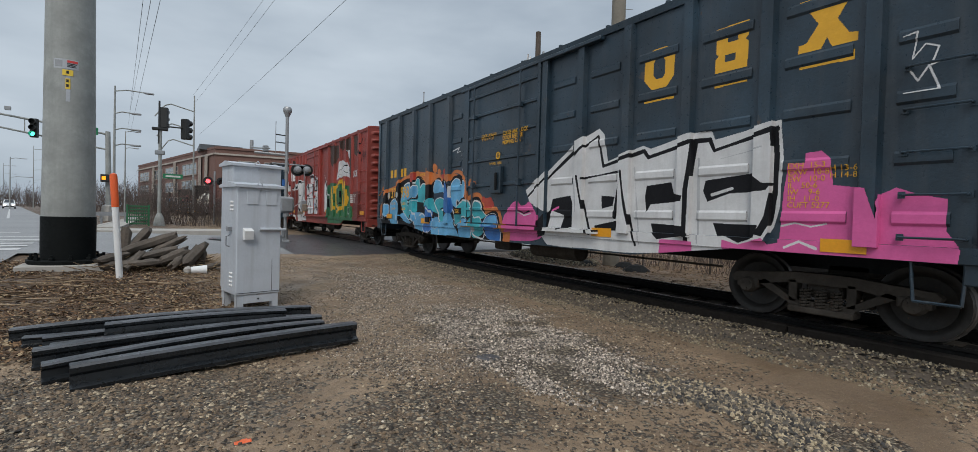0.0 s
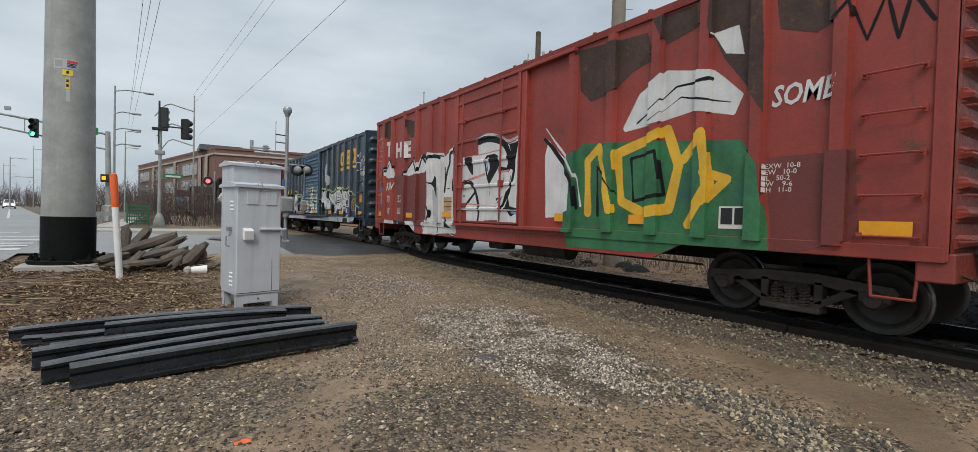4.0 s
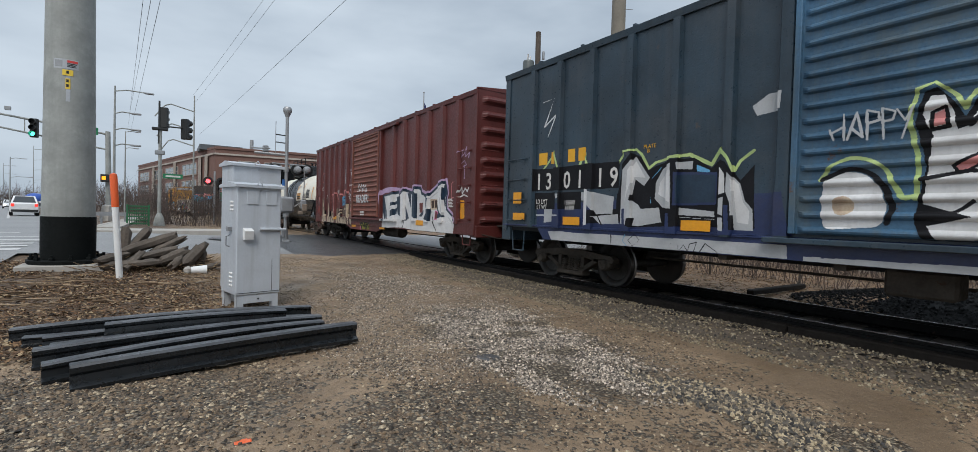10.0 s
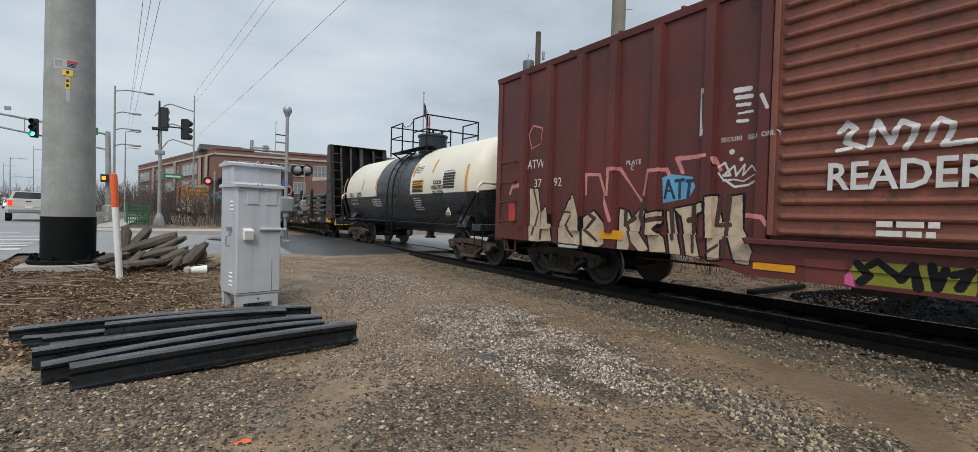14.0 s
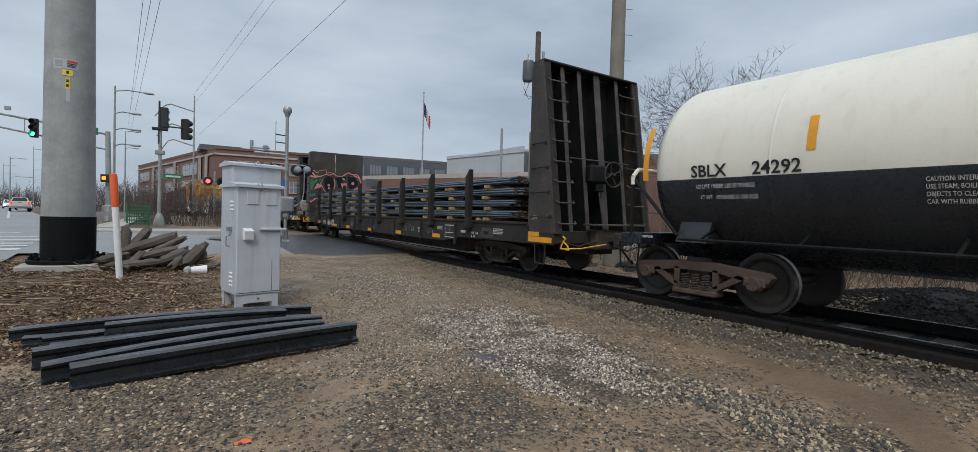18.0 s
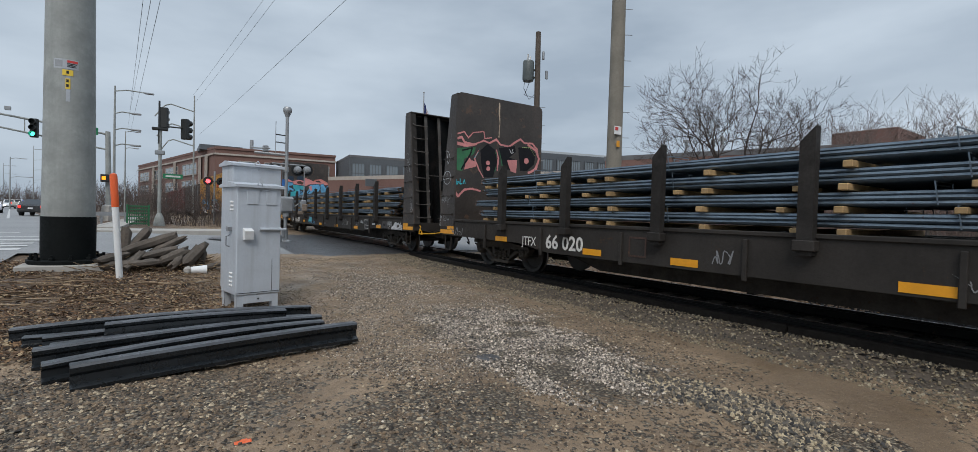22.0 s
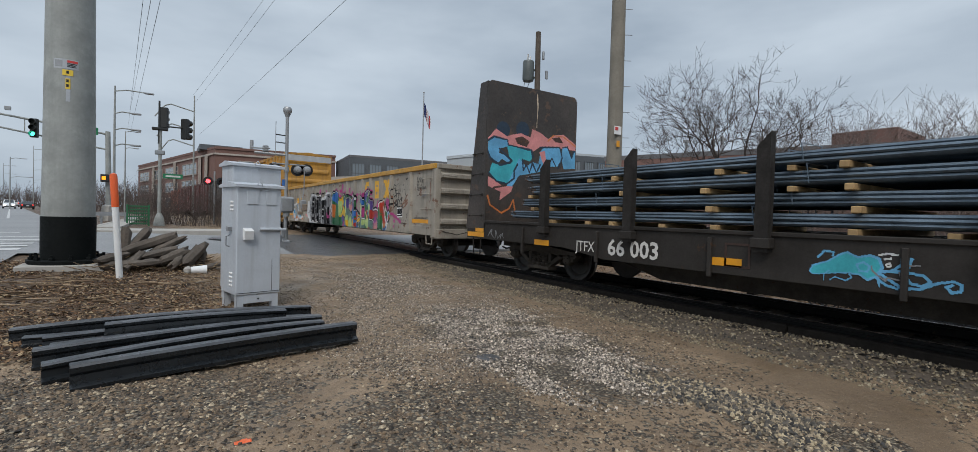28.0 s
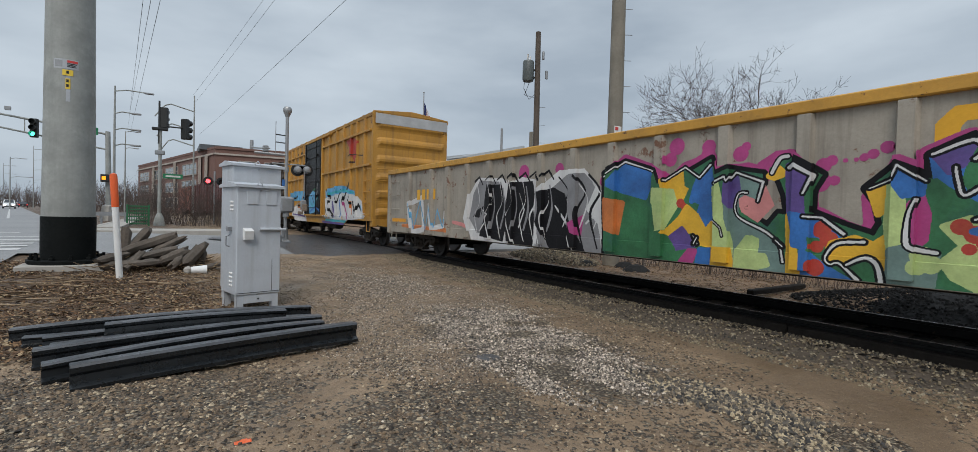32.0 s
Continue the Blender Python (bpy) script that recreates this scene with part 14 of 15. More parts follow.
can.line("silver", 0.016, (7.11, 2.56), (7.04, 2.37), (7.07, 2.27), (6.97, 2.27))
can.line("silver", 0.014, (7.06, 2.42), (6.99, 2.43))
can.line("silver", 0.014, (6.94, 2.26), (6.89, 2.45), (6.82, 2.27), (6.92, 2.34))
can.line("silver", 0.014, (6.76, 2.44), (6.8, 2.4), (6.74, 2.34), (6.78, 2.27))
can.line("silver", 0.014, (6.71, 2.43), (6.61, 2.46), (6.67, 2.44), (6.67, 2.28))
can.line("silver", 0.016, (6.56, 2.51), (6.55, 2.26), (6.47, 2.28))
can.line("silver", 0.014, (6.55, 2.38), (6.48, 2.4))
can.line("silver", 0.014, (6.56, 2.5), (6.46, 2.5))
can.line("silver", 0.016, (6.42, 2.23), (6.42, 2.45), (6.35, 2.4), (6.41, 2.32), (6.27, 2.22))
spray(car_c, 6.4, 9.3, 1.9, 2.9, can.ops, INKS, x=-HW - 0.128, name="scrawl", label="thin chalky hand-drawn words", cell=0.0055)

# ---- sprayed pieces on the flat cars ----
can = Can()
can.line("silver", 0.0066, (0.71, 3.18), (0.71, 3.12), (0.71, 3.15), (0.66, 3.14), (0.66, 3.17), (0.66, 3.11))
can.line("silver", 0.0066, (0.65, 3.07), (0.7, 3.07), (0.7, 3.01), (0.65, 3.0))
can.line("silver", 0.0066, (0.7, 3.04), (0.66, 3.03))
can.line("silver", 0.0066, (0.69, 2.91), (0.68, 2.98), (0.64, 2.9), (0.69, 2.93))
can.line("silver", 0.0066, (0.69, 2.88), (0.67, 2.84), (0.64, 2.87), (0.67, 2.79))
can.line("silver", 0.0066, (0.65, 2.76), (0.69, 2.76), (0.68, 2.69), (0.64, 2.68))
can.line("silver", 0.0066, (0.62, 3.14), (0.62, 3.2), (0.59, 3.16), (0.56, 3.2), (0.55, 3.14))
can.line("silver", 0.0066, (0.53, 3.19), (0.51, 3.19), (0.49, 3.15), (0.52, 3.14), (0.53, 3.19))
can.line("silver", 0.0066, (0.49, 3.19), (0.48, 3.14), (0.46, 3.16), (0.44, 3.13), (0.43, 3.19))
can.line("silver", 0.0066, (0.59, 3.09), (0.55, 3.1), (0.57, 3.1), (0.56, 3.04))
can.line("silver", 0.0066, (0.53, 3.09), (0.51, 3.09), (0.5, 3.05), (0.52, 3.04), (0.53, 3.09))
can.line("silver", 0.0088, (0.59, 2.91), (0.6, 3.02), (0.53, 2.9), (0.54, 3.02))
can.line("silver", 0.0088, (0.52, 3.01), (0.49, 2.95), (0.46, 3.01), (0.51, 2.88))
can.curve("silver", 0.0088, (0.41, 3.0), (0.46, 2.97), (0.46, 2.91), (0.41, 2.9))
can.line("silver", 0.0088, (0.38, 3.04), (0.4, 2.93))
can.spot("silver", 0.39, 2.83, 0.012)
can.curve("silver", 0.0066, (0.57, 2.79), (0.6, 2.72), (0.54, 2.63), (0.47, 2.62), (0.43, 2.7), (0.45, 2.77), (0.52, 2.81), (0.57, 2.79))
can.curve("silver", 0.0066, (0.55, 2.73), (0.51, 2.75), (0.48, 2.71), (0.51, 2.68), (0.47, 2.64), (0.52, 2.61), (0.61, 2.62))
can.line("silver", 0.0066, (0.34, 2.76), (0.38, 2.75), (0.38, 2.71), (0.34, 2.7), (0.38, 2.67))
can.line("silver", 0.0066, (0.38, 2.65), (0.35, 2.65), (0.38, 2.6), (0.31, 2.6))
can.curve("silver", 0.0055, (0.2, 1.87), (0.23, 1.73), (0.2, 1.75), (0.17, 1.84))
can.line("silver", 0.0055, (0.25, 1.66), (0.15, 1.68), (0.25, 1.6), (0.14, 1.61), (0.23, 1.56), (0.13, 1.57))
can.line("silver", 0.0055, (0.25, 1.52), (0.13, 1.52), (0.2, 1.47), (0.12, 1.45), (0.25, 1.48))
can.curve("silver", 0.0055, (0.23, 1.41), (0.1, 1.43), (0.11, 1.35), (0.2, 1.33), (0.23, 1.41))
can.line("sky", 0.0066, (0.67, 1.07), (0.66, 1.01))
can.line("sky", 0.0066, (0.6, 1.08), (0.65, 1.05), (0.58, 1.01))
can.line("sky", 0.0066, (0.56, 1.09), (0.55, 1.02), (0.51, 1.02), (0.5, 1.08), (0.45, 1.09), (0.48, 1.02), (0.37, 1.06))
can.line("grey", 0.0066, (0.23, 1.03), (0.19, 1.05), (0.23, 1.0), (0.17, 0.98))
can.line("grey", 0.0066, (0.15, 1.06), (0.11, 1.04), (0.14, 0.98), (0.15, 1.06))
spray(car_g, 0.0, 0.84, 0.96, 3.9, can.ops, INKS, x=-1.4665, name="scrawl", label="chalky hand-drawn words and a face", cell=0.0045)
can = Can()
can.curve("silver", 0.0066, (20.54, 3.03), (20.38, 2.99), (20.3, 2.9), (20.28, 2.8), (20.31, 2.72), (20.39, 2.7), (20.44, 2.77), (20.44, 2.87), (20.38, 2.79), (20.41, 2.85), (20.44, 2.92))
can.line("silver", 0.0066, (20.36, 2.7), (20.37, 2.64))
can.line("silver", 0.0066, (20.39, 2.67), (20.34, 2.67))
can.curve("silver", 0.0077, (20.55, 2.4), (20.53, 2.43), (20.4, 2.46), (20.29, 2.43), (20.22, 2.35), (20.21, 2.25), (20.26, 2.16), (20.38, 2.11), (20.51, 2.14), (20.59, 2.22), (20.61, 2.29), (20.58, 2.37), (20.49, 2.43))
can.curve("silver", 0.011, (20.62, 2.24), (20.48, 2.25), (20.33, 2.26), (20.21, 2.29))
can.line("silver", 0.0055, (20.42, 2.28), (20.41, 2.41))
can.curve("silver", 0.0066, (20.57, 2.18), (20.48, 2.11), (20.35, 2.11), (20.24, 2.17))
can.curve("silver", 0.0077, (20.7, 1.93), (20.58, 1.94), (20.4, 1.94), (20.3, 1.92), (20.22, 1.93))
can.line("silver", 0.0165, (20.81, 1.77), (20.74, 1.8), (20.64, 1.78))
can.line("silver", 0.0165, (20.69, 1.79), (20.67, 1.68), (20.64, 1.61))
can.curve("silver", 0.0154, (20.61, 1.77), (20.63, 1.7), (20.6, 1.65), (20.57, 1.68), (20.58, 1.75), (20.61, 1.77))
can.line("silver", 0.0154, (20.56, 1.79), (20.54, 1.62))
can.curve("silver", 0.0143, (20.56, 1.79), (20.51, 1.76), (20.54, 1.71), (20.49, 1.68), (20.5, 1.62), (20.54, 1.62))
can.line("silver", 0.0154, (20.43, 1.78), (20.47, 1.77), (20.47, 1.65), (20.42, 1.65))
can.line("silver", 0.0143, (20.47, 1.71), (20.43, 1.72))
can.line("silver", 0.0154, (20.36, 1.79), (20.41, 1.77), (20.4, 1.64), (20.37, 1.65))
can.line("silver", 0.0143, (20.41, 1.71), (20.37, 1.71))
can.line("silver", 0.0165, (20.34, 1.78), (20.34, 1.54))
can.curve("silver", 0.0165, (20.34, 1.78), (20.25, 1.8), (20.2, 1.75), (20.26, 1.7), (20.33, 1.67))
can.line("silver", 0.0154, (20.33, 1.67), (20.29, 1.54), (20.26, 1.69))
can.line("silver", 0.0088, (20.57, 1.23), (20.53, 1.1))
can.curve("silver", 0.0088, (20.57, 1.23), (20.52, 1.23), (20.53, 1.18), (20.48, 1.16), (20.49, 1.11), (20.53, 1.1))
can.line("silver", 0.0088, (20.42, 1.23), (20.46, 1.22), (20.46, 1.11), (20.41, 1.12))
can.line("silver", 0.0088, (20.46, 1.17), (20.43, 1.17))
can.line("silver", 0.0088, (20.39, 1.12), (20.38, 1.24), (20.34, 1.13))
can.line("silver", 0.0088, (20.39, 1.16), (20.35, 1.17))
can.line("silver", 0.0088, (20.32, 1.12), (20.33, 1.23), (20.26, 1.12), (20.26, 1.24))
can.line("silver", 0.0066, (20.35, 1.37), (20.34, 1.31), (20.34, 1.33), (20.3, 1.37), (20.33, 1.34), (20.28, 1.31))
can.curve("silver", 0.0066, (20.27, 1.34), (20.25, 1.37), (20.23, 1.33), (20.26, 1.3), (20.2, 1.34), (20.17, 1.3))
can.curve("silver", 0.0066, (20.87, 1.14), (20.75, 1.17), (20.86, 1.19), (20.88, 1.22), (20.81, 1.25))
can.line("silver", 0.0066, (20.85, 1.08), (20.74, 1.11), (20.85, 1.05), (20.74, 1.13))
can.line("silver", 0.0066, (20.86, 1.01), (20.74, 1.03))
can.curve("silver", 0.0066, (20.86, 0.96), (20.74, 0.99), (20.73, 0.87), (20.82, 0.83), (20.86, 0.96))
can.line("silver", 0.0066, (20.81, 1.32), (20.8, 1.26))
can.line("silver", 0.0066, (20.73, 1.26), (20.74, 1.16))
can.line("silver", 0.0066, (20.7, 1.23), (20.66, 1.2), (20.7, 1.16), (20.7, 1.23))
spray(car_f, FL - 0.84, FL + 0.02, 0.96, 4.0, can.ops, INKS, x=-1.4665, name="scrawl", label="chalky hand-drawn words and a ring", cell=0.006)
can = Can()
can.poly("silver", (1.81, 0.72), (1.73, 0.81), (1.58, 0.86), (1.47, 0.95), (1.42, 0.98), (1.25, 0.95), (1.15, 0.97), (1.07, 0.91), (0.98, 1.0), (0.99, 0.9), (0.88, 0.9), (0.81, 0.86), (0.92, 0.83), (0.83, 0.78), (0.89, 0.68), (0.97, 0.73), (1.01, 0.6), (1.14, 0.66), (1.29, 0.56), (1.43, 0.63), (1.54, 0.53), (1.64, 0.69), (1.76, 0.68))
can.line("white", 0.02, (1.7, 0.76), (1.47, 0.85), (1.35, 0.76), (1.02, 0.83))
can.line("grey", 0.03, (1.58, 0.73), (1.4, 0.66), (1.19, 0.73), (0.99, 0.79))
can.blob("brown", (1.28, 0.84), (1.22, 0.89), (1.15, 0.89), (1.11, 0.85), (1.14, 0.81), (1.23, 0.79))
can.line("black", 0.014, (1.27, 0.84), (1.11, 0.86))
can.curve("silver", 0.03, (1.87, 0.82), (1.96, 0.81), (2.01, 0.72), (1.97, 0.64), (1.85, 0.65))
can.curve("silver", 0.02, (1.88, 0.77), (1.93, 0.74), (1.93, 0.69), (1.87, 0.67))
can.curve("silver", 0.014, (2.08, 0.71), (2.04, 0.72), (2.04, 0.67), (2.08, 0.66), (2.08, 0.71))
can.curve("silver", 0.012, (2.07, 0.89), (2.03, 0.91), (2.05, 0.87), (1.99, 0.9), (1.96, 0.87), (1.93, 0.91), (1.9, 0.89))
can.line("silver", 0.012, (2.02, 0.85), (1.96, 0.87), (1.95, 0.84))
spray(car_g, 0.3, 3.2, 0.72, 1.09, can.ops, INKS, x=-1.4625, name="graffiti", label="ragged dirty white painted shape", cell=0.008)
can = Can()
can.line("rose", 0.05, (-1.49, 3.29), (-1.31, 3.36), (-1.22, 3.23), (-0.91, 3.21), (-0.73, 3.28), (-0.6, 3.34), (-0.41, 3.29), (-0.19, 3.42), (-0.05, 3.29), (0.26, 3.26), (0.46, 3.4), (0.66, 3.52), (0.81, 3.42), (1.1, 3.44), (1.29, 3.29), (1.36, 2.98), (1.2, 2.66))
can.line("rose", 0.08, (-1.51, 3.19), (-1.16, 3.15), (-0.85, 3.22))
can.line("rose", 0.03, (-1.45, 3.43), (-1.23, 3.51), (-1.1, 3.36), (-0.95, 3.52), (-0.61, 3.59), (-0.57, 3.4), (-0.35, 3.45))
can.poly("green", (-1.44, 3.05), (-0.85, 3.14), (-0.91, 2.94), (-1.21, 2.79), (-1.26, 2.46), (-1.45, 2.47))
can.poly("green", (-0.34, 3.11), (-0.17, 3.07), (-0.18, 2.54), (-0.29, 2.42))
can.poly("green", (-0.08, 3.14), (0.12, 3.16), (0.1, 2.69), (0, 2.68))
can.poly("rose", (-1.1, 2.87), (-0.99, 2.76), (-0.84, 2.74), (-0.85, 2.6), (-1.21, 2.5), (-1.14, 2.77))
can.line("black", 0.05, (-1.27, 3.01), (-0.97, 3.1), (-1.03, 2.92), (-1.29, 2.51))
can.poly("black", (-0.7, 3.07), (-0.47, 3.27), (-0.22, 3.12), (-0.15, 2.78), (-0.26, 2.36), (-0.56, 2.34), (-0.67, 2.67))
can.spot("rose", -0.45, 2.74, 0.06)
can.spot("rose", -0.43, 2.58, 0.06)
can.line("rose", 0.03, (-0.77, 3.06), (-0.89, 2.82), (-0.72, 2.5), (-0.59, 2.33))
can.line("cyan", 0.02, (-0.74, 3.18), (-0.76, 3), (-0.89, 2.85))
can.line("rose", 0.03, (-0.17, 3.13), (-0.1, 2.9), (-0.13, 2.55))
can.poly("black", (-0.09, 3.19), (0.46, 3.3), (0.51, 3.14), (0.28, 2.95), (0.56, 2.91), (0.35, 2.59), (0.07, 2.62))
can.poly("rose", (0.2, 2.87), (0.56, 2.91), (0.54, 2.53), (0.35, 2.56), (0.26, 2.7))
can.poly("black", (0.59, 3.27), (0.96, 3.34), (1.24, 3.16), (1.2, 2.84), (0.93, 2.62), (0.68, 2.61))
can.spot("rose", 0.9, 2.91, 0.09)
can.line("rose", 0.07, (0.96, 3.38), (1.24, 3.25), (1.37, 3.01), (1.28, 2.71), (0.99, 2.57))
can.line("lime", 0.02, (0.74, 3.29), (1.03, 3.31), (1.2, 3.09))
can.line("white", 0.02, (0.29, 3.18), (0.33, 3.09))
can.line("white", 0.02, (0.39, 3.2), (0.36, 3.08), (0.44, 3.12))
can.line("cyan", 0.025, (-1.45, 2.22), (-1.42, 2.09), (-1.37, 2.16), (-1.45, 2.16))
can.line("cyan", 0.025, (-1.32, 2.23), (-1.33, 2.11), (-1.27, 2.11))
can.line("cyan", 0.025, (-1.23, 2.11), (-1.2, 2.23), (-1.16, 2.12))
can.line("rose", 0.06, (-1.51, 1.94), (-1.38, 1.77), (-1.18, 1.96), (-0.94, 2), (-0.69, 1.95))
can.line("cream", 0.03, (-0.11, 4.47), (-0.11, 4.18), (-0.08, 3.9), (-0.1, 3.49))
spray(car_f, -1.44, 1.44, 1.2, 4.45, can.ops, INKS, plane_y=FL - 0.80 - 0.004, label="rose and dark green spray letters", cell=0.012)
can = Can()
can.spot("navy", -0.99, 3.4, 0.20)
can.spot("navy", -0.39, 3.47, 0.21)
can.poly("rose", (-1.44, 3.14), (-1.21, 3.39), (-0.86, 3.25), (-0.75, 3.3), (-0.45, 3.37), (-0.14, 3.3), (-0.08, 3.52), (0.18, 3.45), (0.45, 3.32), (0.64, 3.45), (0.99, 3.5), (1.5, 3.25), (1.55, 3.1), (0.86, 3.14), (0.19, 3.1), (-0.06, 2.93), (-0.68, 3.02), (-1.43, 2.98))
can.poly("brown", (-0.63, 3.24), (-0.39, 3.3), (-0.16, 3.19), (-0.25, 3.05), (-0.53, 3.1))
can.poly("brown", (0.58, 3.36), (0.85, 3.42), (1, 3.27), (0.72, 3.27))
can.line("orange", 0.03, (0.45, 3.27), (0.64, 3.44), (0.99, 3.44), (1.47, 3.21))
can.poly("sky", (-1.43, 3.08), (-1.26, 3.19), (-0.86, 3.16), (-0.82, 3.01), (-1.07, 2.93), (-1.11, 2.82), (-0.85, 2.75), (-0.71, 2.65), (-0.84, 2.6), (-1.02, 2.68), (-1.13, 2.56), (-1.36, 2.69), (-1.43, 2.84))
can.poly("cyan", (-0.86, 3.03), (-0.11, 2.98), (-0.04, 2.82), (-0.14, 2.68), (-0.33, 2.72), (-0.53, 2.58), (-0.65, 2.4), (-0.62, 2.25), (-0.83, 2.08), (-1.17, 2.14), (-1.38, 2.3), (-1.3, 2.56), (-1.06, 2.52), (-0.77, 2.61))
can.poly("sky", (-0.6, 2.52), (-0.49, 2.73), (-0.36, 2.64), (-0.26, 2.55), (-0.05, 2.67), (0.14, 2.64), (0.2, 2.97), (0.32, 3.11), (0.86, 3.15), (0.96, 2.88), (0.81, 2.64), (0.47, 2.6), (0.35, 2.48), (-0.47, 2.31), (-0.7, 1.99), (-0.87, 1.96))
can.poly("sky", (0.94, 2.87), (0.97, 3.13), (1.14, 3.18), (1.31, 2.9), (1.38, 3.09), (1.58, 3.1), (1.6, 2.64), (1.02, 2.58))
can.poly("rose", (0.16, 2.95), (0.36, 3.01), (0.4, 2.72), (0.31, 2.64))
can.poly("rose", (-1.41, 2.22), (-1.23, 2.16), (-1, 2.03), (-0.65, 2.02), (-0.7, 1.89), (-1.05, 1.66), (-1.02, 1.87), (-1.4, 1.99))
can.line("navy", 0.05, (-1.44, 3.08), (-1.26, 3.2), (-0.85, 3.16), (-0.83, 3.04), (-0.09, 2.98), (-0.04, 2.81))
can.line("navy", 0.05, (0.19, 3.08), (0.86, 3.15), (0.97, 2.88), (0.83, 2.59))
can.line("navy", 0.05, (0.97, 3.15), (1.14, 3.19), (1.31, 2.9), (1.38, 3.09), (1.58, 3.1))
can.line("navy", 0.05, (-1.38, 2.3), (-1.15, 2.12), (-0.83, 2.08), (-0.62, 2.23), (-0.63, 2.41), (-0.53, 2.58))
can.line("navy", 0.05, (-1.43, 2.83), (-1.36, 2.68), (-1.06, 2.52), (-0.76, 2.61), (-0.71, 2.66), (-1.09, 2.92))
can.line("navy", 0.04, (-0.37, 2.72), (-0.34, 2.44), (-0.24, 2.6), (-0.14, 2.4), (-0.05, 2.65), (0.09, 2.42), (0.21, 2.63))
can.line("navy", 0.04, (0.47, 2.59), (0.6, 2.84), (0.74, 2.64))
can.line("orange", 0.05, (-1.4, 1.75), (-1.33, 1.54), (-0.98, 1.35), (-0.75, 1.47), (-0.63, 1.69), (-0.56, 1.38))
can.line("brown", 0.05, (-1.23, 1.96), (-0.88, 2.03))
can.line("cream", 0.03, (0.05, 4.42), (0.08, 4.08), (0.06, 3.59))
spray(car_g, -1.44, 1.44, 1.2, 4.45, can.ops, INKS, plane_y=GL - 0.80 - 0.004, label="turquoise and rose spray letters", cell=0.012)
can = Can()
can.poly("cyan", (13.3, 0.72), (13.27, 0.79), (13.12, 0.85), (13, 0.94), (12.93, 0.97), (12.83, 0.92), (12.72, 0.95), (12.64, 0.92), (12.61, 0.83), (12.65, 0.74), (12.74, 0.68), (12.8, 0.73), (12.9, 0.74), (13.01, 0.73), (13.19, 0.7), (13.27, 0.69))
can.line("sky", 0.022, (13.3, 0.72), (13.27, 0.79), (13.12, 0.85), (13, 0.94), (12.93, 0.97), (12.83, 0.92), (12.72, 0.95), (12.64, 0.92), (12.61, 0.83), (12.65, 0.73), (12.74, 0.68), (12.8, 0.73), (12.9, 0.74), (13.01, 0.73), (13.19, 0.7), (13.27, 0.69), (13.3, 0.72))
can.line("sky", 0.018, (12.84, 0.84), (12.78, 0.87), (12.72, 0.83), (12.74, 0.77), (12.81, 0.77), (12.84, 0.84))
can.line("sky", 0.02, (13.22, 0.89), (13.15, 0.97), (13.06, 0.96), (13.07, 0.92))
can.line("sky", 0.022, (13.15, 0.63), (13.15, 0.7), (13.1, 0.75))
can.line("sky", 0.022, (13.09, 0.64), (13.04, 0.68), (12.94, 0.65), (12.88, 0.69), (12.91, 0.74))
can.line("sky", 0.022, (12.65, 0.77), (12.53, 0.8), (12.45, 0.87), (12.44, 0.94))
can.line("sky", 0.025, (12.63, 0.79), (12.43, 0.8), (12.27, 0.78), (12.22, 0.72), (12.28, 0.67), (12.37, 0.69), (12.42, 0.76), (12.37, 0.94))
can.line("sky", 0.025, (12.63, 0.76), (12.54, 0.7), (12.44, 0.63), (12.3, 0.64), (12.16, 0.72), (12.05, 0.75), (11.99, 0.72), (12, 0.66), (12.06, 0.64), (12.1, 0.69), (12.06, 0.71))
can.line("sky", 0.022, (12.67, 0.72), (12.58, 0.65), (12.48, 0.62))
can.line("sky", 0.02, (12.63, 0.63), (12.64, 0.71))
can.line("white", 0.012, (12.64, 0.96), (12.57, 0.98), (12.49, 0.97))
can.line("white", 0.012, (12.59, 0.92), (12.54, 0.93))
can.line("white", 0.012, (12.58, 0.86), (12.55, 0.88), (12.54, 0.85), (12.57, 0.84))
spray(car_g, 11.89, 13.40, 0.57, 1.08, can.ops, INKS, x=-1.463, label="pale blue sprayed sea creature", cell=0.009)

# ---- road vehicles ----
TYRE = surface("tyre_rubber", (0.012, 0.012, 0.013), 0.8, var=0.2)
RIM = surface("alloy_rim", (0.30, 0.31, 0.32), 0.4, metal=0.7, var=0.1)
CAR_GLASS = glass("tinted_car_glass")
TAIL_RED = glow("tail_lamp_red", (0.75, 0.03, 0.02), 1.2)
HEAD_LIT = glow("lit_head_lamp", (1.0, 0.93, 0.8), 14.0)
HEAD_OFF = surface("clear_head_lamp", (0.5, 0.5, 0.5), 0.2, var=0.1)
TRIM = surface("black_plastic_trim", (0.018, 0.018, 0.019), 0.6, var=0.2)
VEHICLES = []


def car_paint(name, rgb):
    m = surface(name, rgb, 0.3, var=0.08, scale=1.0, dirt=0.2, dirt_rgb=(0.2, 0.19, 0.18), bump=0.0)
    m.node_tree.nodes["Principled BSDF"].inputs["Coat Weight"].default_value = 0.6
    return m


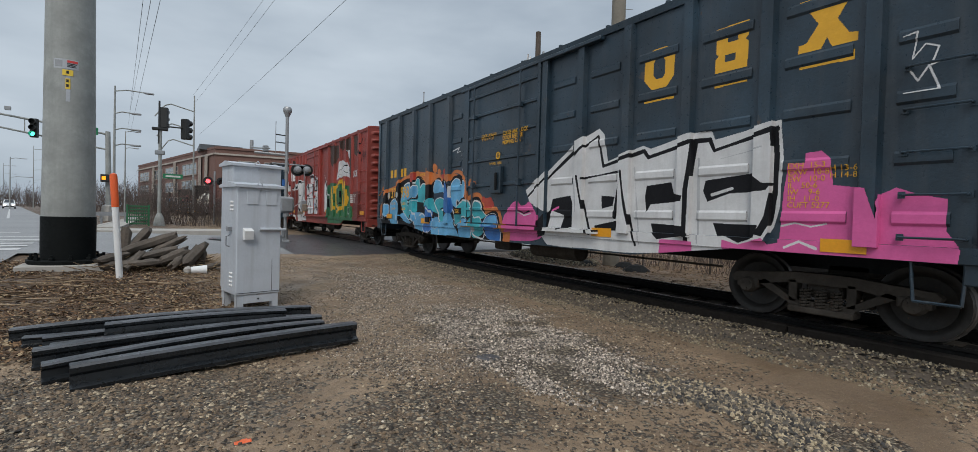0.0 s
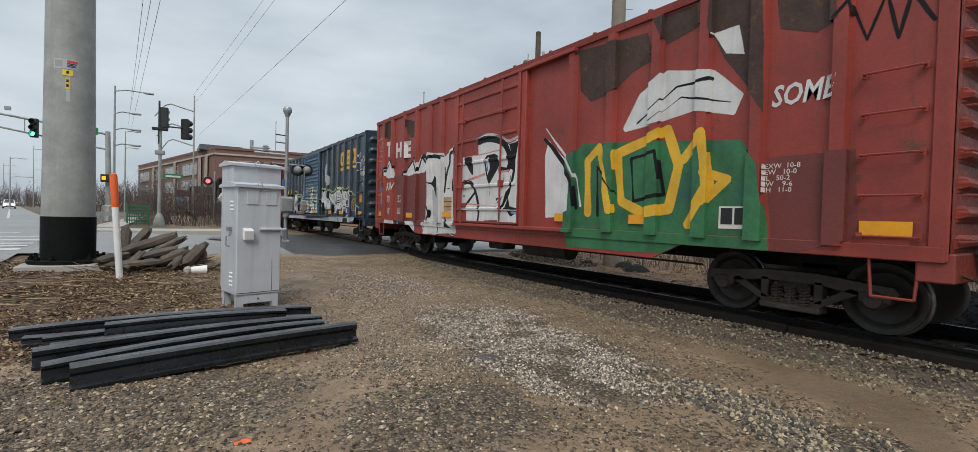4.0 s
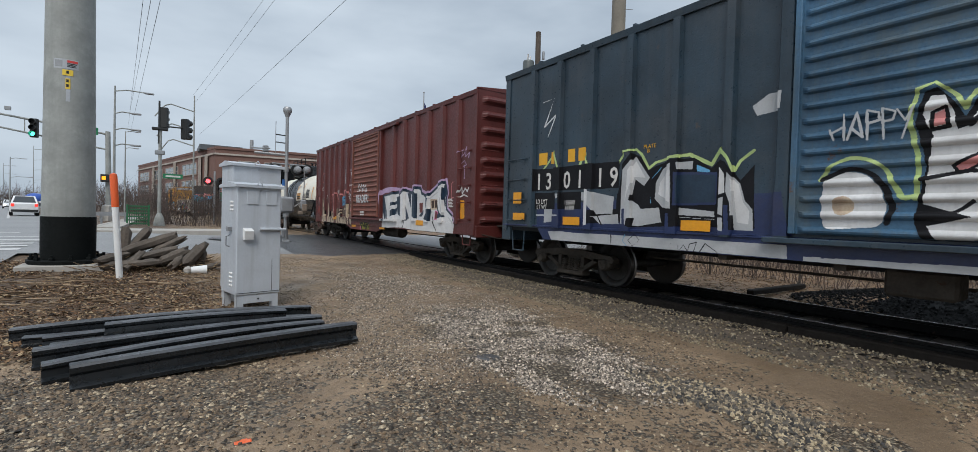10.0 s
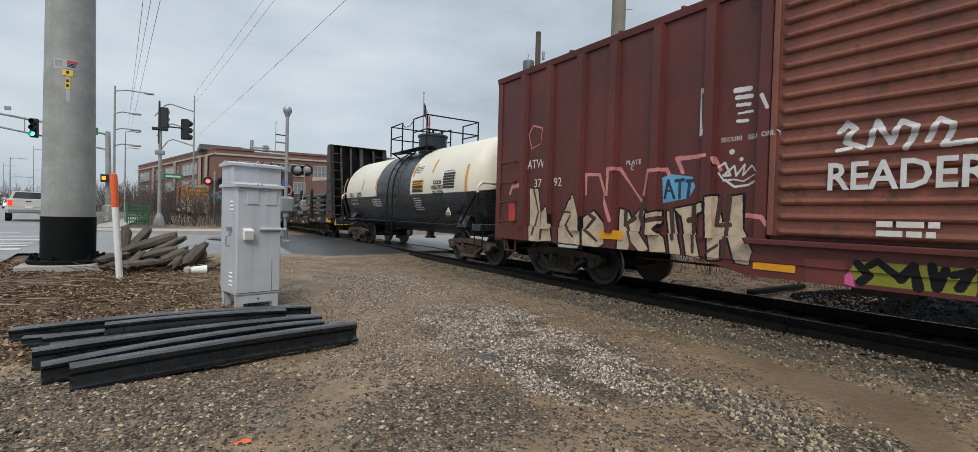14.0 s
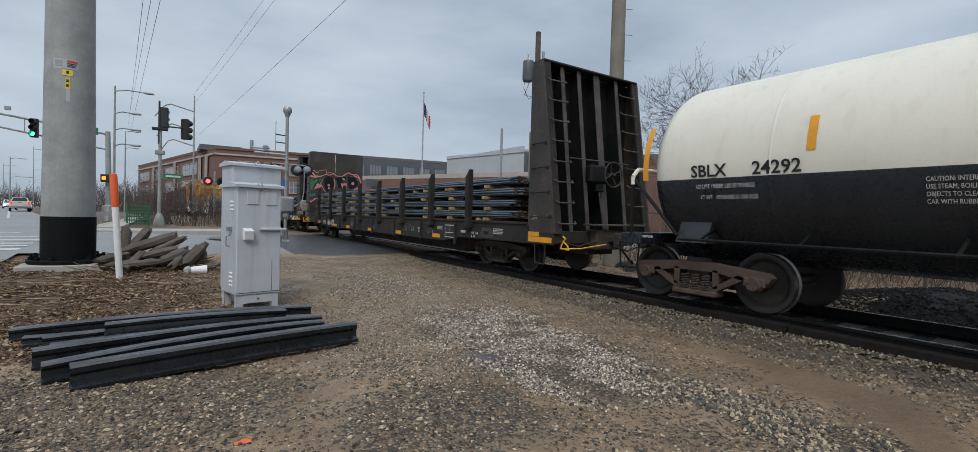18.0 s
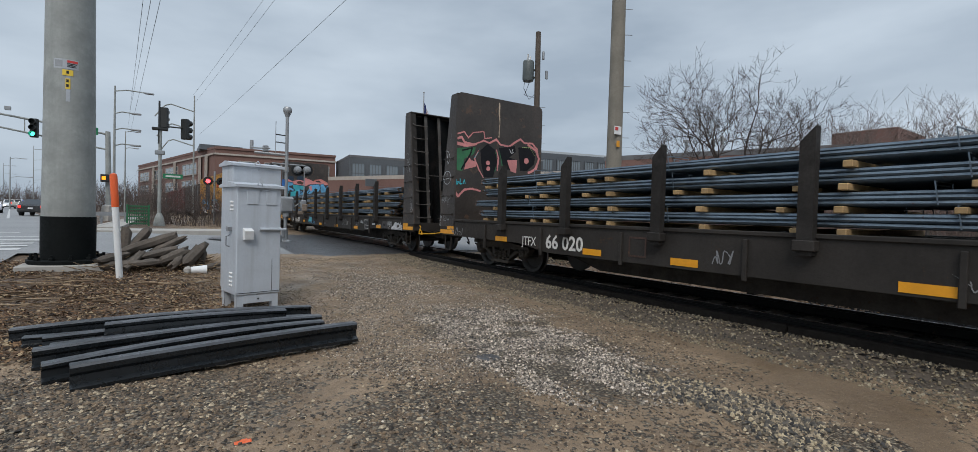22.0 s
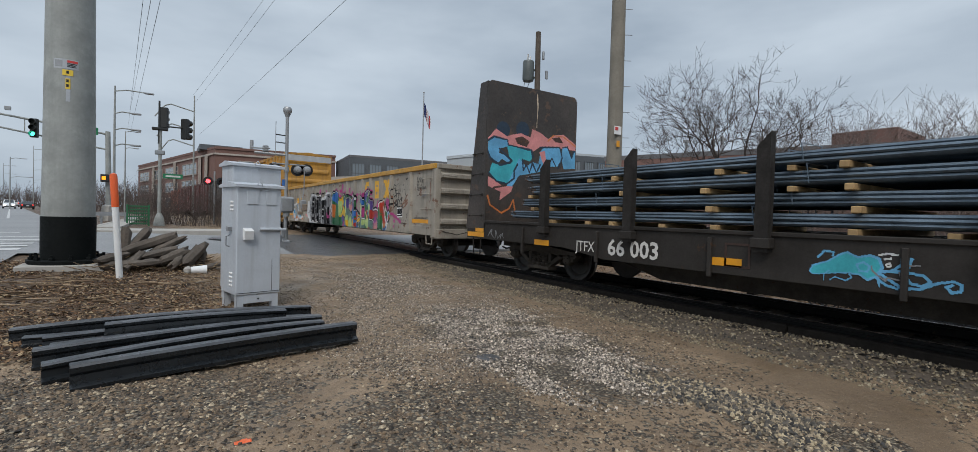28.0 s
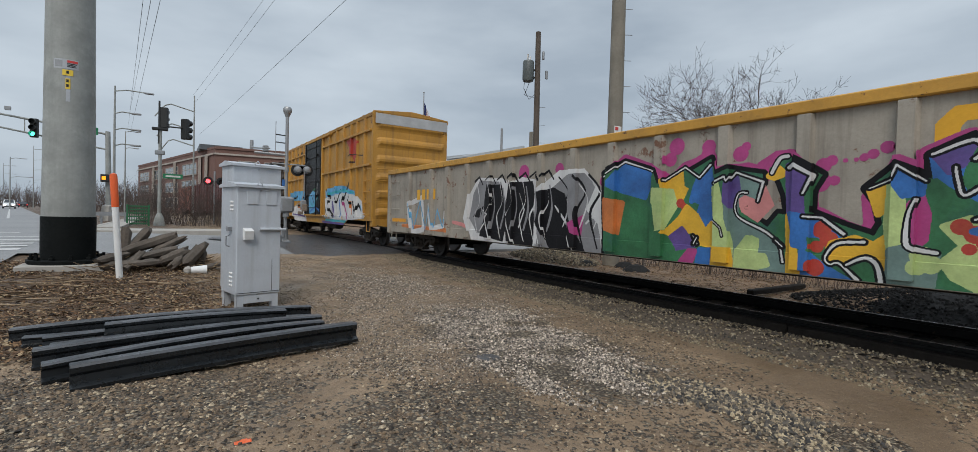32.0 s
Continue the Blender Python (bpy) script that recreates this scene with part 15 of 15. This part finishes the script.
def hull(sections):
    """Skins cross sections of (y, half width low, half width high, z low, z high)."""
    sh = Shape()
    rows = []
    for y, wl, wh, z0, z1 in sections:
        zm = z0 + (z1 - z0) * 0.55
        rows.append([(-wl * 0.94, y, z0), (-wl, y, z0 + 0.12), (-wl, y, zm), (-wh, y, z1 - 0.04), (-wh + 0.10, y, z1), (wh - 0.10, y, z1), (wh, y, z1 - 0.04), (wl, y, zm), (wl, y, z0 + 0.12), (wl * 0.94, y, z0), (-wl * 0.94, y, z0)])
    sh.grid(rows)
    sh.add(rows[0][:-1], [tuple(range(10))])
    sh.add(rows[-1][:-1], [tuple(range(10))])
    return sh


def vehicle(kind, label, paint, lit=False):
    """A car that heads to +y with its tail at y = 0, on the road at z = 0."""
    v = thing(kind, label, "car" if kind != "pickup_truck" else "pickup truck", "vehicles on the road")
    W = 0.98 if kind == "pickup_truck" else 0.92
    L = {"pickup_truck": 5.7, "sedan": 4.8, "sport_utility_car": 4.7}[kind]
    belt = {"pickup_truck": 1.22, "sedan": 0.98, "sport_utility_car": 1.12}[kind]
    top = {"pickup_truck": 1.80, "sedan": 1.45, "sport_utility_car": 1.70}[kind]
    low = 0.48 if kind == "pickup_truck" else 0.30
    body = part("body", hull([(0.0, W * 0.92, W * 0.86, low + 0.1, belt - 0.1), (0.12, W, W * 0.93, low, belt), (L * 0.5, W, W * 0.95, low, belt), (L * 0.74, W, W * 0.93, low, belt - 0.06),
                              (L - 0.35, W * 0.97, W * 0.88, low, belt - 0.20), (L, W * 0.80, W * 0.75, low + 0.12, belt - 0.36)]), paint, v, smooth=True)
    c0, c1, c2, c3 = {"pickup_truck": (2.05, 2.2, 3.3, 4.05), "sedan": (0.55, 1.25, 2.7, 3.6), "sport_utility_car": (0.10, 0.55, 2.7, 3.5)}[kind]
    hw, tw = W * 0.92, W * 0.72
    z0 = belt - 0.04
    cab = [(-hw, c0, z0), (hw, c0, z0), (hw, c3, z0), (-hw, c3, z0), (-tw, c1, top), (tw, c1, top), (tw, c2, top), (-tw, c2, top)]
    part("cabin", Shape().add(cab, [(3, 2, 1, 0), (4, 5, 6, 7), (0, 1, 5, 4), (1, 2, 6, 5), (2, 3, 7, 6), (3, 0, 4, 7)]), paint, v)

    def pane(name, quad, inset=0.1, out=0.012):
        q = [Vector(p) for p in quad]
        mid = sum(q, Vector()) / 4
        nrm = (q[1] - q[0]).cross(q[3] - q[0]).normalized()
        if nrm.dot(mid - Vector((0, (c0 + c3) / 2, z0))) < 0:
            nrm = -nrm
        q = [mid + (p - mid) * (1 - inset) + nrm * out for p in q]
        part(name, Shape().add(q, [(0, 1, 2, 3)]), CAR_GLASS, v)

    pane("rear_window", [cab[0], cab[1], cab[5], cab[4]], 0.16)
    pane("windshield", [cab[2], cab[3], cab[7], cab[6]], 0.14)
    for a, b in ((1, 2), (3, 0)):
        lo_m, hi_m = [(cab[a][i] + cab[b][i]) / 2 for i in range(3)], [(cab[a + 4][i] + cab[b + 4][i]) / 2 for i in range(3)]
        pane("side_window", [cab[a], lo_m, hi_m, cab[a + 4]], 0.14)
        pane("side_window", [lo_m, cab[b], cab[b + 4], hi_m], 0.14)
    R = 0.40 if kind == "pickup_truck" else 0.34
    for sx in (-1, 1):
        for y in (0.95 if kind != "pickup_truck" else 1.2, L - 0.95):
            wh = part("wheel", Shape().lathe([(R * 0.62, -0.11), (R * 0.95, -0.12), (R, -0.08), (R, 0.08), (R * 0.95, 0.12), (R * 0.62, 0.11)], (0, 0, 0), "x", 20), TYRE, v, smooth=True, at=pose(sx * (W - 0.10), y, R))
            part("rim", Shape().lathe([(0.0, sx * 0.07), (R * 0.3, sx * 0.085), (R * 0.62, sx * 0.10), (R * 0.64, sx * 0.07)], (0, 0, 0), "x", 14), RIM, wh)
            part("wheel_arch", Shape().lathe([(R * 1.18, sx * 0.125), (R * 0.9, sx * 0.12)], (sx * (W - 0.115), y, R + 0.03), "x", 20), TRIM, v)
        zt = belt - 0.32
        part("tail_lamp", Shape().box(sx * (W * 0.90), sx * (W * 0.68), -0.03, 0.10, zt, zt + (0.24 if kind != "pickup_truck" else 0.36), 0.02), TAIL_RED, v, "red tail lamp")
        part("head_lamp", Shape().box(sx * W * 0.78, sx * W * 0.45, L - 0.12, L + 0.015, belt - 0.48, belt - 0.36, 0.02), HEAD_LIT if lit else HEAD_OFF, v, "lit head lamp" if lit else "clear head lamp")
        part("door_mirror", Shape().box(sx * (W + 0.02), sx * (W + 0.20), c3 - 0.45, c3 - 0.33, belt + 0.02, belt + 0.18, 0.03), paint, v)
    part("rear_bumper", Shape().box(-W * 0.9, W * 0.9, -0.10, 0.08, low + 0.05, low + 0.24, 0.03), TRIM if kind != "pickup_truck" else GALV, v)
    part("front_bumper", Shape().box(-W * 0.78, W * 0.78, L - 0.10, L + 0.05, low + 0.05, low + 0.22, 0.03), TRIM, v)
    part("number_plate", Shape().box(-0.16, 0.16, -0.115, -0.10, low + 0.30, low + 0.42), WHITE, v)
    if kind == "pickup_truck":
        part("bed_floor", Shape().box(-W * 0.8, W * 0.8, 0.12, 2.0, belt + 0.0, belt + 0.015), TRIM, v)
        for sx in (-1, 1):
            part("bed_side", Shape().box(sx * W * 0.94, sx * W * 0.84, 0.06, 2.05, belt - 0.02, belt + 0.12, 0.02), paint, v)
        part("tailgate", Shape().box(-W * 0.86, W * 0.86, -0.02, 0.06, low + 0.36, belt + 0.11, 0.02), paint, v)
        part("gate_handle", Shape().box(-0.12, 0.12, -0.04, -0.02, belt - 0.08, belt - 0.02, 0.008), TRIM, v)
    return v


PAINT_WHITE = car_paint("white_car_paint", (0.72, 0.73, 0.74))
PAINT_SAND = car_paint("pale_sand_car_paint", (0.58, 0.55, 0.50))
PAINT_DARK = car_paint("dark_blue_grey_car_paint", (0.030, 0.036, 0.045))
PAINT_BLACK = car_paint("black_car_paint", (0.014, 0.015, 0.018))
BLUE_TARP = surface("blue_tarpaulin", (0.03, 0.10, 0.42), 0.5, var=0.25, scale=3.0, bump=0.4)


def lane(y):
    """Sideways place of the outbound lane."""
    u = (y - 29.5) / 4.0
    return -5.05 - 0.2 * 4.0 * (math.log1p(math.exp(u)) if u < 30 else u)


def outbound(v, t0, y0, speed, way=1):
    VEHICLES.append((v, [(float(t), y0 + speed * (t - t0), way) for t in range(33)]))


def inbound(v, marks):
    VEHICLES.append((v, [(t, y, -1) for t, y in marks]))


suv = vehicle("sport_utility_car", "white sport utility car driving off along the road", PAINT_WHITE)
outbound(suv, 9.0, 39.4, 16.0)
truck_ = vehicle("pickup_truck", "pale sand crew-cab pickup truck driving off", PAINT_SAND)
outbound(truck_, 13.2, 29.6, 11.0)
hauler = vehicle("pickup_truck", "dark pickup truck with a load in its bed", PAINT_DARK)
outbound(hauler, 8.0, 60.0, 12.0, 2)
tarp = tagged(part("tarpaulin_load", Shape().lathe([(0.95, 1.25), (1.05, 1.6), (0.95, 2.05), (0.6, 2.35), (0.0, 2.45)], (0, 1.05, 0), "z", 14), BLUE_TARP, smooth=True), "high load wrapped in a blue tarpaulin on the pickup", "tarpaulin")
outbound(tarp, 8.0, 60.0, 12.0, 2)
sedan = vehicle("sedan", "black sedan driving off along the road", PAINT_BLACK)
outbound(sedan, 22.3, 59.5, 11.0, 2)
for colour_, txt_, marks_ in ((PAINT_WHITE, "white oncoming car with lit head lamps", ((0.0, 420.0), (14.0, 190.0), (16.0, 140.0), (18.0, 103.0), (20.0, 98.0), (21.0, 88.0), (24.0, 40.0), (32.0, -70.0))),
                              (PAINT_SAND, "pale oncoming car with lit head lamps", ((0.0, 500.0), (17.0, 205.0), (20.0, 140.0), (22.3, 103.0), (24.0, 78.0), (32.0, -50.0))),
                              (PAINT_WHITE, "white oncoming car farther back with lit head lamps", ((0.0, 540.0), (20.0, 215.0), (22.3, 155.0), (24.0, 113.0), (25.5, 92.0), (32.0, -20.0)))):
    inbound(vehicle("sedan", txt_, colour_, True), marks_)
parked = vehicle("sport_utility_car", "white car waiting far down the road", PAINT_WHITE, True)
parked.matrix_basis = pose(-26.4, 131.0, 0.5, 0, 0, 191.3)


def left_lane(y):
    u = (y - 56.0) / 5.0
    return -11.0 - 0.2 * 5.0 * (math.log1p(math.exp(u)) if u < 30 else u) + 2.1 * ease(46.0, 60.0, y)


def place_on_road(y, way):
    """Pose at the length y: way 1 drives off in the near lane, 2 in the next one, -1 comes towards the yard."""
    path = left_lane if way == 2 else lane
    x = path(y) if way > 0 else lane(y) + 0.6 - 9.0 * ease(100.0, 40.0, y)
    a = math.degrees(math.atan2(-(path(y + 0.5) - path(y)), 0.5))
    return pose(x, y, street_z(x, y), 0, 0, a if way > 0 else a + 180.0)


# ---- movement ----
S_TABLE = (0.0, 4.10, 8.20, 12.30, 16.40, 20.51, 24.62, 28.73, 32.84, 36.95, 41.05, 45.14, 49.22, 53.27, 57.31, 61.33, 65.33,
           69.32, 73.30, 77.29, 81.28, 85.28, 89.31, 93.35, 97.41, 101.48, 105.56, 109.64, 113.73, 117.83, 121.94, 126.07, 130.21)


def rolled(t):
    """How far the train has rolled at t seconds."""
    i = min(31, int(t))
    u = t - i
    p1, p2 = S_TABLE[i], S_TABLE[i + 1]
    p0 = S_TABLE[i - 1] if i else 2 * p1 - p2
    p3 = S_TABLE[i + 2] if i < 31 else 2 * p2 - p1
    return 0.5 * (2 * p1 + (p2 - p0) * u + (2 * p0 - 5 * p1 + 4 * p2 - p3) * u * u + (3 * p1 - p0 - 3 * p2 + p3) * u ** 3)


def car_pose(s0, L, t):
    s = s0 - rolled(t)
    xa, ya, _ = track(s + 2.2)
    xb, yb, _ = track(s + L - 2.2)
    a = math.atan2(-(xb - xa), yb - ya)
    return Matrix.Translation((xa + 2.2 * math.sin(a), ya - 2.2 * math.cos(a), ZR)) @ pose(0, 0, 0, 0, 0, math.degrees(a))


def motions():
    for car, s0, L in CARS:
        walk(car, [(float(t), car_pose(s0, L, t)) for t in range(33)])
    for load, k in LOADS:
        walk(load, [(float(t), car_pose(CARS[k][1], CARS[k][2], t)) for t in range(33)])
    for v, rows in VEHICLES:
        walk(v, [(t, place_on_road(y, way)) for t, y, way in rows])
    turns = [k * 4 / 30 for k in range(240)] + [32.0]
    for w, y in WHEELSETS:
        if w.parent in FAR_THINGS:
            continue
        walk(w, [(t, Matrix.Translation((0, y, RW)) @ Matrix.Rotation(rolled(t) / RW, 4, "X")) for t in turns])


FAR_THINGS = [c for c, s, L in CARS if s > 164.0]
motions()
